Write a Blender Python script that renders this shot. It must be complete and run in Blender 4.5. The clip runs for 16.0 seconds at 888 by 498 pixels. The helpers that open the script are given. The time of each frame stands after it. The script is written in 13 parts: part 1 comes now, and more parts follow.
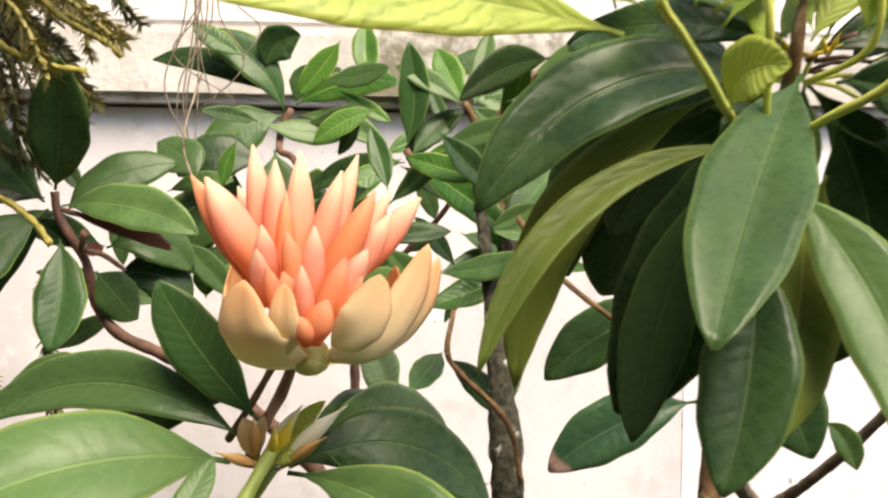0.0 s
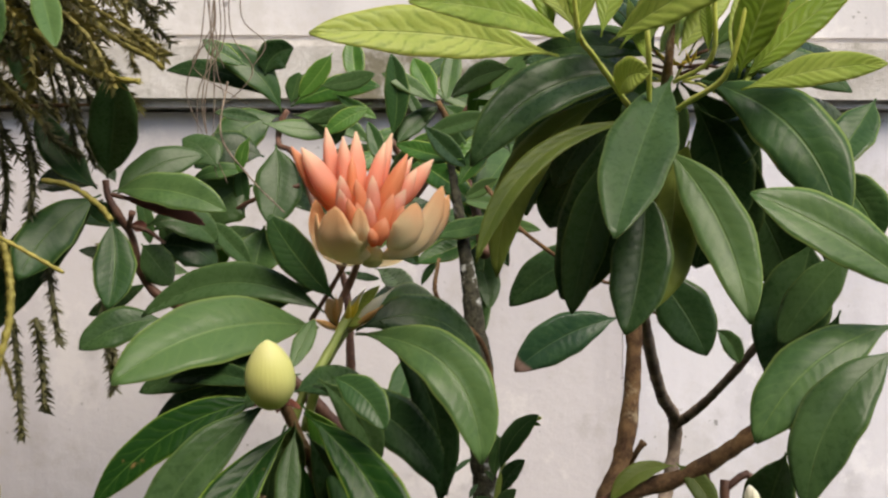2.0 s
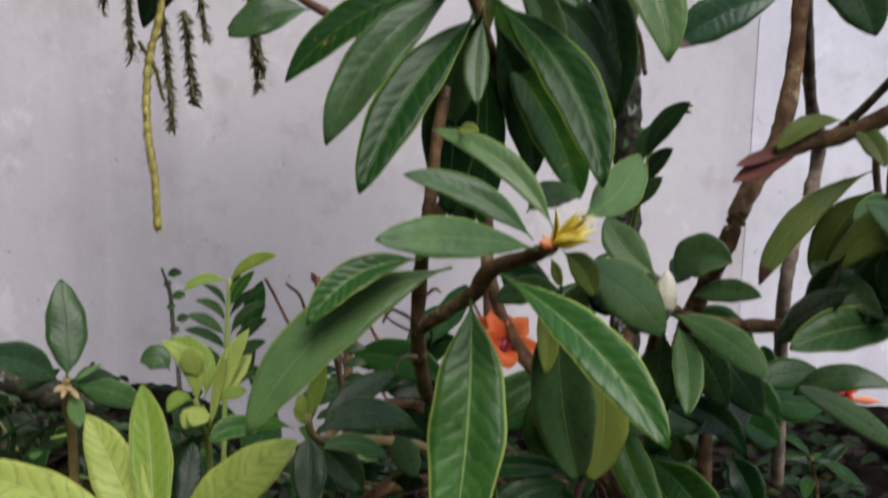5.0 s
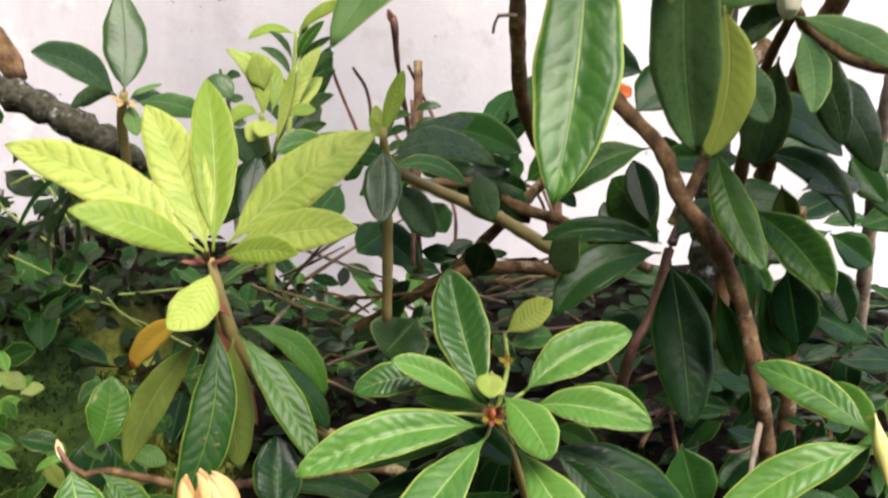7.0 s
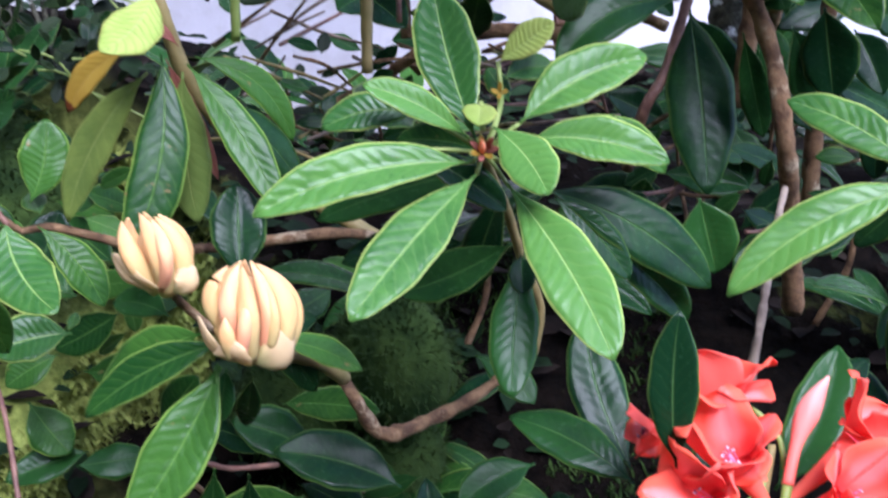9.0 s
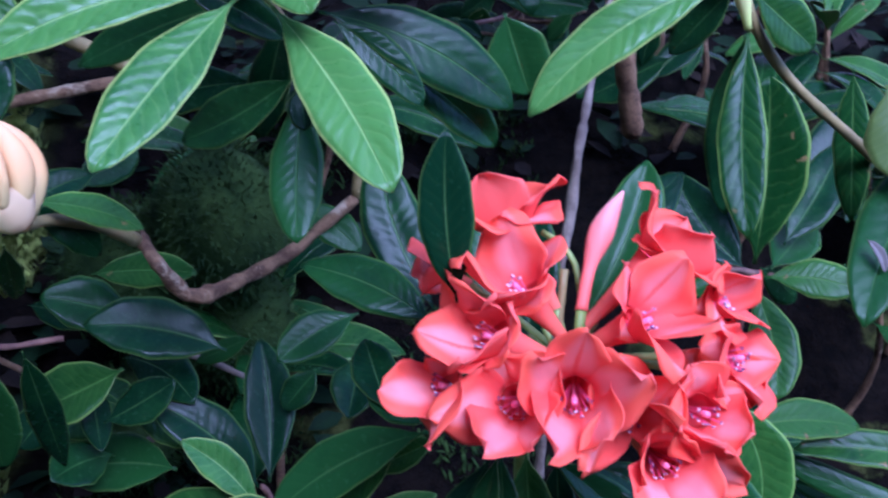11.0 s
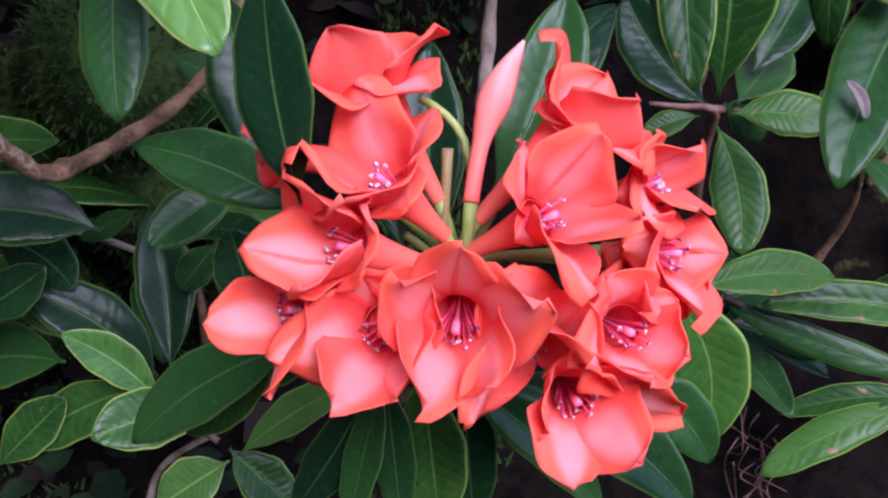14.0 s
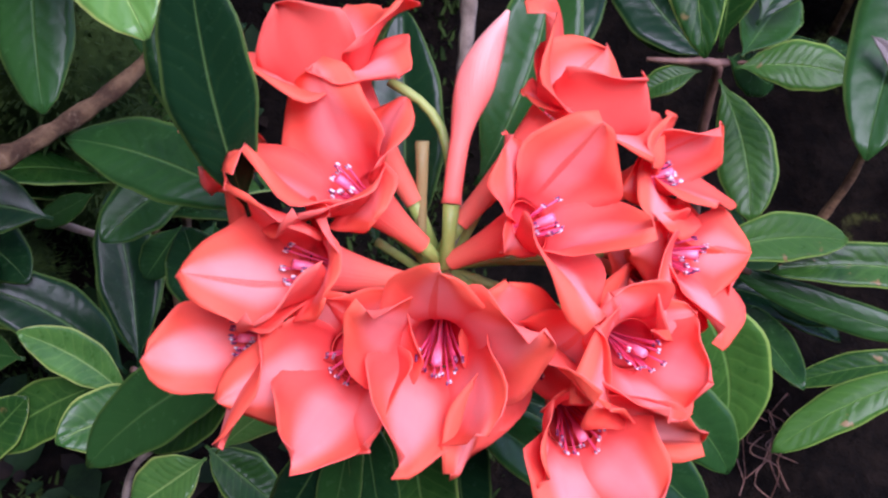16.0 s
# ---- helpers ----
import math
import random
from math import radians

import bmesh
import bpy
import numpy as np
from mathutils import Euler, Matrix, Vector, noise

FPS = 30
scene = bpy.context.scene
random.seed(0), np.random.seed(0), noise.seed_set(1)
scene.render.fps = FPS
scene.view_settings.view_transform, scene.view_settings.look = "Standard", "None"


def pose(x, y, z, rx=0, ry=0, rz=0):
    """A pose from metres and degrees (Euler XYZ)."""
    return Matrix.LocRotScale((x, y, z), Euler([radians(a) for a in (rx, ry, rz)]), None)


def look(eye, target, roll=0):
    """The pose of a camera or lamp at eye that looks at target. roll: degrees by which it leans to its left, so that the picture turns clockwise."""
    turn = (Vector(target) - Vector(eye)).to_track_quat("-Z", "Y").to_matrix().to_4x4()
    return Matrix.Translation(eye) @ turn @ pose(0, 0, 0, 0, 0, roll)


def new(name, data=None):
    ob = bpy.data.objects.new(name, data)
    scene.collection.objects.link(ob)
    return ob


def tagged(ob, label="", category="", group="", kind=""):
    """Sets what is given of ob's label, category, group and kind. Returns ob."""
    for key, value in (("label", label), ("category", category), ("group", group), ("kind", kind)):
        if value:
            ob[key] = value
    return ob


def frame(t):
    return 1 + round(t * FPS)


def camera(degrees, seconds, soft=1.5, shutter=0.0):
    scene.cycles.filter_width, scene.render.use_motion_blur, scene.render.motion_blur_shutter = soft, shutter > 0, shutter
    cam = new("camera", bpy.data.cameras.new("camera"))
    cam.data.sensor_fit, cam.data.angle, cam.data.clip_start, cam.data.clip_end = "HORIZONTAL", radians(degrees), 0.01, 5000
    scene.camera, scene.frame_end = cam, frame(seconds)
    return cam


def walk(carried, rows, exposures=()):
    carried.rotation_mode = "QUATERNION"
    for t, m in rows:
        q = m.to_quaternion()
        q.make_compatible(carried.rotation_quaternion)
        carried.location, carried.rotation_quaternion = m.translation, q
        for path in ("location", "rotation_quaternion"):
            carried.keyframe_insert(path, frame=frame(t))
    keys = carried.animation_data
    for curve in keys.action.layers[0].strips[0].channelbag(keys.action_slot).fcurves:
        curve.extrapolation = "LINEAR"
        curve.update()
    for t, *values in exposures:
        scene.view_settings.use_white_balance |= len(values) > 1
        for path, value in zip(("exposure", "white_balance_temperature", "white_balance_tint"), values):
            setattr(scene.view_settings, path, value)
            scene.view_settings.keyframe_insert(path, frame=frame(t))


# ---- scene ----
cam = camera(45.32, 16.0, soft=2.3, shutter=0.5)
PATH = [
    (0.0, pose(0.0223, -0.0150, 1.2256, 90.29, -1.21, 0.14)),
    (0.5, pose(0.0319, -0.0672, 1.2254, 91.94, -1.77, -0.09)),
    (1.0, pose(0.0217, -0.1415, 1.2321, 92.94, -0.72, -1.47)),
    (1.5, pose(0.0048, -0.1935, 1.2077, 91.59, -0.51, -2.54)),
    (2.0, pose(-0.0094, -0.2366, 1.1897, 90.45, 0.23, -2.57)),
    (2.5, pose(-0.0198, -0.2649, 1.1846, 90.70, 0.15, -1.92)),
    (3.0, pose(-0.0252, -0.2759, 1.1671, 90.08, -0.08, -1.54)),
    (3.5, pose(-0.0341, -0.2675, 1.1425, 87.86, -0.48, 0.29)),
    (4.0, pose(-0.0517, -0.2562, 1.1162, 84.85, -0.66, 1.98)),
    (4.5, pose(-0.0601, -0.2522, 1.0947, 83.16, -1.15, 2.51)),
    (5.0, pose(-0.0552, -0.2443, 1.0722, 80.64, -1.31, 2.64)),
    (5.2, pose(-0.0574, -0.2404, 1.0599, 79.52, -1.79, 2.69)),
    (7.3, pose(-0.0816, -0.2021, 0.8792, 78.22, -3.49, 5.56)),
    (7.5, pose(-0.0811, -0.1945, 0.8718, 77.21, -3.08, 6.09)),
    (8.0, pose(-0.0815, -0.1758, 0.8498, 74.61, -2.72, 6.69)),
    (8.5, pose(-0.0795, -0.1599, 0.8354, 72.36, -3.18, 6.55)),
    (9.0, pose(-0.0714, -0.1456, 0.8215, 70.08, -3.11, 5.44)),
    (9.5, pose(-0.0598, -0.1344, 0.8117, 67.95, -2.58, 4.28)),
    (10.0, pose(-0.0481, -0.1250, 0.8056, 66.41, -2.04, 3.30)),
    (10.2, pose(-0.0396, -0.1205, 0.7998, 65.74, -1.95, 2.75)),
    (12.3, pose(-0.0013, -0.0781, 0.7947, 57.33, 0.46, -5.11)),
    (12.5, pose(0.0024, -0.0697, 0.7908, 56.52, 0.62, -4.62)),
    (13.0, pose(0.0105, -0.0520, 0.7827, 54.89, 0.37, -4.16)),
    (13.5, pose(0.0190, -0.0373, 0.7760, 53.89, 0.56, -3.95)),
    (14.0, pose(0.0235, -0.0201, 0.7713, 52.80, 0.74, -2.64)),
    (14.5, pose(0.0313, -0.0068, 0.7655, 52.25, 0.62, -1.85)),
    (15.0, pose(0.0361, 0.0079, 0.7579, 51.09, 1.16, -1.84)),
    (15.5, pose(0.0334, 0.0192, 0.7555, 50.20, 1.55, -2.02)),
    (16.0, pose(0.0291, 0.0236, 0.7577, 49.76, 1.85, -4.08)),
]
EXPOSURES = [
    (0.0, 1.95, 8100, 12), (0.8, 2.34, 8100, 12), (1.3, 2.13, 8100, 12), (2.0, 1.15, 7500, 12), (3.0, 1.05, 7400, 16),
    (3.6, 0.65, 6900, 16), (5.2, 1.05, 6500, 14), (7.3, 2.2, 7100, 14), (8.0, 2.36, 7150, 17), (8.6, 2.44, 6500, 18), (9.0, 2.24, 5300, 24), (9.5, 2.12, 4200, 25),
    (10.0, 1.80, 4150, 32), (12.3, 1.76, 4750, 38), (14.0, 1.82, 5400, 40), (16.0, 1.84, 5450, 40),
]
walk(cam, PATH, EXPOSURES)

# ---- world, sun, exposure ----
world = bpy.data.worlds.new("sky")
scene.world = world
world.use_nodes = True
wn = world.node_tree
sky = wn.nodes.new("ShaderNodeTexSky")
sky.sky_type = "NISHITA"
sky.sun_disc = False
sky.sun_elevation = radians(52)
sky.sun_rotation = radians(130)
wn.links.new(sky.outputs[0], wn.nodes["Background"].inputs[0])
wn.nodes["Background"].inputs[1].default_value = 0.12
sun = new("sun", bpy.data.lights.new("sun", "SUN"))
sun.data.energy = 1.6
sun.data.angle = radians(32)
sun.data.color = (1.0, 0.96, 0.9)
sun.matrix_world = look((1.1, -2.4, 4.7), (0, 0.3, 0.6))


# ---- materials ----
def nodes_of(name):
    m = bpy.data.materials.new(name)
    m.use_nodes = True
    nt = m.node_tree
    return m, nt, nt.nodes["Principled BSDF"]


def mathn(nt, op, a, b=None, c=None, clamp=False):
    n = nt.nodes.new("ShaderNodeMath")
    n.operation = op
    n.use_clamp = clamp
    for i, v in enumerate((a, b, c)):
        if v is None:
            continue
        if isinstance(v, (int, float)):
            n.inputs[i].default_value = v
        else:
            nt.links.new(v, n.inputs[i])
    return n.outputs[0]


def mixn(nt, f, a, b):
    n = nt.nodes.new("ShaderNodeMix")
    n.data_type = "RGBA"
    for i, v in ((0, f), (6, a), (7, b)):
        if isinstance(v, (int, float)):
            n.inputs[i].default_value = v
        elif isinstance(v, tuple):
            n.inputs[i].default_value = (*v, 1)
        else:
            nt.links.new(v, n.inputs[i])
    return n.outputs[2]


def smooth(nt, x, lo, hi):
    n = nt.nodes.new("ShaderNodeMapRange")
    n.interpolation_type = "SMOOTHSTEP"
    nt.links.new(x, n.inputs[0])
    n.inputs[1].default_value, n.inputs[2].default_value = lo, hi
    return n.outputs[0]


def noisen(nt, scale, detail=4.0, rough=0.55, coord="Object"):
    tc = nt.nodes.new("ShaderNodeTexCoord")
    n = nt.nodes.new("ShaderNodeTexNoise")
    nt.links.new(tc.outputs[coord], n.inputs["Vector"])
    n.inputs["Scale"].default_value = scale
    n.inputs["Detail"].default_value = detail
    n.inputs["Roughness"].default_value = rough
    return n.outputs[0]


def bumpn(nt, bsdf, height, strength, dist):
    n = nt.nodes.new("ShaderNodeBump")
    n.inputs["Strength"].default_value = strength
    n.inputs["Distance"].default_value = dist
    nt.links.new(height, n.inputs["Height"])
    nt.links.new(n.outputs[0], bsdf.inputs["Normal"])
    return n.outputs[0]


def leaf_material(name, deep, light, rib, rim, rough=0.32, thin=0.2, quilt=0.5, veins=0.5, tip=None, spots=0.0, ribs=0.36, rims=0.4, spec=0.22, groove=None):
    """Leaf blade: pale midrib and side veins along the blade's own coordinates, mottled green, glossy cuticle."""
    m, nt, p = nodes_of(name)
    uvn = nt.nodes.new("ShaderNodeUVMap")
    sep = nt.nodes.new("ShaderNodeSeparateXYZ")
    nt.links.new(uvn.outputs[0], sep.inputs[0])
    u, v = sep.outputs[0], sep.outputs[1]
    a = mathn(nt, "MULTIPLY", mathn(nt, "ABSOLUTE", mathn(nt, "SUBTRACT", v, 0.5)), 2.0)
    info = nt.nodes.new("ShaderNodeObjectInfo")
    rnd = info.outputs["Random"]
    big = noisen(nt, 38.0, 3.0)
    fine = noisen(nt, 260.0, 5.0, 0.65)
    mix = mathn(nt, "ADD", mathn(nt, "MULTIPLY", big, 0.75), mathn(nt, "MULTIPLY", fine, 0.35))
    mix = mathn(nt, "ADD", mix, mathn(nt, "MULTIPLY", mathn(nt, "SUBTRACT", rnd, 0.5), 0.55))
    col = mixn(nt, smooth(nt, mix, 0.3, 0.8), deep, light)
    ph = mathn(nt, "SUBTRACT", mathn(nt, "MULTIPLY", u, 12.0), mathn(nt, "MULTIPLY", a, 1.7))
    ph = mathn(nt, "ADD", ph, mathn(nt, "MULTIPLY", big, 3.0))
    wave = mathn(nt, "SINE", mathn(nt, "MULTIPLY", ph, 6.2832))
    vein = smooth(nt, wave, 0.72, 1.0)
    if groove:
        col = mixn(nt, mathn(nt, "MULTIPLY", smooth(nt, wave, 0.35, 1.0), mathn(nt, "MULTIPLY", smooth(nt, fine, 0.3, 0.7), 0.75)), col, groove)
    else:
        col = mixn(nt, mathn(nt, "MULTIPLY", vein, 0.16 * veins), col, rib)
    ribw = smooth(nt, mathn(nt, "ADD", a, mathn(nt, "MULTIPLY", u, 0.03)), 0.072, 0.028)
    col = mixn(nt, mathn(nt, "MULTIPLY", ribw, ribs), col, rib)
    rimw = smooth(nt, a, 0.90, 0.97)
    col = mixn(nt, mathn(nt, "MULTIPLY", rimw, rims), col, rim)
    if tip:
        far = mathn(nt, "ADD", u, mathn(nt, "MULTIPLY", big, 0.12))
        col = mixn(nt, smooth(nt, far, 0.93, 0.97), col, tip)
    if spots:
        col = mixn(nt, smooth(nt, noisen(nt, 120.0, 2.0), 0.70 - spots * 0.1, 0.78), col, (0.20, 0.13, 0.05))
    nt.links.new(col, p.inputs["Base Color"])
    r = mathn(nt, "ADD", rough - 0.10, mathn(nt, "MULTIPLY", fine, 0.12))
    nt.links.new(r, p.inputs["Roughness"])
    p.inputs["Specular IOR Level"].default_value = spec
    hgt = mathn(nt, "ADD", mathn(nt, "MULTIPLY", wave, -0.17 * quilt), mathn(nt, "MULTIPLY", ribw, -0.6))
    hgt = mathn(nt, "ADD", hgt, mathn(nt, "MULTIPLY", fine, 0.22))
    hgt = mathn(nt, "ADD", hgt, mathn(nt, "MULTIPLY", big, 0.7))
    nrm = bumpn(nt, p, hgt, 0.55, 0.0011)
    tr = nt.nodes.new("ShaderNodeBsdfTranslucent")
    nt.links.new(mixn(nt, 0.35, col, light), tr.inputs[0])
    nt.links.new(nrm, tr.inputs["Normal"])
    ms = nt.nodes.new("ShaderNodeMixShader")
    ms.inputs[0].default_value = thin
    nt.links.new(p.outputs[0], ms.inputs[1])
    nt.links.new(tr.outputs[0], ms.inputs[2])
    nt.links.new(ms.outputs[0], nt.nodes["Material Output"].inputs[0])
    return m


def rough_material(name, c1, c2, c3=None, scale=30.0, fine=220.0, rough=0.8, bump=0.8, dist=0.002, lo=0.35, hi=0.65):
    m, nt, p = nodes_of(name)
    a, b = noisen(nt, scale, 5.0), noisen(nt, fine, 6.0, 0.7)
    info = nt.nodes.new("ShaderNodeObjectInfo")
    mix = mathn(nt, "ADD", mathn(nt, "MULTIPLY", a, 0.7), mathn(nt, "MULTIPLY", b, 0.3))
    col = mixn(nt, smooth(nt, mix, lo, hi), c1, c2)
    if c3:
        col = mixn(nt, smooth(nt, noisen(nt, scale * 0.35, 6.0, 0.7), 0.56, 0.66), col, c3)
    nt.links.new(col, p.inputs["Base Color"])
    p.inputs["Roughness"].default_value = rough
    p.inputs["Specular IOR Level"].default_value = 0.5 if rough < 0.7 else 0.12
    h = mathn(nt, "ADD", mathn(nt, "MULTIPLY", a, 1.0), mathn(nt, "MULTIPLY", b, 0.6))
    bumpn(nt, p, h, bump, dist)
    return m


def petal_material(name, base, edge, throat, t0, t1, rough=0.5, thin=0.45, lobes=None):
    """Petals: colour runs from the throat (u = 0) to the rim (u = 1) with faint lengthwise veins."""
    m, nt, p = nodes_of(name)
    uvn = nt.nodes.new("ShaderNodeUVMap")
    sep = nt.nodes.new("ShaderNodeSeparateXYZ")
    nt.links.new(uvn.outputs[0], sep.inputs[0])
    u, v = sep.outputs[0], sep.outputs[1]
    big = noisen(nt, 55.0, 3.0)
    fine = noisen(nt, 420.0, 4.0)
    uu = mathn(nt, "ADD", u, mathn(nt, "MULTIPLY", mathn(nt, "SUBTRACT", big, 0.5), 0.25))
    col = mixn(nt, smooth(nt, uu, 0.55, 0.95), base, edge)
    col = mixn(nt, smooth(nt, uu, t1, t0), col, throat)
    if lobes:
        wave = mathn(nt, "COSINE", mathn(nt, "MULTIPLY", v, 31.416))
        mid = mathn(nt, "MULTIPLY", smooth(nt, wave, -0.2, 0.95), mathn(nt, "MULTIPLY", smooth(nt, uu, 0.5, 0.72), smooth(nt, uu, 1.08, 0.82)))
        col = mixn(nt, mid, col, lobes)
    line = mathn(nt, "SINE", mathn(nt, "ADD", mathn(nt, "MULTIPLY", v, 190.0), mathn(nt, "MULTIPLY", big, 9.0)))
    col = mixn(nt, mathn(nt, "MULTIPLY", smooth(nt, line, 0.2, 1.0), 0.025), col, throat)
    nt.links.new(col, p.inputs["Base Color"])
    p.inputs["Roughness"].default_value = rough
    p.inputs["Specular IOR Level"].default_value = 0.22
    nrm = bumpn(nt, p, mathn(nt, "ADD", mathn(nt, "ADD", mathn(nt, "MULTIPLY", line, 0.10), mathn(nt, "MULTIPLY", fine, 0.3)), big), 0.3, 0.0006)
    tr = nt.nodes.new("ShaderNodeBsdfTranslucent")
    nt.links.new(col, tr.inputs[0])
    nt.links.new(nrm, tr.inputs["Normal"])
    ms = nt.nodes.new("ShaderNodeMixShader")
    ms.inputs[0].default_value = thin
    nt.links.new(p.outputs[0], ms.inputs[1])
    nt.links.new(tr.outputs[0], ms.inputs[2])
    nt.links.new(ms.outputs[0], nt.nodes["Material Output"].inputs[0])
    return m


UNDER = leaf_material("leaf_under", (0.10, 0.16, 0.04), (0.17, 0.24, 0.06), (0.32, 0.36, 0.12), (0.28, 0.32, 0.08), rough=0.5, thin=0.3, quilt=0.3)
UNDER_Y = leaf_material("leaf_under_young", (0.34, 0.42, 0.07), (0.50, 0.56, 0.14), (0.60, 0.62, 0.25), (0.6, 0.6, 0.2), rough=0.5, thin=0.4, quilt=0.5)
LEAF = {
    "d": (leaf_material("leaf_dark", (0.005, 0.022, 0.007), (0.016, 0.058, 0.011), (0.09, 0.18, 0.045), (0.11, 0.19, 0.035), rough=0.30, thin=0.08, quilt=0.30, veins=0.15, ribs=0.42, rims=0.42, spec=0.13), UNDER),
    "m": (leaf_material("leaf_green", (0.010, 0.044, 0.007), (0.038, 0.108, 0.014), (0.17, 0.31, 0.06), (0.27, 0.40, 0.07), rough=0.33, thin=0.13, quilt=0.5, rims=0.6, spots=0.2, spec=0.15), UNDER),
    "g": (leaf_material("leaf_fresh", (0.028, 0.100, 0.016), (0.088, 0.215, 0.036), (0.34, 0.50, 0.14), (0.42, 0.52, 0.12), rough=0.33, thin=0.2, quilt=0.72, veins=0.5, ribs=0.6, rims=0.8, spec=0.26), UNDER),
    "y": (leaf_material("leaf_young", (0.28, 0.42, 0.06), (0.58, 0.67, 0.18), (0.58, 0.66, 0.24), (0.60, 0.62, 0.16), rough=0.36, thin=0.5, quilt=1.0, veins=0.8, ribs=0.6, rims=0.9, groove=(0.19, 0.31, 0.05)), UNDER_Y),
    "e": (leaf_material("leaf_dull", (0.019, 0.048, 0.016), (0.052, 0.104, 0.034), (0.12, 0.19, 0.07), (0.14, 0.20, 0.06), rough=0.32, thin=0.1, quilt=0.25, rims=0.5, spec=0.19), UNDER),
    "h": (leaf_material("leaf_sage", (0.034, 0.088, 0.026), (0.094, 0.175, 0.056), (0.22, 0.34, 0.11), (0.28, 0.38, 0.10), rough=0.33, thin=0.15, quilt=0.3, rims=0.6, spec=0.21), UNDER),
    "u": (leaf_material("leaf_olive", (0.10, 0.15, 0.03), (0.20, 0.26, 0.05), (0.34, 0.38, 0.12), (0.30, 0.33, 0.08), rough=0.42, thin=0.3, quilt=0.4), UNDER),
    "o": (leaf_material("leaf_old", (0.07, 0.13, 0.03), (0.16, 0.22, 0.05), (0.3, 0.33, 0.1), (0.25, 0.25, 0.07), rough=0.4, thin=0.2, tip=(0.10, 0.04, 0.025), spots=0.5), UNDER),
    "t": (leaf_material("leaf_dark_dry_tip", (0.02, 0.06, 0.03), (0.045, 0.11, 0.045), (0.12, 0.2, 0.08), (0.12, 0.18, 0.06), rough=0.3, thin=0.1, tip=(0.26, 0.17, 0.14)), UNDER),
    "b": (leaf_material("leaf_withered", (0.36, 0.20, 0.02), (0.42, 0.28, 0.04), (0.4, 0.25, 0.08), (0.3, 0.15, 0.03), rough=0.5, thin=0.3, tip=(0.12, 0.03, 0.01)), UNDER_Y),
    "c": (petal_material("bract_cream", (0.72, 0.54, 0.28), (0.76, 0.58, 0.34), (0.60, 0.56, 0.24), 0.0, 0.4), petal_material("bract_inside", (0.74, 0.58, 0.33), (0.76, 0.60, 0.38), (0.6, 0.56, 0.27), 0.0, 0.3)),
    "p": (petal_material("bract_peach", (0.99, 0.78, 0.46), (0.99, 0.58, 0.29), (0.99, 0.92, 0.58), 0.2, 0.6, thin=0.25), petal_material("bract_peach_inside", (0.99, 0.76, 0.44), (0.99, 0.56, 0.28), (0.97, 0.89, 0.55), 0.2, 0.6, thin=0.25)),
    # Dark leaf copy for ivy and scrub: the bank's shade is in the colour.
    "k": (leaf_material("leaf_painted_shade", (0.006, 0.013, 0.005), (0.020, 0.036, 0.012), (0.05, 0.07, 0.03), (0.06, 0.07, 0.03), rough=0.45, thin=0.06, quilt=0.3, spec=0.10), UNDER),
    "w": (leaf_material("leaf_spot_grey", (0.10, 0.08, 0.07), (0.22, 0.19, 0.17), (0.2, 0.15, 0.12), (0.1, 0.07, 0.05), rough=0.7, thin=0.1), UNDER),
    "r": (petal_material("dry_bract", (0.20, 0.07, 0.05), (0.28, 0.10, 0.07), (0.16, 0.05, 0.03), 0.0, 0.4, rough=0.6, thin=0.1), petal_material("dry_bract_inside", (0.2, 0.08, 0.05), (0.25, 0.1, 0.07), (0.16, 0.06, 0.04), 0.0, 0.3, rough=0.6, thin=0.1)),
}
BARK = rough_material("bark_brown", (0.075, 0.042, 0.024), (0.25, 0.15, 0.075), (0.42, 0.33, 0.21), scale=75, fine=420, rough=0.85, dist=0.0032)
BARK_PALE = rough_material("bark_grey", (0.14, 0.105, 0.08), (0.31, 0.245, 0.185), (0.08, 0.05, 0.04), scale=70, fine=420, rough=0.85, dist=0.0014)
BARK_DARK = rough_material("bark_dark_lichen", (0.025, 0.025, 0.018), (0.085, 0.08, 0.055), (0.50, 0.51, 0.48), scale=170, fine=300, rough=0.9, dist=0.003)
TWIG = rough_material("twig_red_brown", (0.085, 0.036, 0.026), (0.20, 0.10, 0.062), scale=80, fine=500, rough=0.6, dist=0.0008)
STALK = rough_material("stalk_green", (0.20, 0.28, 0.05), (0.30, 0.36, 0.09), scale=60, fine=400, rough=0.5, dist=0.0005)
STALK_Y = rough_material("stalk_yellow", (0.52, 0.58, 0.09), (0.66, 0.68, 0.17), scale=60, fine=400, rough=0.45, dist=0.0004)
STALK_B = rough_material("stalk_olive_brown", (0.20, 0.16, 0.05), (0.30, 0.22, 0.08), scale=60, fine=400, rough=0.6, dist=0.0007)
WOODS = {"bark": BARK, "pale": BARK_PALE, "dark": BARK_DARK, "twig": TWIG, "stalk": STALK, "yellow": STALK_Y, "olive": STALK_B}
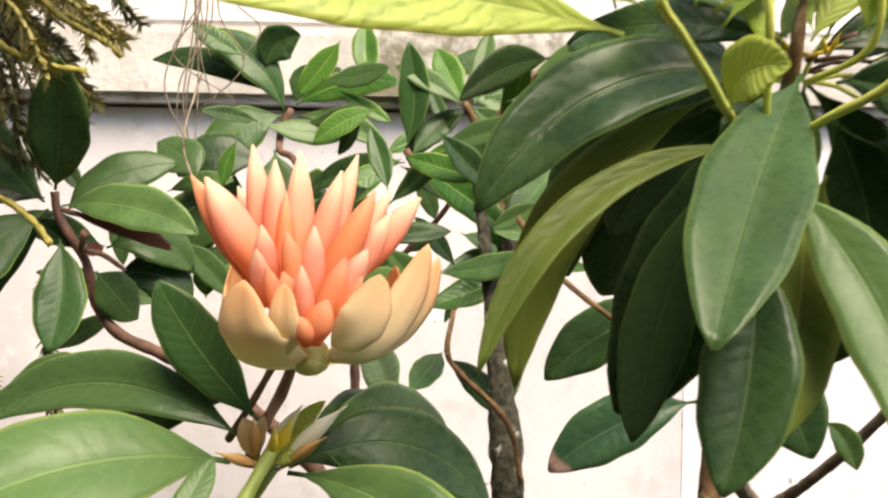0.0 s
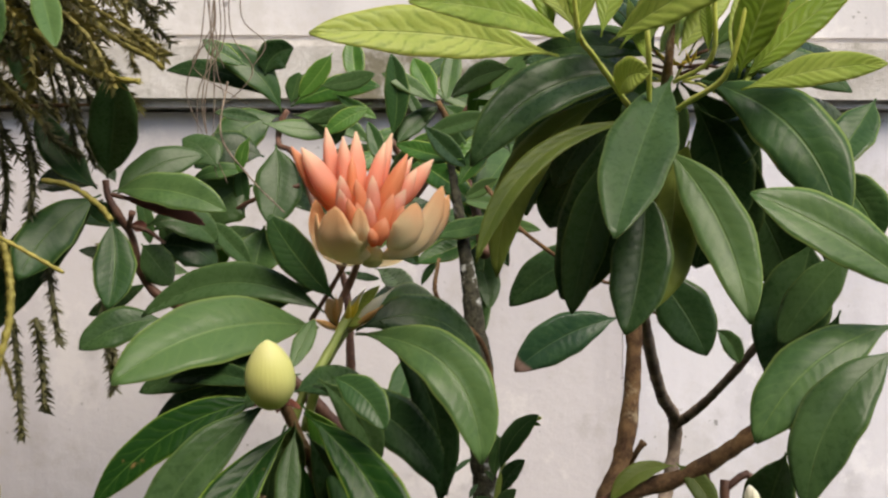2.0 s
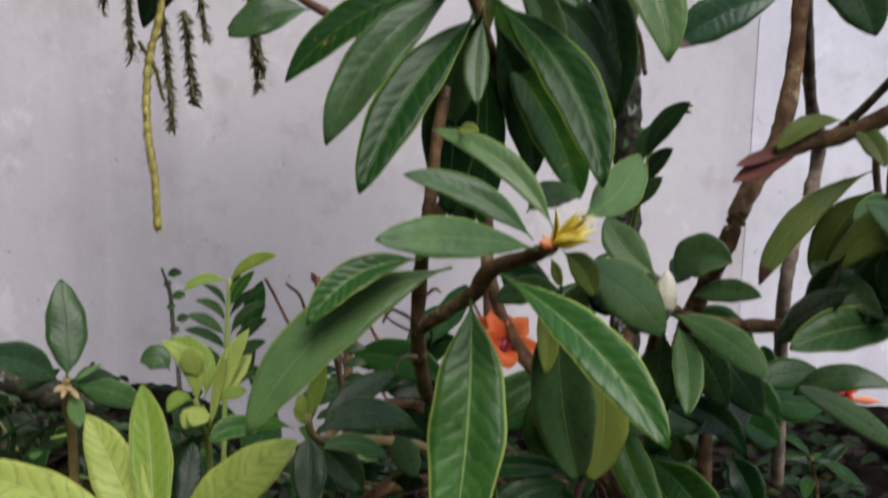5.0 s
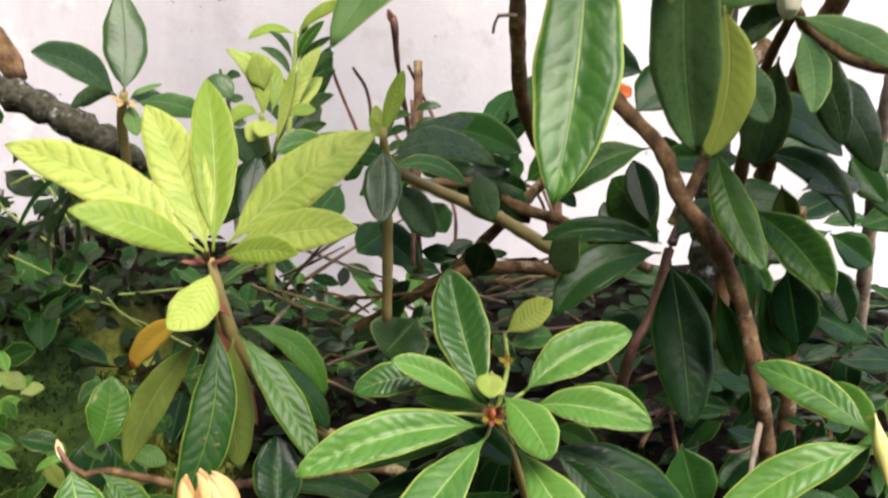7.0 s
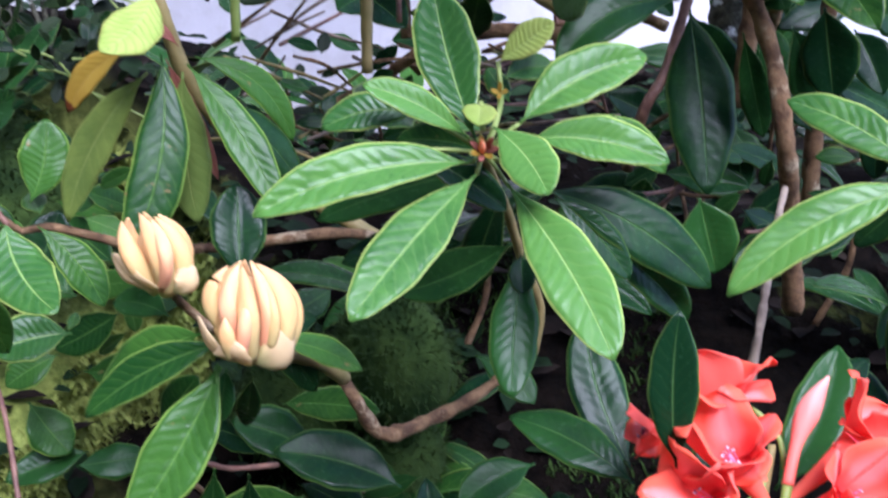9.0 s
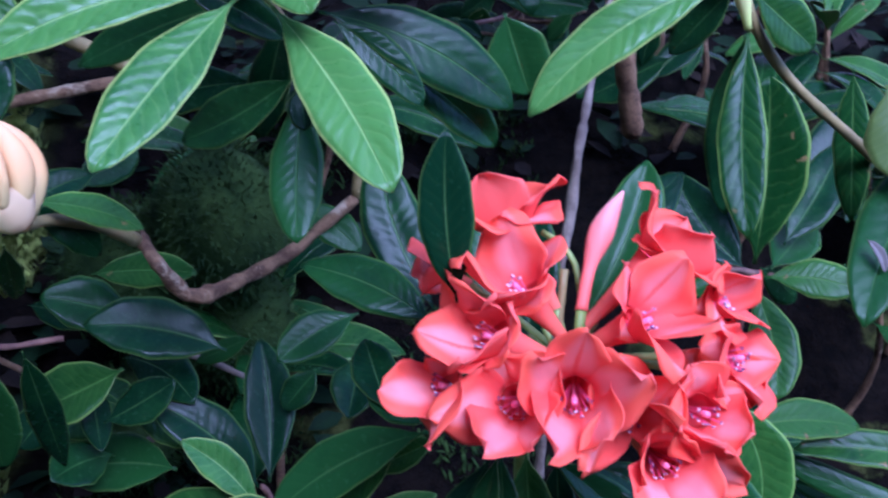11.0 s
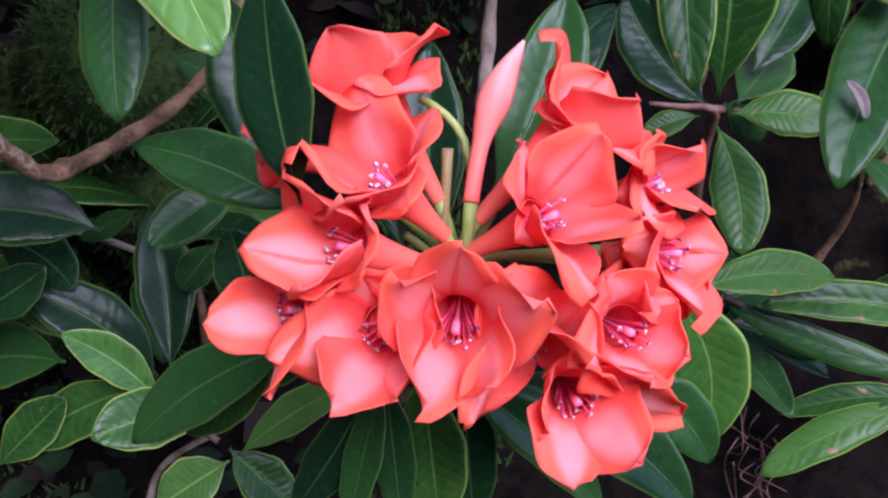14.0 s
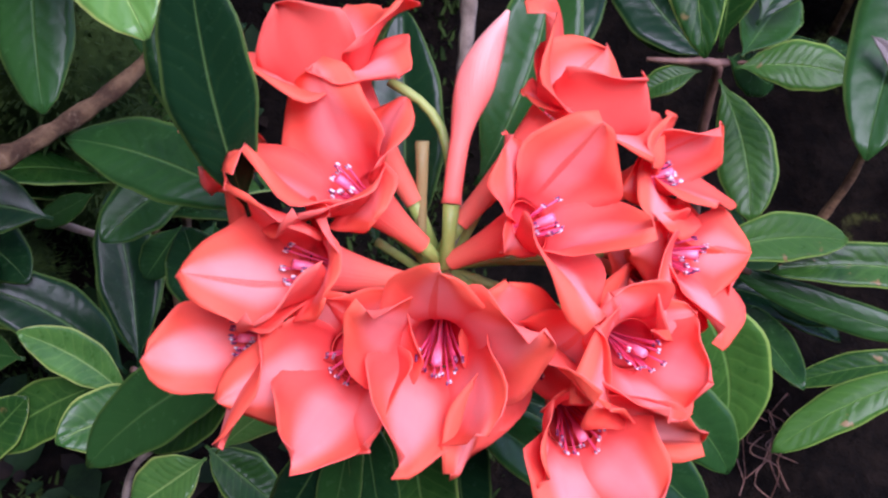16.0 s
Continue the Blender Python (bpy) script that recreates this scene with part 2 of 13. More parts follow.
BUDS = {
    "orange": petal_material("flower_bud_orange", (0.96, 0.36, 0.17), (0.96, 0.44, 0.25), (0.94, 0.24, 0.08), 0.05, 0.35, thin=0.3),
    "pink": petal_material("flower_bud_pink", (0.92, 0.44, 0.31), (0.92, 0.47, 0.34), (0.90, 0.34, 0.18), 0.05, 0.4, thin=0.12),
    "coral": petal_material("flower_bud_coral", (0.93, 0.25, 0.20), (0.94, 0.40, 0.33), (0.92, 0.18, 0.13), 0.2, 0.6, thin=0.12),
    "shell": petal_material("petal_peach", (0.92, 0.52, 0.29), (0.92, 0.42, 0.25), (0.88, 0.80, 0.42), 0.45, 0.85, thin=0.12),
    "tip": petal_material("flower_bud_salmon", (0.97, 0.42, 0.29), (0.97, 0.70, 0.50), (0.96, 0.36, 0.16), 0.10, 0.5, thin=0.35),
    "pinkcream": petal_material("flower_bud_pink_cream", (0.80, 0.43, 0.20), (0.82, 0.52, 0.25), (0.78, 0.35, 0.18), 0.1, 0.5, thin=0.15),
    "cream": petal_material("flower_bud_cream", (0.72, 0.40, 0.155), (0.76, 0.45, 0.20), (0.60, 0.44, 0.17), 0.1, 0.55, thin=0.12),
    "lemon": petal_material("winter_bud_yellow", (0.70, 0.70, 0.24), (0.76, 0.74, 0.32), (0.56, 0.62, 0.16), 0.05, 0.35, rough=0.42, thin=0.15),
    "gold": petal_material("bud_scale_gold", (0.86, 0.66, 0.07), (0.92, 0.80, 0.20), (0.62, 0.34, 0.10), 0.02, 0.3, thin=0.15),
    "white": petal_material("bud_white", (0.88, 0.86, 0.66), (0.90, 0.88, 0.74), (0.62, 0.64, 0.36), 0.02, 0.25, thin=0.12),
}
COROLLA = petal_material("corolla_coral", (0.98, 0.125, 0.092), (0.98, 0.15, 0.075), (0.94, 0.07, 0.11), 0.15, 0.60, rough=0.58, thin=0.34, lobes=(0.98, 0.36, 0.33))
ORANGE = petal_material("corolla_orange", (0.97, 0.20, 0.06), (0.97, 0.27, 0.08), (0.95, 0.16, 0.05), 0.26, 0.44, thin=0.3)
COROLLA_OUT = petal_material("corolla_outside", (0.97, 0.15, 0.105), (0.97, 0.19, 0.14), (0.90, 0.20, 0.12), 0.1, 0.4, rough=0.55, thin=0.36)
FILAMENT = rough_material("filament_crimson", (0.60, 0.03, 0.10), (0.78, 0.08, 0.18), scale=200, fine=900, rough=0.5, dist=0.0002)
ANTHER = rough_material("anther_purple_white", (0.16, 0.02, 0.09), (0.82, 0.74, 0.78), scale=520, fine=1500, rough=0.6, dist=0.0002, lo=0.48, hi=0.58)
STIGMA = rough_material("stigma_pink", (0.80, 0.10, 0.22), (0.85, 0.22, 0.30), scale=200, fine=900, rough=0.4, dist=0.0002)
FERN = rough_material("fern_dark", (0.06, 0.062, 0.022), (0.14, 0.13, 0.045), scale=60, fine=300, rough=0.6, dist=0.0006)
FERN_Y = rough_material("fern_yellow", (0.20, 0.17, 0.045), (0.32, 0.27, 0.075), scale=60, fine=300, rough=0.6, dist=0.0006)
SPIKE = rough_material("spore_spike_yellow", (0.26, 0.22, 0.04), (0.44, 0.38, 0.09), scale=120, fine=500, rough=0.6, dist=0.0006)
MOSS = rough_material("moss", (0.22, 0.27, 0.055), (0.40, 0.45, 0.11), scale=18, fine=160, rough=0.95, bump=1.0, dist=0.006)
# Darker copy of the moss, with the shade of its place in the colour.
MOSS_DARK = rough_material("moss_painted_shade", (0.010, 0.024, 0.005), (0.040, 0.070, 0.014), scale=25, fine=180, rough=0.95, bump=1.0, dist=0.004)
# Ground leaves and litter are coloured almost black to carry the canopy's shade.
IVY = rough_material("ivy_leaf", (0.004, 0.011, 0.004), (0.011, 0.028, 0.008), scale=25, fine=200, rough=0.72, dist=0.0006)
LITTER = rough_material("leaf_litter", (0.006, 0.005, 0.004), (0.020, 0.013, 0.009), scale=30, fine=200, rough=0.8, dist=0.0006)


def soil_material():
    m, nt, p = nodes_of("soil_and_moss")
    tc = nt.nodes.new("ShaderNodeTexCoord")
    sep = nt.nodes.new("ShaderNodeSeparateXYZ")
    nt.links.new(tc.outputs["Object"], sep.inputs[0])
    a, b, c = noisen(nt, 9.0, 6.0, 0.65), noisen(nt, 70.0, 6.0, 0.7), noisen(nt, 4.0, 5.0)
    # Near-black soil: the deep shade under the shrubs is put into its colour.
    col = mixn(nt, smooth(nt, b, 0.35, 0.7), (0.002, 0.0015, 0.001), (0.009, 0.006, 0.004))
    reach = mathn(nt, "MULTIPLY", smooth(nt, sep.outputs[0], -1.6, -1.1), smooth(nt, sep.outputs[1], -0.4, 0.2))
    west = mathn(nt, "ADD", sep.outputs[0], mathn(nt, "MULTIPLY", mathn(nt, "SUBTRACT", c, 0.5), 0.5))
    mask = mathn(nt, "MULTIPLY", smooth(nt, west, -0.36, -0.50), smooth(nt, sep.outputs[1], 0.92, 0.74))
    mask = mathn(nt, "MAXIMUM", mask, mathn(nt, "MULTIPLY", smooth(nt, a, 0.58, 0.68), 0.22))
    mask = mathn(nt, "MULTIPLY", mask, reach)
    moss = mixn(nt, smooth(nt, b, 0.35, 0.65), (0.14, 0.18, 0.035), (0.32, 0.37, 0.08))
    nt.links.new(mixn(nt, mask, col, moss), p.inputs["Base Color"])
    p.inputs["Roughness"].default_value = 0.95
    p.inputs["Specular IOR Level"].default_value = 0.08
    bumpn(nt, p, mathn(nt, "ADD", mathn(nt, "MULTIPLY", a, 1.0), mathn(nt, "MULTIPLY", b, 0.6)), 1.0, 0.014)
    return m


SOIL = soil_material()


def wall_material(name, light_tint):
    m, nt, p = nodes_of(name)
    a, b, c = noisen(nt, 2.2, 6.0, 0.6), noisen(nt, 14.0, 6.0, 0.65), noisen(nt, 130.0, 5.0, 0.7)
    col = mixn(nt, smooth(nt, a, 0.35, 0.7), (0.74, 0.72, 0.73), (0.80, 0.78, 0.78))
    col = mixn(nt, mathn(nt, "MULTIPLY", smooth(nt, b, 0.54, 0.70), 0.5), col, (0.56, 0.54, 0.52))
    tc = nt.nodes.new("ShaderNodeTexCoord")
    mp = nt.nodes.new("ShaderNodeMapping")
    mp.inputs["Scale"].default_value = (9.0, 9.0, 1.1)
    nt.links.new(tc.outputs["Object"], mp.inputs[0])
    streak = nt.nodes.new("ShaderNodeTexNoise")
    streak.inputs["Scale"].default_value = 1.0
    streak.inputs["Detail"].default_value = 6.0
    nt.links.new(mp.outputs[0], streak.inputs["Vector"])
    col = mixn(nt, mathn(nt, "MULTIPLY", smooth(nt, streak.outputs[0], 0.46, 0.70), 0.6), col, (0.58, 0.56, 0.57))
    d = noisen(nt, 5.0, 7.0, 0.72)
    col = mixn(nt, mathn(nt, "MULTIPLY", smooth(nt, d, 0.52, 0.64), 0.45), col, (0.60, 0.57, 0.53))
    col = mixn(nt, mathn(nt, "MULTIPLY", smooth(nt, d, 0.44, 0.36), 0.7), col, (0.90, 0.88, 0.86))
    spot = mathn(nt, "MULTIPLY", smooth(nt, noisen(nt, 70.0, 4.0, 0.6), 0.66, 0.70), smooth(nt, noisen(nt, 6.0, 3.0), 0.50, 0.60))
    col = mixn(nt, mathn(nt, "MULTIPLY", spot, 0.8), col, (0.25, 0.24, 0.22))
    tinted = nt.nodes.new("ShaderNodeMix")
    tinted.data_type, tinted.blend_type = "RGBA", "MULTIPLY"
    tinted.inputs[0].default_value = 1.0
    nt.links.new(col, tinted.inputs[6])
    tinted.inputs[7].default_value = (*light_tint, 1)
    nt.links.new(tinted.outputs[2], p.inputs["Base Color"])
    p.inputs["Roughness"].default_value = 0.85
    bumpn(nt, p, mathn(nt, "ADD", mathn(nt, "MULTIPLY", b, 1.0), mathn(nt, "MULTIPLY", c, 0.1)), 0.35, 0.005)
    return m


# Tints put light into the colour: left wall dimmer, right and upper walls brighter.
PLASTER_DIM = wall_material("painted_plaster_dim", (0.89, 0.87, 0.89))
PLASTER_UPPER_LIT = wall_material("painted_plaster_upper_lit", (1.05, 1.04, 1.03))
PLASTER_COOL_LIT = wall_material("painted_plaster_cool_lit", (1.06, 1.07, 1.13))
COPING = rough_material("weathered_coping", (0.50, 0.47, 0.43), (0.72, 0.69, 0.66), (0.24, 0.22, 0.16), scale=9, fine=90, rough=0.9, dist=0.004)


# ---- mesh helpers ----
def mesh_object(name, verts, faces, mats, parent=None, slots=None, uvs=None, label="", at=(0, 0, 0)):
    me = bpy.data.meshes.new(name)
    me.from_pydata([tuple(v) for v in verts], [], faces)
    for m in mats:
        me.materials.append(m)
    me.polygons.foreach_set("use_smooth", [k != 2 for k in slots] if slots else [True] * len(me.polygons))
    if slots:
        me.polygons.foreach_set("material_index", [min(k, 1) for k in slots])
    if uvs:
        layer = me.uv_layers.new(name="UVMap")
        flat = []
        for loop in me.loops:
            flat.extend(uvs[loop.vertex_index])
        layer.data.foreach_set("uv", flat)
    me.update()
    ob = new(name, me)
    ob.location = at
    if parent:
        ob.parent = parent
        ob.location = Vector(at) - parent.location if parent.type == "EMPTY" else Vector(at)
    if label:
        tagged(ob, label)
    return ob


def sheet(points, nu, nv, thick, wrap=False):
    """A thin shell over a grid of points (nu rows of nv): verts, faces, slots (0 upper, 1 under, 2 rim)."""
    P = np.array(points, float).reshape(nu, nv, 3)
    du = np.gradient(P, axis=0)
    dv = np.gradient(P, axis=1)
    if wrap:
        dv = (np.roll(P, -1, 1) - np.roll(P, 1, 1)) / 2
    n = np.cross(dv, du)
    n /= np.linalg.norm(n, axis=2, keepdims=True) + 1e-12
    Q = P - n * thick
    verts = [tuple(v) for v in P.reshape(-1, 3)] + [tuple(v) for v in Q.reshape(-1, 3)]
    faces, slots, k = [], [], nu * nv
    for i in range(nu - 1):
        for j in range(nv if wrap else nv - 1):
            a, b = i * nv + j, i * nv + (j + 1) % nv
            c, d = b + nv, a + nv
            faces.append((a, b, c, d))
            slots.append(0)
            faces.append((k + d, k + c, k + b, k + a))
            slots.append(1)
    rim = []
    if wrap:
        rim = [[(nu - 1) * nv + j for j in range(nv)] + [(nu - 1) * nv]]
    else:
        rim = [[j for j in range(nv)] + [i * nv + nv - 1 for i in range(1, nu)] + [(nu - 1) * nv + j for j in range(nv - 2, -1, -1)] + [i * nv for i in range(nu - 2, -1, -1)]]
    for r in rim:
        for a, b in zip(r, r[1:]):
            faces.append((a, k + a, k + b, b))
            slots.append(2)
    return verts, faces, slots


def shoot(name, label, x, y, z, category="plant", group=""):
    e = new(name)
    e.location = (x, y, z)
    e.empty_display_size = 0.01
    return tagged(e, label, category, group)


rng = random.Random(7)


def leaf(s, base, tip, width, bow, face, kind, name="leaf", fold=0.16, shape=0.86, stalk=0.06, end=0.9):
    """One leaf of shoot s, from base to tip, bent by bow at its middle, its upper side to face."""
    base, tip, bow, face = Vector(base), Vector(tip), Vector(bow), Vector(face)
    a = tip - base
    nu, nv = 21, 9
    wob, ph, tw = rng.uniform(0.01, 0.035), rng.uniform(0, 6.3), rng.uniform(-0.25, 0.25)
    skew = rng.uniform(0.9, 1.15)
    vee = rng.choice((0.46, 0.40, 0.34, 0.28, 0.20, 0.10))
    pts, uvs = [], []
    for i in range(nu):
        u = i / (nu - 1)
        p = a * u + bow * (4 * u * (1 - u))
        t = (a + bow * (4 - 8 * u)).normalized()
        n = (face - t * face.dot(t)).normalized()
        sd = t.cross(n)
        n = n * math.cos(tw * (u - 0.5)) + sd * math.sin(tw * (u - 0.5))
        sd = t.cross(n)
        if u < stalk:
            w = 0.05
        else:
            q = ((u - stalk) / (1 - stalk)) ** skew
            w = max(0.05, (4 * q * (1 - q)) ** (shape * (1.08 if q < 0.5 else end))) if u < 0.999 else 0.05
        for j in range(nv):
            v = 2 * j / (nv - 1) - 1
            lift = vee * abs(v) - fold * v * v + wob * 2 * math.sin(u * 13 + ph + 2 * v) * abs(v) ** 1.5
            h = width / 2 * w
            pts.append(p + sd * (v * h * (1 + 0.03 * math.sin(u * 23 + ph))) + n * (lift * h))
            uvs.append((u, 0.5 + 0.5 * v))
    verts, faces, slots = sheet(pts, nu, nv, 0.00045)
    return mesh_object(name, verts, faces, LEAF[kind], s, slots, uvs + uvs, at=base)


def spline(pts, step):
    """Catmull-Rom through pts (position, radius)."""
    P = [np.array((*p, r), float) for p, r in pts]
    P = [2 * P[0] - P[1]] + P + [2 * P[-1] - P[-2]]
    out = []
    for k in range(1, len(P) - 2):
        a, b, c, d = P[k - 1 : k + 3]
        n = max(2, int(np.linalg.norm((c - b)[:3]) / step))
        for i in range(n):
            t = i / n
            out.append(0.5 * (2 * b + (c - a) * t + (2 * a - 5 * b + 4 * c - d) * t * t + (3 * b - a - 3 * c + d) * t**3))
    out.append(P[-2])
    return out


def tube_data(path, segs, lump=0.0, seed=0):
    """Verts, faces and uvs of a closed tube round a path of (x, y, z, r)."""
    r_ = random.Random(seed)
    verts, faces, uvs = [], [], []
    up = Vector((0.31, 0.55, 0.77))
    n = len(path)
    for i, p in enumerate(path):
        q0, q1 = path[max(i - 1, 0)], path[min(i + 1, n - 1)]
        t = Vector((q1 - q0)[:3]).normalized()
        s = t.cross(up)
        if s.length < 0.05:
            s = t.cross(Vector((1, 0, 0)))
        s.normalize()
        b = t.cross(s)
        swell = 1 + lump * r_.uniform(-1, 1)
        for j in range(segs):
            g = 2 * math.pi * j / segs
            r = max(p[3], 0.0002) * swell * (1 + lump * 0.5 * r_.uniform(-1, 1))
            verts.append(Vector(p[:3]) + s * (r * math.cos(g)) + b * (r * math.sin(g)))
            uvs.append((i / (n - 1), j / segs))
    for i in range(n - 1):
        for j in range(segs):
            faces.append((i * segs + j, i * segs + (j + 1) % segs, (i + 1) * segs + (j + 1) % segs, (i + 1) * segs + j))
    faces.append(tuple(range(segs))[::-1])
    faces.append(tuple((n - 1) * segs + j for j in range(segs)))
    return verts, faces, uvs


def stem(s, name, wood, *pts, lump=0.10, segs=10, label=""):
    """A stem of shoot s through pts of (x, y, z, radius)."""
    o = Vector(pts[0][:3])
    path = spline([(Vector(p[:3]) - o, p[3]) for p in pts], 0.006)
    verts, faces, uvs = tube_data(path, segs, lump, len(bpy.data.objects))
    return mesh_object(name, verts, faces, [WOODS[wood]], s, None, uvs, label, at=o)


def finger(s, base, tip, radius, kind, bend=(0, 0, 0), name="flower_bud", blunt=0.0, low=0.35):
    """A closed flower bud: slim at its foot, fullest past the middle, with a folded point."""
    base, tip, bend = Vector(base), Vector(tip), Vector(bend)
    a = tip - base
    path = []
    for i in range(13):
        u = i / 12
        p = a * u + bend * (4 * u * (1 - u))
        r = radius * (low + (1 - low) * smoothstep(0.0, 0.55, u)) * (1 - smoothstep(0.55, 1.0, u) * (0.93 - blunt))
        path.append(np.array((*p, r)))
    verts, faces, uvs = tube_data(path, 10)
    c = [Vector(q[:3]) for q in path]
    for k in range(len(verts)):
        i, j = divmod(k, 10)
        if j % 2 == 0:
            verts[k] = verts[k] + (c[i] - verts[k]) * 0.16 * smoothstep(0.2, 0.8, i / 12)
    return mesh_object(name, verts, faces, [BUDS[kind]], s, None, uvs, at=base)


def smoothstep(a, b, x):
    x = min(1, max(0, (x - a) / (b - a)))
    return x * x * (3 - 2 * x)


def egg(u, r):
    """Radius of an egg-shaped bud at height u."""
    return r * (math.sin(math.pi * min(1, u * 0.96 + 0.035) ** 0.85) ** 0.62)


def bud(s, base, top, radius, kind, scales=11, name="winter_bud"):
    """An egg-shaped bud with scales that overlap upwards."""
    base, top = Vector(base), Vector(top)
    ax = top - base
    length = ax.length
    rot = ax.to_track_quat("Z", "Y").to_matrix()
    path = [np.array((0, 0, length * i / 16, egg(i / 16, radius) * 0.95)) for i in range(17)]
    verts, faces, uvs = tube_data(path, 16)
    body = mesh_object(name, [rot @ v for v in verts], faces, [BUDS[kind]], s, None, uvs, at=base)
    for k in range(scales):
        g0 = k * 2.399
        u0 = 0.02 + 0.42 * (k / scales)
        u1 = min(0.99, u0 + 0.40 + 0.17 * (k / scales))
        pts, uv = [], []
        for i in range(9):
            q = i / 8
            u = u0 + (u1 - u0) * q
            half = 0.95 * (1 - q**2.4) ** 0.5 * (0.75 + 0.25 * math.sin(math.pi * q))
            for j in range(7):
                v = 2 * j / 6 - 1
                r = egg(u, radius) * (0.958 + 0.010 * (scales - k) / scales - 0.03 * v * v)
                g = g0 + v * half
                pts.append(rot @ Vector((r * math.cos(g), r * math.sin(g), length * u)))
                uv.append((u, 0.5 + 0.5 * v))
        v_, f_, s_ = sheet(pts, 9, 7, -0.0003)
        mesh_object("bud_scale", v_, f_, [BUDS[kind], BUDS[kind]], body, s_, uv + uv)
    return body


def corolla(s, mouth, axis, size, tube, spin, spread=0.0, name="flower", mats=(COROLLA, COROLLA_OUT)):
    """A funnel flower with five waved lobes; axis points out of its mouth. Returns the flower."""
    mouth, axis = Vector(mouth), Vector(axis).normalized()
    rot = (axis.to_track_quat("Z", "Y").to_matrix() @ Matrix.Rotation(spin, 3, "Z"))
    rr = random.Random(int(spin * 1000) + int(size * 1e5))
    nu, nv = 22, 80
    pts, uvs = [], []
    amp = [rr.uniform(0.85, 1.15) for _ in range(5)]
    curl = [rr.uniform(-0.12, 0.30) for _ in range(5)]
    roll = [rr.uniform(-0.05, 0.12) for _ in range(5)]
    ph = [rr.uniform(0, 6.3) for _ in range(5)]
    cup = rr.uniform(0.40, 0.58) - spread
    fold = rr.uniform(0.06, 0.22)
    for i in range(nu):
        u = i / (nu - 1)
        for j in range(nv):
            g = 2 * math.pi * j / nv
            k = int(((g + math.pi / 5) % (2 * math.pi)) / (2 * math.pi / 5))
            d = ((g + math.pi / 5) % (2 * math.pi / 5)) - math.pi / 5
            e = abs(d) / (math.pi / 5)
            lobe = 0.25 * (1 - e * e) + 0.75 * max(0, 1 - math.sqrt(e * e + 0.004)) ** 0.85
            edge = 0.69 + 0.42 * lobe * (1 + (amp[k] - 1) * (1 - e**3))
            if u < 0.45:
                q = u / 0.45
                r = 0.12 + 0.17 * q**1.2
                z = -tube * (1 - q)
                r += 0.015 * math.cos(5 * g) * q
            else:
                q = (u - 0.45) / 0.55
                r = 0.29 + (edge - 0.29) * (q ** 0.95)
                own = 1 - e**4
                z = size * (cup * math.sin(q * math.pi * 0.5) - fold * q * q * e**1.6)
                z -= size * curl[k] * q**3 * (1 - e * e) * own
                z -= size * roll[k] * q**3 * e * e * own
                z += size * q * q * own * (0.07 * math.sin(7 * d + ph[k]) + 0.04 * q**3 * math.sin(17 * d + 2 * ph[k]))
            pts.append(rot @ Vector((r * size * math.cos(g), r * size * math.sin(g), z)))
            uvs.append((u, j / nv))
    verts, faces, slots = sheet(pts, nu, nv, -0.0004, wrap=True)
    fl = mesh_object(name, verts, faces, mats, s, slots, uvs + uvs, at=mouth)
    # stamens gathered in the throat, each with a two-lobed anther
    for k in range(10):
        g = 2 * math.pi * k / 10 + rr.uniform(-0.2, 0.2)
        rad = size * rr.uniform(0.15, 0.25)
        z = size * rr.uniform(-0.04, 0.12)
        p0, p1 = Vector((0.04 * size * math.cos(g), 0.04 * size * math.sin(g), -tube * 0.8)), Vector((rad * math.cos(g), rad * math.sin(g), z))
        sv, sf, _ = tube_data([np.array((*(p0.lerp(p1, q / 4)), size * 0.017)) for q in range(5)], 5)
        thread = len(sf)
        for side in (-1, 1):
            off = Vector((-math.sin(g), math.cos(g), 0)) * (size * 0.026 * side)
            path = [np.array((*(p1 + off + Vector((0, 0, size * 0.035 * (q - 1.5)))), size * (0.019 if 0 < q < 3 else 0.010))) for q in range(4)]
            v, f, _ = tube_data(path, 6)
            sf += [tuple(x + len(sv) for x in ff) for ff in f]
            sv += v
        mesh_object("stamen", [rot @ w for w in sv], sf, [FILAMENT, ANTHER], fl, [0] * thread + [1] * (len(sf) - thread))
    v, f, _ = tube_data([np.array((0, 0, -tube * 0.8 + (tube * 0.8 + size * 0.1) * q / 6, size * (0.022 if q < 5 else 0.055))) for q in range(7)], 8)
    mesh_object("pistil", [rot @ w for w in v], f, [STIGMA], fl)
    return fl


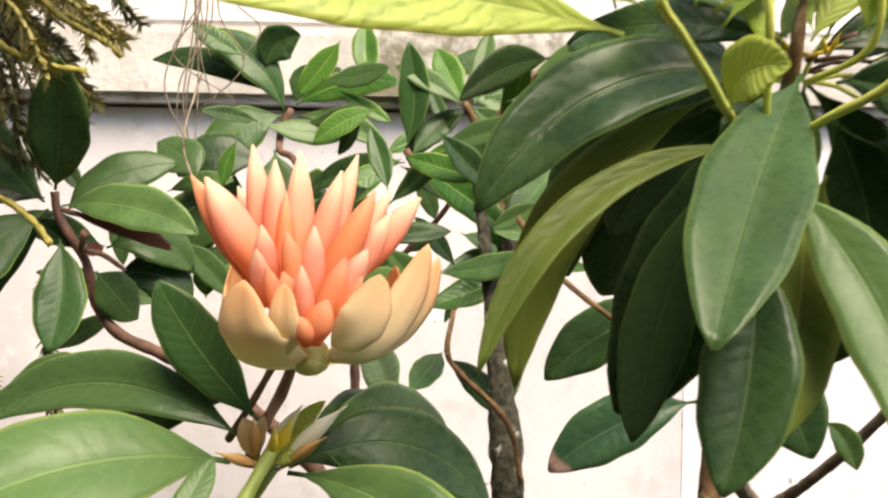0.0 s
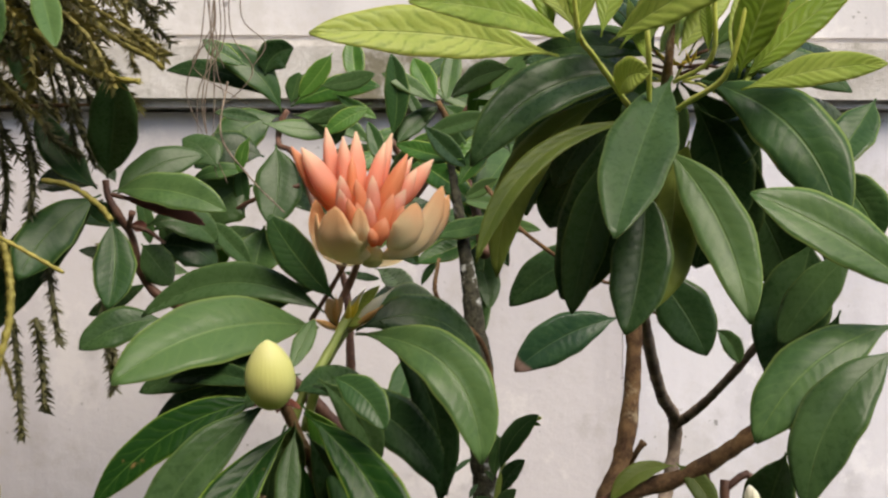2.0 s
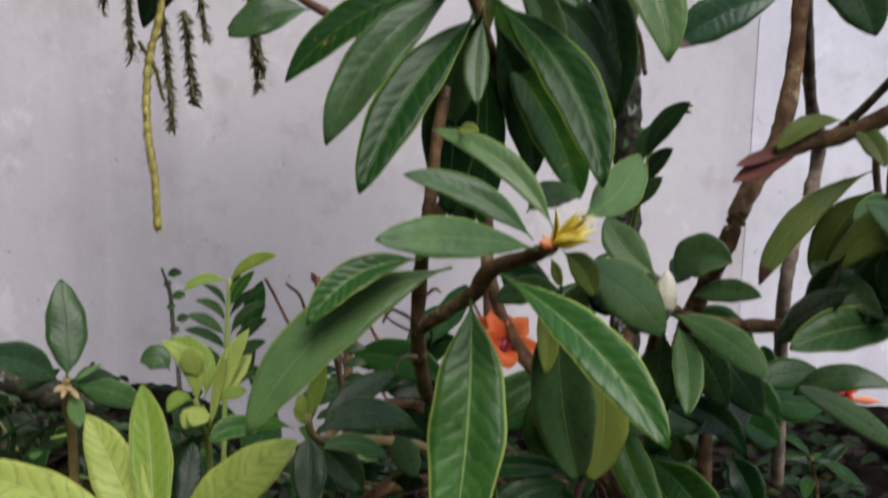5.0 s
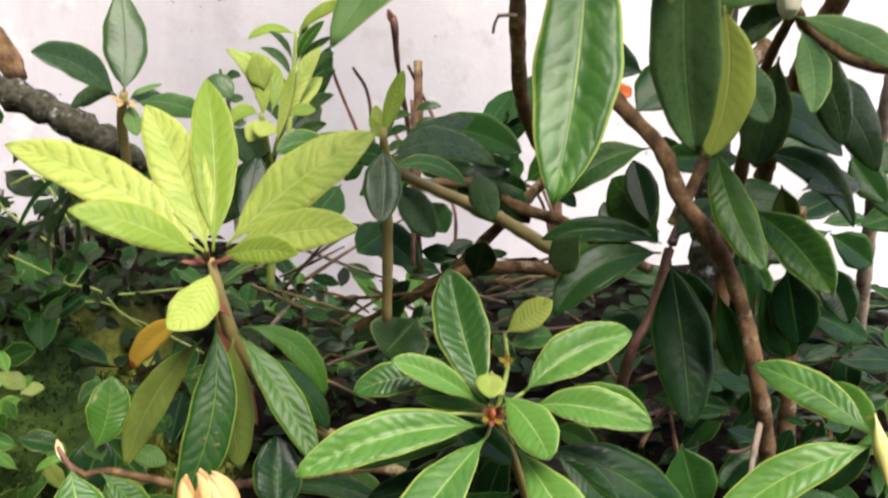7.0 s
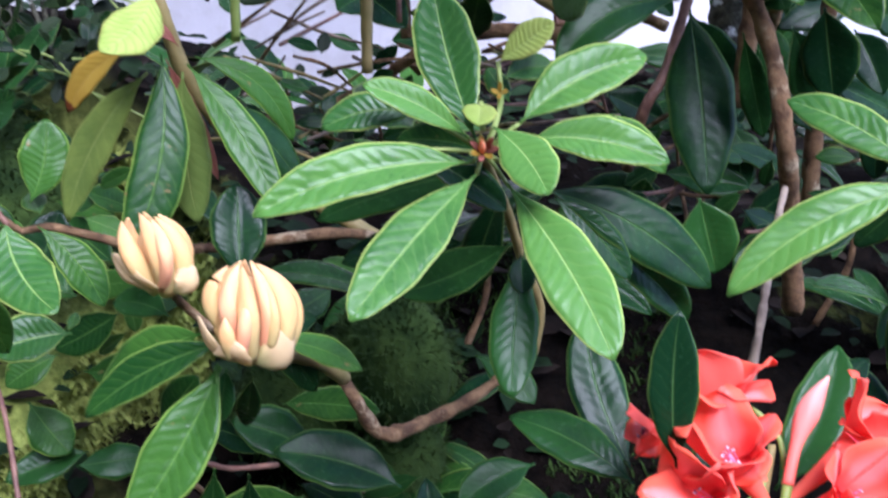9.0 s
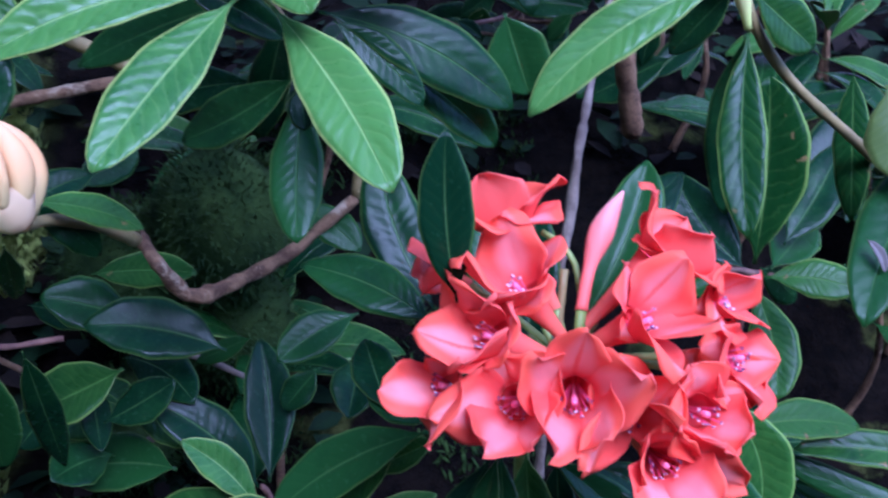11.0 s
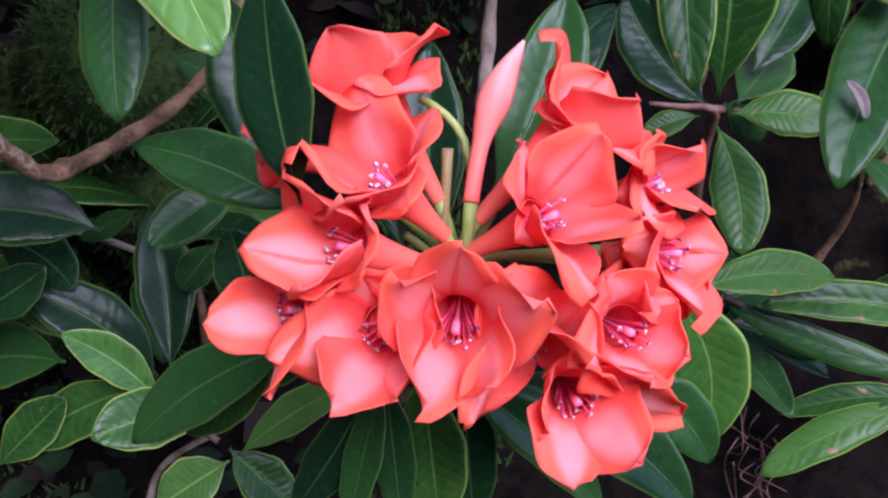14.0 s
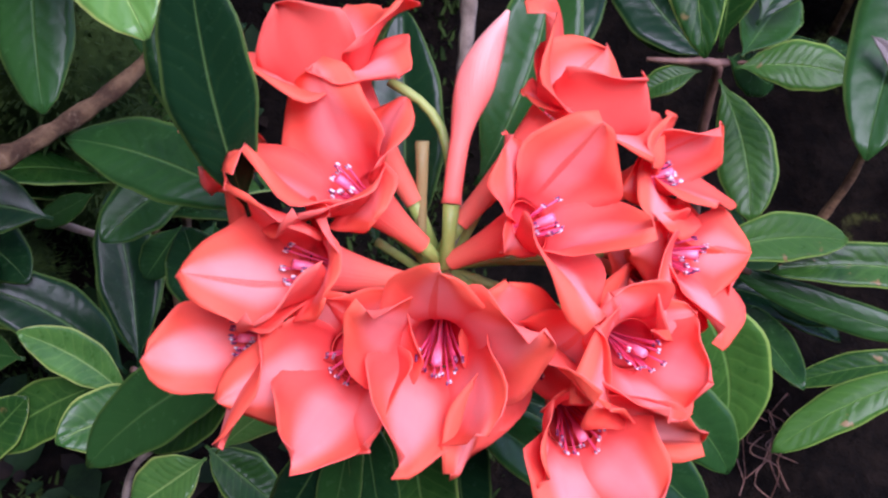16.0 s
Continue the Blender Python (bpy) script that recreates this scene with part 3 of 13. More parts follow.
def petal_bud(s, base, tip, radius, kind, bend=(0, 0, 0), name="flower_bud", low=0.55):
    """A closed, folded flower bud: thick body with a lengthwise groove and a blunt pointed end."""
    base, tip, bend = Vector(base), Vector(tip), Vector(bend)
    a = tip - base
    r_ = random.Random(int(abs(tip.x) * 1e5) + int(abs(tip.z) * 1e5))
    path = []
    for i in range(17):
        u = (i / 16) ** 0.9
        p = a * u + bend * (4 * u * (1 - u))
        r = radius * (low + (1 - low) * smoothstep(0.0, 0.45, u)) * max(0.07, 1 - max(0.0, (u - 0.40) / 0.60) ** 2.3) ** 0.9
        path.append(np.array((*p, r)))
    verts, faces, uvs = tube_data(path, 14)
    c = [Vector(q[:3]) for q in path]
    ph, flat = r_.randrange(14), r_.uniform(0.02, 0.12)
    for k in range(len(verts)):
        i, j = divmod(k, 14)
        g = 2 * math.pi * (j - ph) / 14
        dent = 0.20 * max(0.0, math.cos(g)) ** 6 + 0.16 * max(0.0, math.cos(g - 2.5)) ** 6 + 0.14 * max(0.0, math.cos(g + 2.3)) ** 6 + flat * abs(math.sin(g + 0.6))
        verts[k] = verts[k] + (c[i] - verts[k]) * dent * smoothstep(0.0, 0.4, i / 16)
    return mesh_object(name, verts, faces, [BUDS[kind]], s, None, uvs, at=base)


def closed_flower(s, base, tip, radius):
    """A long unopened flower: narrow tube below, a swollen five-folded bud above that ends in a point."""
    base, tip = Vector(base), Vector(tip)
    a = tip - base
    side = a.cross(Vector((0.3, 1, 0.2))).normalized()
    path = []
    for i in range(25):
        u = i / 24
        r = radius * (0.44 + 0.10 * u + 0.46 * smoothstep(0.30, 0.62, u)) * max(0.10, 1 - max(0.0, (u - 0.60) / 0.40) ** 1.8 * 0.93) * (1.12 if i == 0 else 1.0)
        path.append(np.array((*(a * u + side * (radius * 0.55 * math.sin(math.pi * u))), r)))
    verts, faces, uvs = tube_data(path, 20)
    c = [Vector(q[:3]) for q in path]
    for k in range(len(verts)):
        i, j = divmod(k, 20)
        fold = 0.10 * max(0.0, math.cos(2 * math.pi * j / 4 + i * 0.06)) ** 3
        verts[k] = verts[k] + (c[i] - verts[k]) * fold * smoothstep(0.25, 0.6, i / 24)
    return mesh_object("closed_flower", verts, faces, [BUDS["coral"]], s, None, uvs, "closed pale pink flower bud", at=base)


def trumpet(s, foot, throat, tips, seed, name="flower", wide=1.0):
    """A funnel flower: a tube from foot to throat, then five broad waved lobes that end at tips; stamens in the throat."""
    foot, throat = Vector(foot), Vector(throat)
    rr = random.Random(seed * 17 + 5)
    n = (throat - foot).normalized()
    e1 = n.orthogonal().normalized()
    e2 = n.cross(e1)

    def ring(g, r):
        return (e1 * math.cos(g) + e2 * math.sin(g)) * r

    lobes = []
    for t in tips:
        v = Vector(t) - throat
        lobes.append((math.atan2(v.dot(e2), v.dot(e1)), v))
    lobes.sort(key=lambda q: q[0])
    size = sum(v.length for _, v in lobes) / 5
    r0, rt = 0.0021, min(0.0068, 0.32 * size)
    tube = (throat - foot).length
    base_g = math.atan2(sum(math.sin(a - 2 * math.pi * k / 5) for k, (a, _) in enumerate(lobes)), sum(math.cos(a - 2 * math.pi * k / 5) for k, (a, _) in enumerate(lobes)))
    pts, uvs = [], []
    for i in range(9):
        q = i / 8
        for j in range(30):
            g = 2 * math.pi * j / 30
            r = r0 + (rt * 0.90 - r0) * (0.25 * q + 0.75 * q**1.8)
            pts.append(foot.lerp(throat, q * 0.90) - throat + ring(g, r))
            uvs.append((q * 0.44, j / 30))
    verts, faces, slots = sheet(pts, 9, 30, -0.00022, wrap=True)
    uvs = uvs + uvs
    for k, (ang, tip) in enumerate(lobes):
        gc = base_g + 2 * math.pi * k / 5
        off = (ang - gc + math.pi) % (2 * math.pi) - math.pi
        gc += 0.5 * max(-0.5, min(0.5, off))
        a0 = ring(gc, rt * 0.92) - n * (0.0032 + 0.0003 * (k % 2))
        span = (tip - a0).length
        ctl = a0 + n * (span * 0.30) + ring(gc, span * 0.12)
        wmax = min(span * rr.uniform(0.48, 0.58), rr.uniform(0.0105, 0.0128)) * wide
        tilt, back = rr.uniform(0.06, 0.20), rr.uniform(-0.40, -0.05)
        curl, amp, p1, p2 = rr.uniform(-0.14, 0.03), rr.uniform(0.06, 0.13), rr.uniform(0, 6.3), rr.uniform(0, 6.3)
        blunt = rr.uniform(0.48, 0.76)
        pts, luv = [], []
        for i in range(17):
            q = (i / 16) ** 0.92
            c = a0 * (1 - q) ** 2 + ctl * (2 * q * (1 - q)) + tip * q * q
            t = ((ctl - a0) * (1 - q) + (tip - ctl) * q).normalized()
            m = (n - ring(gc, 0.8)) - t * (n - ring(gc, 0.8)).dot(t)
            m.normalize()
            side = t.cross(m)
            hw = rt * 0.74 * (1 - q) ** 1.5 + wmax * max(0.0, math.sin(math.pi * q**0.95)) ** blunt + 0.0002
            rho = (c - n * c.dot(n)).length
            hw = min(hw, 0.86 * rho + 0.42 * wide * span * q)
            rho = max(rho, hw * 1.02)
            for j in range(15):
                v = 2 * j / 14 - 1
                edge = 1 + 0.07 * math.sin(15 * q + p2 + (2 if v > 0 else 0)) * abs(v) * q
                h = (rho - math.sqrt(rho * rho - 0.9 * (v * hw) ** 2)) * (1 - q) ** 0.8 + hw * tilt * v * q
                h += hw * back * v * v * q - 0.025 * hw * math.exp(-((v / 0.12) ** 2)) * math.sin(math.pi * q)
                h += span * amp * q * abs(v) ** 1.3 * math.sin(5.5 * q + 2.2 * v + p1)
                h += span * 0.40 * amp * q * v * v * math.sin(14 * q + p2 + 2 * v) + span * curl * q**3.5
                pts.append(c + side * (v * hw * edge) + m * h)
                luv.append((0.43 + 0.57 * q, ((k + 0.45 * v) / 5) % 1.0))
        v_, f_, s_ = sheet(pts, 17, 15, 0.00022)
        o = len(verts)
        verts += v_
        faces += [tuple(x + o for x in ff) for ff in f_]
        slots += s_
        uvs += luv + luv
    fl = mesh_object(name, verts, faces, (COROLLA, COROLLA_OUT), s, slots, uvs, at=throat)
    down = Vector((0, 0, -1)) - n * -n.z
    down = down.normalized() if down.length > 0.1 else e1
    across = n.cross(down)
    for k in range(10):
        g = -1.9 + 3.8 * k / 9 + rr.uniform(-0.15, 0.15)
        rad = rt * rr.uniform(0.55, 0.92)
        out = down * math.cos(g) + across * math.sin(g)
        p0, p1 = n * (-tube * 0.8) + out * 0.0006, out * rad + n * (size * rr.uniform(0.02, 0.20))
        sv, sf, _ = tube_data([np.array((*(p0.lerp(p1, q / 5) + out * (-0.0012 * math.sin(math.pi * q / 5))), 0.00028)) for q in range(6)], 5)
        thread = len(sf)
        turn = (across * math.cos(g) - down * math.sin(g))
        for sd in (-1, 1):
            path = [np.array((*(p1 + turn * (0.00040 * sd) + n * (0.00050 * (q - 1.5))), 0.00036 if 0 < q < 3 else 0.00022)) for q in range(4)]
            v, f, _ = tube_data(path, 6)
            sf += [tuple(x + len(sv) for x in ff) for ff in f]
            sv += v
        mesh_object("stamen", sv, sf, [FILAMENT, ANTHER], fl, [0] * thread + [1] * (len(sf) - thread))
    v, f, _ = tube_data([np.array((*(n * (-tube * 0.8 + (tube * 0.8 + size * 0.16) * q / 7) + down * (0.0006 * q / 7)), 0.00042 if q < 6 else 0.0011)) for q in range(8)], 8)
    mesh_object("pistil", v, f, [STIGMA], fl)
    return fl


def strand(s, pts, radius, bristle, mat, name="strand", dens=900, seed=0):
    """A hanging fern strand with small scale leaves all round it."""
    r_ = random.Random(seed)
    o = Vector(pts[0])
    path = spline([(Vector(p) - o, radius) for p in pts], 0.012)
    path[-1][3] *= 0.3
    if name == "spore_spike":
        path = spline([(Vector(p) - o, radius) for p in pts], 0.0032)
        for i, p in enumerate(path):
            p[3] *= (0.75, 1.0, 1.12, 0.92)[i % 4]
    verts, faces, _ = tube_data(path, 5)
    length = sum(np.linalg.norm((b - a)[:3]) for a, b in zip(path, path[1:]))
    for _ in range(int(length * dens)):
        q = r_.uniform(0, len(path) - 1.001)
        i = int(q)
        p = Vector((path[i] + (path[i + 1] - path[i]) * (q - i))[:3])
        t = Vector((path[i + 1] - path[i])[:3]).normalized()
        out = Vector((r_.gauss(0, 1), r_.gauss(0, 1), r_.gauss(0, 1)))
        out = (out - t * out.dot(t)).normalized()
        sd = t.cross(out) * bristle * 0.13
        k = len(verts)
        tipv = p + out * bristle * 0.8 + t * bristle * r_.uniform(0.3, 0.9)
        verts += [p - sd, p + sd, p + (tipv - p) * 0.5 + sd * 1.2 + t * 0.0004, tipv]
        faces += [(k, k + 1, k + 2, k + 3)]
    return mesh_object(name, verts, faces, [mat], s, at=o)


def rosette(x, y, z, seed, count, size, kinds, lean=0.0):
    """A low shoot of undergrowth: a short stem from the soil with a loose whorl of leaves."""
    r_ = random.Random(seed)
    s = shoot("understorey_shoot", "shaded evergreen shoot with dark leaves rising from the soil", x, y, z, "shrub", "undergrowth shoots")
    foot = ground_height(x, y) - 0.01
    stem(s, "stem", "bark", (x + r_.uniform(-0.03, 0.03), y + r_.uniform(-0.02, 0.02), foot, 0.0035), (x + 0.01, y, (z + foot) / 2, 0.003), (x, y, z, 0.002))
    a0 = r_.uniform(0, 6.3)
    for k in range(count):
        g = a0 + k * 2.4
        el = r_.uniform(-0.5, 0.75)
        n = size * r_.uniform(0.65, 1.15)
        d = Vector((math.cos(g) * math.cos(el), math.sin(g) * math.cos(el), math.sin(el)))
        b = Vector((x, y, z - 0.012 * (k % 4)))
        leaf(s, b, b + d * n, n * r_.uniform(0.27, 0.36), Vector((0, 0, 0.10 * n)), (d * -0.3 + Vector((0, -0.25, 1))), r_.choice(kinds))
    return s


def moss_cushion(x, y, z, rx, rz, count, seed):
    """A mound of moss: fine blades over a rounded body."""
    r_ = random.Random(seed)
    verts, faces = [], []
    rings = 10
    for i in range(rings + 1):
        for j in range(18):
            a, b = math.pi * i / rings, 2 * math.pi * j / 18
            k = 0.93 + 0.12 * noise.noise((math.cos(b) * 2 + seed, math.sin(b) * 2, i * 0.4))
            verts.append(Vector((rx * k * math.sin(a) * math.cos(b), rx * k * math.sin(a) * math.sin(b), rz * k * math.cos(a))))
    for i in range(rings):
        for j in range(18):
            faces.append((i * 18 + j, (i + 1) * 18 + j, (i + 1) * 18 + (j + 1) % 18, i * 18 + (j + 1) % 18))
    for _ in range(count):
        d = Vector((r_.gauss(0, 1), r_.gauss(0, 1) - 0.4, r_.gauss(0, 1) + 0.3)).normalized()
        p = Vector((d.x * rx, d.y * rx, d.z * rz)) * r_.uniform(0.9, 1.05)
        n = r_.uniform(0.003, 0.008)
        out = (d + Vector((r_.uniform(-1, 1), r_.uniform(-1, 1), r_.uniform(-1, 0.6))) * 0.6).normalized() * n
        sd = out.cross(Vector((r_.uniform(-1, 1), 0.3, 1))).normalized() * n * 0.14
        k = len(verts)
        verts += [p - sd, p + sd, p + out * 0.6 + sd, p + out]
        faces += [(k, k + 1, k + 2, k + 3)]
    return tagged(mesh_object("moss", verts, faces, [MOSS_DARK], at=(x, y, z)), "cushion of green moss on an old stump, shade put into its dark colour", "moss", kind="stuff")


# ---- setting: ground and wall ----
def ground_height(x, y):
    z = 0.02 + 0.20 * smoothstep(0.05, 0.5, y) + 0.27 * smoothstep(0.45, 0.95, y) + 0.05 * smoothstep(0.9, 1.5, y)
    z += 0.07 * smoothstep(-0.25, -0.55, x) * smoothstep(0.2, 0.6, y) * smoothstep(1.3, 0.9, y)
    z += 0.10 * smoothstep(-0.38, -0.58, x) * smoothstep(0.72, 0.98, y)
    z -= 0.10 * smoothstep(-0.1, -0.3, x) * smoothstep(0.9, 1.25, y)
    near = smoothstep(6.0, 1.5, abs(x) + abs(y))
    z += near * (0.035 * noise.noise((x * 5, y * 5, 0)) + 0.014 * noise.noise((x * 19, y * 19, 3)) + 0.006 * noise.noise((x * 50, y * 50, 7)))
    return z


def axis_steps(mid, fine, reach):
    out, d, x = [], fine, 0.0
    while x < 1.2:
        out.append(x)
        x += d
    while x < reach:
        out.append(x)
        d *= 1.22
        x += d
    out.append(reach)
    return sorted({round(mid + v, 4) for v in out} | {round(mid - v, 4) for v in out})


xs, ys = axis_steps(0.0, 0.022, 400.0), axis_steps(0.6, 0.022, 400.0)
gv = [(x, y, ground_height(x, y)) for y in ys for x in xs]
gf = [(j * len(xs) + i, j * len(xs) + i + 1, (j + 1) * len(xs) + i + 1, (j + 1) * len(xs) + i) for j in range(len(ys) - 1) for i in range(len(xs) - 1)]
ground = tagged(mesh_object("ground", gv, gf, [SOIL]), "soil of a planted bank with moss, shade of the shrubs put into its colour", "ground", kind="structure")


def slab(name, x0, x1, y0, y1, z0, z1, mat, parent=None, bevel=0.006, rows=1):
    bm = bmesh.new()
    bmesh.ops.create_cube(bm, size=1)
    for v in bm.verts:
        v.co = Vector(((x0 + x1) / 2 + v.co.x * (x1 - x0), (y0 + y1) / 2 + v.co.y * (y1 - y0), (z0 + z1) / 2 + v.co.z * (z1 - z0)))
    bmesh.ops.bevel(bm, geom=bm.edges[:], offset=bevel, segments=2, affect="EDGES")
    me = bpy.data.meshes.new(name)
    bm.to_mesh(me)
    bm.free()
    me.materials.append(mat)
    ob = new(name, me)
    if parent:
        ob.parent = parent
    return ob


WALL_Y = 1.47
wall = tagged(slab("wall_north", -4.0, 0.375, WALL_Y, WALL_Y + 0.15, 0.202, 1.422, PLASTER_DIM, bevel=0.0006), "white painted plaster garden wall with grey stains", "wall", kind="structure")
wall_b = tagged(slab("wall_north_panel", 0.356, 4.0, WALL_Y - 0.0015, WALL_Y + 0.16, 0.2, 1.424, PLASTER_COOL_LIT, bevel=0.0006), "white painted plaster garden wall beyond a joint", "wall", kind="structure")
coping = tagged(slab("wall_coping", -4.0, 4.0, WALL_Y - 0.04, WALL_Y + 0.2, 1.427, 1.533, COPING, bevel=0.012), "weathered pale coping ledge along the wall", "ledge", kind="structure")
upper = tagged(slab("wall_upper", -4.0, 4.0, WALL_Y - 0.02, WALL_Y + 0.16, 1.536, 2.6, PLASTER_UPPER_LIT), "white upper wall above the ledge, brightened in its colour as if lit", "wall", kind="structure")

# Unseen walls added behind and to the left, to cut sky light and reflections.
GREY = rough_material("unseen_wall_grey", (0.10, 0.105, 0.10), (0.16, 0.165, 0.15), (0.08, 0.10, 0.06), scale=2.0, fine=40, rough=0.9, dist=0.004)
for nm, x0, x1, y0, y1 in (("unseen_wall_south", -1.3, 4.6, -2.6, -2.45), ("unseen_wall_west", -1.3, -1.15, -2.44, 1.39)):
    tagged(slab(nm, x0, x1, y0, y1, -0.1, 5.2 if nm == "unseen_wall_west" else 3.0, GREY), "plain grey wall out of view, added to block sky light", "wall", kind="structure")


# ---- the plants ----
s = shoot("rhododendron_branch", "green rhododendron shoot with broad leathery leaves under a flower head", -0.0398, 0.3624, 1.1482, "shrub", "rhododendron shoots")
leaf(s, (-.053, .3629, 1.1505), (-.1533, .3067, 1.1262), .0443, (-.003, 0, .013), (.22, -.69, .7), "h")
leaf(s, (-.048, .363, 1.158), (-.157, .387, 1.156), .0236, (0, 0, .019), (-.19, -.84, .51), "e")
leaf(s, (-.051, .363, 1.173), (-.131, .406, 1.141), .0258, (-.003, 0, .006), (-.55, -.78, .31), "h")
leaf(s, (-.0424, .3623, 1.1647), (-.0805, .3631, 1.214), .0219, (-.002, 0, -.001), (.13, -.99, .12), "h")
leaf(s, (-.0325, .3622, 1.1471), (.0349, .3205, 1.0809), .0336, (.017, -.001, .016), (-.01, -.85, .53), "h")
leaf(s, (-.032, .362, 1.149), (.041, .39, 1.13), .03, (.004, 0, .016), (.42, -.79, .44), "e")
finger(s, (-.0391, .3624, 1.1482), (-.0108, .3511, 1.173), 0.0033, "white", (0, 0, 0))
finger(s, (-.0404, .3624, 1.1491), (-.0257, .3516, 1.1731), 0.0026, "white", (-.0011, 0, .0007))
finger(s, (-.0431, .3625, 1.1492), (-.0424, .3473, 1.1694), 0.0023, "cream", (0, 0, 0))
finger(s, (-.0398, .3624, 1.1482), (-.0553, .3479, 1.1565), 0.0022, "cream", (0, 0, 0))
finger(s, (-.0358, .3623, 1.1481), (-.0167, .3414, 1.1637), 0.0021, "cream", (0, 0, 0))
finger(s, (-.0391, .3624, 1.1491), (-.029, .3518, 1.1698), 0.0026, "gold", (0, 0, 0))
finger(s, (-.0381, .3623, 1.1491), (-.0347, .347, 1.1668), 0.0020, "gold", (0, 0, 0))
leaf(s, (-.027, .362, 1.153), (.012, .421, 1.155), .0233, (-.001, 0, .009), (.68, -.47, .57), "e")
leaf(s, (-.023, .362, 1.16), (.025, .45, 1.148), .0225, (.002, 0, .01), (.83, -.4, .39), "h")
stem(s, "stem", "stalk", (-.038, .362, 1.149, .0026), (-.049, .373, 1.131, .0027), (-.058, .384, 1.108, .0031), (-.063, .394, 1.089, .0031))

leaf(s, (-.0385, .3598, 1.1524), (-.0187, .3540, 1.1740), 0.0068, (0, 0, .001), (.1, -.9, .4), "y", name="bract", stalk=0.0)
leaf(s, (-.0432, .3597, 1.1524), (-.0471, .3537, 1.1673), 0.0088, (0, 0, .001), (.1, -.9, .4), "c", name="bract", stalk=0.0)
leaf(s, (-.0399, .3597, 1.1517), (-.0237, .3540, 1.1572), 0.0088, (0, 0, .001), (.1, -.9, .4), "y", name="bract", stalk=0.0)
leaf(s, (-.0446, .3596, 1.1510), (-.0398, .3539, 1.1679), 0.0054, (0, 0, .001), (.1, -.9, .4), "c", name="bract", stalk=0.0)

s = shoot("rhododendron_flower", "half-open flower head of orange and cream pointed buds", -0.0217, 0.3592, 1.1928, "flower", "")
stem(s, "stem", "twig", (-.0295, .3593, 1.1903, .002), (-.0367, .3699, 1.1731, .0021), (-.0424, .3652, 1.1621, .0023), (-.0453, .3606, 1.1509, .0023))
stem(s, "stem", "twig", (-.0368, .3693, 1.1893, .0014), (-.0473, .3799, 1.1716, .0014), (-.0594, .3906, 1.1532, .0015))
petal_bud(s, (-.0425, .3511, 1.2134), (-.0673, .3555, 1.2513), 0.0055, "orange")
petal_bud(s, (-.0390, .3477, 1.2146), (-.0612, .3508, 1.2503), 0.0076, "tip")
petal_bud(s, (-.0418, .3635, 1.2161), (-.0493, .3726, 1.2641), 0.0054, "tip")
petal_bud(s, (-.0362, .3542, 1.2145), (-.0390, .3607, 1.2577), 0.0057, "tip")
petal_bud(s, (-.0358, .3400, 1.2111), (-.0393, .3376, 1.2340), 0.0047, "tip")
petal_bud(s, (-.0339, .3524, 1.2106), (-.0336, .3522, 1.2459), 0.0043, "orange")
petal_bud(s, (-.0311, .3671, 1.2122), (-.0324, .3775, 1.2625), 0.0065, "tip")
petal_bud(s, (-.0258, .3577, 1.2126), (-.0156, .3640, 1.2546), 0.0057, "tip")
petal_bud(s, (-.0263, .3696, 1.2102), (-.0116, .3819, 1.2620), 0.0057, "tip")
petal_bud(s, (-.0215, .3479, 1.2072), (-.0030, .3535, 1.2470), 0.0055, "orange")
petal_bud(s, (-.0228, .3742, 1.2142), (-.0171, .3843, 1.2502), 0.0052, "tip")
petal_bud(s, (-.0176, .3647, 1.2126), (.0121, .3783, 1.2463), 0.0069, "tip")
petal_bud(s, (-.0148, .3569, 1.2109), (.0021, .3642, 1.2397), 0.0054, "tip")
petal_bud(s, (-.0248, .3372, 1.2039), (-.0310, .3369, 1.2319), 0.0051, "orange")
petal_bud(s, (-.0227, .3355, 1.2041), (-.0221, .3401, 1.2341), 0.0051, "tip")
petal_bud(s, (-.0267, .3308, 1.2024), (-.0305, .3289, 1.2189), 0.0045, "orange")
petal_bud(s, (-.0194, .3315, 1.1997), (-.0110, .3354, 1.2239), 0.0050, "orange")
petal_bud(s, (-.0201, .3231, 1.1967), (-.0150, .3206, 1.2105), 0.0055, "orange")
petal_bud(s, (-.0208, .3220, 1.1963), (-.0234, .3172, 1.2051), 0.0039, "orange")
petal_bud(s, (-.0174, .3381, 1.2040), (-.0043, .3440, 1.2269), 0.0051, "tip")
petal_bud(s, (-.0365, .3336, 1.2076), (-.0392, .3275, 1.2261), 0.0041, "tip")
petal_bud(s, (-.0222, .3251, 1.1992), (-.0239, .3238, 1.2210), 0.0042, "tip")
petal_bud(s, (-.0139, .3322, 1.2007), (-.0050, .3318, 1.2176), 0.0043, "orange")
petal_bud(s, (-.0297, .3263, 1.2026), (-.0348, .3222, 1.2207), 0.0040, "orange")
petal_bud(s, (-.0418, .3757, 1.2179), (-.0567, .3846, 1.2494), 0.0053, "tip")
petal_bud(s, (-.0173, .3810, 1.2184), (.0003, .3937, 1.2490), 0.0053, "tip")
leaf(s, (-.0230, .3402, 1.1883), (-.0409, .3169, 1.2163), 0.0238, (-.0071, -.0074, -.0064), (-0.45, -0.85, -0.2), "p", name="bract", fold=0.5, shape=0.62, stalk=0.0)
leaf(s, (-.0293, .3514, 1.1874), (-.0532, .3491, 1.2142), 0.0204, (-.0062, -.0074, -.0072), (-0.8, -0.3, -0.3), "p", name="bract", fold=0.5, shape=0.62, stalk=0.0)
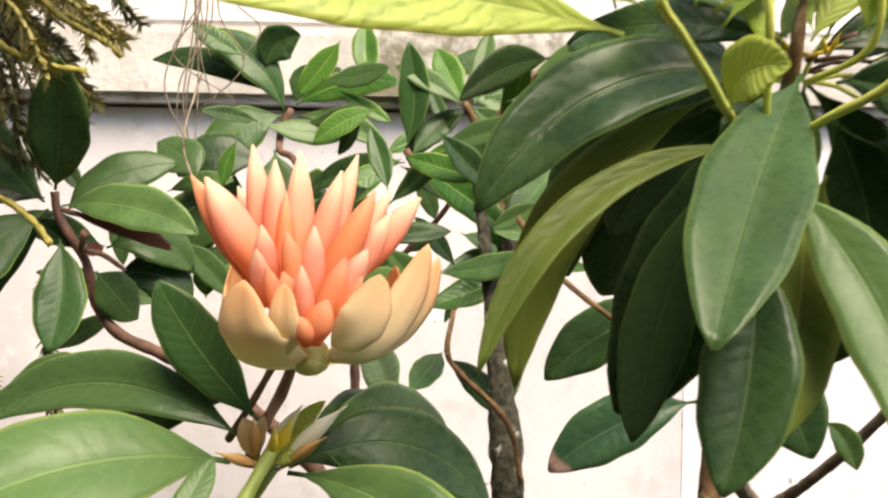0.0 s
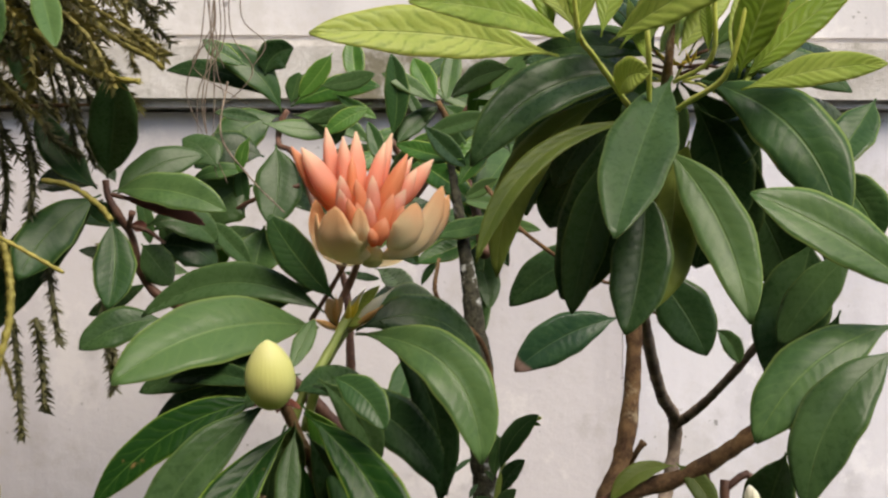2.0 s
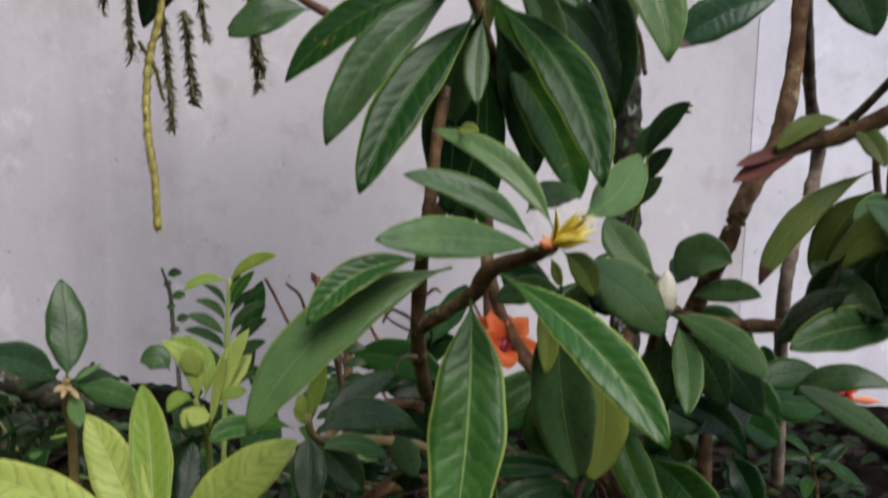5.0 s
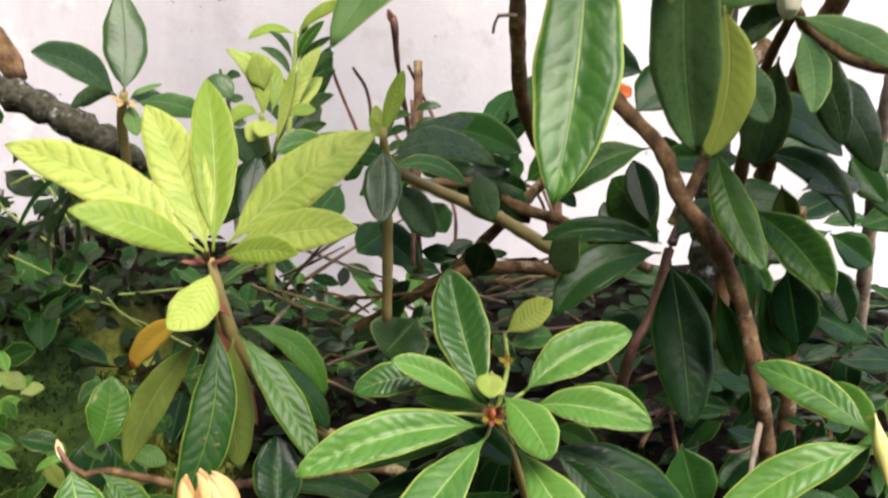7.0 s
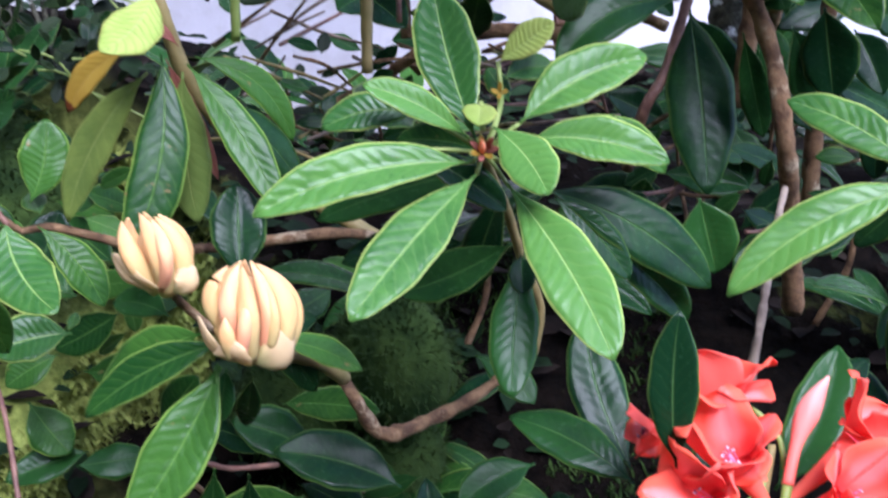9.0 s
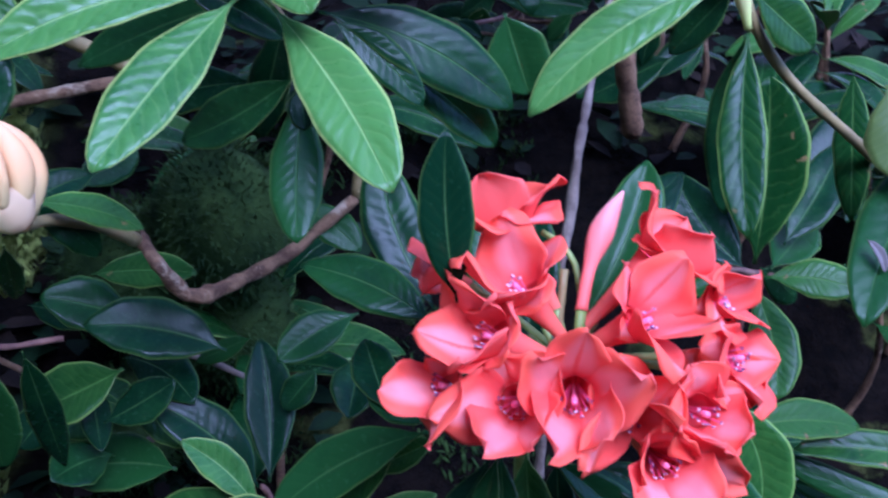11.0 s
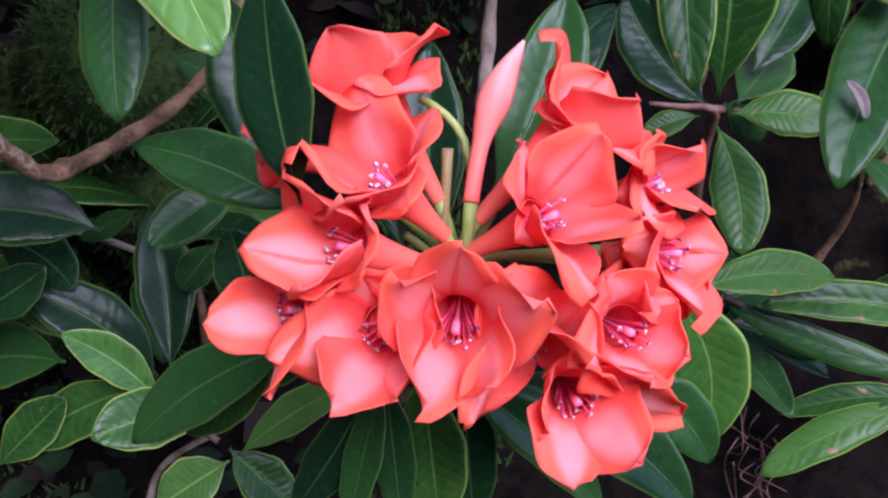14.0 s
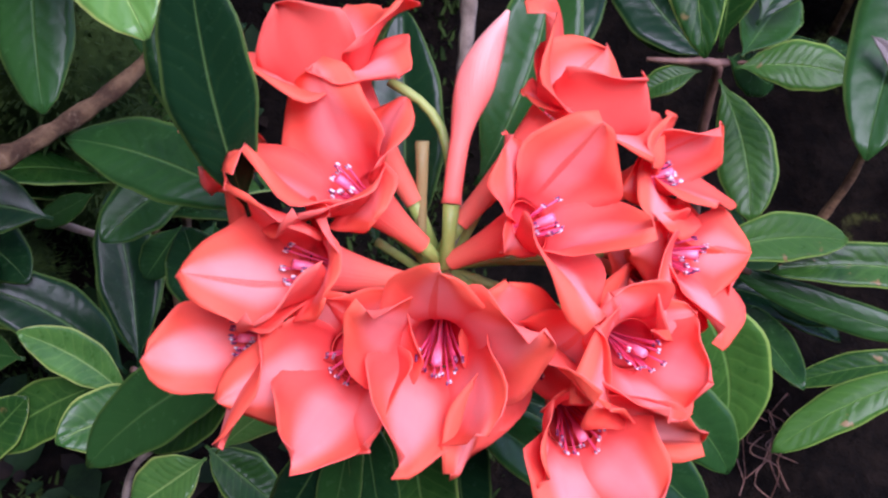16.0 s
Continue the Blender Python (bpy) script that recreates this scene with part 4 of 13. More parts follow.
leaf(s, (-.0303, .3314, 1.1921), (-.0285, .3170, 1.2156), 0.0102, (.0010, -.0059, -.0029), (-0.1, -0.98, 0.1), "p", name="bract", fold=0.5, shape=0.62, stalk=0.0)
leaf(s, (-.0184, .3408, 1.1891), (.0199, .3510, 1.2245), 0.0126, (.0068, -.0051, -.0070), (0.35, -0.8, -0.45), "p", name="bract", fold=0.5, shape=0.62, stalk=0.0)
leaf(s, (-.0170, .3371, 1.1910), (.0162, .3449, 1.2289), 0.0147, (.0041, -.0053, -.0083), (0.2, -0.93, -0.3), "p", name="bract", fold=0.5, shape=0.62, stalk=0.0)
leaf(s, (-.0145, .3297, 1.1954), (.0012, .3263, 1.2187), 0.0157, (.0028, -.0057, -.0032), (0.15, -0.97, -0.1), "p", name="bract", fold=0.5, shape=0.62, stalk=0.0)
leaf(s, (-.0281, .3717, 1.1853), (.0034, .3865, 1.2209), 0.0187, (.0067, .0067, -.0091), (0.6, 0.6, -0.4), "p", name="bract", fold=0.5, shape=0.62, stalk=0.0)
leaf(s, (-.0301, .3714, 1.1853), (-.0559, .3834, 1.2239), 0.0187, (-.0078, .0048, -.0092), (-0.6, 0.6, -0.4), "p", name="bract", fold=0.5, shape=0.62, stalk=0.0)
bud(s, (-.0237, .3459, 1.1857), (-.0225, .3390, 1.1963), .0075, "lemon", scales=5)

s = shoot("rhododendron_branch", "rhododendron shoot with a pale yellow egg-shaped bud above hanging leaves", -0.0696, 0.3148, 1.1191, "shrub", "rhododendron shoots")
bud(s, (-.0700, .2880, 1.1165), (-.0722, .2815, 1.1500), 0.0131, "lemon", scales=0)
leaf(s, (-.0727, .3146, 1.1175), (-.1609, .2991, 1.0663), 0.0219, (-.006, .001, .01), (-.09, -.9, .42), "m")
leaf(s, (-.0742, .3144, 1.116), (-.1367, .2775, 1.0363), 0.0261, (-.007, 0, .006), (0, -.91, .42), "e")
leaf(s, (-.0633, .3138, 1.103), (-.1174, .2564, 1.0152), 0.0265, (-.006, 0, .004), (.06, -.85, .52), "m")
leaf(s, (-.0664, .3138, 1.1038), (-.0642, .3457, .9847), 0.0298, (-.013, 0, 0), (.06, -.96, -.26), "e")
leaf(s, (-0.0665, 0.3280, 1.0890), (-0.0767, 0.3220, 0.9971), 0.0250, (-.003, .004, .003), (-.10, -.95, .25), "d")
leaf(s, (-0.0603, 0.3320, 1.0847), (-0.0597, 0.3300, 0.9907), 0.0210, (.002, .004, .003), (.12, -.95, .20), "d")
leaf(s, (-.0573, .3144, 1.11), (-.002, .2593, 1.0209), 0.0272, (.011, .001, .006), (-.02, -.85, .52), "m")
leaf(s, (-.0527, .3329, 1.0858), (-.0068, .3285, 1.0073), 0.0303, (.005, 0, .003), (.24, -.95, .19), "m")
leaf(s, (-.0612, .3137, 1.1018), (-.063, .2906, 1.0575), 0.0131, (-.002, 0, 0), (.02, -.89, .46), "e")
leaf(s, (-.0422, .306, 1.1294), (-.0151, .2849, 1.1053), 0.0189, (.003, 0, .003), (-.14, -.82, .56), "h")
leaf(s, (-.0528, .3155, 1.1238), (.0198, .3823, 1.0516), 0.0292, (.009, .001, .009), (.67, -.74, -.02), "e")
leaf(s, (-.0773, .3149, 1.1236), (-.1304, .3338, 1.1242), 0.0137, (0, 0, .005), (-.29, -.82, .49), "e")
leaf(s, (-.08, .355, 1.13), (-.155, .373, 1.114), 0.0224, (-.001, 0, .006), (-.29, -.86, .42), "e")
leaf(s, (-.076, .355, 1.12), (-.15, .381, 1.088), 0.0256, (-.004, .001, .009), (-.44, -.84, .32), "e")
leaf(s, (-.0498, .3157, 1.1269), (-.0205, .3429, 1.0758), 0.0195, (.005, 0, .003), (.49, -.86, -.18), "e")
leaf(s, (-.0589, .3147, 1.1146), (-.0361, .3505, 1.0454), 0.0218, (.006, 0, .002), (.38, -.87, -.32), "m")
leaf(s, (-.086, .355, 1.12), (-.108, .377, 1.158), 0.0171, (0, 0, 0), (.02, -.86, .51), "e")
leaf(s, (-.062, .315, 1.1207), (-.0269, .3659, 1.1205), 0.0183, (0, 0, .003), (.72, -.49, .49), "e")
leaf(s, (-.0748, .3144, 1.116), (-.097, .3461, 1.1457), 0.0108, (0, 0, 0), (-.13, -.73, .67), "e")
leaf(s, (-.0618, .314, 1.1054), (-.0794, .3604, 1.0569), 0.0195, (.003, 0, -.001), (-.45, -.72, -.53), "e")
leaf(s, (-.0556, .3137, 1.0994), (-.0294, .3687, 1.0158), 0.0250, (.003, 0, .001), (.41, -.81, -.41), "e")
leaf(s, (-.0652, .3156, 1.1298), (-.0535, .3378, 1.1569), 0.0107, (0, 0, 0), (.11, -.79, .6), "h")
leaf(s, (-.019, .363, 1.154), (.015, .377, 1.049), 0.0229, (.013, .001, .004), (.16, -.98, -.08), "e")
leaf(s, (-.059, .3157, 1.1299), (-.0857, .3041, 1.1145), 0.0139, (-.001, 0, .002), (.09, -.86, .5), "e")
leaf(s, (-.069, .3148, 1.1191), (-.0805, .2943, 1.1163), 0.0033, (0, 0, 0), (.65, -.45, .61), "r", name="bract")
leaf(s, (-.069, .3148, 1.1191), (-.0746, .2943, 1.1146), 0.0032, (0, 0, 0), (.53, -.32, .79), "r", name="bract")
leaf(s, (-.069, .3148, 1.1191), (-.0687, .2943, 1.1129), 0.0030, (0, 0, 0), (.06, -.29, .96), "r", name="bract")
leaf(s, (-.069, .3148, 1.1191), (-.0628, .2947, 1.1165), 0.0032, (0, 0, 0), (-.6, -.28, .75), "r", name="bract")
leaf(s, (-.069, .3148, 1.1191), (-.0569, .2947, 1.1148), 0.0033, (0, 0, 0), (-.56, -.48, .67), "r", name="bract")
stem(s, "stem", "bark", (-.07, .315, 1.12, .0034), (-.063, .324, 1.101, .0031), (-.055, .342, 1.075, .0032), (-.058, .36, 1.044, .0037), (-.072, .348, 1.016, .0039), (-.083, .326, .997, .0041))
stem(s, "stem", "bark", (-.0798, .3305, 1.0696, .003), (-.0835, .3041, 1.038, .0032), (-.0857, .2985, 1.0082, .0035), (-.0896, .3148, .9871, .0039), (-.0934, .3498, .9567, .0042), (-.0956, .3646, .9273, .0043), (-.0948, .3799, .8996, .0044))
stem(s, "stem", "bark", (-0.0948, 0.3799, 0.8996, 0.0045), (-0.0899, 0.4336, 0.8592, 0.0045), (-0.0748, 0.5914, 0.8135, 0.0045), (-0.0598, 0.7092, 0.7877, 0.0045))
stem(s, "stem", "stalk", (-.036, .358, 1.158, .0026), (-.047, .347, 1.137, .0026), (-.059, .335, 1.117, .0025), (-.064, .329, 1.102, .0025))

s = shoot("rhododendron_branch", "large rhododendron shoot with drooping dark leaves and yellow-green young growth", 0.1472, 0.3741, 1.2912, "shrub", "rhododendron shoots")
leaf(s, (.1539, .3838, 1.2963), (.1011, .2967, 1.1991), .0385, (-.003, 0, .001), (.03, -.75, .66), "e")
leaf(s, (.142, .374, 1.293), (.032, .349, 1.24), .0341, (-.009, 0, .019), (0, -.9, .44), "e")
leaf(s, (.1345, .3648, 1.2678), (.033, .3294, 1.1865), .0135, (-.014, 0, .017), (-.07, -.88, .47), "u")
leaf(s, (.12, .375, 1.286), (.048, .369, 1.178), .0235, (-.017, 0, .012), (-.28, -.93, .24), "u")
leaf(s, (.123, .375, 1.278), (.091, .408, 1.164), .0479, (.007, 0, -.002), (-.41, -.9, -.14), "e")
leaf(s, (.122, .385, 1.258), (.094, .388, 1.156), .0266, (-.003, 0, .001), (-.31, -.95, .06), "e")
leaf(s, (.1327, .3653, 1.2326), (.1148, .3369, 1.1473), .0341, (.004, 0, -.001), (-.22, -.91, .35), "e")
leaf(s, (.152, .374, 1.25), (.132, .356, 1.159), .0303, (.006, 0, -.001), (-.27, -.93, .24), "u")
leaf(s, (.1445, .3646, 1.2527), (.1765, .3146, 1.1539), .0312, (.008, 0, .004), (-.24, -.9, .38), "h")
leaf(s, (.1683, .3733, 1.2918), (.2247, .3123, 1.2044), .0417, (.013, -.001, .012), (-.32, -.86, .4), "h")
leaf(s, (.23, .411, 1.275), (.174, .424, 1.24), .0339, (-.002, 0, .003), (-.4, -.85, .34), "e")
leaf(s, (.2405, .2521, 1.1686), (.163, .2743, 1.2205), .0318, (.002, 0, .004), (-.01, -.92, .38), "h")
leaf(s, (.144, .374, 1.305), (.067, .397, 1.308), .0202, (0, 0, .008), (-.25, -.9, .35), "e")
leaf(s, (.155, .404, 1.314), (.089, .426, 1.325), .0185, (0, 0, .004), (-.25, -.9, .35), "e")
leaf(s, (.178, .373, 1.303), (.256, .37, 1.285), .0238, (.002, 0, .008), (.04, -.96, .29), "e")
leaf(s, (.244, .402, 1.2), (.212, .394, 1.12), .0448, (.003, 0, -.001), (-.42, -.87, .26), "e")
leaf(s, (.259, .371, 1.195), (.213, .373, 1.138), .0267, (-.003, 0, .002), (-.47, -.82, .34), "e")
leaf(s, (.288, .409, 1.287), (.248, .381, 1.241), .0268, (0, 0, 0), (-.16, -.78, .61), "h")
leaf(s, (.148, .404, 1.285), (.092, .437, 1.234), .0363, (-.007, 0, .008), (-.58, -.81, .12), "e")
leaf(s, (.173, .403, 1.282), (.197, .423, 1.2), .0402, (.007, 0, .002), (-.11, -.96, -.27), "e")
leaf(s, (.123, .425, 1.27), (.091, .457, 1.209), .0396, (-.003, 0, .002), (-.56, -.82, -.13), "e")
leaf(s, (.208, .422, 1.266), (.206, .453, 1.182), .0414, (0, 0, 0), (-.4, -.86, -.31), "e")
leaf(s, (.297, .429, 1.234), (.267, .431, 1.182), .0345, (0, 0, 0), (-.49, -.83, .25), "e")
leaf(s, (.218, .432, 1.226), (.252, .452, 1.162), .039, (.003, 0, .001), (.04, -.96, -.27), "e")
leaf(s, (.259, .411, 1.243), (.29, .41, 1.2), .0306, (.003, 0, .002), (-.04, -1, -.01), "h")
leaf(s, (.19, .413, 1.233), (.181, .434, 1.182), .0299, (0, 0, 0), (-.5, -.83, -.25), "e")
leaf(s, (.168, .413, 1.309), (.252, .43, 1.316), .0256, (0, 0, .01), (.15, -.92, .37), "e")
leaf(s, (.137, .374, 1.291), (.1, .396, 1.277), .024, (-.003, 0, .006), (-.55, -.79, .26), "e")
leaf(s, (.149, .394, 1.277), (.116, .415, 1.294), .02, (.002, 0, .005), (-.33, -.85, .41), "h")
leaf(s, (.164, .384, 1.258), (.148, .405, 1.2), .0287, (0, 0, 0), (-.49, -.85, -.17), "u")
leaf(s, (.274, .431, 1.155), (.251, .453, 1.07), .0269, (0, 0, 0), (-.59, -.81, -.05), "e")
leaf(s, (.167, .383, 1.293), (.219, .402, 1.271), .0286, (.004, 0, .008), (.37, -.92, .11), "e")
leaf(s, (.2361, .2724, 1.1565), (.1587, .2557, 1.1018), .0328, (-.007, 0, .009), (-.24, -.78, .58), "h")
leaf(s, (.2266, .2528, 1.1465), (.1745, .2355, 1.0762), .0306, (-.009, 0, .006), (-.39, -.79, .48), "e")
leaf(s, (.165, .413, 1.298), (.136, .435, 1.234), .0305, (.007, 0, -.003), (-.5, -.86, -.07), "e")
leaf(s, (.169, .423, 1.299), (.217, .452, 1.216), .0351, (.01, 0, .005), (.1, -.96, -.28), "e")
leaf(s, (.144, .434, 1.297), (.076, .458, 1.217), .0365, (-.017, 0, .015), (-.45, -.88, .13), "e")
stem(s, "stem", "bark", (.155, .383, 1.327, .0007), (.153, .384, 1.317, .0021), (.152, .384, 1.307, .0028), (.153, .404, 1.278, .0036), (.15, .415, 1.233, .004), (.144, .436, 1.182, .0045), (.151, .476, 1.146, .0051))
stem(s, "stem", "yellow", (.155, .409, 1.274, .0016), (.139, .39, 1.273, .0017), (.127, .375, 1.276, .0019), (.108, .336, 1.285, .0016), (.091, .306, 1.295, .0015), (.083, .296, 1.302, .0015), (.079, .286, 1.32, .0013), (.077, .286, 1.338, .0011))
stem(s, "stem", "yellow", (.156, .414, 1.262, .0013), (.145, .395, 1.263, .0015), (.138, .375, 1.265, .0014), (.133, .355, 1.295, .0017), (.13, .345, 1.309, .0017), (.128, .344, 1.329, .0012))
stem(s, "stem", "yellow", (.149, .374, 1.271, .0019), (.154, .354, 1.276, .0017), (.169, .333, 1.287, .0016), (.175, .323, 1.311, .0014), (.18, .322, 1.339, .0012))
stem(s, "stem", "yellow", (.152, .374, 1.291, .0012), (.168, .353, 1.301, .0014), (.167, .343, 1.328, .0014), (.166, .343, 1.354, .0012))
leaf(s, (.073, .2967, 1.2913), (-.0497, .261, 1.2946), .0275, (0, 0, .005), (.27, -.92, .28), "y")
leaf(s, (.0798, .303, 1.3006), (-.0041, .1661, 1.2868), .0189, (.001, 0, .005), (.81, -.52, .28), "y")
leaf(s, (.0816, .293, 1.2973), (.0825, .2902, 1.3646), .0206, (.002, 0, 0), (-.15, -.99, -.04), "y")
leaf(s, (.0978, .2925, 1.2972), (.1745, .2584, 1.3353), .0214, (-.002, 0, .003), (-.33, -.93, -.16), "y")
leaf(s, (.085, .3126, 1.3069), (.0439, .3414, 1.3687), .0171, (.002, 0, .002), (-.15, -.93, .33), "y")
leaf(s, (.1014, .2836, 1.2679), (.1111, .2629, 1.2768), .018, (-.004, 0, .004), (-.9, -.44, -.04), "y")
leaf(s, (.176, .3305, 1.2862), (.1973, .307, 1.3521), .0257, (-.002, 0, .001), (-.54, -.84, -.12), "y")
leaf(s, (.1787, .3304, 1.2854), (.2406, .3262, 1.3382), .019, (-.001, 0, .002), (-.35, -.88, .34), "y")
leaf(s, (.1709, .311, 1.2767), (.2341, .2786, 1.2847), .0189, (0, 0, .003), (-.46, -.8, .39), "y")
leaf(s, (.1037, .3313, 1.3239), (.1534, .3675, 1.3756), .0175, (-.001, 0, .001), (.09, -.85, .52), "y")
leaf(s, (.1455, .3702, 1.3181), (.1885, .4066, 1.3718), .0185, (-.001, 0, .001), (0, -.83, .56), "y")
leaf(s, (.1796, .3501, 1.2928), (.1911, .3675, 1.3473), .0124, (.001, 0, 0), (-.29, -.89, .35), "y")
leaf(s, (.1311, .3515, 1.2978), (.1271, .3799, 1.3401), .0086, (0, 0, 0), (-.24, -.82, .52), "y")
leaf(s, (.1657, .3501, 1.3037), (.163, .3488, 1.3369), .0072, (0, 0, 0), (-.25, -.97, -.06), "y")
leaf(s, (.1475, .3905, 1.3097), (.1816, .4376, 1.3534), .0128, (0, 0, 0), (.09, -.71, .7), "y")
leaf(s, (.0935, .3519, 1.3168), (.0806, .4104, 1.3644), .012, (0, 0, 0), (-.34, -.64, .69), "y")
leaf(s, (.1568, .3801, 1.3112), (.1572, .4183, 1.3552), .0104, (0, 0, 0), (-.28, -.72, .63), "y")
leaf(s, (.0995, .3221, 1.3062), (.1238, .3383, 1.3804), .0188, (-.002, 0, 0), (-.18, -.95, .27), "y")
leaf(s, (.1158, .3517, 1.306), (.1909, .3758, 1.3876), .0228, (-.002, 0, .002), (-.13, -.91, .39), "y")
leaf(s, (.0835, .3822, 1.3191), (.0687, .4192, 1.4044), .0183, (0, 0, 0), (-.14, -.92, .37), "y")
leaf(s, (.1594, .3901, 1.3098), (.2009, .4064, 1.3658), .0189, (-.001, 0, .001), (-.18, -.9, .4), "y")
leaf(s, (.2008, .3792, 1.2999), (.2532, .4042, 1.3787), .0216, (-.002, 0, .001), (-.24, -.87, .43), "y")
leaf(s, (.1459, .4102, 1.3189), (.1699, .4567, 1.3843), .0149, (0, 0, 0), (-.11, -.79, .6), "y")
leaf(s, (.1918, .37, 1.287), (.2289, .4063, 1.3476), .0181, (0, 0, 0), (-.15, -.8, .58), "y")
leaf(s, (.0628, .4135, 1.3056), (.0267, .4552, 1.2944), .0188, (-.002, 0, .004), (-.77, -.62, .18), "e")
leaf(s, (.2011, .3889, 1.3073), (.2994, .4656, 1.3117), .0224, (.001, 0, .006), (.57, -.75, .33), "e")
leaf(s, (.231, .429, 1.285), (.318, .507, 1.268), .0243, (.003, 0, .006), (.68, -.73, .13), "e")
finger(s, (.1575, .4004, 1.3052), (.1444, .3904, 1.3141), 0.0011, "gold", (0, 0, 0))
finger(s, (.1614, .4003, 1.3053), (.1556, .4001, 1.3125), 0.0011, "gold", (0, 0, 0))
finger(s, (.1654, .4001, 1.3053), (.167, .4099, 1.3108), 0.0011, "gold", (0, 0, 0))
finger(s, (.1693, .4, 1.3054), (.1704, .3896, 1.3135), 0.0011, "gold", (0, 0, 0))
finger(s, (.1611, .4003, 1.3053), (.1486, .4004, 1.3115), 0.0011, "gold", (0, 0, 0))
finger(s, (.1651, .4001, 1.3053), (.1599, .4101, 1.3098), 0.0011, "gold", (0, 0, 0))
finger(s, (.169, .4, 1.3054), (.1635, .3899, 1.3125), 0.0011, "gold", (0, 0, 0))
finger(s, (.1608, .4003, 1.3053), (.175, .3996, 1.3109), 0.0011, "gold", (0, 0, 0))

for k in range(14):
    g = -0.5 + 4.1 * k / 13
    n = 0.072 + 0.022 * ((k * 5) % 4) / 3
    a = Vector((math.cos(g), 0.35 * math.sin(k * 2.1), 0.42 * math.sin(g) - 0.1)).normalized()
    b = Vector((0.162 + 0.006 * math.cos(g), 0.412, 1.298 + 0.004 * (k % 3)))
    stem(s, "petiole", "twig" if k % 3 else "yellow", (*b, 0.0011), (*(b + a * 0.011 + Vector((0, 0, 0.002))), 0.0010), (*(b + a * 0.022), 0.0009))
    leaf(s, b + a * 0.02, b + a * n, 0.019 + 0.004 * (k % 2), (0, 0, 0.006), (-0.2, -0.75, 0.62), "ehue"[k % 4])

s = shoot("rhododendron_branch", "leggy rhododendron stem with a few dark oval leaves against the wall", 0.1828, 0.6201, 1.0313, "shrub", "rhododendron shoots")
stem(s, "stem", "bark", (.173, .655, 1.244, .0062), (.184, .641, 1.191, .0062), (.185, .627, 1.134, .0066), (.179, .613, 1.074, .0069), (.164, .589, 1.025, .0077), (.137, .566, .983, .0075), (.123, .553, .95, .0074), (.112, .608, .886, .0075), (.118, .723, .794, .008), (.136, .874, .655, .0086))
leaf(s, (.174, .627, 1.14), (.086, .622, 1.097), .0368, (-.003, 0, .007), (-.11, -.94, .33), "t")
leaf(s, (.171, .631, 1.197), (.085, .646, 1.149), .038, (-.005, 0, .008), (-.35, -.87, .36), "e")
leaf(s, (.197, .631, 1.181), (.242, .617, 1.109), .0462, (.004, 0, .003), (-.06, -.99, .16), "e")
leaf(s, (.218, .632, 1.192), (.304, .693, 1.183), .0351, (.001, .001, .008), (.57, -.75, .33), "e")
leaf(s, (.253, .628, 1.13), (.272, .627, 1.101), .0167, (.003, 0, .002), (.01, -1, .06), "e")
stem(s, "twig", "bark", (.184, .629, 1.165, .0014), (.148, .629, 1.174, .0014), (.092, .631, 1.213, .0019), (.068, .673, 1.25, .002))
stem(s, "twig", "bark", (.185, .627, 1.138, .0014), (.174, .627, 1.14, .0014))
stem(s, "twig", "bark", (.185, .628, 1.139, .0014), (.2, .628, 1.144, .0014), (.233, .628, 1.135, .0009))
stem(s, "twig", "bark", (.173, .599, 1.022, .0023), (.179, .59, 1.038, .0023), (.184, .591, 1.044, .0032))

s = shoot("rhododendron_branch", "pale brown forked rhododendron stem in front of the wall", 0.2836, 0.9010, 1.0012, "shrub", "rhododendron shoots")
stem(s, "stem", "pale", (.195, .661, 1.183, .0048), (.221, .727, 1.109, .0057), (.257, .824, 1.05, .0063), (.291, .902, 1.011, .0074), (.285, .898, .958, .0074), (.258, .854, .904, .0072), (.257, .869, .834, .0073), (.278, .933, .738, .0077), (.301, .994, .594, .0082))
stem(s, "stem", "pale", (.291, .902, 1.007, .0056), (.307, .854, 1.036, .0047), (.323, .787, 1.081, .0044), (.342, .731, 1.131, .0037))

s = shoot("rhododendron_branch", "brown rhododendron branch with a dry red-brown leaf at its broken end", 0.1390, 0.4783, 1.0248, "shrub", "rhododendron shoots")
stem(s, "stem", "bark", (.128, .478, 1.02, .0055), (.151, .479, 1.031, .0063), (.182, .48, 1.039, .0059), (.21, .472, 1.056, .0058), (.24, .464, 1.08, .0058), (.273, .447, 1.108, .0056))
leaf(s, (.155, .479, 1.031), (.105, .466, 1.006), .0143, (0, 0, 0), (-.1, -.79, .6), "r", name="dry_leaf")
leaf(s, (.143, .479, 1.029), (.106, .462, 1.017), .0093, (0, 0, 0), (.12, -.74, .66), "r", name="dry_leaf")
leaf(s, (.18, .481, 1.047), (.133, .468, 1.027), .0144, (-.003, 0, .007), (-.05, -.79, .61), "u")
leaf(s, (.18, .481, 1.049), (.201, .459, 1.019), .0162, (.003, 0, .002), (-.2, -.86, .47), "u")
stem(s, "stem", "twig", (.214, .477, .984, .0028), (.213, .479, 1.016, .0035), (.214, .481, 1.037, .0032))
stem(s, "stem", "twig", (.237, .481, 1.032, .0024), (.229, .481, 1.041, .0028), (.214, .48, 1.031, .0024))

s = shoot("tree_trunk", "slim dark trunk with pale lichen and moss", 0.0699, 0.7553, 0.9929, "tree", "")
stem(s, "trunk", "dark", (.044, .836, 1.295, .0035), (.051, .802, 1.24, .005), (.06, .777, 1.167, .0077), (.069, .761, 1.08, .0119), (.072, .755, .993, .0125), (.074, .75, .917, .013), (.074, .723, .815, .0138), (.074, .694, .691, .0146))
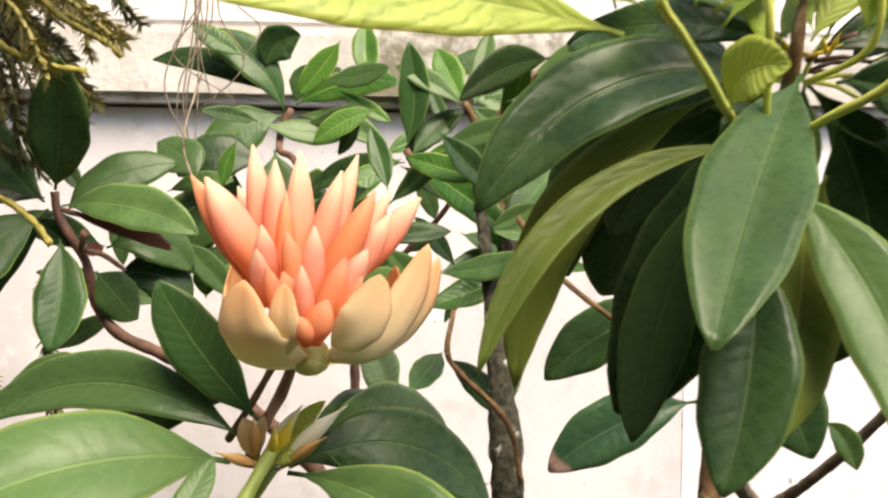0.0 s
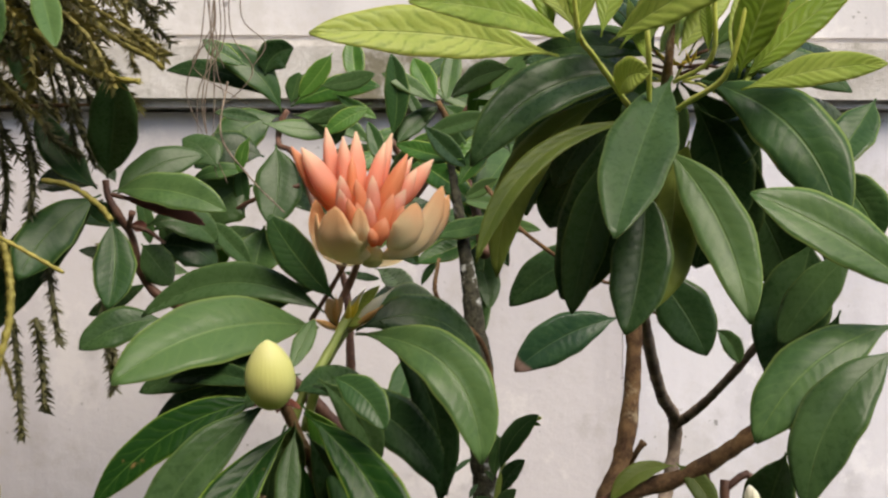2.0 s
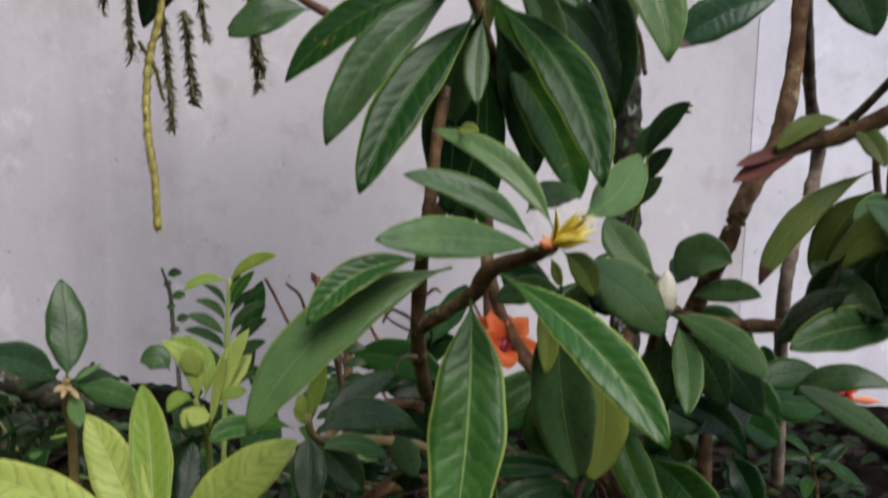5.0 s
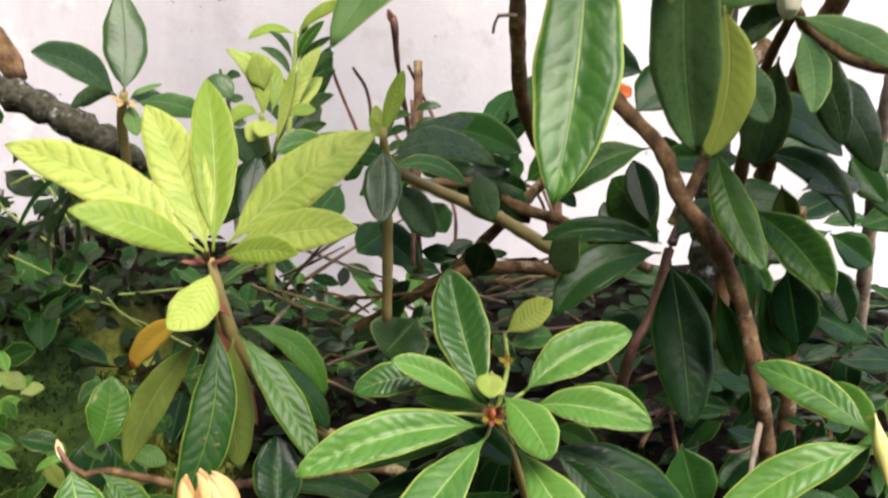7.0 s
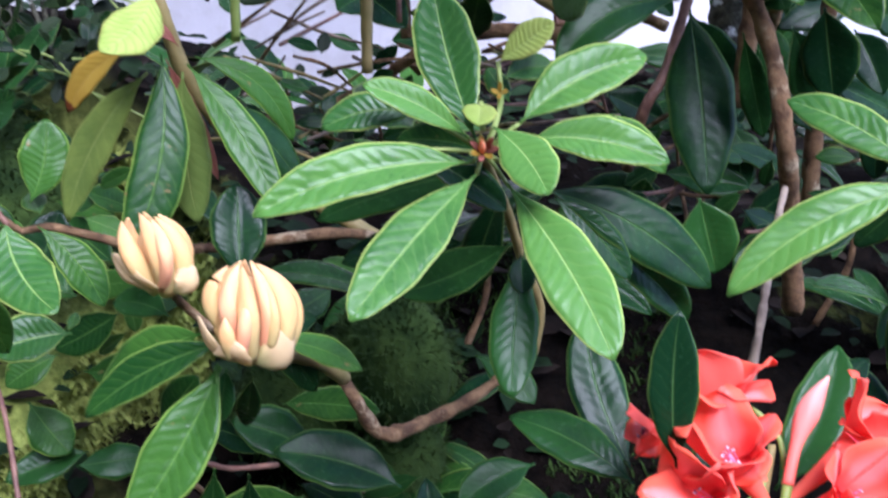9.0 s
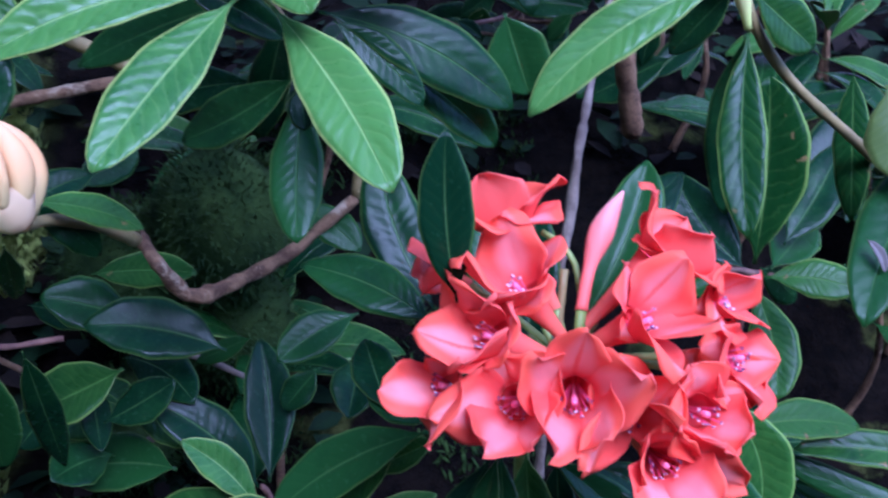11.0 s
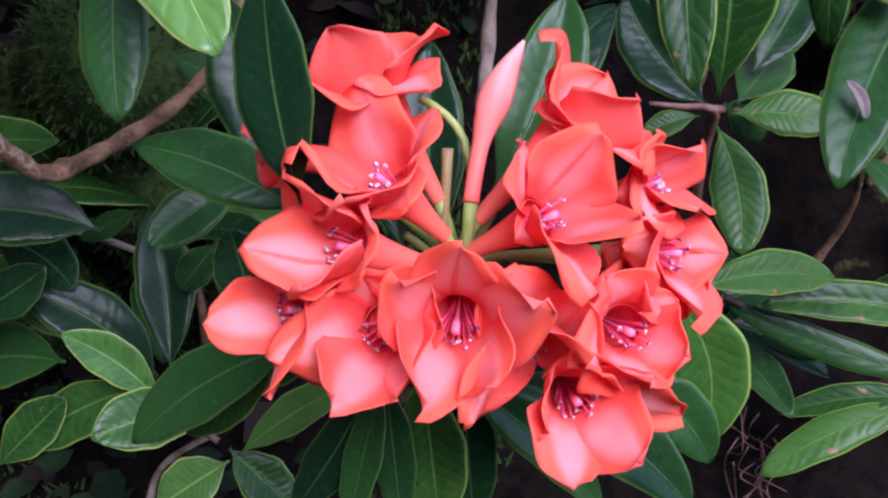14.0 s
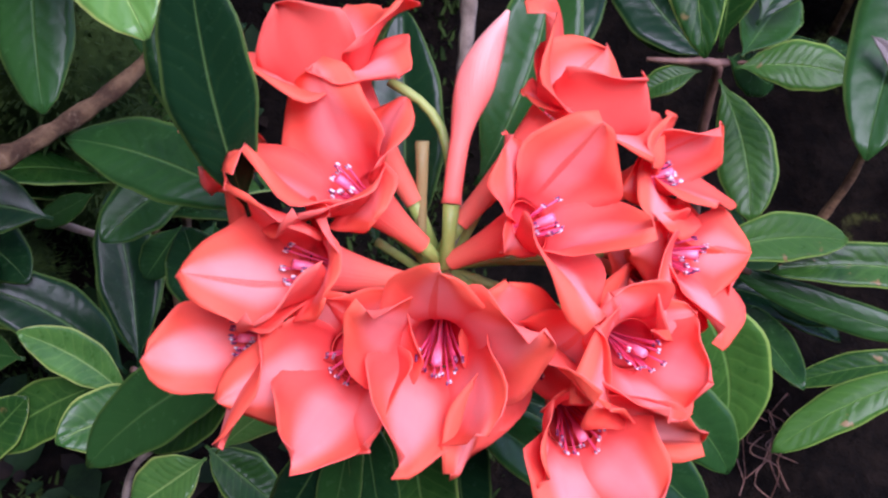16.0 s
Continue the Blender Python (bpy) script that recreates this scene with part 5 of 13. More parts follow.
leaf(s, (.056, .74, 1.064), (.038, .739, 1.056), .0053, (-.001, 0, .001), (-.17, -.86, .49), "e", name="moss_leaf")
leaf(s, (.068, .739, 1.053), (.071, .729, 1.043), .0048, (.001, 0, .001), (-.19, -.7, .69), "e", name="moss_leaf")
leaf(s, (.061, .738, 1.041), (.049, .718, 1.034), .005, (-.001, 0, .001), (.37, -.47, .8), "e", name="moss_leaf")
leaf(s, (.073, .738, 1.03), (.086, .737, 1.019), .0052, (.001, 0, .001), (.23, -.92, .32), "e", name="moss_leaf")
leaf(s, (.066, .737, 1.018), (.064, .726, 1.01), .0048, (.002, 0, 0), (-.01, -.59, .8), "e", name="moss_leaf")
leaf(s, (.06, .736, 1.006), (.042, .715, .997), .005, (-.001, 0, .001), (.31, -.59, .75), "e", name="moss_leaf")
leaf(s, (.071, .735, .994), (.078, .735, .985), .005, (.001, 0, .001), (.21, -.96, .21), "e", name="moss_leaf")
leaf(s, (.065, .734, .983), (.056, .723, .972), .0049, (-.001, 0, .001), (.04, -.72, .7), "e", name="moss_leaf")
leaf(s, (.059, .733, .971), (.089, .714, .965), .0052, (0, 0, .002), (-.33, -.71, .63), "e", name="moss_leaf")
leaf(s, (.07, .733, .959), (.071, .732, .951), .0048, (.002, 0, 0), (-.06, -1, .06), "e", name="moss_leaf")
leaf(s, (.064, .732, .948), (.049, .721, .939), .005, (-.001, 0, .001), (.11, -.71, .69), "e", name="moss_leaf")
leaf(s, (.058, .731, .936), (.082, .711, .932), .0052, (0, 0, .002), (-.41, -.63, .66), "e", name="moss_leaf")
leaf(s, (.069, .73, .924), (.063, .73, .913), .0049, (-.001, 0, .001), (-.32, -.92, .24), "e", name="moss_leaf")
leaf(s, (.063, .73, .913), (.041, .719, .906), .0051, (-.001, 0, .001), (.14, -.72, .68), "e", name="moss_leaf")

s = shoot("small_fern", "small fern-like plantlet with toothed narrow leaves beside the trunk", 0.0813, 0.6945, 0.9806, "fern", "")
leaf(s, (.081, .696, 1.001), (.113, .68, 1.053), .0202, (-.006, 0, .004), (-.52, -.85, .06), "h")
leaf(s, (.081, .695, .981), (.102, .687, 1.013), .016, (-.003, 0, .002), (-.5, -.86, .13), "e")
leaf(s, (.076, .693, .96), (.094, .685, .988), .0139, (-.002, 0, .002), (-.52, -.85, .1), "e")
leaf(s, (.076, .695, .996), (.083, .698, 1.032), .0134, (-.002, 0, 0), (-.22, -.97, .12), "h")
leaf(s, (.101, .699, 1.042), (.116, .68, 1.05), .007, (-.001, 0, .002), (-.81, -.5, .31), "y")
leaf(s, (.096, .699, 1.042), (.115, .68, 1.044), .0057, (0, 0, .002), (-.65, -.56, .51), "e")
stem(s, "stem", "stalk", (.072, .73, .911, .0027), (.075, .703, .953, .0026), (.079, .695, .986, .0026), (.085, .697, 1.011, .002))

s = shoot("rhododendron_branch", "rhododendron shoot with red leaf stalks and an upright dark leaf", -0.3139, 0.8914, 1.2602, "shrub", "rhododendron shoots")
leaf(s, (-.309, .881, 1.273), (-.283, .809, 1.373), .049, (.003, 0, 0), (.16, -.78, -.6), "e")
leaf(s, (-.318, .892, 1.257), (-.384, .835, 1.169), .0523, (-.008, 0, .008), (.22, -.89, .4), "h")
leaf(s, (-.308, .891, 1.233), (-.301, .852, 1.139), .0429, (.006, 0, 0), (.22, -.89, .39), "h")
leaf(s, (-.322, .892, 1.263), (-.389, .913, 1.348), .0382, (-.007, 0, -.005), (.23, -.88, .41), "h")
leaf(s, (-.307, .891, 1.26), (-.184, .867, 1.238), .0424, (.002, 0, .011), (-.09, -.87, .48), "h")
leaf(s, (-.304, .891, 1.254), (-.217, .927, 1.301), .0412, (-.005, 0, .011), (.16, -.9, .41), "e")
leaf(s, (-.324, .922, 1.253), (-.436, .917, 1.114), .0594, (-.014, 0, .012), (-.07, -.99, .09), "e")
leaf(s, (-.301, .891, 1.254), (-.208, .878, 1.224), .0203, (.002, 0, .006), (.03, -.88, .48), "r", name="dry_leaf")
leaf(s, (-.322, .892, 1.266), (-.405, .955, 1.271), .0358, (0, 0, .007), (-.53, -.73, .44), "e")
leaf(s, (-.277, .92, 1.225), (-.207, .948, 1.206), .0433, (.004, 0, .015), (.43, -.81, .41), "e")
leaf(s, (-.289, .891, 1.224), (-.27, .89, 1.224), .0139, (0, 0, 0), (-.03, -.89, .46), "r", name="bract")
leaf(s, (-.273, .931, 1.2), (-.207, .948, 1.181), .046, (.003, 0, .012), (.35, -.83, .43), "e")
leaf(s, (-.21, .967, 1.291), (-.253, .988, 1.326), .0419, (.004, 0, .005), (-.02, -.86, .5), "e")
leaf(s, (-.236, .81, 1.131), (-.312, .793, 1.103), .0401, (-.003, 0, .007), (.03, -.88, .47), "e")
leaf(s, (-.276, .891, 1.205), (-.251, .93, 1.162), .0404, (0, 0, 0), (.76, -.64, -.14), "e")
leaf(s, (-.295, .891, 1.224), (-.336, .912, 1.249), .0236, (0, 0, 0), (-.06, -.81, .58), "e")
stem(s, "stem", "twig", (-.313, .891, 1.272, .0036), (-.31, .891, 1.254, .0042), (-.298, .891, 1.233, .0042), (-.288, .901, 1.212, .0043), (-.284, .911, 1.181, .0049), (-.265, .921, 1.15, .005), (-.22, .95, 1.123, .0058), (-.148, .988, 1.068, .0066), (-.07, 1.026, .982, .0082))
stem(s, "twig", "twig", (-.289, .891, 1.224, .0024), (-.283, .88, 1.238, .0036))
stem(s, "twig", "twig", (-.289, .891, 1.224, .0024), (-.27, .89, 1.219, .0024), (-.254, .9, 1.206, .0018))
stem(s, "twig", "twig", (-.307, .891, 1.257, .0024), (-.252, .889, 1.242, .0024), (-.213, .888, 1.228, .003))

s = shoot("rhododendron_branch", "far rhododendron shoot with green leaves below the ledge", -0.1506, 1.1244, 1.3722, "shrub", "rhododendron shoots")
leaf(s, (-.154, 1.125, 1.374), (-.251, 1.127, 1.458), .0446, (.012, -.001, .014), (.22, -.94, .28), "h")
leaf(s, (-.169, 1.125, 1.393), (-.307, 1.159, 1.434), .0338, (.004, 0, .016), (-.1, -.9, .42), "e")
leaf(s, (-.176, 1.125, 1.422), (-.139, 1.123, 1.457), .0411, (-.007, 0, .007), (.11, -.98, -.17), "e")
leaf(s, (-.158, 1.125, 1.371), (-.23, 1.098, 1.32), .0575, (-.005, 0, .009), (.09, -.93, .37), "h")
leaf(s, (-.143, 1.124, 1.382), (-.029, 1.1, 1.405), .0373, (-.003, 0, .011), (-.26, -.91, .32), "g")
leaf(s, (-.143, 1.124, 1.385), (-.132, 1.123, 1.426), .0253, (0, 0, 0), (-.03, -1, -.01), "h")
leaf(s, (-.14, 1.124, 1.371), (-.044, 1.101, 1.335), .0296, (.003, 0, .01), (-.06, -.91, .42), "h")
leaf(s, (-.147, 1.124, 1.393), (-.098, 1.162, 1.429), .0244, (-.003, 0, .005), (.3, -.83, .47), "e")
leaf(s, (-.158, 1.085, 1.33), (-.161, 1.046, 1.229), .0591, (.007, 0, -.001), (.1, -.93, .35), "e")
leaf(s, (-.172, 1.087, 1.23), (-.184, 1.068, 1.166), .057, (0, 0, 0), (.07, -.96, .27), "h")
leaf(s, (-.236, 1.13, 1.173), (-.235, 1.129, 1.217), .0294, (0, 0, 0), (.15, -.99, -.01), "g")
leaf(s, (-.199, 1.128, 1.172), (-.199, 1.128, 1.217), .0323, (0, 0, 0), (.13, -.99, -.01), "g")
leaf(s, (-.172, 1.086, 1.315), (-.254, 1.069, 1.3), .0569, (-.002, 0, .014), (.11, -.9, .41), "e")
leaf(s, (-.189, 1.107, 1.281), (-.243, 1.089, 1.223), .0767, (-.01, 0, .01), (-.01, -.95, .3), "e")
leaf(s, (-.158, 1.086, 1.287), (-.099, 1.064, 1.243), .0534, (.004, 0, .006), (.01, -.89, .46), "e")
leaf(s, (-.199, 1.127, 1.283), (-.28, 1.131, 1.217), .0726, (-.005, 0, .006), (-.21, -.96, .2), "e")
leaf(s, (-.132, 1.125, 1.282), (-.101, 1.083, 1.301), .0305, (-.003, 0, .005), (-.79, -.62, -.02), "g")
stem(s, "stem", "twig", (-.147, 1.124, 1.378, .0037), (-.156, 1.125, 1.36, .0044), (-.156, 1.105, 1.332, .0036), (-.14, 1.085, 1.323, .0036), (-.124, 1.064, 1.299, .0035), (-.105, 1.044, 1.242, .0035), (-.07, 1.024, 1.159, .0041), (-.063, 1.025, 1.057, .0055), (-.058, 1.046, .937, .0062), (-.052, 1.068, .772, .007), (-.045, 1.069, .631, .0077))
stem(s, "twig", "twig", (-.127, 1.065, 1.278, .0028), (-.193, 1.087, 1.258, .0029), (-.257, 1.13, 1.217, .0029))

s = shoot("rhododendron_branch", "rhododendron shoots with pale green leaves beyond the flower head", -0.0123, 0.8900, 1.3119, "shrub", "rhododendron shoots")
leaf(s, (-.014, .89, 1.315), (-.0140, .8887, 1.4054), 0.0268, (.006, 0, 0), (0, -1, -.01), "h")
leaf(s, (-.009, .89, 1.309), (.035, .908, 1.351), .0237, (-.003, 0, .003), (0, -.92, .39), "e")
leaf(s, (-.003, .89, 1.306), (.0618, .8603, 1.3046), 0.0219, (0, 0, .006), (-.38, -.83, .4), "g")
leaf(s, (-.006, .89, 1.3), (.0709, .8333, 1.2406), 0.0303, (.003, 0, .004), (-.21, -.83, .51), "g")
leaf(s, (-.018, .89, 1.306), (-.0801, .8657, 1.2587), 0.0257, (-.002, 0, .003), (.04, -.91, .41), "g")
leaf(s, (-.015, .89, 1.303), (-.1001, .9211, 1.2801), 0.0257, (-.002, 0, .006), (-.4, -.86, .32), "e")
leaf(s, (.034, .888, 1.352), (-.024, .89, 1.385), .0206, (.002, 0, .003), (.14, -.95, .28), "h")
leaf(s, (.04, .888, 1.352), (.0886, .8867, 1.3020), 0.0309, (.003, 0, .003), (.16, -.97, .18), "h")
leaf(s, (.034, .888, 1.355), (.01, .918, 1.406), .0254, (0, 0, 0), (-.12, -.88, .46), "g")
leaf(s, (.043, .888, 1.352), (.0565, .9137, 1.4222), 0.0222, (0, 0, 0), (-.05, -.94, .35), "h")
leaf(s, (.052, .887, 1.358), (.1168, .9113, 1.3701), 0.0332, (-.001, 0, .006), (.25, -.88, .41), "g")
leaf(s, (.07, .887, 1.327), (.0822, .8317, 1.3837), 0.0240, (0, 0, 0), (-.4, -.7, -.59), "g")
leaf(s, (.095, .886, 1.284), (.1153, .7780, 1.2435), 0.0369, (0, 0, 0), (-.69, -.36, .63), "g")
leaf(s, (.132, .885, 1.321), (.0659, .8067, 1.2413), 0.0337, (-.002, 0, .001), (.14, -.76, .63), "h")
leaf(s, (.076, .887, 1.26), (.0409, .8478, 1.3288), 0.0246, (0, 0, 0), (.36, -.88, -.32), "e")
leaf(s, (.064, .888, 1.284), (.1058, .8853, 1.3420), 0.0281, (0, 0, 0), (-.27, -.95, .16), "h")
leaf(s, (.083, .886, 1.345), (.1330, .8833, 1.4111), 0.0252, (0, 0, 0), (-.26, -.95, .16), "h")
leaf(s, (.116, .885, 1.339), (.1619, .8823, 1.3970), 0.0303, (0, 0, 0), (-.28, -.94, .18), "g")
leaf(s, (.034, .888, 1.345), (-.0160, .9447, 1.3099), 0.0246, (-.003, 0, .004), (-.74, -.67, -.04), "e")
leaf(s, (.052, .889, 1.211), (.085, .848, 1.136), .0307, (.011, 0, .005), (-.07, -.89, .45), "e")
leaf(s, (.055, .888, 1.247), (.1036, .8340, 1.1808), 0.0244, (.005, 0, .004), (-.18, -.82, .55), "e")
leaf(s, (.021, .891, 1.143), (-.004, .832, 1.117), .0246, (0, 0, 0), (.31, -.5, .81), "h")
leaf(s, (.027, .891, 1.137), (.065, .83, 1.099), .0224, (.003, 0, .003), (-.3, -.63, .71), "e")
leaf(s, (-.025, .542, 1.182), (-.002, .441, 1.156), .0181, (.005, 0, .004), (-.4, -.31, .86), "e")
leaf(s, (.009, .691, 1.115), (-.0126, .6384, 1.0610), 0.0234, (0, 0, 0), (.05, -.73, .68), "h")
leaf(s, (.064, .889, 1.18), (.071, .829, 1.105), .0275, (.006, 0, .001), (-.09, -.79, .61), "e")
leaf(s, (.046, .889, 1.211), (.077, .828, 1.175), .0187, (.004, 0, .004), (-.35, -.61, .71), "e")
stem(s, "stem", "twig", (-.014, .89, 1.314, .0031), (0, .9, 1.294, .0037), (.034, .899, 1.291, .0043), (.061, .888, 1.278, .0049), (.073, .848, 1.233, .0053), (.078, .808, 1.192, .0057))
stem(s, "stem", "bark", (.035, .888, 1.355, .0031), (.049, .888, 1.327, .0037), (.058, .888, 1.284, .0043), (.069, .868, 1.252, .0048))
stem(s, "twig", "bark", (.028, .69, 1.189, .0015), (.024, .69, 1.161, .002), (.034, .69, 1.146, .002), (.065, .689, 1.115, .002), (.075, .689, 1.075, .002))

s = shoot("rhododendron_branch", "rhododendron rosette with a golden spiky bud and long leathery leaves", -0.0252, 0.2577, 0.9942, "shrub", "rhododendron shoots")
leaf(s, (-.0317, .2568, .9909), (-.1059, .2246, .9981), .0215, (0, .001, .003), (.38, -.75, .55), "h")
leaf(s, (-.034, .2576, .9952), (-.0969, .2604, 1.0245), .0153, (.003, .001, .006), (.18, -.86, .48), "h")
leaf(s, (-.0246, .259, 1.0008), (-.085, .285, 1.0447), .0146, (.006, .002, .007), (0, -.86, .51), "h")
leaf(s, (-.011, .2606, 1.0064), (.0193, .2976, 1.0346), .022, (.004, 0, -.003), (.31, -.72, .62), "h")
leaf(s, (-.0495, .244, .9807), (.0227, .1849, .9198), .0239, (.005, .001, .005), (-.1, -.77, .63), "g")
leaf(s, (-.0641, .3296, .9513), (-.0706, .2651, .8239), .0412, (.004, 0, 0), (0, -.89, .45), "g")
leaf(s, (-.0897, .3027, .9763), (-.1456, .2743, .9456), .018, (-.005, .001, .008), (.09, -.81, .59), "g")
leaf(s, (-.0743, .3124, .9706), (-.1758, .2725, .8874), .0324, (-.011, .002, .012), (-.07, -.86, .5), "h")
leaf(s, (-.0159, .3134, .963), (.0005, .333, .8449), .0356, (-.005, 0, -.001), (.05, -.99, -.16), "e")
leaf(s, (.0068, .3366, .9183), (.0069, .3428, .8415), .0268, (.007, 0, 0), (-.12, -.99, -.08), "u")
leaf(s, (-.0104, .3158, .9749), (.0446, .3404, .9303), .0325, (.004, .001, .005), (.53, -.82, .2), "e")
leaf(s, (-.0249, .2563, .9864), (-.0189, .2739, .9699), .0057, (0, 0, 0), (.48, -.68, -.55), "y")
leaf(s, (-.0278, .3129, .9627), (-.023, .3044, .9159), .0119, (.003, 0, 0), (0, -.98, .18), "u")
leaf(s, (-.0361, .2996, 1.0027), (-.0059, .3226, 1.0103), .016, (-.002, .001, .005), (.36, -.68, .64), "e")
leaf(s, (-.0143, .3326, .9565), (-.0508, .3494, .9455), .0176, (-.001, .001, .003), (-.48, -.71, .51), "e")
leaf(s, (-.0055, .3353, .969), (.0196, .3516, .9414), .024, (0, 0, 0), (.57, -.82, .04), "e")
leaf(s, (-.0717, .2857, 1.0459), (-.0617, .2506, 1.0464), .0065, (0, 0, 0), (-.82, -.23, .52), "y", name="bract")
leaf(s, (-.0174, .2869, .9849), (.0011, .3033, .9595), .0155, (.002, 0, .002), (.58, -.81, -.1), "u")
leaf(s, (.015, .364, .898), (.045, .378, .86), .0251, (0, 0, 0), (.5, -.86, .05), "e")
leaf(s, (-.0003, .3541, .9597), (-.01, .3662, .917), .0197, (0, 0, 0), (-.34, -.92, -.18), "e")
finger(s, (-.0264, .2573, .9921), (-.0069, .2471, 1.0098), 0.0016, "gold", (0, 0, 0))
finger(s, (-.0264, .2573, .9921), (-.0102, .2474, 1.0121), 0.0015, "gold", (0, 0, 0))
finger(s, (-.0264, .2573, .9921), (-.0072, .2541, 1.0036), 0.0015, "gold", (0, 0, 0))
finger(s, (-.0264, .2573, .9921), (-.0134, .2472, 1.012), 0.0016, "gold", (0, 0, 0))
finger(s, (-.0264, .2573, .9921), (-.004, .2549, 1.0071), 0.0011, "gold", (0, 0, 0))
finger(s, (-.0264, .2573, .9921), (-.0105, .2541, 1.0045), 0.0018, "gold", (0, 0, 0))
finger(s, (-.0264, .2573, .9921), (-.0145, .2622, 1.0052), 0.0020, "gold", (0, 0, 0))
finger(s, (-.0264, .2573, .9921), (-.0114, .2452, 1.0004), 0.0017, "gold", (0, 0, 0))
finger(s, (-.0264, .2573, .9921), (-.0166, .2491, 1.0004), 0.0020, "gold", (0, 0, 0))
finger(s, (-.0264, .2573, .9921), (-.0081, .2454, 1.0005), 0.0011, "gold", (0, 0, 0))
finger(s, (-.0254, .2574, .9926), (-.0254, .241, 1.014), 0.0012, "gold", (.0016, 0, -.0001))
finger(s, (-.0254, .2574, .9926), (-.0126, .2755, 1.0047), 0.0013, "gold", (.0006, -.0001, -.0005))
finger(s, (-.0254, .2574, .9926), (-.0033, .2648, 1), 0.0015, "gold", (0, 0, 0))
finger(s, (-.0254, .2574, .9926), (-.0165, .2531, .9949), 0.0016, "gold", (-.0001, .0001, .0008))
finger(s, (-.0254, .2574, .9926), (-.0083, .2458, 1.0084), 0.0012, "gold", (-.001, .0002, .0012))
finger(s, (-.0254, .2574, .9926), (-.0175, .2791, .9981), 0.0013, "gold", (.0012, -.0001, -.001))
finger(s, (-.0254, .2574, .9926), (-.008, .2685, .9934), 0.0015, "gold", (.0001, -.0001, -.0008))
finger(s, (-.0254, .2574, .9926), (-.0219, .2602, 1.0066), 0.0016, "gold", (0, 0, 0))
finger(s, (-.0254, .2574, .9926), (-.0128, .2495, 1.0021), 0.0012, "gold", (-.0004, .0001, .0007))
finger(s, (-.0254, .2574, .9926), (-.004, .2389, .9978), 0.0013, "gold", (-.0002, .0003, .0016))
finger(s, (-.0254, .2574, .9926), (-.0135, .2756, 1.0055), 0.0015, "gold", (.0013, -.0001, -.0009))
finger(s, (-.0254, .2574, .9926), (-.0042, .2649, 1.0008), 0.0016, "gold", (.0003, -.0001, -.0007))
finger(s, (-.0254, .2574, .9926), (-.0174, .2532, .9956), 0.0012, "gold", (0, 0, 0))
finger(s, (-.0254, .2574, .9926), (-.0091, .2459, 1.0092), 0.0013, "gold", (-.0005, .0001, .0006))
finger(s, (-.0254, .2574, .9926), (-.0184, .2792, .9988), 0.0015, "gold", (-.0013, .0001, .0008))
finger(s, (-.0254, .2574, .9926), (-.0088, .2686, .9942), 0.0016, "gold", (.0003, -.0003, -.0015))
finger(s, (-.0251, .2573, .9916), (-.0319, .2477, .9966), 0.0024, "orange", (0, 0, 0))
finger(s, (-.025, .2572, .9911), (-.0298, .2582, .998), 0.0019, "cream", (0, 0, 0))
stem(s, "stem", "bark", (-.0251, .2573, .9916, .0032), (-.0328, .2859, .983, .004), (-.0548, .3228, .9675, .0052), (-.0605, .3305, .9551, .0046), (-.0762, .3474, .94, .0042), (-.0945, .364, .9241, .0043))

s = shoot("orange_flower", "orange-red flower half hidden behind leaves", -0.0400, 0.5788, 0.8626, "flower", "")
corolla(s, (-.041, .5688, .8636), (.3383, -.6406, .6893), 0.0230, 0.0230, 0.60, mats=(ORANGE, ORANGE))
corolla(s, (-.0469, .5899, .8689), (-.6775, -.5098, .5302), 0.0199, 0.0199, 1.90, mats=(ORANGE, ORANGE))
stem(s, "stem", "stalk", (-.042, .592, .852, .0018), (-.045, .603, .83, .0023), (-.04, .6, .812, .0023))

s = shoot("rhododendron_branch", "rhododendron shoot with a white pointed bud among dark leaves", 0.0658, 0.4525, 0.9264, "shrub", "rhododendron shoots")
bud(s, (.0624, .4506, .9171), (.0625, .4463, .9488), 0.0075, "white", scales=6)
leaf(s, (.069, .455, .941), (.102, .439, .956), .0311, (-.003, .002, .009), (-.55, -.7, .45), "e")
leaf(s, (.08, .454, .93), (.119, .426, .937), .0172, (0, .001, .004), (-.54, -.63, .55), "e")
leaf(s, (.067, .451, .919), (.12, .397, .891), .0231, (.003, .001, .005), (-.31, -.67, .68), "h")
leaf(s, (.071, .45, .912), (.072, .401, .865), .0196, (.004, 0, 0), (-.16, -.68, .71), "h")
leaf(s, (.058, .455, .943), (.025, .481, .978), .0262, (-.003, -.001, -.003), (-.09, -.84, .53), "h")
leaf(s, (.062, .452, .926), (.017, .493, .936), .0377, (.001, .001, .004), (-.42, -.63, .66), "e")
leaf(s, (.066, .452, .923), (.04, .479, .908), .0301, (0, 0, 0), (-.76, -.51, .4), "e")
leaf(s, (.074, .449, .908), (.12, .5, .841), .0293, (.003, .001, .002), (.55, -.81, -.23), "e")
leaf(s, (.069, .455, .937), (.085, .489, .956), .0192, (0, 0, 0), (.08, -.49, .87), "e")
leaf(s, (.098, .508, .888), (.155, .539, .822), .036, (.004, .001, .004), (.49, -.87, .02), "e")
leaf(s, (.073, .508, .895), (.067, .514, .821), .0329, (0, 0, 0), (-.25, -.97, -.06), "e")
stem(s, "stem", "bark", (.068, .452, .923, .0034), (.085, .481, .91, .0039), (.135, .531, .894, .005), (.184, .533, .897, .0054), (.21, .508, .921, .0056), (.24, .486, .958, .0058))
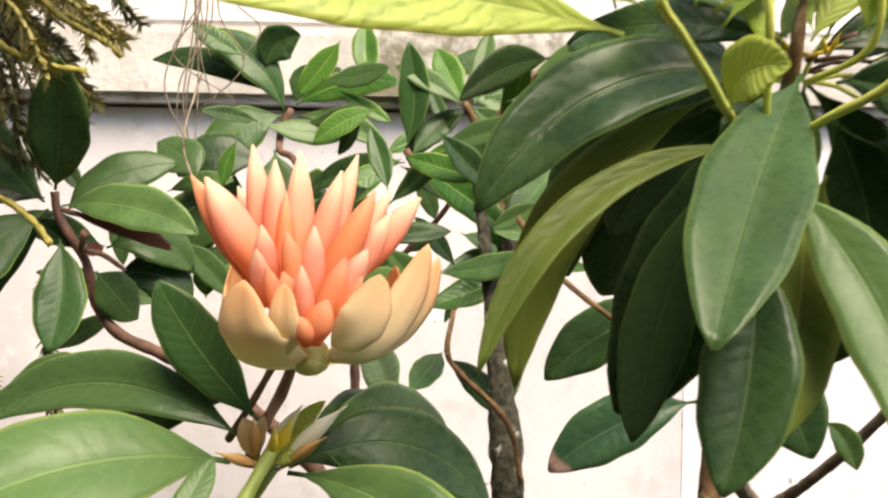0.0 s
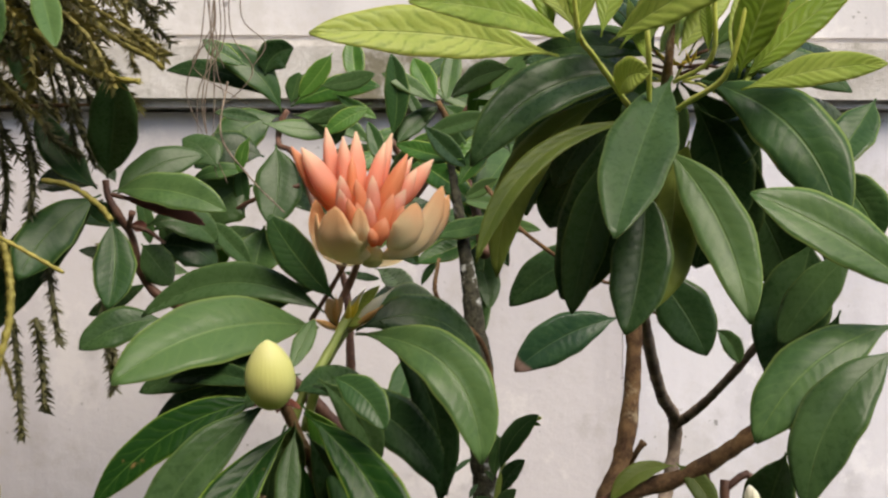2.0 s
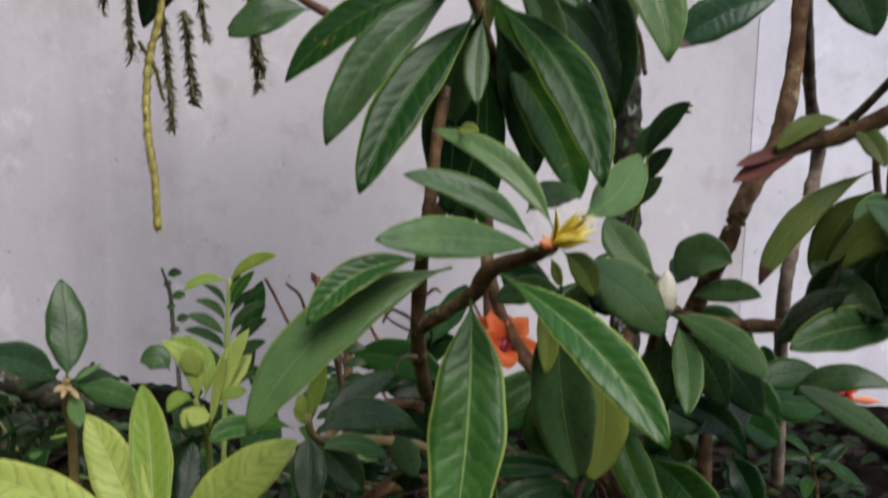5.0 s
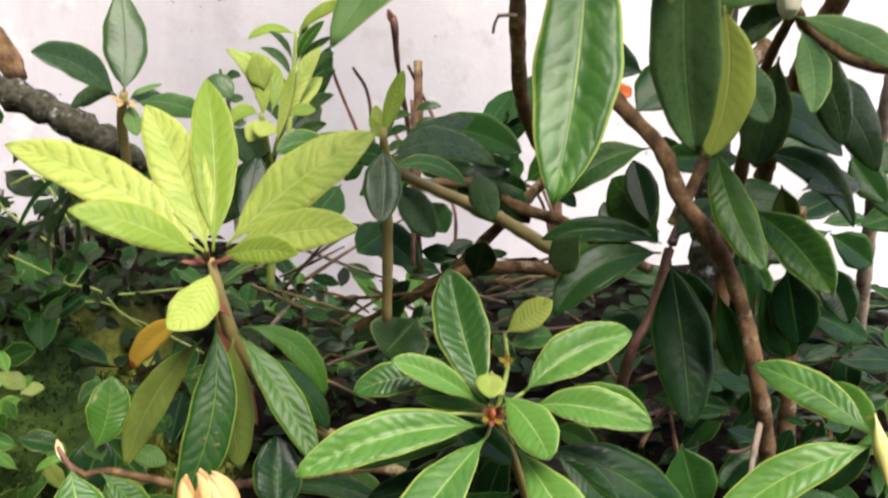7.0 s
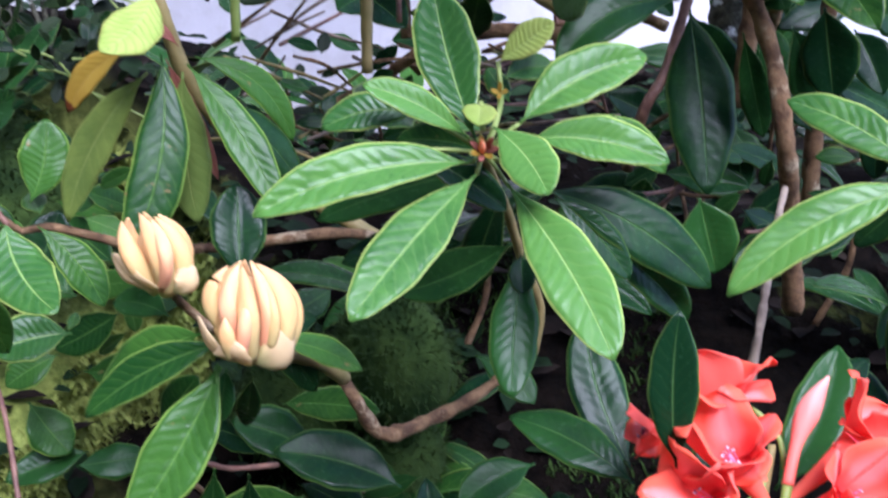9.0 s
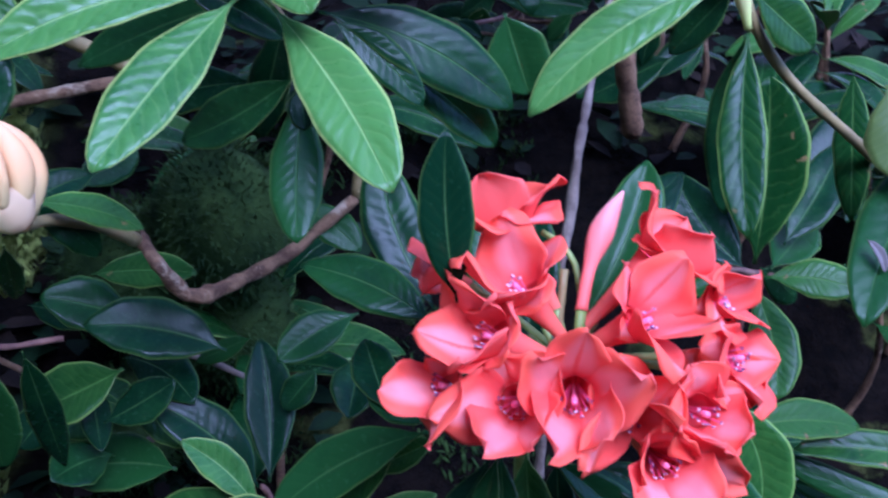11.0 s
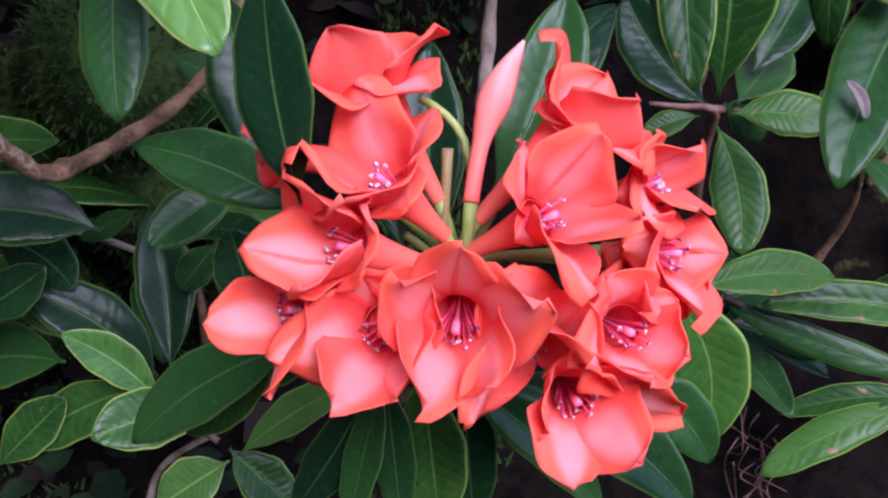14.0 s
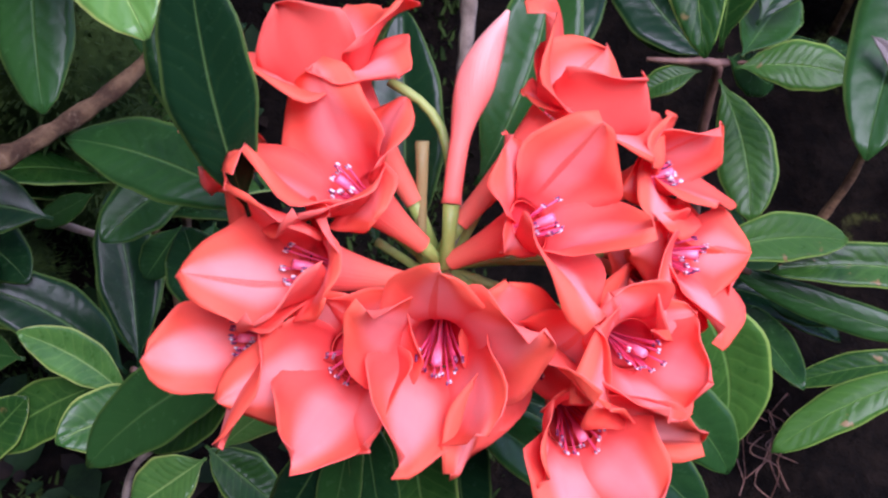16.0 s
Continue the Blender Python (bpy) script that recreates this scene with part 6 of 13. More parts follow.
stem(s, "stem", "bark", (.068, .462, .921, .003), (.065, .506, .887, .0036), (.068, .557, .83, .0048), (.068, .584, .755, .006), (.066, .57, .679, .0064))

s = shoot("rhododendron_branch", "rhododendron shoot with brown-tipped olive leaves", 0.2097, 0.4935, 1.0062, "shrub", "rhododendron shoots")
leaf(s, (.207, .495, 1.014), (.13, .477, .935), .02, (-.009, .001, .008), (-.31, -.82, .48), "o")
leaf(s, (.209, .493, 1.002), (.177, .499, .931), .0286, (-.008, 0, .004), (-.51, -.85, .16), "u")
leaf(s, (.24, .53, .976), (.188, .536, .91), .0214, (-.004, .001, .004), (-.51, -.8, .33), "e")
leaf(s, (.217, .417, .922), (.129, .391, .912), .0295, (-.001, .001, .007), (.14, -.73, .67), "g")
leaf(s, (.233, .485, .954), (.189, .517, .918), .0261, (-.003, .001, .005), (-.72, -.61, .33), "e")
leaf(s, (.231, .495, 1.007), (.202, .452, .951), .0339, (0, 0, 0), (-.24, -.71, .66), "e")
leaf(s, (.261, .547, .842), (.184, .562, .833), .0237, (-.001, .002, .013), (-.22, -.73, .64), "e")
leaf(s, (.263, .518, .798), (.174, .524, .851), .02, (.002, .001, .004), (.2, -.88, .44), "e")
leaf(s, (.239, .491, .984), (.183, .458, .983), .0251, (-.001, .001, .005), (.39, -.7, .6), "h")
stem(s, "stem", "twig", (.204, .489, 1.04, .0019), (.208, .495, 1.014, .0027), (.211, .491, .991, .0027), (.218, .484, .954, .0031))

s = shoot("orange_flower", "red and orange flower among dark leaves", 0.2342, 0.6033, 0.8237, "flower", "")
corolla(s, (.2308, .5935, .8264), (-.5817, -.668, .4641), 0.0154, 0.0154, 0.60)
finger(s, (.2389, .6027, .8193), (.2687, .6036, .8175), 0.0032, "orange", (0, 0, 0))
stem(s, "stem", "stalk", (.246, .622, .811, .0019), (.263, .638, .785, .0024))

s = shoot("rhododendron_branch", "small rhododendron rosette on the soil by the wall", -0.3624, 0.5003, 0.8401, "shrub", "rhododendron shoots")
leaf(s, (-.363, .501, .844), (-.378, .533, .912), .0303, (.002, 0, 0), (.33, -.82, .47), "e")
leaf(s, (-.368, .5, .841), (-.41, .463, .869), .0268, (.002, .001, .006), (.74, -.49, .46), "e")
leaf(s, (-.355, .5, .838), (-.297, .471, .834), .0202, (.001, .001, .004), (-.26, -.62, .74), "h")
leaf(s, (-.359, .5, .837), (-.341, .467, .819), .0122, (0, 0, 0), (.1, -.43, .9), "h")
leaf(s, (-.357, .501, .842), (-.344, .523, .85), .0045, (0, 0, .001), (.45, -.53, .72), "h")
leaf(s, (-.37, .5, .842), (-.408, .517, .831), .0188, (-.001, .001, .004), (-.47, -.71, .53), "e")
leaf(s, (-.359, .5, .84), (-.342, .541, .834), .016, (-.001, .001, .003), (.75, -.22, .62), "e")
stem(s, "stem", "olive", (-.363, .501, .844, .0029), (-.371, .517, .822, .0034), (-.373, .531, .79, .0035), (-.377, .542, .74, .004))
leaf(s, (-.363, .5, .839), (-.364, .48, .841), .0044, (0, 0, 0), (.66, .04, .75), "c", name="bract")
leaf(s, (-.363, .5, .839), (-.358, .479, .836), .0041, (0, 0, 0), (.23, -.09, .97), "c", name="bract")
leaf(s, (-.363, .5, .839), (-.352, .481, .841), .0042, (0, 0, 0), (-.33, -.1, .94), "c", name="bract")
leaf(s, (-.363, .5, .839), (-.346, .48, .836), .0042, (0, 0, 0), (-.26, -.34, .9), "c", name="bract")

s = shoot("young_shoot", "yellow-green young shoots with limp pale leaves", -0.2616, 0.4798, 0.8168, "shrub", "rhododendron shoots")
leaf(s, (-.262, .483, .833), (-.289, .49, .878), .014, (.009, .001, .005), (.41, -.83, .38), "y")
leaf(s, (-.256, .484, .837), (-.288, .51, .875), .0167, (.011, .002, .006), (.19, -.73, .66), "y")
leaf(s, (-.261, .486, .853), (-.267, .48, .876), .0188, (0, 0, 0), (.56, -.82, -.07), "y")
leaf(s, (-.248, .483, .829), (-.23, .514, .883), .015, (-.004, 0, .001), (.13, -.88, .46), "y")
leaf(s, (-.246, .483, .833), (-.23, .52, .862), .0144, (-.002, 0, .001), (.23, -.67, .71), "y")
leaf(s, (-.244, .484, .837), (-.228, .496, .841), .0106, (-.001, 0, .002), (.32, -.66, .68), "y")
leaf(s, (-.264, .483, .837), (-.279, .472, .831), .0113, (-.002, .001, .005), (.29, -.68, .68), "y")
leaf(s, (-.26, .483, .833), (-.267, .47, .82), .0148, (0, 0, 0), (.2, -.75, .63), "y")
leaf(s, (-.256, .483, .833), (-.258, .461, .825), .0162, (0, 0, 0), (.32, -.35, .88), "y")
leaf(s, (-.251, .48, .817), (-.243, .49, .869), .0073, (0, 0, 0), (.13, -.98, .17), "y")
leaf(s, (-.299, .544, .84), (-.322, .544, .846), .0219, (.001, .001, .006), (.16, -.74, .65), "e")
leaf(s, (-.292, .521, .824), (-.271, .536, .793), .0275, (0, 0, 0), (.74, -.64, .19), "e")
leaf(s, (-.255, .479, .813), (-.298, .508, .757), .0268, (0, 0, 0), (-.5, -.86, -.06), "e")
leaf(s, (-.211, .481, .814), (-.246, .46, .814), .0174, (-.001, .001, .008), (.38, -.62, .69), "g")
stem(s, "stem", "stalk", (-.262, .483, .837, .002), (-.261, .499, .811, .0021), (-.261, .514, .783, .0026), (-.262, .521, .708, .0031))
stem(s, "stem", "stalk", (-.241, .49, .869, .0016), (-.249, .494, .834, .002), (-.26, .508, .803, .0021))

s = shoot("dark_fern", "dark fern with narrow curved leaflets in front of the wall", -0.2809, 0.6477, 0.8483, "fern", "")
leaf(s, (-.282, .649, .855), (-.303, .632, .877), .0085, (.003, .001, .004), (.75, -.6, .26), "e", name="leaflet")
leaf(s, (-.282, .647, .843), (-.31, .629, .864), .0107, (.002, .001, .004), (.67, -.63, .39), "e", name="leaflet")
leaf(s, (-.28, .645, .831), (-.312, .627, .852), .0096, (.002, .001, .004), (.64, -.64, .44), "e", name="leaflet")
leaf(s, (-.282, .651, .868), (-.297, .634, .89), .0063, (.003, .001, .003), (.79, -.61, .08), "e", name="leaflet")
leaf(s, (-.279, .65, .858), (-.246, .636, .889), .0074, (-.003, 0, .003), (-.46, -.88, .11), "e", name="leaflet")
leaf(s, (-.277, .647, .844), (-.244, .634, .877), .0105, (-.004, 0, .003), (-.44, -.89, .1), "e", name="leaflet")
leaf(s, (-.276, .644, .829), (-.242, .632, .863), .0116, (-.003, 0, .003), (-.45, -.88, .12), "e", name="leaflet")
leaf(s, (-.277, .642, .815), (-.242, .628, .844), .0117, (-.003, .001, .004), (-.49, -.85, .2), "e", name="leaflet")
leaf(s, (-.279, .638, .795), (-.246, .624, .821), .0129, (-.003, .001, .004), (-.54, -.81, .24), "e", name="leaflet")
leaf(s, (-.282, .641, .81), (-.304, .624, .838), .0104, (.003, .001, .004), (.73, -.65, .21), "e", name="leaflet")
leaf(s, (-.28, .655, .887), (-.235, .642, .916), .0119, (-.004, .001, .006), (-.43, -.86, .28), "y", name="leaflet")
leaf(s, (-.28, .655, .888), (-.316, .642, .883), .0097, (-.001, .001, .007), (.19, -.78, .6), "y", name="leaflet")
leaf(s, (-.278, .651, .868), (-.256, .648, .901), .0102, (-.002, 0, .001), (-.21, -.98, .05), "g", name="leaflet")
leaf(s, (-.279, .652, .872), (-.271, .657, .897), .007, (0, 0, 0), (.03, -.98, .18), "h", name="leaflet")
stem(s, "stem", "stalk", (-.28, .656, .892, .0015), (-.28, .648, .848, .002), (-.28, .637, .79, .0024), (-.279, .626, .733, .0024))
stem(s, "stem", "dark", (-.431, .946, .844, .0016), (-.42, .941, .816, .0023), (-.415, .934, .777, .0026), (-.393, .878, .74, .0025), (-.358, .77, .7, .0023))
leaf(s, (-.424, .945, .835), (-.407, .946, .838), .0116, (-.001, 0, .002), (-.05, -.83, .55), "e", name="leaflet")
leaf(s, (-.421, .942, .822), (-.428, .943, .825), .0113, (.001, 0, .002), (.22, -.77, .6), "e", name="leaflet")
leaf(s, (-.418, .94, .809), (-.402, .942, .813), .0116, (-.001, 0, .002), (-.06, -.83, .56), "e", name="leaflet")
leaf(s, (-.415, .938, .797), (-.423, .938, .799), .0113, (.001, 0, .002), (.19, -.76, .62), "e", name="leaflet")
leaf(s, (-.412, .936, .784), (-.397, .937, .788), .0115, (-.001, 0, .002), (-.07, -.82, .56), "e", name="leaflet")
leaf(s, (-.409, .934, .771), (-.419, .934, .774), .0113, (.001, 0, .002), (.18, -.75, .63), "e", name="leaflet")
leaf(s, (-.406, .931, .758), (-.392, .933, .762), .0115, (-.001, 0, .002), (-.08, -.82, .57), "e", name="leaflet")

s = shoot("thin_fern", "small fern with paired oval leaflets", -0.1733, 0.6227, 0.7995, "fern", "")
leaf(s, (-.177, .629, .835), (-.156, .631, .84), .0085, (-.001, 0, .003), (-.07, -.79, .6), "e", name="leaflet")
leaf(s, (-.178, .629, .832), (-.2, .636, .824), .0086, (-.001, 0, .003), (-.45, -.74, .51), "e", name="leaflet")
leaf(s, (-.177, .627, .823), (-.155, .629, .827), .0084, (-.001, 0, .003), (-.07, -.78, .62), "e", name="leaflet")
leaf(s, (-.178, .626, .821), (-.199, .634, .813), .0086, (-.001, 0, .003), (-.45, -.73, .51), "e", name="leaflet")
leaf(s, (-.176, .625, .811), (-.155, .626, .815), .0084, (-.001, 0, .003), (-.06, -.78, .63), "e", name="leaflet")
leaf(s, (-.177, .624, .809), (-.199, .632, .801), .0086, (-.001, 0, .003), (-.45, -.73, .52), "e", name="leaflet")
leaf(s, (-.176, .623, .799), (-.154, .624, .803), .0084, (0, 0, .003), (-.05, -.77, .64), "e", name="leaflet")
leaf(s, (-.177, .622, .797), (-.199, .63, .789), .0085, (-.001, 0, .003), (-.45, -.72, .52), "e", name="leaflet")
leaf(s, (-.175, .62, .788), (-.154, .622, .791), .0084, (0, .001, .003), (-.04, -.76, .65), "e", name="leaflet")
leaf(s, (-.176, .62, .785), (-.198, .628, .777), .0085, (-.001, 0, .003), (-.46, -.72, .53), "e", name="leaflet")
leaf(s, (-.175, .618, .776), (-.153, .62, .778), .0084, (0, .001, .003), (-.03, -.75, .66), "e", name="leaflet")
leaf(s, (-.176, .618, .773), (-.198, .626, .765), .0085, (-.001, 0, .003), (-.46, -.71, .53), "e", name="leaflet")
stem(s, "stem", "twig", (-.18, .631, .844, .0014), (-.176, .624, .809, .0014), (-.173, .618, .771, .0019), (-.169, .607, .715, .0019))

s = shoot("young_shoot", "pale young shoot with narrow upright leaves on a small plant", -0.1763, 0.4646, 0.8257, "shrub", "rhododendron shoots")
leaf(s, (-.178, .465, .829), (-.168, .474, .872), .0119, (0, 0, 0), (.01, -.98, .19), "y")
leaf(s, (-.18, .465, .829), (-.184, .469, .849), .0095, (0, 0, 0), (.28, -.93, .23), "y")
leaf(s, (-.175, .465, .83), (-.174, .48, .856), .0071, (0, 0, 0), (.12, -.86, .49), "g")
leaf(s, (-.178, .465, .828), (-.186, .457, .842), .0075, (0, 0, 0), (.73, -.68, .06), "y")
leaf(s, (-.177, .464, .822), (-.172, .436, .778), .0249, (0, 0, 0), (.14, -.82, .55), "e")
leaf(s, (-.175, .483, .815), (-.106, .525, .809), .0273, (-.001, .002, .012), (.44, -.6, .67), "e")
leaf(s, (-.171, .462, .81), (-.123, .482, .8), .0149, (0, .001, .008), (.41, -.64, .65), "g")
leaf(s, (-.187, .464, .825), (-.255, .498, .802), .0152, (-.002, .001, .008), (-.51, -.66, .55), "g")
leaf(s, (-.177, .522, .807), (-.126, .571, .838), .023, (-.003, .001, .003), (.21, -.67, .71), "e")
leaf(s, (-.18, .52, .794), (-.147, .534, .754), .0275, (0, 0, 0), (.63, -.73, .26), "e")
leaf(s, (-.121, .524, .804), (-.105, .519, .771), .0217, (0, 0, 0), (.3, -.91, .3), "e")
leaf(s, (-.043, .54, .762), (-.059, .554, .732), .028, (0, 0, 0), (-.63, -.77, -.01), "e")
stem(s, "stem", "olive", (-.178, .466, .835, .0028), (-.177, .473, .819, .0028), (-.171, .501, .803, .0037), (-.151, .56, .784, .0045), (-.109, .618, .759, .0053), (-.051, .654, .723, .006))
stem(s, "stem", "olive", (-.178, .483, .815, .0028), (-.176, .495, .768, .0033), (-.174, .502, .698, .0038))

s = shoot("twig", "bare dark twig with small side buds by the wall", -0.1948, 0.6006, 0.9049, "twig", "")
stem(s, "stem", "twig", (-.194, .601, .907, .0027), (-.192, .599, .898, .0032), (-.19, .615, .869, .0019), (-.182, .645, .813, .002), (-.171, .651, .729, .0025))
leaf(s, (-.193, .6, .9), (-.197, .592, .912), .0057, (0, 0, 0), (.67, -.69, -.27), "r", name="dry_leaf")
stem(s, "stem", "pale", (-.097, .366, .937, .001), (-.087, .369, .947, .001), (-.082, .359, .947, .0006))
stem(s, "stem", "pale", (-.096, .365, .927, .001), (-.11, .365, .935, .001), (-.116, .364, .927, .0007))
stem(s, "stem", "pale", (-.095, .361, .908, .001), (-.105, .361, .907, .001), (-.107, .359, .898, .0007))
stem(s, "stem", "pale", (-.096, .363, .921, .001), (-.114, .374, .927, .0007), (-.116, .375, .934, .0007))

s = shoot("rhododendron_branch", "rhododendron shoot with a whorl of bright yellow-green young leaves", -0.2608, 0.3719, 0.7603, "shrub", "rhododendron shoots")
leaf(s, (-.2647, .3727, .7657), (-.3928, .3929, .8166), .032, (.003, .002, .007), (.13, -.76, .63), "y")
leaf(s, (-.2666, .3718, .7625), (-.3313, .3412, .7899), .0246, (.001, .001, .005), (.53, -.67, .51), "y")
leaf(s, (-.2628, .3729, .7658), (-.3194, .4257, .8427), .0328, (.003, .001, .001), (.09, -.79, .61), "y")
leaf(s, (-.2596, .3732, .766), (-.2872, .4426, .8597), .0277, (.003, 0, 0), (.21, -.75, .62), "y")
leaf(s, (-.2523, .3746, .7695), (-.1745, .4066, .8368), .0336, (-.003, .001, .004), (.01, -.91, .42), "y")
leaf(s, (-.2526, .3737, .7655), (-.174, .3551, .7889), .0264, (-.001, .001, .005), (-.34, -.81, .48), "y")
leaf(s, (-.254, .3731, .7632), (-.2008, .3297, .7777), .0179, (0, .001, .003), (-.63, -.61, .48), "y")
leaf(s, (-.26, .3707, .7548), (-.2689, .324, .7327), .0252, (.004, 0, -.002), (.38, -.45, .81), "y")
leaf(s, (-.2703, .3641, .7287), (-.3083, .373, .6905), .0154, (-.004, 0, .003), (-.34, -.93, .13), "b")
leaf(s, (-.26, .435, .767), (-.259, .465, .812), .0213, (0, 0, 0), (.22, -.81, .54), "d")
leaf(s, (-.2552, .3649, .7259), (-.2604, .3127, .63), .0266, (.009, .001, -.001), (.29, -.85, .45), "m")
leaf(s, (-.2614, .3623, .7168), (-.3028, .3519, .6387), .0205, (-.006, 0, .003), (-.04, -.99, .15), "u")
leaf(s, (-.2384, .3662, .7253), (-.1926, .3815, .6821), .0159, (.007, .002, .008), (.59, -.72, .37), "m")
leaf(s, (-.2422, .3651, .7217), (-.1877, .3357, .6586), .0198, (.003, .001, .002), (.26, -.77, .58), "m")
leaf(s, (-.2441, .3641, .7178), (-.2362, .3584, .6413), .0249, (-.003, 0, 0), (.33, -.94, .1), "u")
leaf(s, (-.238, .388, .682), (-.277, .387, .649), .0224, (-.003, .001, .004), (-.28, -.89, .35), "d")
leaf(s, (-.2467, .3665, .7301), (-.2665, .3574, .7435), .0069, (.001, 0, .002), (.6, -.66, .44), "r", name="dry_leaf")
leaf(s, (-.2525, .3646, .7236), (-.2358, .3923, .6553), .0101, (0, 0, 0), (.63, -.76, -.15), "r", name="dry_leaf")
leaf(s, (-.245, .41, .692), (-.199, .433, .641), .0226, (.004, .002, .005), (.68, -.68, .29), "d")
stem(s, "stem", "olive", (-.261, .372, .762, .0022), (-.256, .37, .748, .0029), (-.254, .377, .732, .0042), (-.25, .383, .714, .0043), (-.238, .399, .685, .0037), (-.219, .424, .652, .0039), (-.187, .451, .624, .0044), (-.141, .451, .601, .0048))
leaf(s, (-.2622, .3714, .7587), (-.2742, .3608, .7619), .0028, (0, 0, 0), (.63, -.55, .54), "r", name="bract")
leaf(s, (-.2622, .3714, .7587), (-.267, .362, .7648), .0028, (0, 0, 0), (.92, -.34, .19), "r", name="bract")
leaf(s, (-.2622, .3714, .7587), (-.2597, .3633, .7677), .0025, (0, 0, 0), (.24, -.69, -.69), "r", name="bract")
leaf(s, (-.2622, .3714, .7587), (-.2519, .363, .7632), .0029, (0, 0, 0), (-.68, -.66, .33), "r", name="bract")
leaf(s, (-.2622, .3714, .7587), (-.2447, .3643, .7661), .0028, (0, 0, 0), (-.48, -.79, .38), "r", name="bract")

s = shoot("rhododendron_branch", "small rhododendron shoot with drooping green leaves over moss", -0.3176, 0.3458, 0.6403, "shrub", "rhododendron shoots")
leaf(s, (-.3198, .3474, .649), (-.3175, .3665, .6882), .0251, (.003, 0, -.001), (.34, -.85, .39), "m")
leaf(s, (-.3318, .3443, .6395), (-.2916, .3099, .6068), .0315, (-.006, -.001, -.003), (.17, -.57, .81), "g")
leaf(s, (-.3157, .3453, .6373), (-.2808, .3399, .5986), .0204, (.003, .001, .002), (.48, -.7, .53), "m")
leaf(s, (-.3338, .3451, .6441), (-.3522, .3415, .6352), .0049, (-.001, 0, .002), (-.1, -.83, .55), "g")
leaf(s, (-.3367, .3441, .6408), (-.3416, .3466, .654), .0045, (0, 0, 0), (.5, -.8, .33), "p", name="bract")
leaf(s, (-.3146, .3467, .6436), (-.334, .3761, .6448), .0132, (0, 0, 0), (-.2, -.17, .97), "m")
leaf(s, (-.361, .339, .628), (-.417, .4, .552), .0217, (0, 0, 0), (-.34, -.84, -.42), "m")
leaf(s, (-.3534, .336, .6101), (-.3481, .3652, .5537), .0204, (0, 0, 0), (.81, -.54, -.2), "m")
stem(s, "stem", "bark", (-.334, .344, .641, .0016), (-.328, .353, .631, .0019), (-.315, .355, .634, .0023), (-.292, .366, .626, .0026), (-.275, .376, .619, .003), (-.246, .407, .61, .0032), (-.183, .434, .615, .0033), (-.156, .446, .611, .0029))
stem(s, "twig", "twig", (-.341, .346, .65, .0013), (-.334, .344, .641, .0016), (-.33, .344, .636, .0013))

s = shoot("rhododendron_branch", "rhododendron rosette of fresh glossy green leaves with pale rims", -0.0913, 0.3260, 0.7000, "shrub", "rhododendron shoots")
leaf(s, (-.0956, .3274, .7046), (-.1236, .3792, .765), .0299, (-.002, 0, -.001), (-.05, -.77, .64), "g", end=0.76)
leaf(s, (-.0986, .3271, .7045), (-.1473, .3209, .7268), .0157, (.001, .001, .003), (.34, -.78, .53), "g", end=0.76)
leaf(s, (-.1218, .3383, .7108), (-.1677, .3319, .7025), .0192, (-.001, .002, .005), (0, -.79, .61), "g", end=0.76)
leaf(s, (-.0949, .3431, .7184), (-.0938, .3099, .7149), .0153, (0, 0, 0), (.04, -.11, .99), "y", end=0.76)
leaf(s, (-.0761, .3316, .7123), (-.0201, .3575, .7424), .0257, (-.003, .001, .004), (.03, -.78, .62), "g", end=0.76)
leaf(s, (-.0712, .3297, .706), (-.0082, .3222, .7015), .022, (0, .002, .004), (-.05, -.77, .63), "g", end=0.76)
leaf(s, (-.0498, .3452, .7147), (-.0057, .35, .6895), .0175, (.002, .001, .003), (.35, -.83, .45), "m", end=0.76)
leaf(s, (-.0878, .3299, .7099), (-.0612, .2931, .691), .0238, (.002, .001, .002), (-.22, -.57, .79), "g", end=0.76)
leaf(s, (-.0959, .3236, .6941), (-.1887, .2873, .6721), .0248, (-.002, .002, .007), (.13, -.74, .66), "g", end=0.76)
leaf(s, (-.0937, .322, .6894), (-.138, .2488, .6437), .0272, (-.002, 0, .001), (.19, -.6, .78), "g", end=0.76)
leaf(s, (-.0797, .3218, .686), (-.0294, .2537, .6347), .0301, (.003, .001, .002), (-.11, -.65, .75), "g", end=0.76)
leaf(s, (-.0892, .3701, .7327), (-.0643, .369, .7541), .0164, (0, 0, 0), (-.33, -.88, .34), "y", end=0.76)
leaf(s, (-.0858, .3676, .7252), (-.0621, .3817, .7299), .0152, (-.001, .001, .002), (.29, -.7, .65), "m", end=0.76)
leaf(s, (-.0625, .3419, .6788), (.0218, .3433, .6358), .0307, (.003, .003, .006), (.29, -.8, .53), "d", end=0.76)
leaf(s, (-.0568, .341, .6753), (-.0183, .3315, .6409), .0182, (.002, .001, .002), (.22, -.85, .48), "d", end=0.76)
leaf(s, (-.0323, .3559, .6524), (.0157, .3558, .6128), .023, (.002, .001, .002), (.34, -.84, .42), "d", end=0.76)
leaf(s, (.0212, .4061, .6621), (.0353, .4032, .6219), .0308, (0, 0, 0), (.09, -.99, .1), "d", end=0.76)
leaf(s, (-.1282, .3421, .693), (-.0792, .3465, .6655), .0188, (.001, .001, .002), (.36, -.78, .52), "d", end=0.76)
leaf(s, (-.0752, .3508, .6474), (-.13, .3558, .6137), .0246, (.001, -.001, -.002), (-.38, -.78, .5), "d", end=0.76)
leaf(s, (-.0686, .3312, .6506), (-.0691, .2806, .5994), .023, (-.002, 0, 0), (0, -.71, .7), "d", end=0.76)
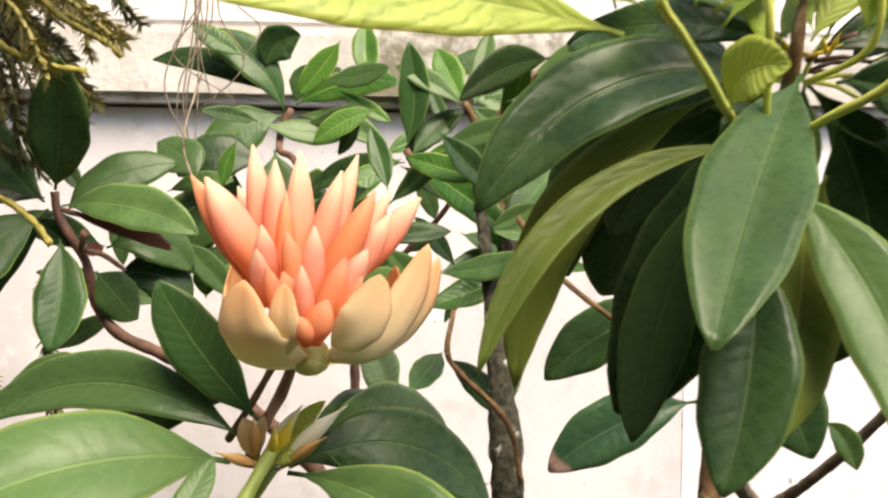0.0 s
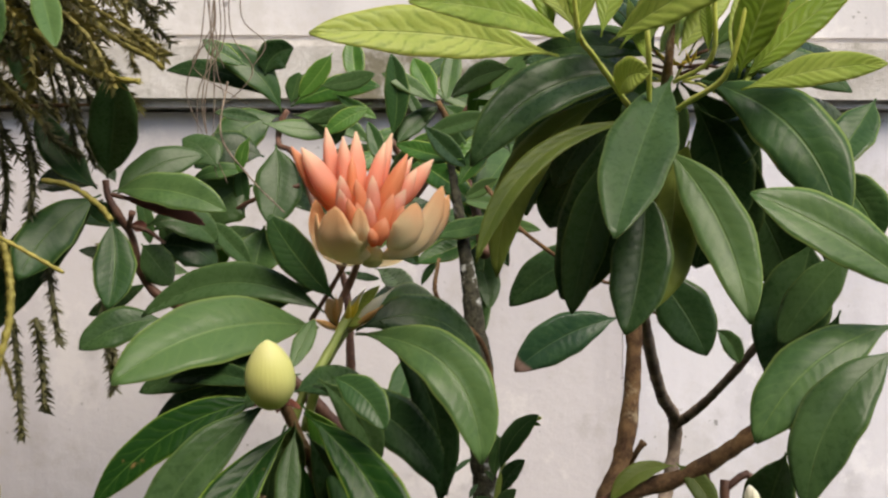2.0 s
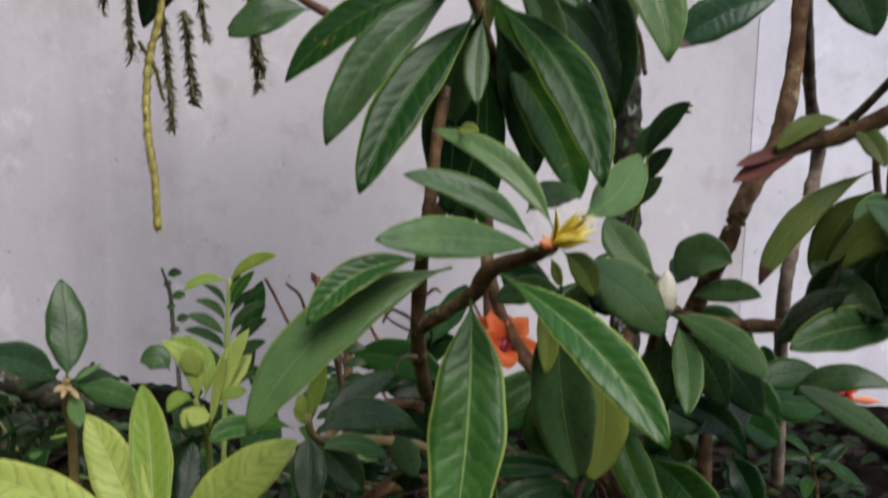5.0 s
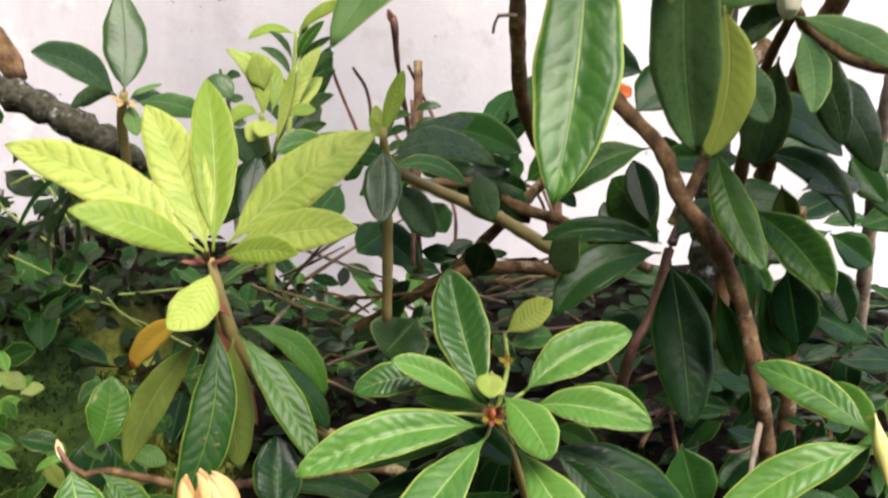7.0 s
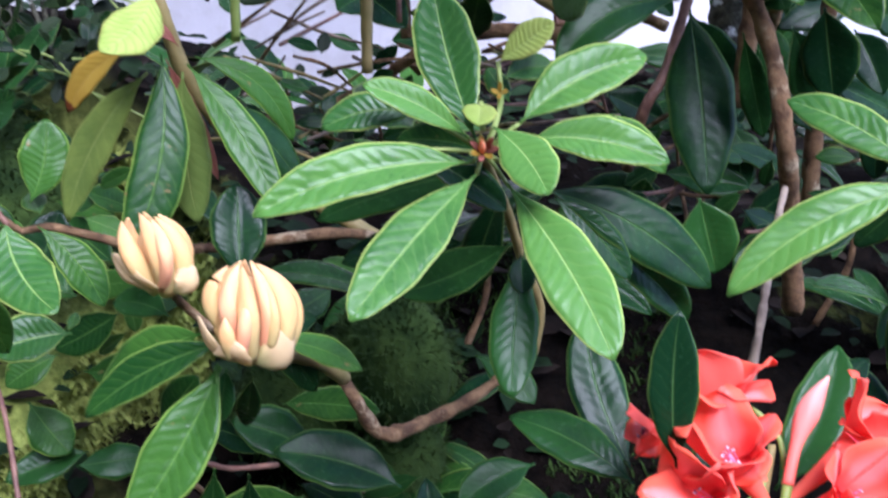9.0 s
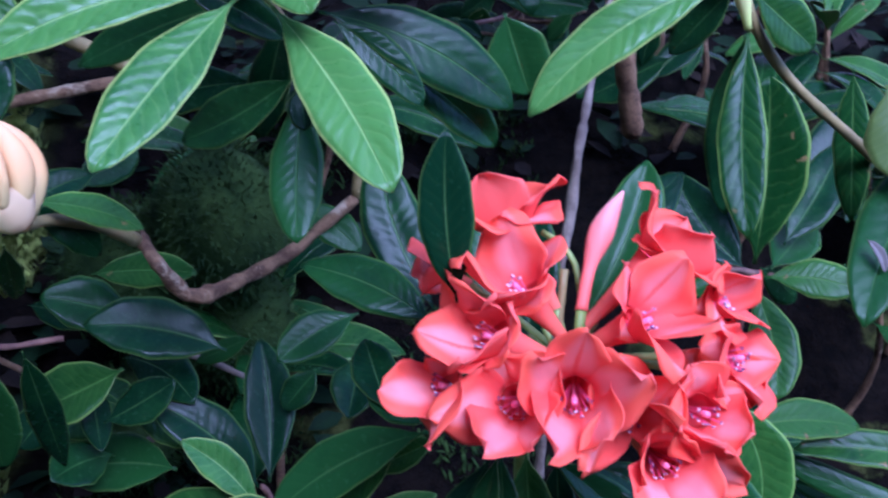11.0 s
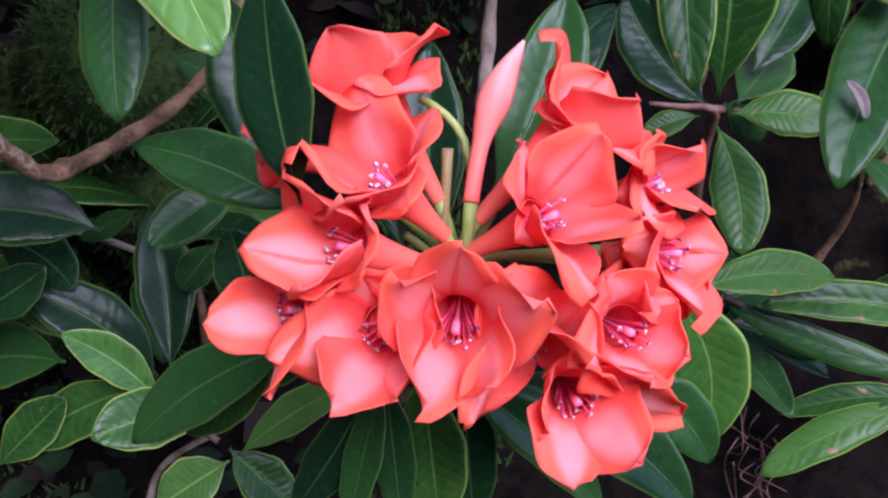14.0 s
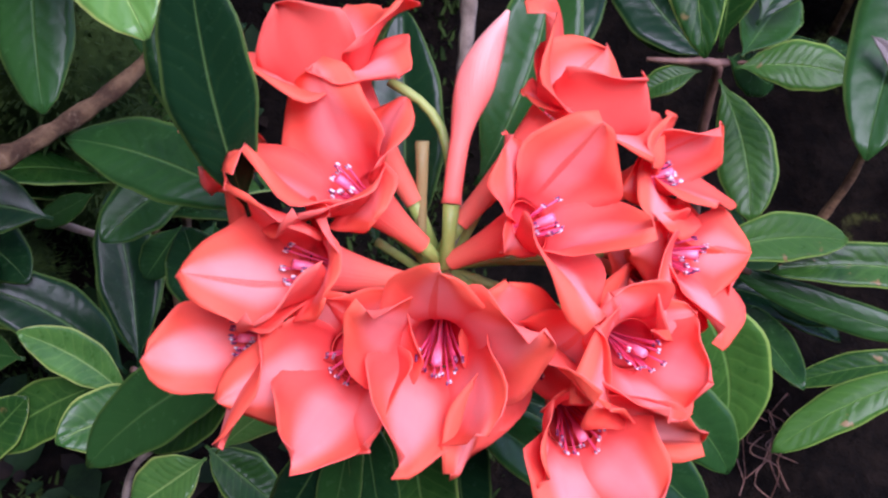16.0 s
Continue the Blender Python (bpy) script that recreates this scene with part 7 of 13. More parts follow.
leaf(s, (-.0706, .3305, .6492), (-.0678, .3151, .6354), .0133, (0, 0, 0), (-.02, -.67, .74), "d", end=0.76)
leaf(s, (-.0911, .3715, .6782), (-.1758, .3642, .6463), .022, (-.001, .001, .003), (-.15, -.79, .59), "d", end=0.76)
leaf(s, (-.0821, .3791, .6678), (-.0986, .3772, .6073), .0209, (0, 0, 0), (-.18, -.98, .08), "d", end=0.76)
leaf(s, (-.0914, .3646, .6887), (-.1388, .3816, .6866), .0189, (0, .001, .003), (-.28, -.71, .64), "m", end=0.76)
leaf(s, (-.0824, .3741, .7129), (-.0953, .3886, .7263), .0116, (0, 0, 0), (-.09, -.72, .69), "g", end=0.76)
finger(s, (-.0918, .3251, .6975), (-.092, .313, .7082), 0.0019, "orange", (0, 0, 0))
stem(s, "petiole", "stalk", (-.0914, .3305, .6975, .0013), (-.0936, .3297, .7017, .001), (-.0956, .3284, .7044, .0009))
stem(s, "petiole", "stalk", (-.0914, .3305, .6975, .0013), (-.0951, .3295, .7016, .001), (-.0987, .3281, .7042, .0009))
stem(s, "petiole", "stalk", (-.0914, .3305, .6975, .0013), (-.1063, .3303, .7059, .001), (-.1209, .3295, .7128, .0009))
stem(s, "petiole", "stalk", (-.0914, .3305, .6975, .0013), (-.0838, .3318, .7055, .001), (-.0761, .3326, .712, .0009))
stem(s, "petiole", "stalk", (-.0914, .3305, .6975, .0013), (-.0813, .3309, .7024, .001), (-.0712, .3307, .7057, .0009))
stem(s, "petiole", "stalk", (-.0914, .3305, .6975, .0013), (-.0896, .331, .7044, .001), (-.0878, .3309, .7097, .0009))
stem(s, "petiole", "stalk", (-.0914, .3305, .6975, .0013), (-.0937, .3278, .6964, .001), (-.096, .3245, .6939, .0009))
stem(s, "petiole", "stalk", (-.0914, .3305, .6975, .0013), (-.0926, .327, .694, .001), (-.0937, .323, .6891, .0009))
stem(s, "petiole", "stalk", (-.0914, .3305, .6975, .0013), (-.0856, .3269, .6923, .001), (-.0797, .3228, .6857, .0009))
stem(s, "petiole", "stalk", (-.0914, .3305, .6975, .0013), (-.0771, .3273, .6916, .001), (-.0628, .3235, .6842, .0009))
stem(s, "petiole", "stalk", (-.0914, .3305, .6975, .0013), (-.1088, .3273, .6984, .001), (-.126, .3237, .6978, .0009))
leaf(s, (-.0915, .3258, .6992), (-.0846, .3152, .704), .0035, (0, 0, 0), (-.85, -.4, .34), "r", name="bract", end=0.76)
leaf(s, (-.0915, .3258, .6992), (-.0867, .3134, .6995), .0032, (0, 0, 0), (-.54, -.19, .82), "b", name="bract", end=0.76)
leaf(s, (-.0915, .3258, .6992), (-.0921, .3125, .6981), .0031, (0, 0, 0), (.16, -.09, .98), "r", name="bract", end=0.76)
leaf(s, (-.0915, .3258, .6992), (-.0968, .3132, .7009), .0033, (0, 0, 0), (.71, -.21, .67), "b", name="bract", end=0.76)
leaf(s, (-.0915, .3258, .6992), (-.0972, .3149, .7059), .0035, (0, 0, 0), (.91, -.4, .13), "r", name="bract", end=0.76)
leaf(s, (-.0915, .3258, .6992), (-.093, .3165, .7092), .0031, (0, 0, 0), (.43, -.69, -.58), "b", name="bract", end=0.76)
leaf(s, (-.0915, .3258, .6992), (-.0874, .3166, .7083), .0033, (0, 0, 0), (-.68, -.65, -.35), "r", name="bract", end=0.76)
stem(s, "stem", "stalk", (-.0894, .3741, .7321, .0011), (-.0865, .3638, .7148, .0014), (-.0893, .3422, .7001, .0013))
stem(s, "petiole", "stalk", (-.0946, .3382, .7195, .001), (-.0927, .332, .7077, .0013))
leaf(s, (-.0872, .3591, .7198), (-.0829, .356, .7221), .0027, (0, 0, 0), (-.67, -.65, .36), "b", name="bract", end=0.76)
leaf(s, (-.0872, .3591, .7198), (-.087, .3542, .7178), .0024, (0, 0, 0), (0, -.37, .93), "b", name="bract", end=0.76)
leaf(s, (-.0872, .3591, .7198), (-.0915, .3553, .7219), .0027, (0, 0, 0), (.71, -.57, .41), "b", name="bract", end=0.76)
leaf(s, (-.0872, .3591, .7198), (-.0872, .3571, .7259), .0024, (0, 0, 0), (.04, -.95, -.32), "b", name="bract", end=0.76)
stem(s, "stem", "olive", (-.0919, .3306, .698, .0026), (-.0886, .3707, .6756, .0026), (-.0800, .4100, .645, .0028), (-.0690, .4400, .6050, .0029), (-.0560, .4580, .5700, .0029), (-0.0571, 0.4580, 0.5389, .0030))

s = shoot("opening_bud", "cream flower bud opening into folded finger-like petals", -0.2352, 0.2861, 0.6493, "flower", "opening cream buds")
petal_bud(s, (-.2214, .2817, .6375), (-.2331, .2884, .6677), 0.0068, "cream", (.0060, -.0006, .0007), low=0.7)
petal_bud(s, (-.2242, .2761, .6379), (-.2387, .2846, .6700), 0.0057, "cream", (.0055, -.0089, .0026), low=0.7)
petal_bud(s, (-.2293, .2765, .6382), (-.2459, .2823, .6663), 0.0051, "cream", (.0003, -.0079, .0019), low=0.7)
petal_bud(s, (-.2259, .2898, .6335), (-.2352, .2981, .6655), 0.0055, "cream", (.0043, .0087, -.0010), low=0.7)
petal_bud(s, (-.2250, .2724, .6409), (-.2333, .2840, .6683), 0.0038, "pinkcream", (.0073, -.0096, .0039), low=0.7)
petal_bud(s, (-.2355, .2885, .6343), (-.2470, .2928, .6646), 0.0055, "cream", (-.0065, .0061, -.0008), low=0.7)
petal_bud(s, (-.2325, .2937, .6325), (-.2422, .2997, .6654), 0.0062, "cream", (-.0028, .0108, -.0022), low=0.7)
leaf(s, (-.2242, .2759, .6375), (-.2486, .2763, .6530), 0.0118, (.0005, -.0072, -.0004), (-0.6, -0.75, -0.1), "c", name="bract", fold=0.5, shape=0.45, stalk=0.0)
leaf(s, (-.2207, .2733, .6388), (-.2172, .2815, .6500), 0.0118, (.0045, -.0040, -.0006), (0.5, -0.85, -0.1), "c", name="bract", fold=0.5, shape=0.45, stalk=0.0)
bud(s, (-.2260, .2837, .6356), (-.2372, .2899, .6637), 0.0110, "cream", scales=5)
stem(s, "stem", "bark", (-.2246, .2837, .6343, .0025), (-.2228, .2897, .627, .0021), (-.2161, .2969, .6161, .0021), (-.2062, .3038, .6038, .0022))

s = shoot("opening_bud", "larger cream and pink flower bud opening into folded petals", -0.1817, 0.2595, 0.6382, "flower", "opening cream buds")
petal_bud(s, (-.1773, .2398, .6274), (-.1856, .2583, .6603), 0.0047, "cream", (.0042, -.0120, .0052), low=0.7)
petal_bud(s, (-.1725, .2445, .6293), (-.1823, .2597, .6610), 0.0043, "pinkcream", (.0060, -.0070, .0033), low=0.7)
petal_bud(s, (-.1690, .2506, .6255), (-.1803, .2621, .6598), 0.0055, "cream", (.0084, -.0016, .0021), low=0.7)
petal_bud(s, (-.1692, .2594, .6201), (-.1816, .2695, .6570), 0.0053, "cream", (.0077, .0074, -.0008), low=0.7)
petal_bud(s, (-.1830, .2396, .6357), (-.1865, .2582, .6608), 0.0047, "pinkcream", (-.0011, -.0094, .0032), low=0.7)
petal_bud(s, (-.1916, .2503, .6352), (-.1924, .2619, .6581), 0.0041, "cream", (-.0056, -.0017, .0003), low=0.7)
petal_bud(s, (-.1829, .2327, .6310), (-.1854, .2327, .6476), 0.0039, "cream", (.0003, -.0028, .0013), low=0.7)
petal_bud(s, (-.1788, .2328, .6330), (-.1777, .2402, .6537), 0.0035, "pinkcream", (.0010, -.0041, .0018), low=0.7)
petal_bud(s, (-.1809, .2629, .6202), (-.1862, .2744, .6560), 0.0057, "cream", (.0025, .0108, -.0021), low=0.7)
petal_bud(s, (-.1897, .2603, .6208), (-.1899, .2732, .6561), 0.0057, "cream", (-.0088, .0071, -.0023), low=0.7)
petal_bud(s, (-.1865, .2651, .6188), (-.1896, .2774, .6551), 0.0057, "cream", (-.0038, .0123, -.0023), low=0.7)
petal_bud(s, (-.1694, .2421, .6319), (-.1761, .2538, .6581), 0.0030, "cream", (.0042, -.0046, .0022), low=0.7)
leaf(s, (-.1824, .2429, .6230), (-.2014, .2469, .6409), 0.0095, (-.0009, -.0063, -.0011), (-0.7, -0.65, -0.1), "c", name="bract", fold=0.5, shape=0.45, stalk=0.0)
leaf(s, (-.1798, .2399, .6247), (-.1858, .2306, .6383), 0.0165, (.0002, -.0054, .0003), (-0.3, -0.93, 0.1), "c", name="bract", fold=0.5, shape=0.45, stalk=0.0)
leaf(s, (-.1756, .2411, .6244), (-.1633, .2565, .6346), 0.0175, (.0048, -.0061, -.0005), (0.5, -0.85, -0.1), "c", name="bract", fold=0.5, shape=0.45, stalk=0.0)
bud(s, (-.1806, .2501, .6223), (-.1850, .2628, .6541), 0.0145, "cream", scales=5)
stem(s, "stem", "olive", (-.1796, .2504, .6223, .0029), (-.1809, .2798, .6059, .0026), (-.1799, .3081, .5954, .0027), (-.1689, .3355, .5804, .0035), (-.1591, .3607, .5598, .0039))
stem(s, "stem", "bark", (-.1689, .3355, .5804, .0032), (-.1700, .3850, .5560, .0036), (-.1667, .3960, .5418, .0038), (-.1550, .3800, .5360, .0040), (-.1475, .3870, .5180, .0044), (-.1370, .3900, .5110, .0046), (-.1130, .4180, .5100, .0038), (-.0965, .4320, .5140, .0036), (-.0850, .4430, .5190, .0034), (-0.0571, 0.4580, 0.5389, .0030), lump=0.2)
leaf(s, (-.1968, .2722, .6177), (-.2562, .2552, .5831), .0193, (-.003, .001, .004), (-.11, -.8, .59), "m")
leaf(s, (-.1984, .2684, .6075), (-.2265, .2237, .5487), .028, (.002, 0, -.001), (.11, -.81, .57), "m")
leaf(s, (-.1985, .2773, .6026), (-.1995, .2686, .5789), .0113, (0, 0, 0), (.2, -.92, .33), "d")
leaf(s, (-.2057, .3271, .6237), (-.2143, .3525, .6661), .028, (0, 0, 0), (.24, -.81, .53), "d")
leaf(s, (-.2419, .3272, .6021), (-.278, .3447, .5991), .0185, (0, .001, .003), (-.33, -.56, .76), "d")
leaf(s, (-.1837, .3014, .6071), (-.1443, .3273, .5821), .0148, (.001, .001, .003), (.67, -.5, .54), "m")
leaf(s, (-.1884, .3091, .6001), (-.1695, .3395, .5622), .0183, (.002, .001, .002), (.89, -.44, .1), "d")
leaf(s, (-.204, .325, .5882), (-.1726, .3522, .5979), .0183, (-.001, .001, .002), (.27, -.59, .76), "d")
stem(s, "twig", "twig", (-.3395, .3283, .5667, .0012), (-.319, .3024, .5499, .0014), (-.2993, .2716, .5198, .0014))
bud(s, (-.2073, .2648, .5572), (-.2165, .2693, .5681), 0.0064, "lemon", scales=6)
leaf(s, (-.1992, .2666, .6098), (-.2299, .2442, .5376), .0252, (.003, 0, -.001), (.05, -.96, .28), "m")
leaf(s, (-.2012, .2651, .5574), (-.2143, .2924, .4721), .0235, (0, 0, 0), (.31, -.89, -.33), "d")
leaf(s, (-.19, .2818, .5449), (-.199, .3258, .4475), .0166, (0, 0, 0), (.44, -.8, -.4), "d")
leaf(s, (-.1856, .2739, .6004), (-.1963, .2996, .5608), .0115, (0, 0, 0), (.17, -.8, -.57), "d")
leaf(s, (-.2069, .2714, .6213), (-.2566, .2747, .5835), .0234, (-.003, .001, .004), (-.34, -.86, .37), "m")
stem(s, "twig", "twig", (-.2085, .2743, .5542, .0013), (-.2009, .2909, .5416, .0013), (-.183, .3102, .5341, .0014))

s = shoot("rhododendron_branch", "shaded rhododendron shoot with narrow dark leaves near the wall", 0.0244, 0.5844, 0.7463, "shrub", "rhododendron shoots")
leaf(s, (.02, .585, .752), (-.07, .577, .75), .0213, (0, .002, .008), (.06, -.81, .59), "d")
leaf(s, (.02, .584, .745), (-.057, .546, .7), .0349, (-.008, .002, .012), (.01, -.77, .63), "d")
leaf(s, (.027, .583, .74), (.047, .53, .629), .045, (.002, 0, 0), (-.08, -.9, .42), "d")
leaf(s, (.029, .583, .736), (.07, .594, .677), .0284, (.003, .001, .002), (.33, -.94, .05), "d")
leaf(s, (.017, .587, .76), (-.018, .632, .793), .0426, (0, 0, 0), (-.49, -.73, .49), "m")
leaf(s, (.011, .587, .764), (-.004, .616, .81), .0255, (0, 0, 0), (-.09, -.85, .51), "d")
leaf(s, (.03, .587, .757), (.058, .616, .784), .0217, (0, 0, 0), (.04, -.71, .7), "d")
leaf(s, (.013, .66, .816), (-.058, .625, .777), .0305, (-.005, .001, .007), (.07, -.8, .59), "m")
leaf(s, (-.001, .685, .841), (.04, .718, .884), .0434, (0, 0, 0), (.04, -.8, .59), "d")
leaf(s, (.01, .734, .873), (-.043, .753, .889), .038, (0, 0, 0), (-.16, -.85, .5), "d")
stem(s, "stem", "twig", (.038, .611, .771, .0038), (.026, .585, .748, .0037), (.02, .578, .72, .0037), (.014, .572, .695, .0037), (.004, .567, .674, .0042), (0, .597, .625, .0044))

s = shoot("rhododendron_branch", "thick brown rhododendron branch with shaded leaves behind the rosettes", 0.0055, 0.5290, 0.8296, "shrub", "rhododendron shoots")
stem(s, "stem", "bark", (-.057, .597, .929, .0049), (-.047, .579, .894, .0052), (-.035, .576, .871, .0056), (-.021, .552, .853, .0058), (.006, .529, .828, .006), (.021, .523, .797, .006), (.044, .52, .771, .0064), (.061, .515, .744, .0057), (.073, .51, .715, .0057), (.083, .503, .678, .0057), (.102, .533, .621, .0064), (.122, .559, .542, .0072), lump=0.14)
stem(s, "stem", "bark", (.025, .531, .785, .0035), (.044, .563, .83, .0047), (.063, .604, .869, .0057), (.091, .645, .903, .0064))
stem(s, "stem", "olive", (.018, .529, .777, .0035), (.033, .547, .807, .0031), (.048, .565, .838, .0032))
leaf(s, (.043, .533, .832), (.075, .478, .758), .0278, (-.005, -.001, -.002), (-.17, -.83, .54), "m")
leaf(s, (.069, .527, .792), (.116, .47, .748), .0332, (.003, .001, .004), (-.29, -.73, .62), "m")
leaf(s, (.059, .533, .825), (.08, .538, .841), .0177, (0, 0, 0), (-.17, -.85, .51), "d")
leaf(s, (.058, .539, .855), (.142, .582, .827), .0358, (.004, .003, .011), (.51, -.8, .32), "d")
leaf(s, (.073, .535, .83), (.154, .572, .777), .0263, (.009, .003, .012), (.49, -.86, .15), "d")
leaf(s, (.09, .532, .809), (.106, .567, .774), .0199, (0, 0, 0), (.22, -.74, -.64), "u")
leaf(s, (.095, .63, .878), (.172, .646, .828), .043, (.007, .003, .01), (.32, -.93, .19), "d")
leaf(s, (.098, .521, .753), (.115, .53, .697), .0349, (0, 0, 0), (.01, -.99, -.17), "d")
leaf(s, (.08, .516, .741), (.117, .548, .684), .033, (0, 0, 0), (.42, -.88, -.22), "d")
leaf(s, (.105, .533, .806), (.162, .599, .806), .0262, (-.001, .001, .004), (.6, -.51, .62), "d")
leaf(s, (.051, .513, .736), (.079, .541, .667), .02, (0, 0, 0), (.24, -.93, -.28), "d")

s = shoot("rhododendron_branch", "low rhododendron branches with dark leaves in front of the wall", -0.1587, 0.6962, 0.7689, "shrub", "rhododendron shoots")
stem(s, "stem", "bark", (-.195, .589, .761, .0038), (-.171, .635, .775, .004), (-.13, .699, .771, .0053), (-.091, .699, .754, .0058), (-.052, .681, .747, .0052), (-.015, .66, .732, .0046), (.02, .64, .72, .0045))
stem(s, "stem", "bark", (-.06, .709, .789, .0048), (-.095, .718, .746, .0054), (-.132, .725, .702, .0055), (-.169, .713, .661, .0055))
stem(s, "stem", "bark", (-.241, .699, .627, .0045), (-.191, .69, .659, .0044), (-.152, .679, .689, .0053), (-.106, .686, .702, .0058), (-.053, .691, .702, .0058), (-.02, .672, .697, .0056))
stem(s, "stem", "bark", (-.191, .757, .87, .004), (-.184, .724, .813, .0044), (-.179, .69, .749, .0043), (-.172, .679, .693, .0048))
leaf(s, (-.181, .704, .815), (-.091, .669, .804), .0368, (.001, .002, .007), (-.25, -.79, .56), "d")
leaf(s, (-.159, .696, .769), (-.106, .694, .739), .0314, (.004, .002, .006), (.24, -.85, .47), "d")
leaf(s, (-.111, .702, .776), (-.08, .697, .741), .0252, (0, 0, 0), (.24, -.91, .34), "d")
leaf(s, (-.172, .692, .754), (-.148, .649, .736), .029, (0, 0, 0), (-.26, -.5, .83), "d")
leaf(s, (-.129, .709, .813), (-.102, .76, .851), .0232, (0, 0, 0), (.23, -.65, .72), "d")
leaf(s, (-.194, .685, .734), (-.219, .638, .716), .0345, (0, 0, 0), (.41, -.5, .76), "d")
leaf(s, (-.232, .682, .732), (-.168, .64, .706), .035, (.002, .001, .004), (-.16, -.7, .7), "d")
leaf(s, (-.077, .717, .83), (-.13, .746, .795), .0331, (-.003, .001, .004), (-.58, -.78, .22), "d")
leaf(s, (-.278, .697, .823), (-.263, .711, .88), .0194, (0, 0, 0), (.11, -.97, .21), "d")
leaf(s, (-.287, .696, .823), (-.255, .637, .818), .0301, (0, 0, 0), (-.59, -.37, .72), "m")
leaf(s, (-.244, .688, .764), (-.258, .619, .739), .0334, (0, 0, 0), (.39, -.38, .84), "d")
leaf(s, (-.124, .682, .691), (-.114, .611, .738), .0275, (0, 0, 0), (-.17, -.56, -.81), "m")
leaf(s, (-.169, .671, .656), (-.183, .566, .654), .0508, (0, 0, 0), (.48, -.08, .87), "m")
leaf(s, (-.064, .707, .779), (-.041, .704, .757), .0153, (0, 0, 0), (.23, -.91, .35), "d")
leaf(s, (-.106, .713, .824), (-.075, .787, .867), .0254, (0, 0, 0), (.26, -.57, .78), "d")

s = shoot("rhododendron_branch", "rhododendron shoot with a slim pale bud and quilted green leaves", 0.1166, 0.3473, 0.6911, "shrub", "rhododendron shoots")
finger(s, (.1213, .3399, .674), (.1103, .3456, .7124), 0.0048, "lemon", (0, 0, 0), name="winter_bud")
leaf(s, (.114, .3482, .6933), (.0279, .3308, .6369), .0251, (-.005, .003, .007), (-.25, -.75, .61), "g", end=0.76)
leaf(s, (.1119, .3503, .6982), (.0544, .3908, .7203), .0225, (.002, .002, .004), (-.28, -.73, .62), "g", end=0.76)
leaf(s, (.1218, .3399, .6741), (.1175, .2852, .6006), .0206, (-.003, 0, 0), (-.31, -.75, .58), "m", end=0.76)
leaf(s, (.123, .3466, .689), (.1576, .3574, .6611), .0226, (0, 0, 0), (.41, -.89, .17), "m", end=0.76)
leaf(s, (.1234, .3683, .6886), (.1059, .4094, .7084), .0197, (0, 0, 0), (-.41, -.53, .74), "m", end=0.76)
leaf(s, (.1264, .3871, .6812), (.101, .3928, .6469), .0174, (0, 0, 0), (-.57, -.76, .3), "d", end=0.76)
leaf(s, (.1294, .3687, .6644), (.1304, .3621, .5756), .0219, (-.003, 0, 0), (-.31, -.95, .07), "d", end=0.76)
leaf(s, (.1225, .3506, .6981), (.1462, .4025, .7142), .0157, (0, 0, 0), (0, -.29, .96), "m", end=0.76)
stem(s, "stem", "olive", (.1176, .3494, .6957, .002), (.1274, .3504, .6725, .0026), (.1559, .3698, .64, .0027), (.2086, .3961, .5961, .0029), (.2809, .4365, .5333, .0036), (.3412, .4414, .4408, .0042))

s = shoot("rhododendron_branch", "dead grey rhododendron stem standing behind the flower truss", 0.0496, 0.3210, 0.5922, "shrub", "rhododendron shoots")
stem(s, "stem", "pale", (.1005, .5471, .6507, .0022), (.08, .474, .6281, .002), (.0685, .4266, .6093, .0022), (.0606, .3933, .594, .0024), (.0575, .385, .5628, .003), (.0536, .3777, .5328, .0022), (.0501, .3718, .4868, .0023), (.0489, .3678, .4073, .0028), lump=0.20)

s = shoot("rhododendron_branch", "rhododendron shoot with long dark leaves whorled beneath a flower truss", 0.0252, 0.2408, 0.5674, "shrub", "rhododendron shoots")
leaf(s, (-.0056, .212, .6117), (-.0102, .2265, .67), .0194, (-.002, 0, 0), (.05, -.97, .24), "d")
leaf(s, (.0284, .2814, .5383), (.0329, .332, .598), .0258, (0, 0, 0), (-.06, -.76, .65), "d")
leaf(s, (.0196, .2902, .5326), (.009, .3376, .5858), .0216, (0, 0, 0), (-.04, -.75, .66), "d")
leaf(s, (-.0126, .2802, .5688), (-.0378, .3275, .6202), .027, (-.004, -.001, -.001), (.07, -.72, .69), "d")
leaf(s, (-.0126, .2682, .5688), (-.0697, .2932, .5827), .0238, (.002, .002, .003), (-.06, -.58, .81), "d")
leaf(s, (.0502, .2755, .5683), (.0796, .3199, .6211), .0268, (.004, -.001, -.001), (-.08, -.74, .67), "d")
leaf(s, (.0582, .2833, .5628), (.0997, .3348, .6093), .0257, (-.006, .002, .003), (-.1, -.62, .78), "d")
leaf(s, (.0102, .2228, .5383), (-.0207, .2139, .4848), .0167, (.001, -.001, -.001), (-.42, -.82, .38), "d")
leaf(s, (.0123, .2227, .5383), (-.0014, .2037, .4896), .0125, (0, 0, 0), (-.2, -.89, .4), "d")
leaf(s, (.0133, .2226, .5383), (.0164, .2018, .4885), .0137, (0, 0, 0), (.01, -.92, .39), "d")
leaf(s, (.0248, .2382, .5269), (.0292, .2141, .4721), .024, (0, 0, 0), (0, -.92, .4), "m")
leaf(s, (.0325, .2288, .5316), (.0847, .2142, .4781), .0178, (.003, .002, .003), (.35, -.76, .55), "d")
leaf(s, (.0386, .2449, .5202), (.0412, .2202, .4644), .0201, (0, 0, 0), (-.05, -.91, .4), "d")
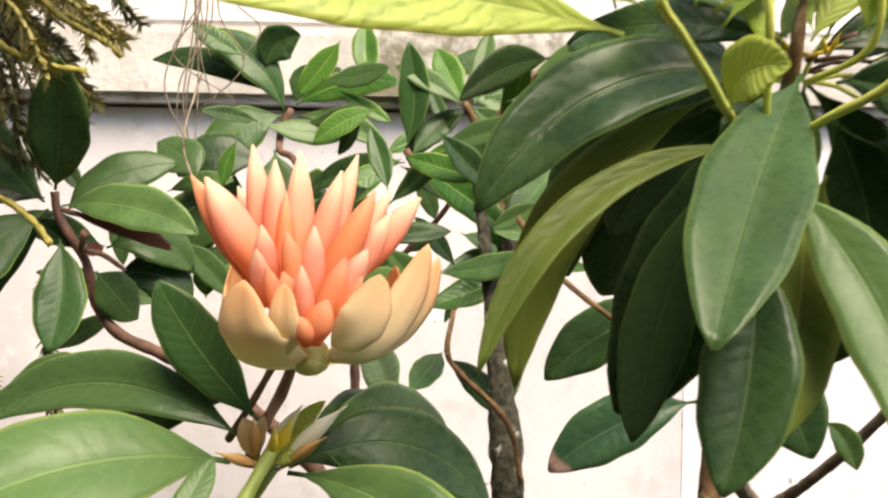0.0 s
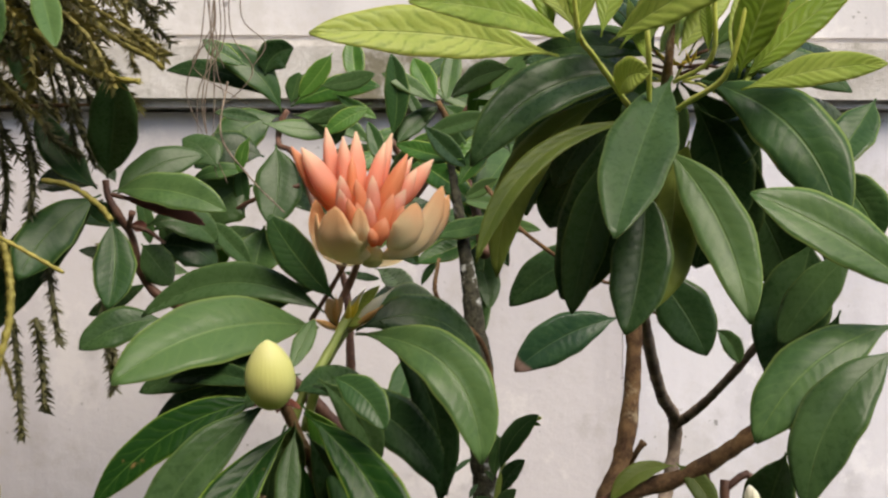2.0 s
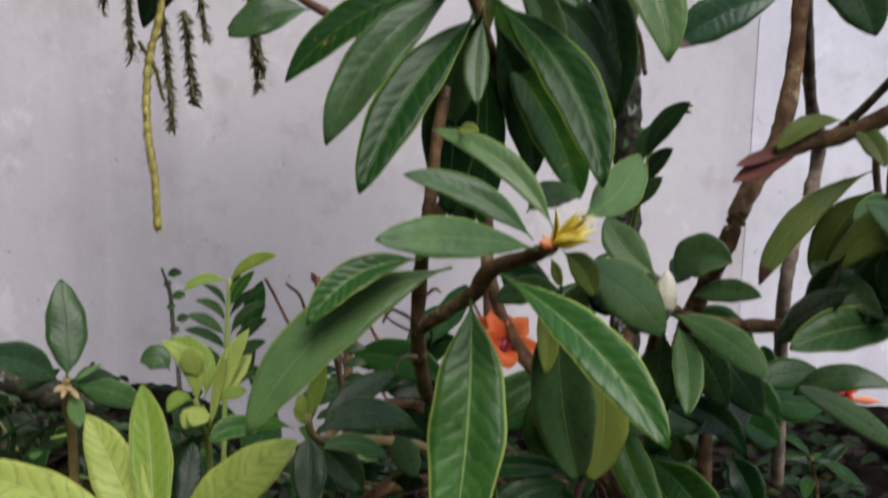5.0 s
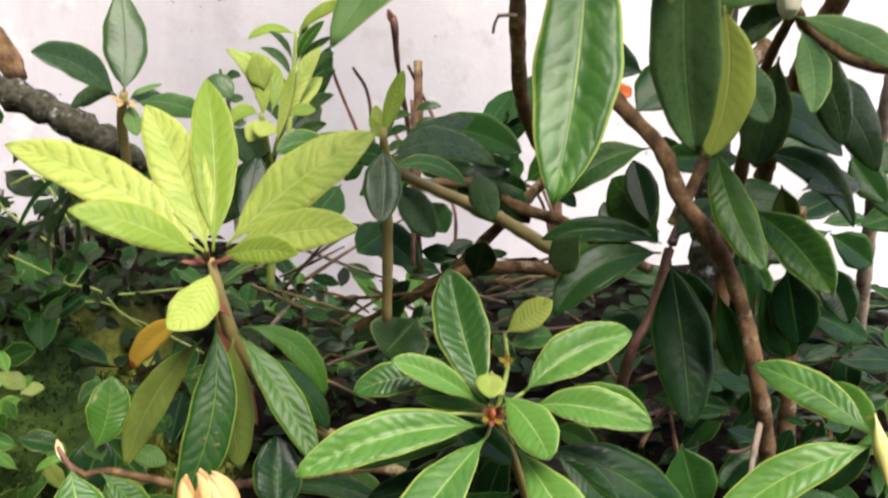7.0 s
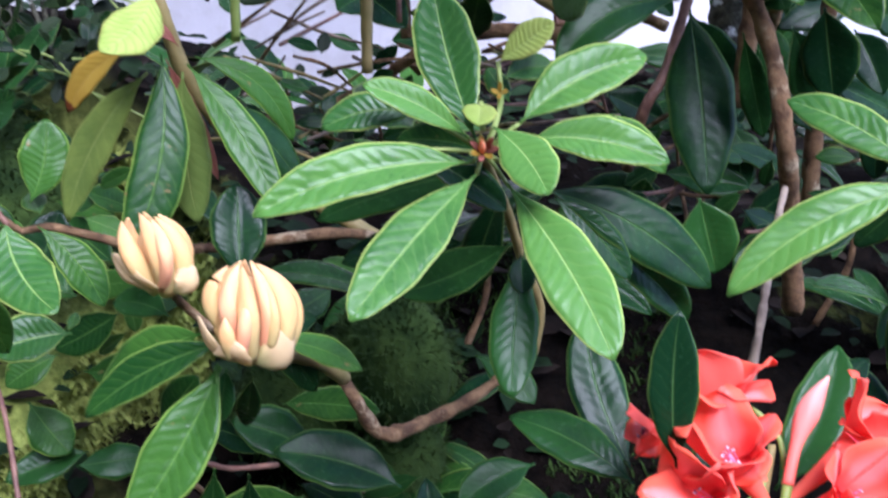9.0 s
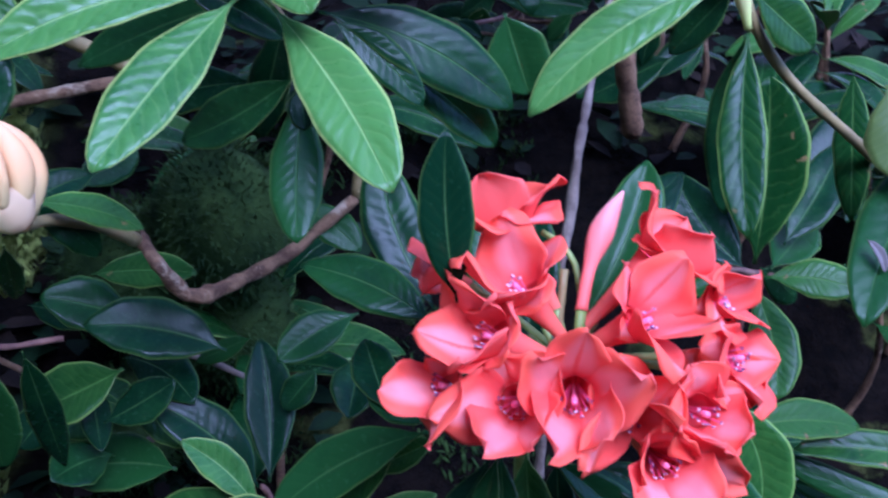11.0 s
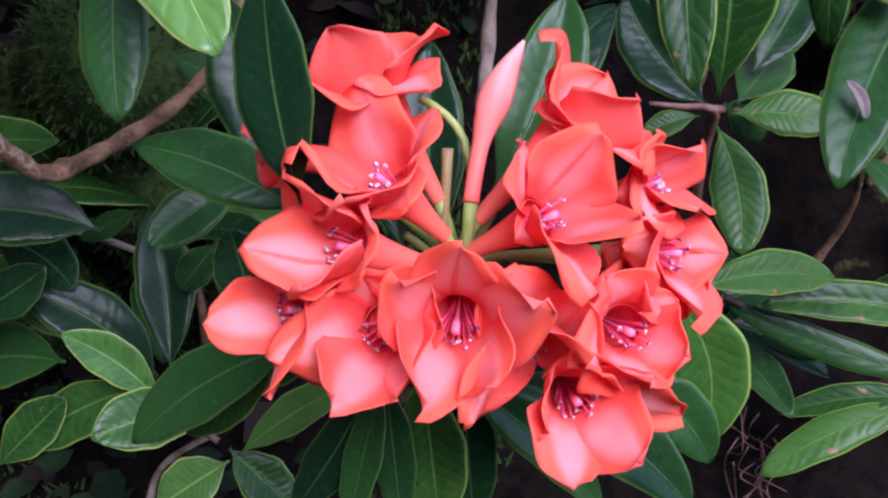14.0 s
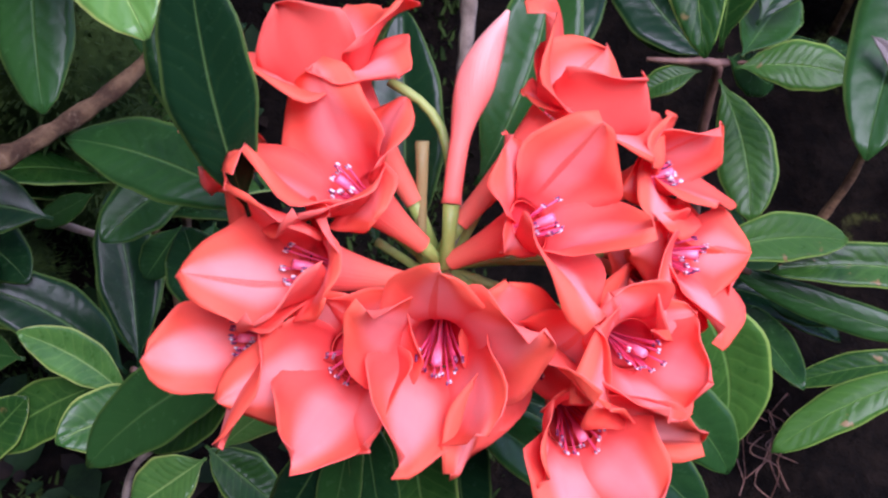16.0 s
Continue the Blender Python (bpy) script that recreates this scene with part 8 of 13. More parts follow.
leaf(s, (.0462, .2354, .5249), (.1156, .2125, .4788), .0249, (.004, .003, .005), (.24, -.68, .69), "d")
leaf(s, (-.0094, .2636, .5255), (-.0425, .2816, .5312), .019, (-.001, -.001, -.002), (-.12, -.5, .86), "d")
leaf(s, (-.0143, .2603, .5199), (-.0843, .2588, .4736), .0261, (-.003, .003, .004), (-.41, -.64, .65), "d")
leaf(s, (-.0297, .2706, .4973), (-.0682, .2738, .4616), .0177, (0, 0, 0), (-.53, -.67, .51), "m")
leaf(s, (.1108, .262, .5358), (.1245, .238, .4821), .0277, (.009, .001, .002), (-.07, -.92, .39), "m")
leaf(s, (.0957, .2382, .516), (.1248, .2275, .4845), .0208, (.003, .001, .003), (.26, -.82, .52), "d")
leaf(s, (-.032, .2653, .5257), (-.0437, .3001, .5411), .0209, (0, 0, 0), (-.01, -.41, .91), "d")
leaf(s, (-.0104, .2743, .5051), (-.0403, .2763, .4867), .0151, (0, 0, 0), (-.45, -.61, .66), "m")
leaf(s, (.1207, .2774, .5237), (.1395, .2758, .4867), .0174, (0, 0, 0), (.23, -.96, .16), "d")
stem(s, "stem", "stalk", (.0226, .2328, .5732, .0028), (.0231, .2422, .551, .0032), (.0249, .2536, .5138, .0032), (.027, .268, .4628, .0035), (.028, .2679, .3895, .0038))

s = shoot("rhododendron_branch", "low rhododendron shoots with shaded dark leaves over moss", -0.1130, 0.4034, 0.3712, "shrub", "rhododendron shoots")
leaf(s, (-.11, .404, .373), (-.121, .469, .435), .0315, (.003, 0, 0), (.15, -.67, .73), "d")
leaf(s, (-.1163, .4027, .3699), (-.1836, .4185, .4235), .0346, (.004, .003, .005), (.4, -.61, .68), "d")
leaf(s, (-.1154, .3945, .3574), (-.1581, .3959, .4099), .0231, (.003, .002, .003), (.59, -.64, .49), "g")
leaf(s, (-.0862, .3878, .3502), (-.1457, .3652, .3643), .0336, (-.001, .004, .005), (.36, -.43, .83), "g")
leaf(s, (-.0756, .3767, .3344), (-.0087, .3651, .3969), .0213, (-.002, .002, .002), (-.59, -.61, .52), "g")
leaf(s, (-.0523, .3889, .5021), (-.0931, .3596, .4896), .0248, (-.001, .001, .002), (.16, -.56, .81), "d")
leaf(s, (-.1313, .4152, .4607), (-.2096, .4095, .4803), .0384, (.001, .003, .004), (.24, -.58, .78), "d")
leaf(s, (-.1281, .4009, .3658), (-.1957, .3861, .336), .0311, (-.002, .002, .003), (-.19, -.63, .75), "m")
leaf(s, (-.2061, .4176, .3831), (-.2307, .3787, .3943), .0302, (-.001, .002, .002), (.59, -.15, .79), "d")
leaf(s, (-.167, .411, .377), (-.247, .429, .359), .0387, (0, .003, .004), (-.3, -.51, .81), "d")
leaf(s, (-.0807, .3756, .3322), (-.1214, .3642, .3104), .0307, (0, 0, 0), (-.23, -.61, .76), "g")
leaf(s, (-.0803, .3792, .3377), (-.0457, .3585, .3097), .0268, (0, 0, 0), (.26, -.6, .76), "m")
leaf(s, (-.098, .3824, .6338), (-.1648, .3772, .6188), .0241, (-.001, .002, .003), (-.08, -.77, .64), "d")
leaf(s, (-.0533, .4905, .5842), (.0134, .4733, .565), .0232, (.002, .003, .005), (.02, -.71, .7), "d")
leaf(s, (-.0932, .4597, .5328), (-.0544, .4432, .5118), .0225, (.002, .001, .002), (.11, -.67, .73), "d")
leaf(s, (-.1969, .5217, .5436), (-.2146, .454, .5479), .0234, (0, 0, 0), (.61, -.11, .79), "d")
leaf(s, (-.2033, .4499, .4329), (-.1533, .4158, .4227), .03, (.003, .003, .005), (-.1, -.42, .9), "d")
leaf(s, (-.0815, .4408, .4318), (-.1025, .4279, .4099), .0204, (0, 0, 0), (-.15, -.78, .6), "d")
leaf(s, (-.2237, .4442, .422), (-.2021, .3867, .4096), .0192, (0, 0, 0), (.11, -.17, .98), "d")
leaf(s, (-.123, .453, .446), (-.162, .463, .421), .0144, (0, 0, 0), (-.52, -.66, .54), "d")
leaf(s, (-.0506, .3762, .4829), (-.0558, .342, .4665), .0255, (0, 0, 0), (.1, -.44, .89), "d")
leaf(s, (-.2094, .3817, .3278), (-.1679, .4003, .3607), .0274, (0, 0, 0), (-.17, -.75, .64), "m")
stem(s, "stem", "twig", (-.09, .396, .326, .002), (-.099, .401, .332, .002), (-.112, .415, .352, .002), (-.116, .411, .364, .0017))
stem(s, "twig", "pale", (-.133, .473, .403, .0021), (-.158, .472, .417, .0021), (-.185, .485, .415, .0021))
stem(s, "stem", "pale", (-.094, .406, .322, .0017), (-.128, .404, .297, .0021), (-.145, .399, .252, .0025))
stem(s, "twig", "pale", (-.187, .455, .37, .0021), (-.212, .458, .353, .0025), (-.238, .45, .338, .0025))

s = shoot("rhododendron_branch", "rhododendron shoot with mid-green leaves beside the flower truss", 0.1945, 0.4950, 0.4709, "shrub", "rhododendron shoots")
leaf(s, (.197, .498, .476), (.197, .526, .593), .0511, (.003, 0, 0), (-.29, -.93, .23), "m", end=0.76)
leaf(s, (.216, .504, .487), (.264, .558, .538), .033, (.002, -.001, -.001), (-.18, -.58, .79), "d", end=0.76)
leaf(s, (.191, .497, .473), (.152, .551, .516), .0383, (-.004, -.001, -.003), (-.17, -.68, .71), "d", end=0.76)
leaf(s, (.183, .496, .471), (.157, .541, .483), .0225, (.001, .001, .001), (-.36, -.43, .83), "d", end=0.76)
leaf(s, (.196, .491, .464), (.203, .434, .415), .0314, (.005, 0, .001), (-.21, -.66, .72), "m", end=0.76)
leaf(s, (.204, .493, .469), (.261, .477, .469), .0269, (.001, .002, .003), (-.17, -.63, .76), "m", end=0.76)
leaf(s, (.187, .494, .468), (.155, .489, .458), .0148, (-.001, .001, .002), (-.16, -.62, .77), "m", end=0.76)
leaf(s, (.208, .496, .474), (.248, .547, .482), .033, (0, 0, 0), (.15, -.28, .95), "d", end=0.76)
leaf(s, (.243, .535, .464), (.286, .608, .544), .0416, (-.004, .001, .001), (-.26, -.64, .72), "d", end=0.76)
leaf(s, (.201, .496, .474), (.238, .519, .439), .0238, (0, 0, 0), (.65, -.72, .23), "d", end=0.76)
stem(s, "stem", "twig", (.194, .495, .471, .0028), (.211, .503, .466, .0014), (.232, .507, .456, .0011))
stem(s, "stem", "twig", (.159, .499, .474, .0014), (.18, .497, .472, .0018), (.195, .495, .471, .0025), (.197, .503, .446, .0025), (.196, .504, .411, .003), (.2, .5, .333, .0035), (.212, .5, .225, .0043))

s = shoot("rhododendron_branch", "rhododendron leaves with a grey withered spot", 0.2247, 0.3445, 0.5917, "shrub", "rhododendron shoots")
leaf(s, (.2464, .3813, .6137), (.18, .2973, .5513), .0325, (-.007, .002, .003), (-.17, -.5, .85), "d", end=0.76)
leaf(s, (.2024, .3763, .6381), (.2056, .3407, .6023), .0325, (.002, 0, 0), (-.31, -.69, .65), "u", end=0.76)
leaf(s, (.2038, .4201, .632), (.2078, .3949, .5572), .0194, (0, 0, 0), (-.29, -.91, .29), "m", end=0.76)
leaf(s, (.2664, .3886, .5905), (.2062, .356, .5341), .0165, (-.004, .002, .003), (-.33, -.62, .71), "d", end=0.76)
leaf(s, (.2726, .3922, .5233), (.2689, .3669, .4475), .0358, (0, 0, 0), (-.42, -.85, .31), "d", end=0.76)
stem(s, "stem", "olive", (.2473, .3729, .6377, .002), (.261, .3782, .5922, .0024), (.2976, .4079, .5134, .003), (.3343, .4188, .3874, .0038))
leaf(s, (.1847, .3231, .5822), (.1922, .3145, .5699), .0045, (.002, 0, .001), (-.14, -.85, .51), "w", name="dry_leaf", shape=0.6, end=0.76)

s = shoot("rhododendron_branch", "rhododendron shoot with long green leaves near the soil", 0.3212, 0.4277, 0.3447, "shrub", "rhododendron shoots")
leaf(s, (.182, .44, .386), (.269, .454, .379), .0277, (0, .003, .005), (.15, -.54, .83), "m", end=0.76)
leaf(s, (.345, .432, .354), (.226, .448, .366), .0260, (.001, .004, .007), (.01, -.58, .81), "m", end=0.76)
leaf(s, (.344, .414, .326), (.21, .466, .355), .0192, (-.002, -.003, -.004), (-.16, -.75, .64), "d", end=0.76)
leaf(s, (.329, .41, .319), (.242, .426, .297), .0185, (0, .003, .005), (-.29, -.46, .84), "m", end=0.76)
leaf(s, (.329, .409, .317), (.224, .392, .28), .0250, (-.003, .004, .006), (-.23, -.45, .86), "m", end=0.76)
leaf(s, (.332, .443, .369), (.306, .48, .349), .0159, (.001, .002, .003), (-.72, -.15, .68), "m", end=0.76)
leaf(s, (.288, .457, .313), (.246, .482, .31), .0204, (0, 0, 0), (-.32, -.45, .83), "d", end=0.76)
stem(s, "stem", "twig", (.344, .422, .338, .0029), (.322, .416, .327, .0029), (.302, .432, .313, .0019))
stem(s, "stem", "twig", (.205, .452, .37, .0018), (.243, .473, .332, .0019), (.292, .457, .312, .0023), (.339, .429, .311, .0026))
stem(s, "stem", "twig", (.33, .419, .333, .0029), (.365, .446, .231, .0036), (.404, .454, .101, .0045))
leaf(s, (.339, .506, .209), (.352, .513, .222), .0132, (-.001, .001, .001), (-.41, -.54, .74), "g", name="ivy_leaf", shape=0.4, end=0.76)
leaf(s, (.36, .494, .194), (.371, .485, .182), .0136, (.001, .001, .001), (.02, -.8, .59), "g", name="ivy_leaf", shape=0.4, end=0.76)
leaf(s, (.329, .492, .187), (.342, .499, .2), .0132, (-.001, .001, .001), (-.41, -.53, .74), "g", name="ivy_leaf", shape=0.4, end=0.76)
leaf(s, (.369, .503, .209), (.381, .494, .196), .0136, (.001, .001, .001), (.01, -.81, .59), "g", name="ivy_leaf", shape=0.4, end=0.76)
leaf(s, (.348, .512, .22), (.361, .519, .233), .0132, (-.001, .001, .001), (-.4, -.54, .74), "g", name="ivy_leaf", shape=0.4, end=0.76)
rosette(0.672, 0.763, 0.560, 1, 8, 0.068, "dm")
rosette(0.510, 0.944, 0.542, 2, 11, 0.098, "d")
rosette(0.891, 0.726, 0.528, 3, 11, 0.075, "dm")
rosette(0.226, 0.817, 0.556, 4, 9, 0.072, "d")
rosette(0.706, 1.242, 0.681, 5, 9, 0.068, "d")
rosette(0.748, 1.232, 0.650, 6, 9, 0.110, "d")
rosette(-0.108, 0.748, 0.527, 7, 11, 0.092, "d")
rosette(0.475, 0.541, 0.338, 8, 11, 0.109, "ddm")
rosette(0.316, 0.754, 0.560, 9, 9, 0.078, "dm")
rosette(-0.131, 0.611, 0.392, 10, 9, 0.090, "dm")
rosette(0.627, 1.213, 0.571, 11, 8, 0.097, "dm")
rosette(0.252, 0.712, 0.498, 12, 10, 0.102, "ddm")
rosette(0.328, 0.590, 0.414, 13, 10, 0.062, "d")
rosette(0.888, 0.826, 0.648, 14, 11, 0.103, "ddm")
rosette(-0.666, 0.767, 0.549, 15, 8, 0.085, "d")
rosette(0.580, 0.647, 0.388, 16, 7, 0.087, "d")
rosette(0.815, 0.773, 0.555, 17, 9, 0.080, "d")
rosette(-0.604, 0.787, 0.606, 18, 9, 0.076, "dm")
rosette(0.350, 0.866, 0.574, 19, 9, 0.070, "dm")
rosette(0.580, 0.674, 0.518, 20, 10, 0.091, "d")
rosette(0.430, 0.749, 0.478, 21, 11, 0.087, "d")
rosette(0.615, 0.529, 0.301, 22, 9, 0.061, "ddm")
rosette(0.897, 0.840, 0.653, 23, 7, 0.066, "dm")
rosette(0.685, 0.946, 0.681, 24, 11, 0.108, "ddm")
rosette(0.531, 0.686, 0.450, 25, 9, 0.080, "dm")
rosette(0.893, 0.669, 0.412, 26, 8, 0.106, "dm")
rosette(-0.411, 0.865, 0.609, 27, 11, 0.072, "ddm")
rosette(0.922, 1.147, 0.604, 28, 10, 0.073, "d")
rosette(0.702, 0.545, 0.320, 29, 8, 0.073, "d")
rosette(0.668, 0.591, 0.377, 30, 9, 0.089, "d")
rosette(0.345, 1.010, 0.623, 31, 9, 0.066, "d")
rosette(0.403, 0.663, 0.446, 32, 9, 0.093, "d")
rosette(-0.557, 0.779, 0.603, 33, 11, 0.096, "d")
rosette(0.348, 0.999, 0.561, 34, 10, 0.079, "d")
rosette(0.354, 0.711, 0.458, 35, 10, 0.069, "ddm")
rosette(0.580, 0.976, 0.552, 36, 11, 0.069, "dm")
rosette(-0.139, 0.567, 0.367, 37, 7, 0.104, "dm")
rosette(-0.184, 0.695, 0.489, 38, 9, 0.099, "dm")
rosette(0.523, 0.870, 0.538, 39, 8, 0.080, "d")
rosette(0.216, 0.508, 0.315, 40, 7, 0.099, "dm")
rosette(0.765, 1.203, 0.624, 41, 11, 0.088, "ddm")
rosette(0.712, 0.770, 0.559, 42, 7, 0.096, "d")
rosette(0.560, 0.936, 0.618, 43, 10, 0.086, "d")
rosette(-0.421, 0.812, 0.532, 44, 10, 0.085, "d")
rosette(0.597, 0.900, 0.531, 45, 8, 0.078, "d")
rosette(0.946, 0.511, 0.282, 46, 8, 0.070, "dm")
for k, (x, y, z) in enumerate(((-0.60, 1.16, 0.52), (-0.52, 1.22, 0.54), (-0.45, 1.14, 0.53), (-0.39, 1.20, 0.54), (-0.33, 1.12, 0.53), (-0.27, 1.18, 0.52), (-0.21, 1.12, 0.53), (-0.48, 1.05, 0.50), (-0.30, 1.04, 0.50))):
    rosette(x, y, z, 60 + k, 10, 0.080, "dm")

s = shoot("rhododendron_branch", "crowded rhododendron shoot with broad dark leaves and a small pale bud", 0.2055, 0.3988, 1.0139, "shrub", "rhododendron shoots")
bud(s, (.207, .4004, 1.0367), (.204, .4013, 1.0507), 0.0046, "white", scales=4)
leaf(s, (.264, .394, .93), (.148, .337, 1.008), .0355, (.003, 0, .004), (.51, -.85, .14), "h")
leaf(s, (.228, .401, 1.042), (.194, .397, .986), .0396, (0, 0, 0), (-.46, -.81, .35), "e")
leaf(s, (.235, .399, 1.011), (.16, .434, .951), .0275, (-.005, .001, .009), (-.62, -.67, .4), "u")
leaf(s, (.229, .398, .993), (.194, .413, .931), .0444, (-.003, 0, .002), (-.65, -.74, .18), "e")
leaf(s, (.215, .397, .979), (.178, .451, .911), .0358, (-.002, 0, .003), (-.86, -.51, .06), "e")
leaf(s, (.246, .401, 1.028), (.207, .376, .977), .0422, (0, 0, 0), (-.3, -.75, .58), "e")
leaf(s, (.187, .393, .93), (.163, .474, .952), .0234, (0, 0, 0), (-.47, -.36, .81), "e")
leaf(s, (.194, .393, .937), (.162, .49, .891), .0299, (-.001, 0, .004), (-.93, -.16, .33), "e")
leaf(s, (.228, .403, 1.07), (.22, .429, 1.016), .033, (0, 0, 0), (-.64, -.72, -.27), "e")
leaf(s, (.166, .394, .95), (.141, .47, .897), .0251, (-.002, 0, .003), (-.96, -.26, .08), "e")
leaf(s, (.159, .395, .971), (.165, .481, .914), .0203, (0, 0, 0), (-.84, -.25, -.47), "e")
stem(s, "stem", "bark", (.209, .4, 1.037, .0021), (.233, .429, 1.009, .0029), (.269, .457, .958, .0035), (.302, .473, .899, .0039))

s = shoot("fallen_log", "dark decaying log lying across the bank", -0.4418, 0.5780, 0.8140, "log", "")
stem(s, "log", "dark", (-.564, .576, .857, .0111), (-.503, .578, .838, .0119), (-.46, .588, .821, .0129), (-.419, .607, .796, .0115), (-.398, .635, .775, .0073), lump=0.22)
stem(s, "branch", "bark", (-.541, .617, .893, .0088), (-.508, .614, .865, .0097), (-.493, .61, .84, .0088))

s = shoot("ivy", "creeping ivy and small weeds over dark soil", -0.4146, 0.5947, 0.6908, "ivy", "")
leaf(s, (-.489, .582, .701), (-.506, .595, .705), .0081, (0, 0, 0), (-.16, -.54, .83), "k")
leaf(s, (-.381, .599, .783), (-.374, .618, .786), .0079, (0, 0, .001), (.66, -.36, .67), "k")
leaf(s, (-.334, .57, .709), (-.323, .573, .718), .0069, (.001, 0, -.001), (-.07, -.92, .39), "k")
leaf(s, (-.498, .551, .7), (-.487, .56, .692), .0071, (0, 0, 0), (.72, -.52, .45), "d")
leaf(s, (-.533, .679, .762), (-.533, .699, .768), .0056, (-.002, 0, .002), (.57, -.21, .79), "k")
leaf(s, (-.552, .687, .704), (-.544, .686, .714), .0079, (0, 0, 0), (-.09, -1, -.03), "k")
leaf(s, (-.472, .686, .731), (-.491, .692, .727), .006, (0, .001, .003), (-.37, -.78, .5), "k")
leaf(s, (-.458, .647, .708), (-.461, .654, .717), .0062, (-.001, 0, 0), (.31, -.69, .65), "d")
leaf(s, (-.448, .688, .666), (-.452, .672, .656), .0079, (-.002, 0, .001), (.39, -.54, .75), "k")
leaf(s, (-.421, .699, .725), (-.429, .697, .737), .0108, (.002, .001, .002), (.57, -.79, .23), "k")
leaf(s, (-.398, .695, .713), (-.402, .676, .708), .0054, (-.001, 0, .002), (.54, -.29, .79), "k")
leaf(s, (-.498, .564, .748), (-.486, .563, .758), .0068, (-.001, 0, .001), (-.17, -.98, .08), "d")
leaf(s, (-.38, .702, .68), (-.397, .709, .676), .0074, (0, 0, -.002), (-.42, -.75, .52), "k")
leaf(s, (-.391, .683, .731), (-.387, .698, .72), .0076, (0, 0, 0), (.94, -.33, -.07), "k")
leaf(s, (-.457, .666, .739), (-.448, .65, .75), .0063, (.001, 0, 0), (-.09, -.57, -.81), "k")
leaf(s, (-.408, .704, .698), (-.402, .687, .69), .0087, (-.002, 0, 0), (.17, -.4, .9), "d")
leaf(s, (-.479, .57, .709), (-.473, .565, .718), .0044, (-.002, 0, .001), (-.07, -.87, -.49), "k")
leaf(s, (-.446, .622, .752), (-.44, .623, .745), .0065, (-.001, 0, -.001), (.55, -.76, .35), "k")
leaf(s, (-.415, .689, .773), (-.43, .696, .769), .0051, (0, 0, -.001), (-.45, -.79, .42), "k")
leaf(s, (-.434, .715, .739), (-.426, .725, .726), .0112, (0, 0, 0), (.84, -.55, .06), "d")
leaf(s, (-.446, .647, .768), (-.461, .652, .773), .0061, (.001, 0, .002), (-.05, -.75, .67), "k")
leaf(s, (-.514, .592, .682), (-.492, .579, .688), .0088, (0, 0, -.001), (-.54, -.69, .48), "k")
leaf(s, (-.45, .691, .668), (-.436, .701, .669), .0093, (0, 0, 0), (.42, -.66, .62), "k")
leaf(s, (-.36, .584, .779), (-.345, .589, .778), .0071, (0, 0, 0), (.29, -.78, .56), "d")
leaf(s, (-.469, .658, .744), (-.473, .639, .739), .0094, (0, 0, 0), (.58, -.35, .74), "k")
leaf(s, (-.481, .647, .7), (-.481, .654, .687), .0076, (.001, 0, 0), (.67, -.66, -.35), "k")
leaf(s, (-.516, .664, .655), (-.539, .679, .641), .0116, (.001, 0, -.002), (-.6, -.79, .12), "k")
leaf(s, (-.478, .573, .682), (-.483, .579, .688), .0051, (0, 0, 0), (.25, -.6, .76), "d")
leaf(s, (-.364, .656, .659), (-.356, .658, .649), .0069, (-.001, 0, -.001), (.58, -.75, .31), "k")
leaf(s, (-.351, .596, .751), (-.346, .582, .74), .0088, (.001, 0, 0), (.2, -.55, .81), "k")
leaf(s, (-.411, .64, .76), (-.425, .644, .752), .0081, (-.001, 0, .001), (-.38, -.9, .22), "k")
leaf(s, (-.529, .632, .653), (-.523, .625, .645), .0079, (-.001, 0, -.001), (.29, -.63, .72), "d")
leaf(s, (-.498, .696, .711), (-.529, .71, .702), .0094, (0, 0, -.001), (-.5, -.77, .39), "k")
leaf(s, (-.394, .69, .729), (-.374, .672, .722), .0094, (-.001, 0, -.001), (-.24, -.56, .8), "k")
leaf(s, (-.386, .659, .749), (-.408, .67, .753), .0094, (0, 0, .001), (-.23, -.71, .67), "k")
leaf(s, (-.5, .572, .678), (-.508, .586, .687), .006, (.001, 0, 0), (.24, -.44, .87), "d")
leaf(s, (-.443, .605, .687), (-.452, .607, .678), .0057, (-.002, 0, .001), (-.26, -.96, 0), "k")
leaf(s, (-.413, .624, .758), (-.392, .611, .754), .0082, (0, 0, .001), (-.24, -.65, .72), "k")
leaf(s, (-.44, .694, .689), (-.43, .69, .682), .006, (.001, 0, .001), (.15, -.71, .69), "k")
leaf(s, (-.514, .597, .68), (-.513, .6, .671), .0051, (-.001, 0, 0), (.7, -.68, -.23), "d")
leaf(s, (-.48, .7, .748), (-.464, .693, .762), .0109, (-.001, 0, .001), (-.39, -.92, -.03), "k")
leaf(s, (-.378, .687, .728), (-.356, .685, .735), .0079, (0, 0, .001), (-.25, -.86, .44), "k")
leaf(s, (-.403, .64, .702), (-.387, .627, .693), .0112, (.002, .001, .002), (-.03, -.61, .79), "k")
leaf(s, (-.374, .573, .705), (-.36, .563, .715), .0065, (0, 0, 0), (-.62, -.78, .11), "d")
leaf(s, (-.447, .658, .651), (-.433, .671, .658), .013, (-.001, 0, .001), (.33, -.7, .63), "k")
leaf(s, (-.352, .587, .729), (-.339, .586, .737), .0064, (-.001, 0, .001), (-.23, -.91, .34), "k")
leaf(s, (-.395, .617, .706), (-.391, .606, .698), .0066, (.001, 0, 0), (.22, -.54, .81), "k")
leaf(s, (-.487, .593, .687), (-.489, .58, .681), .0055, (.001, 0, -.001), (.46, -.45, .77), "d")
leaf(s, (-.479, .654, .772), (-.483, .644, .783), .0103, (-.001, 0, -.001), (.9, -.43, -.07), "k")
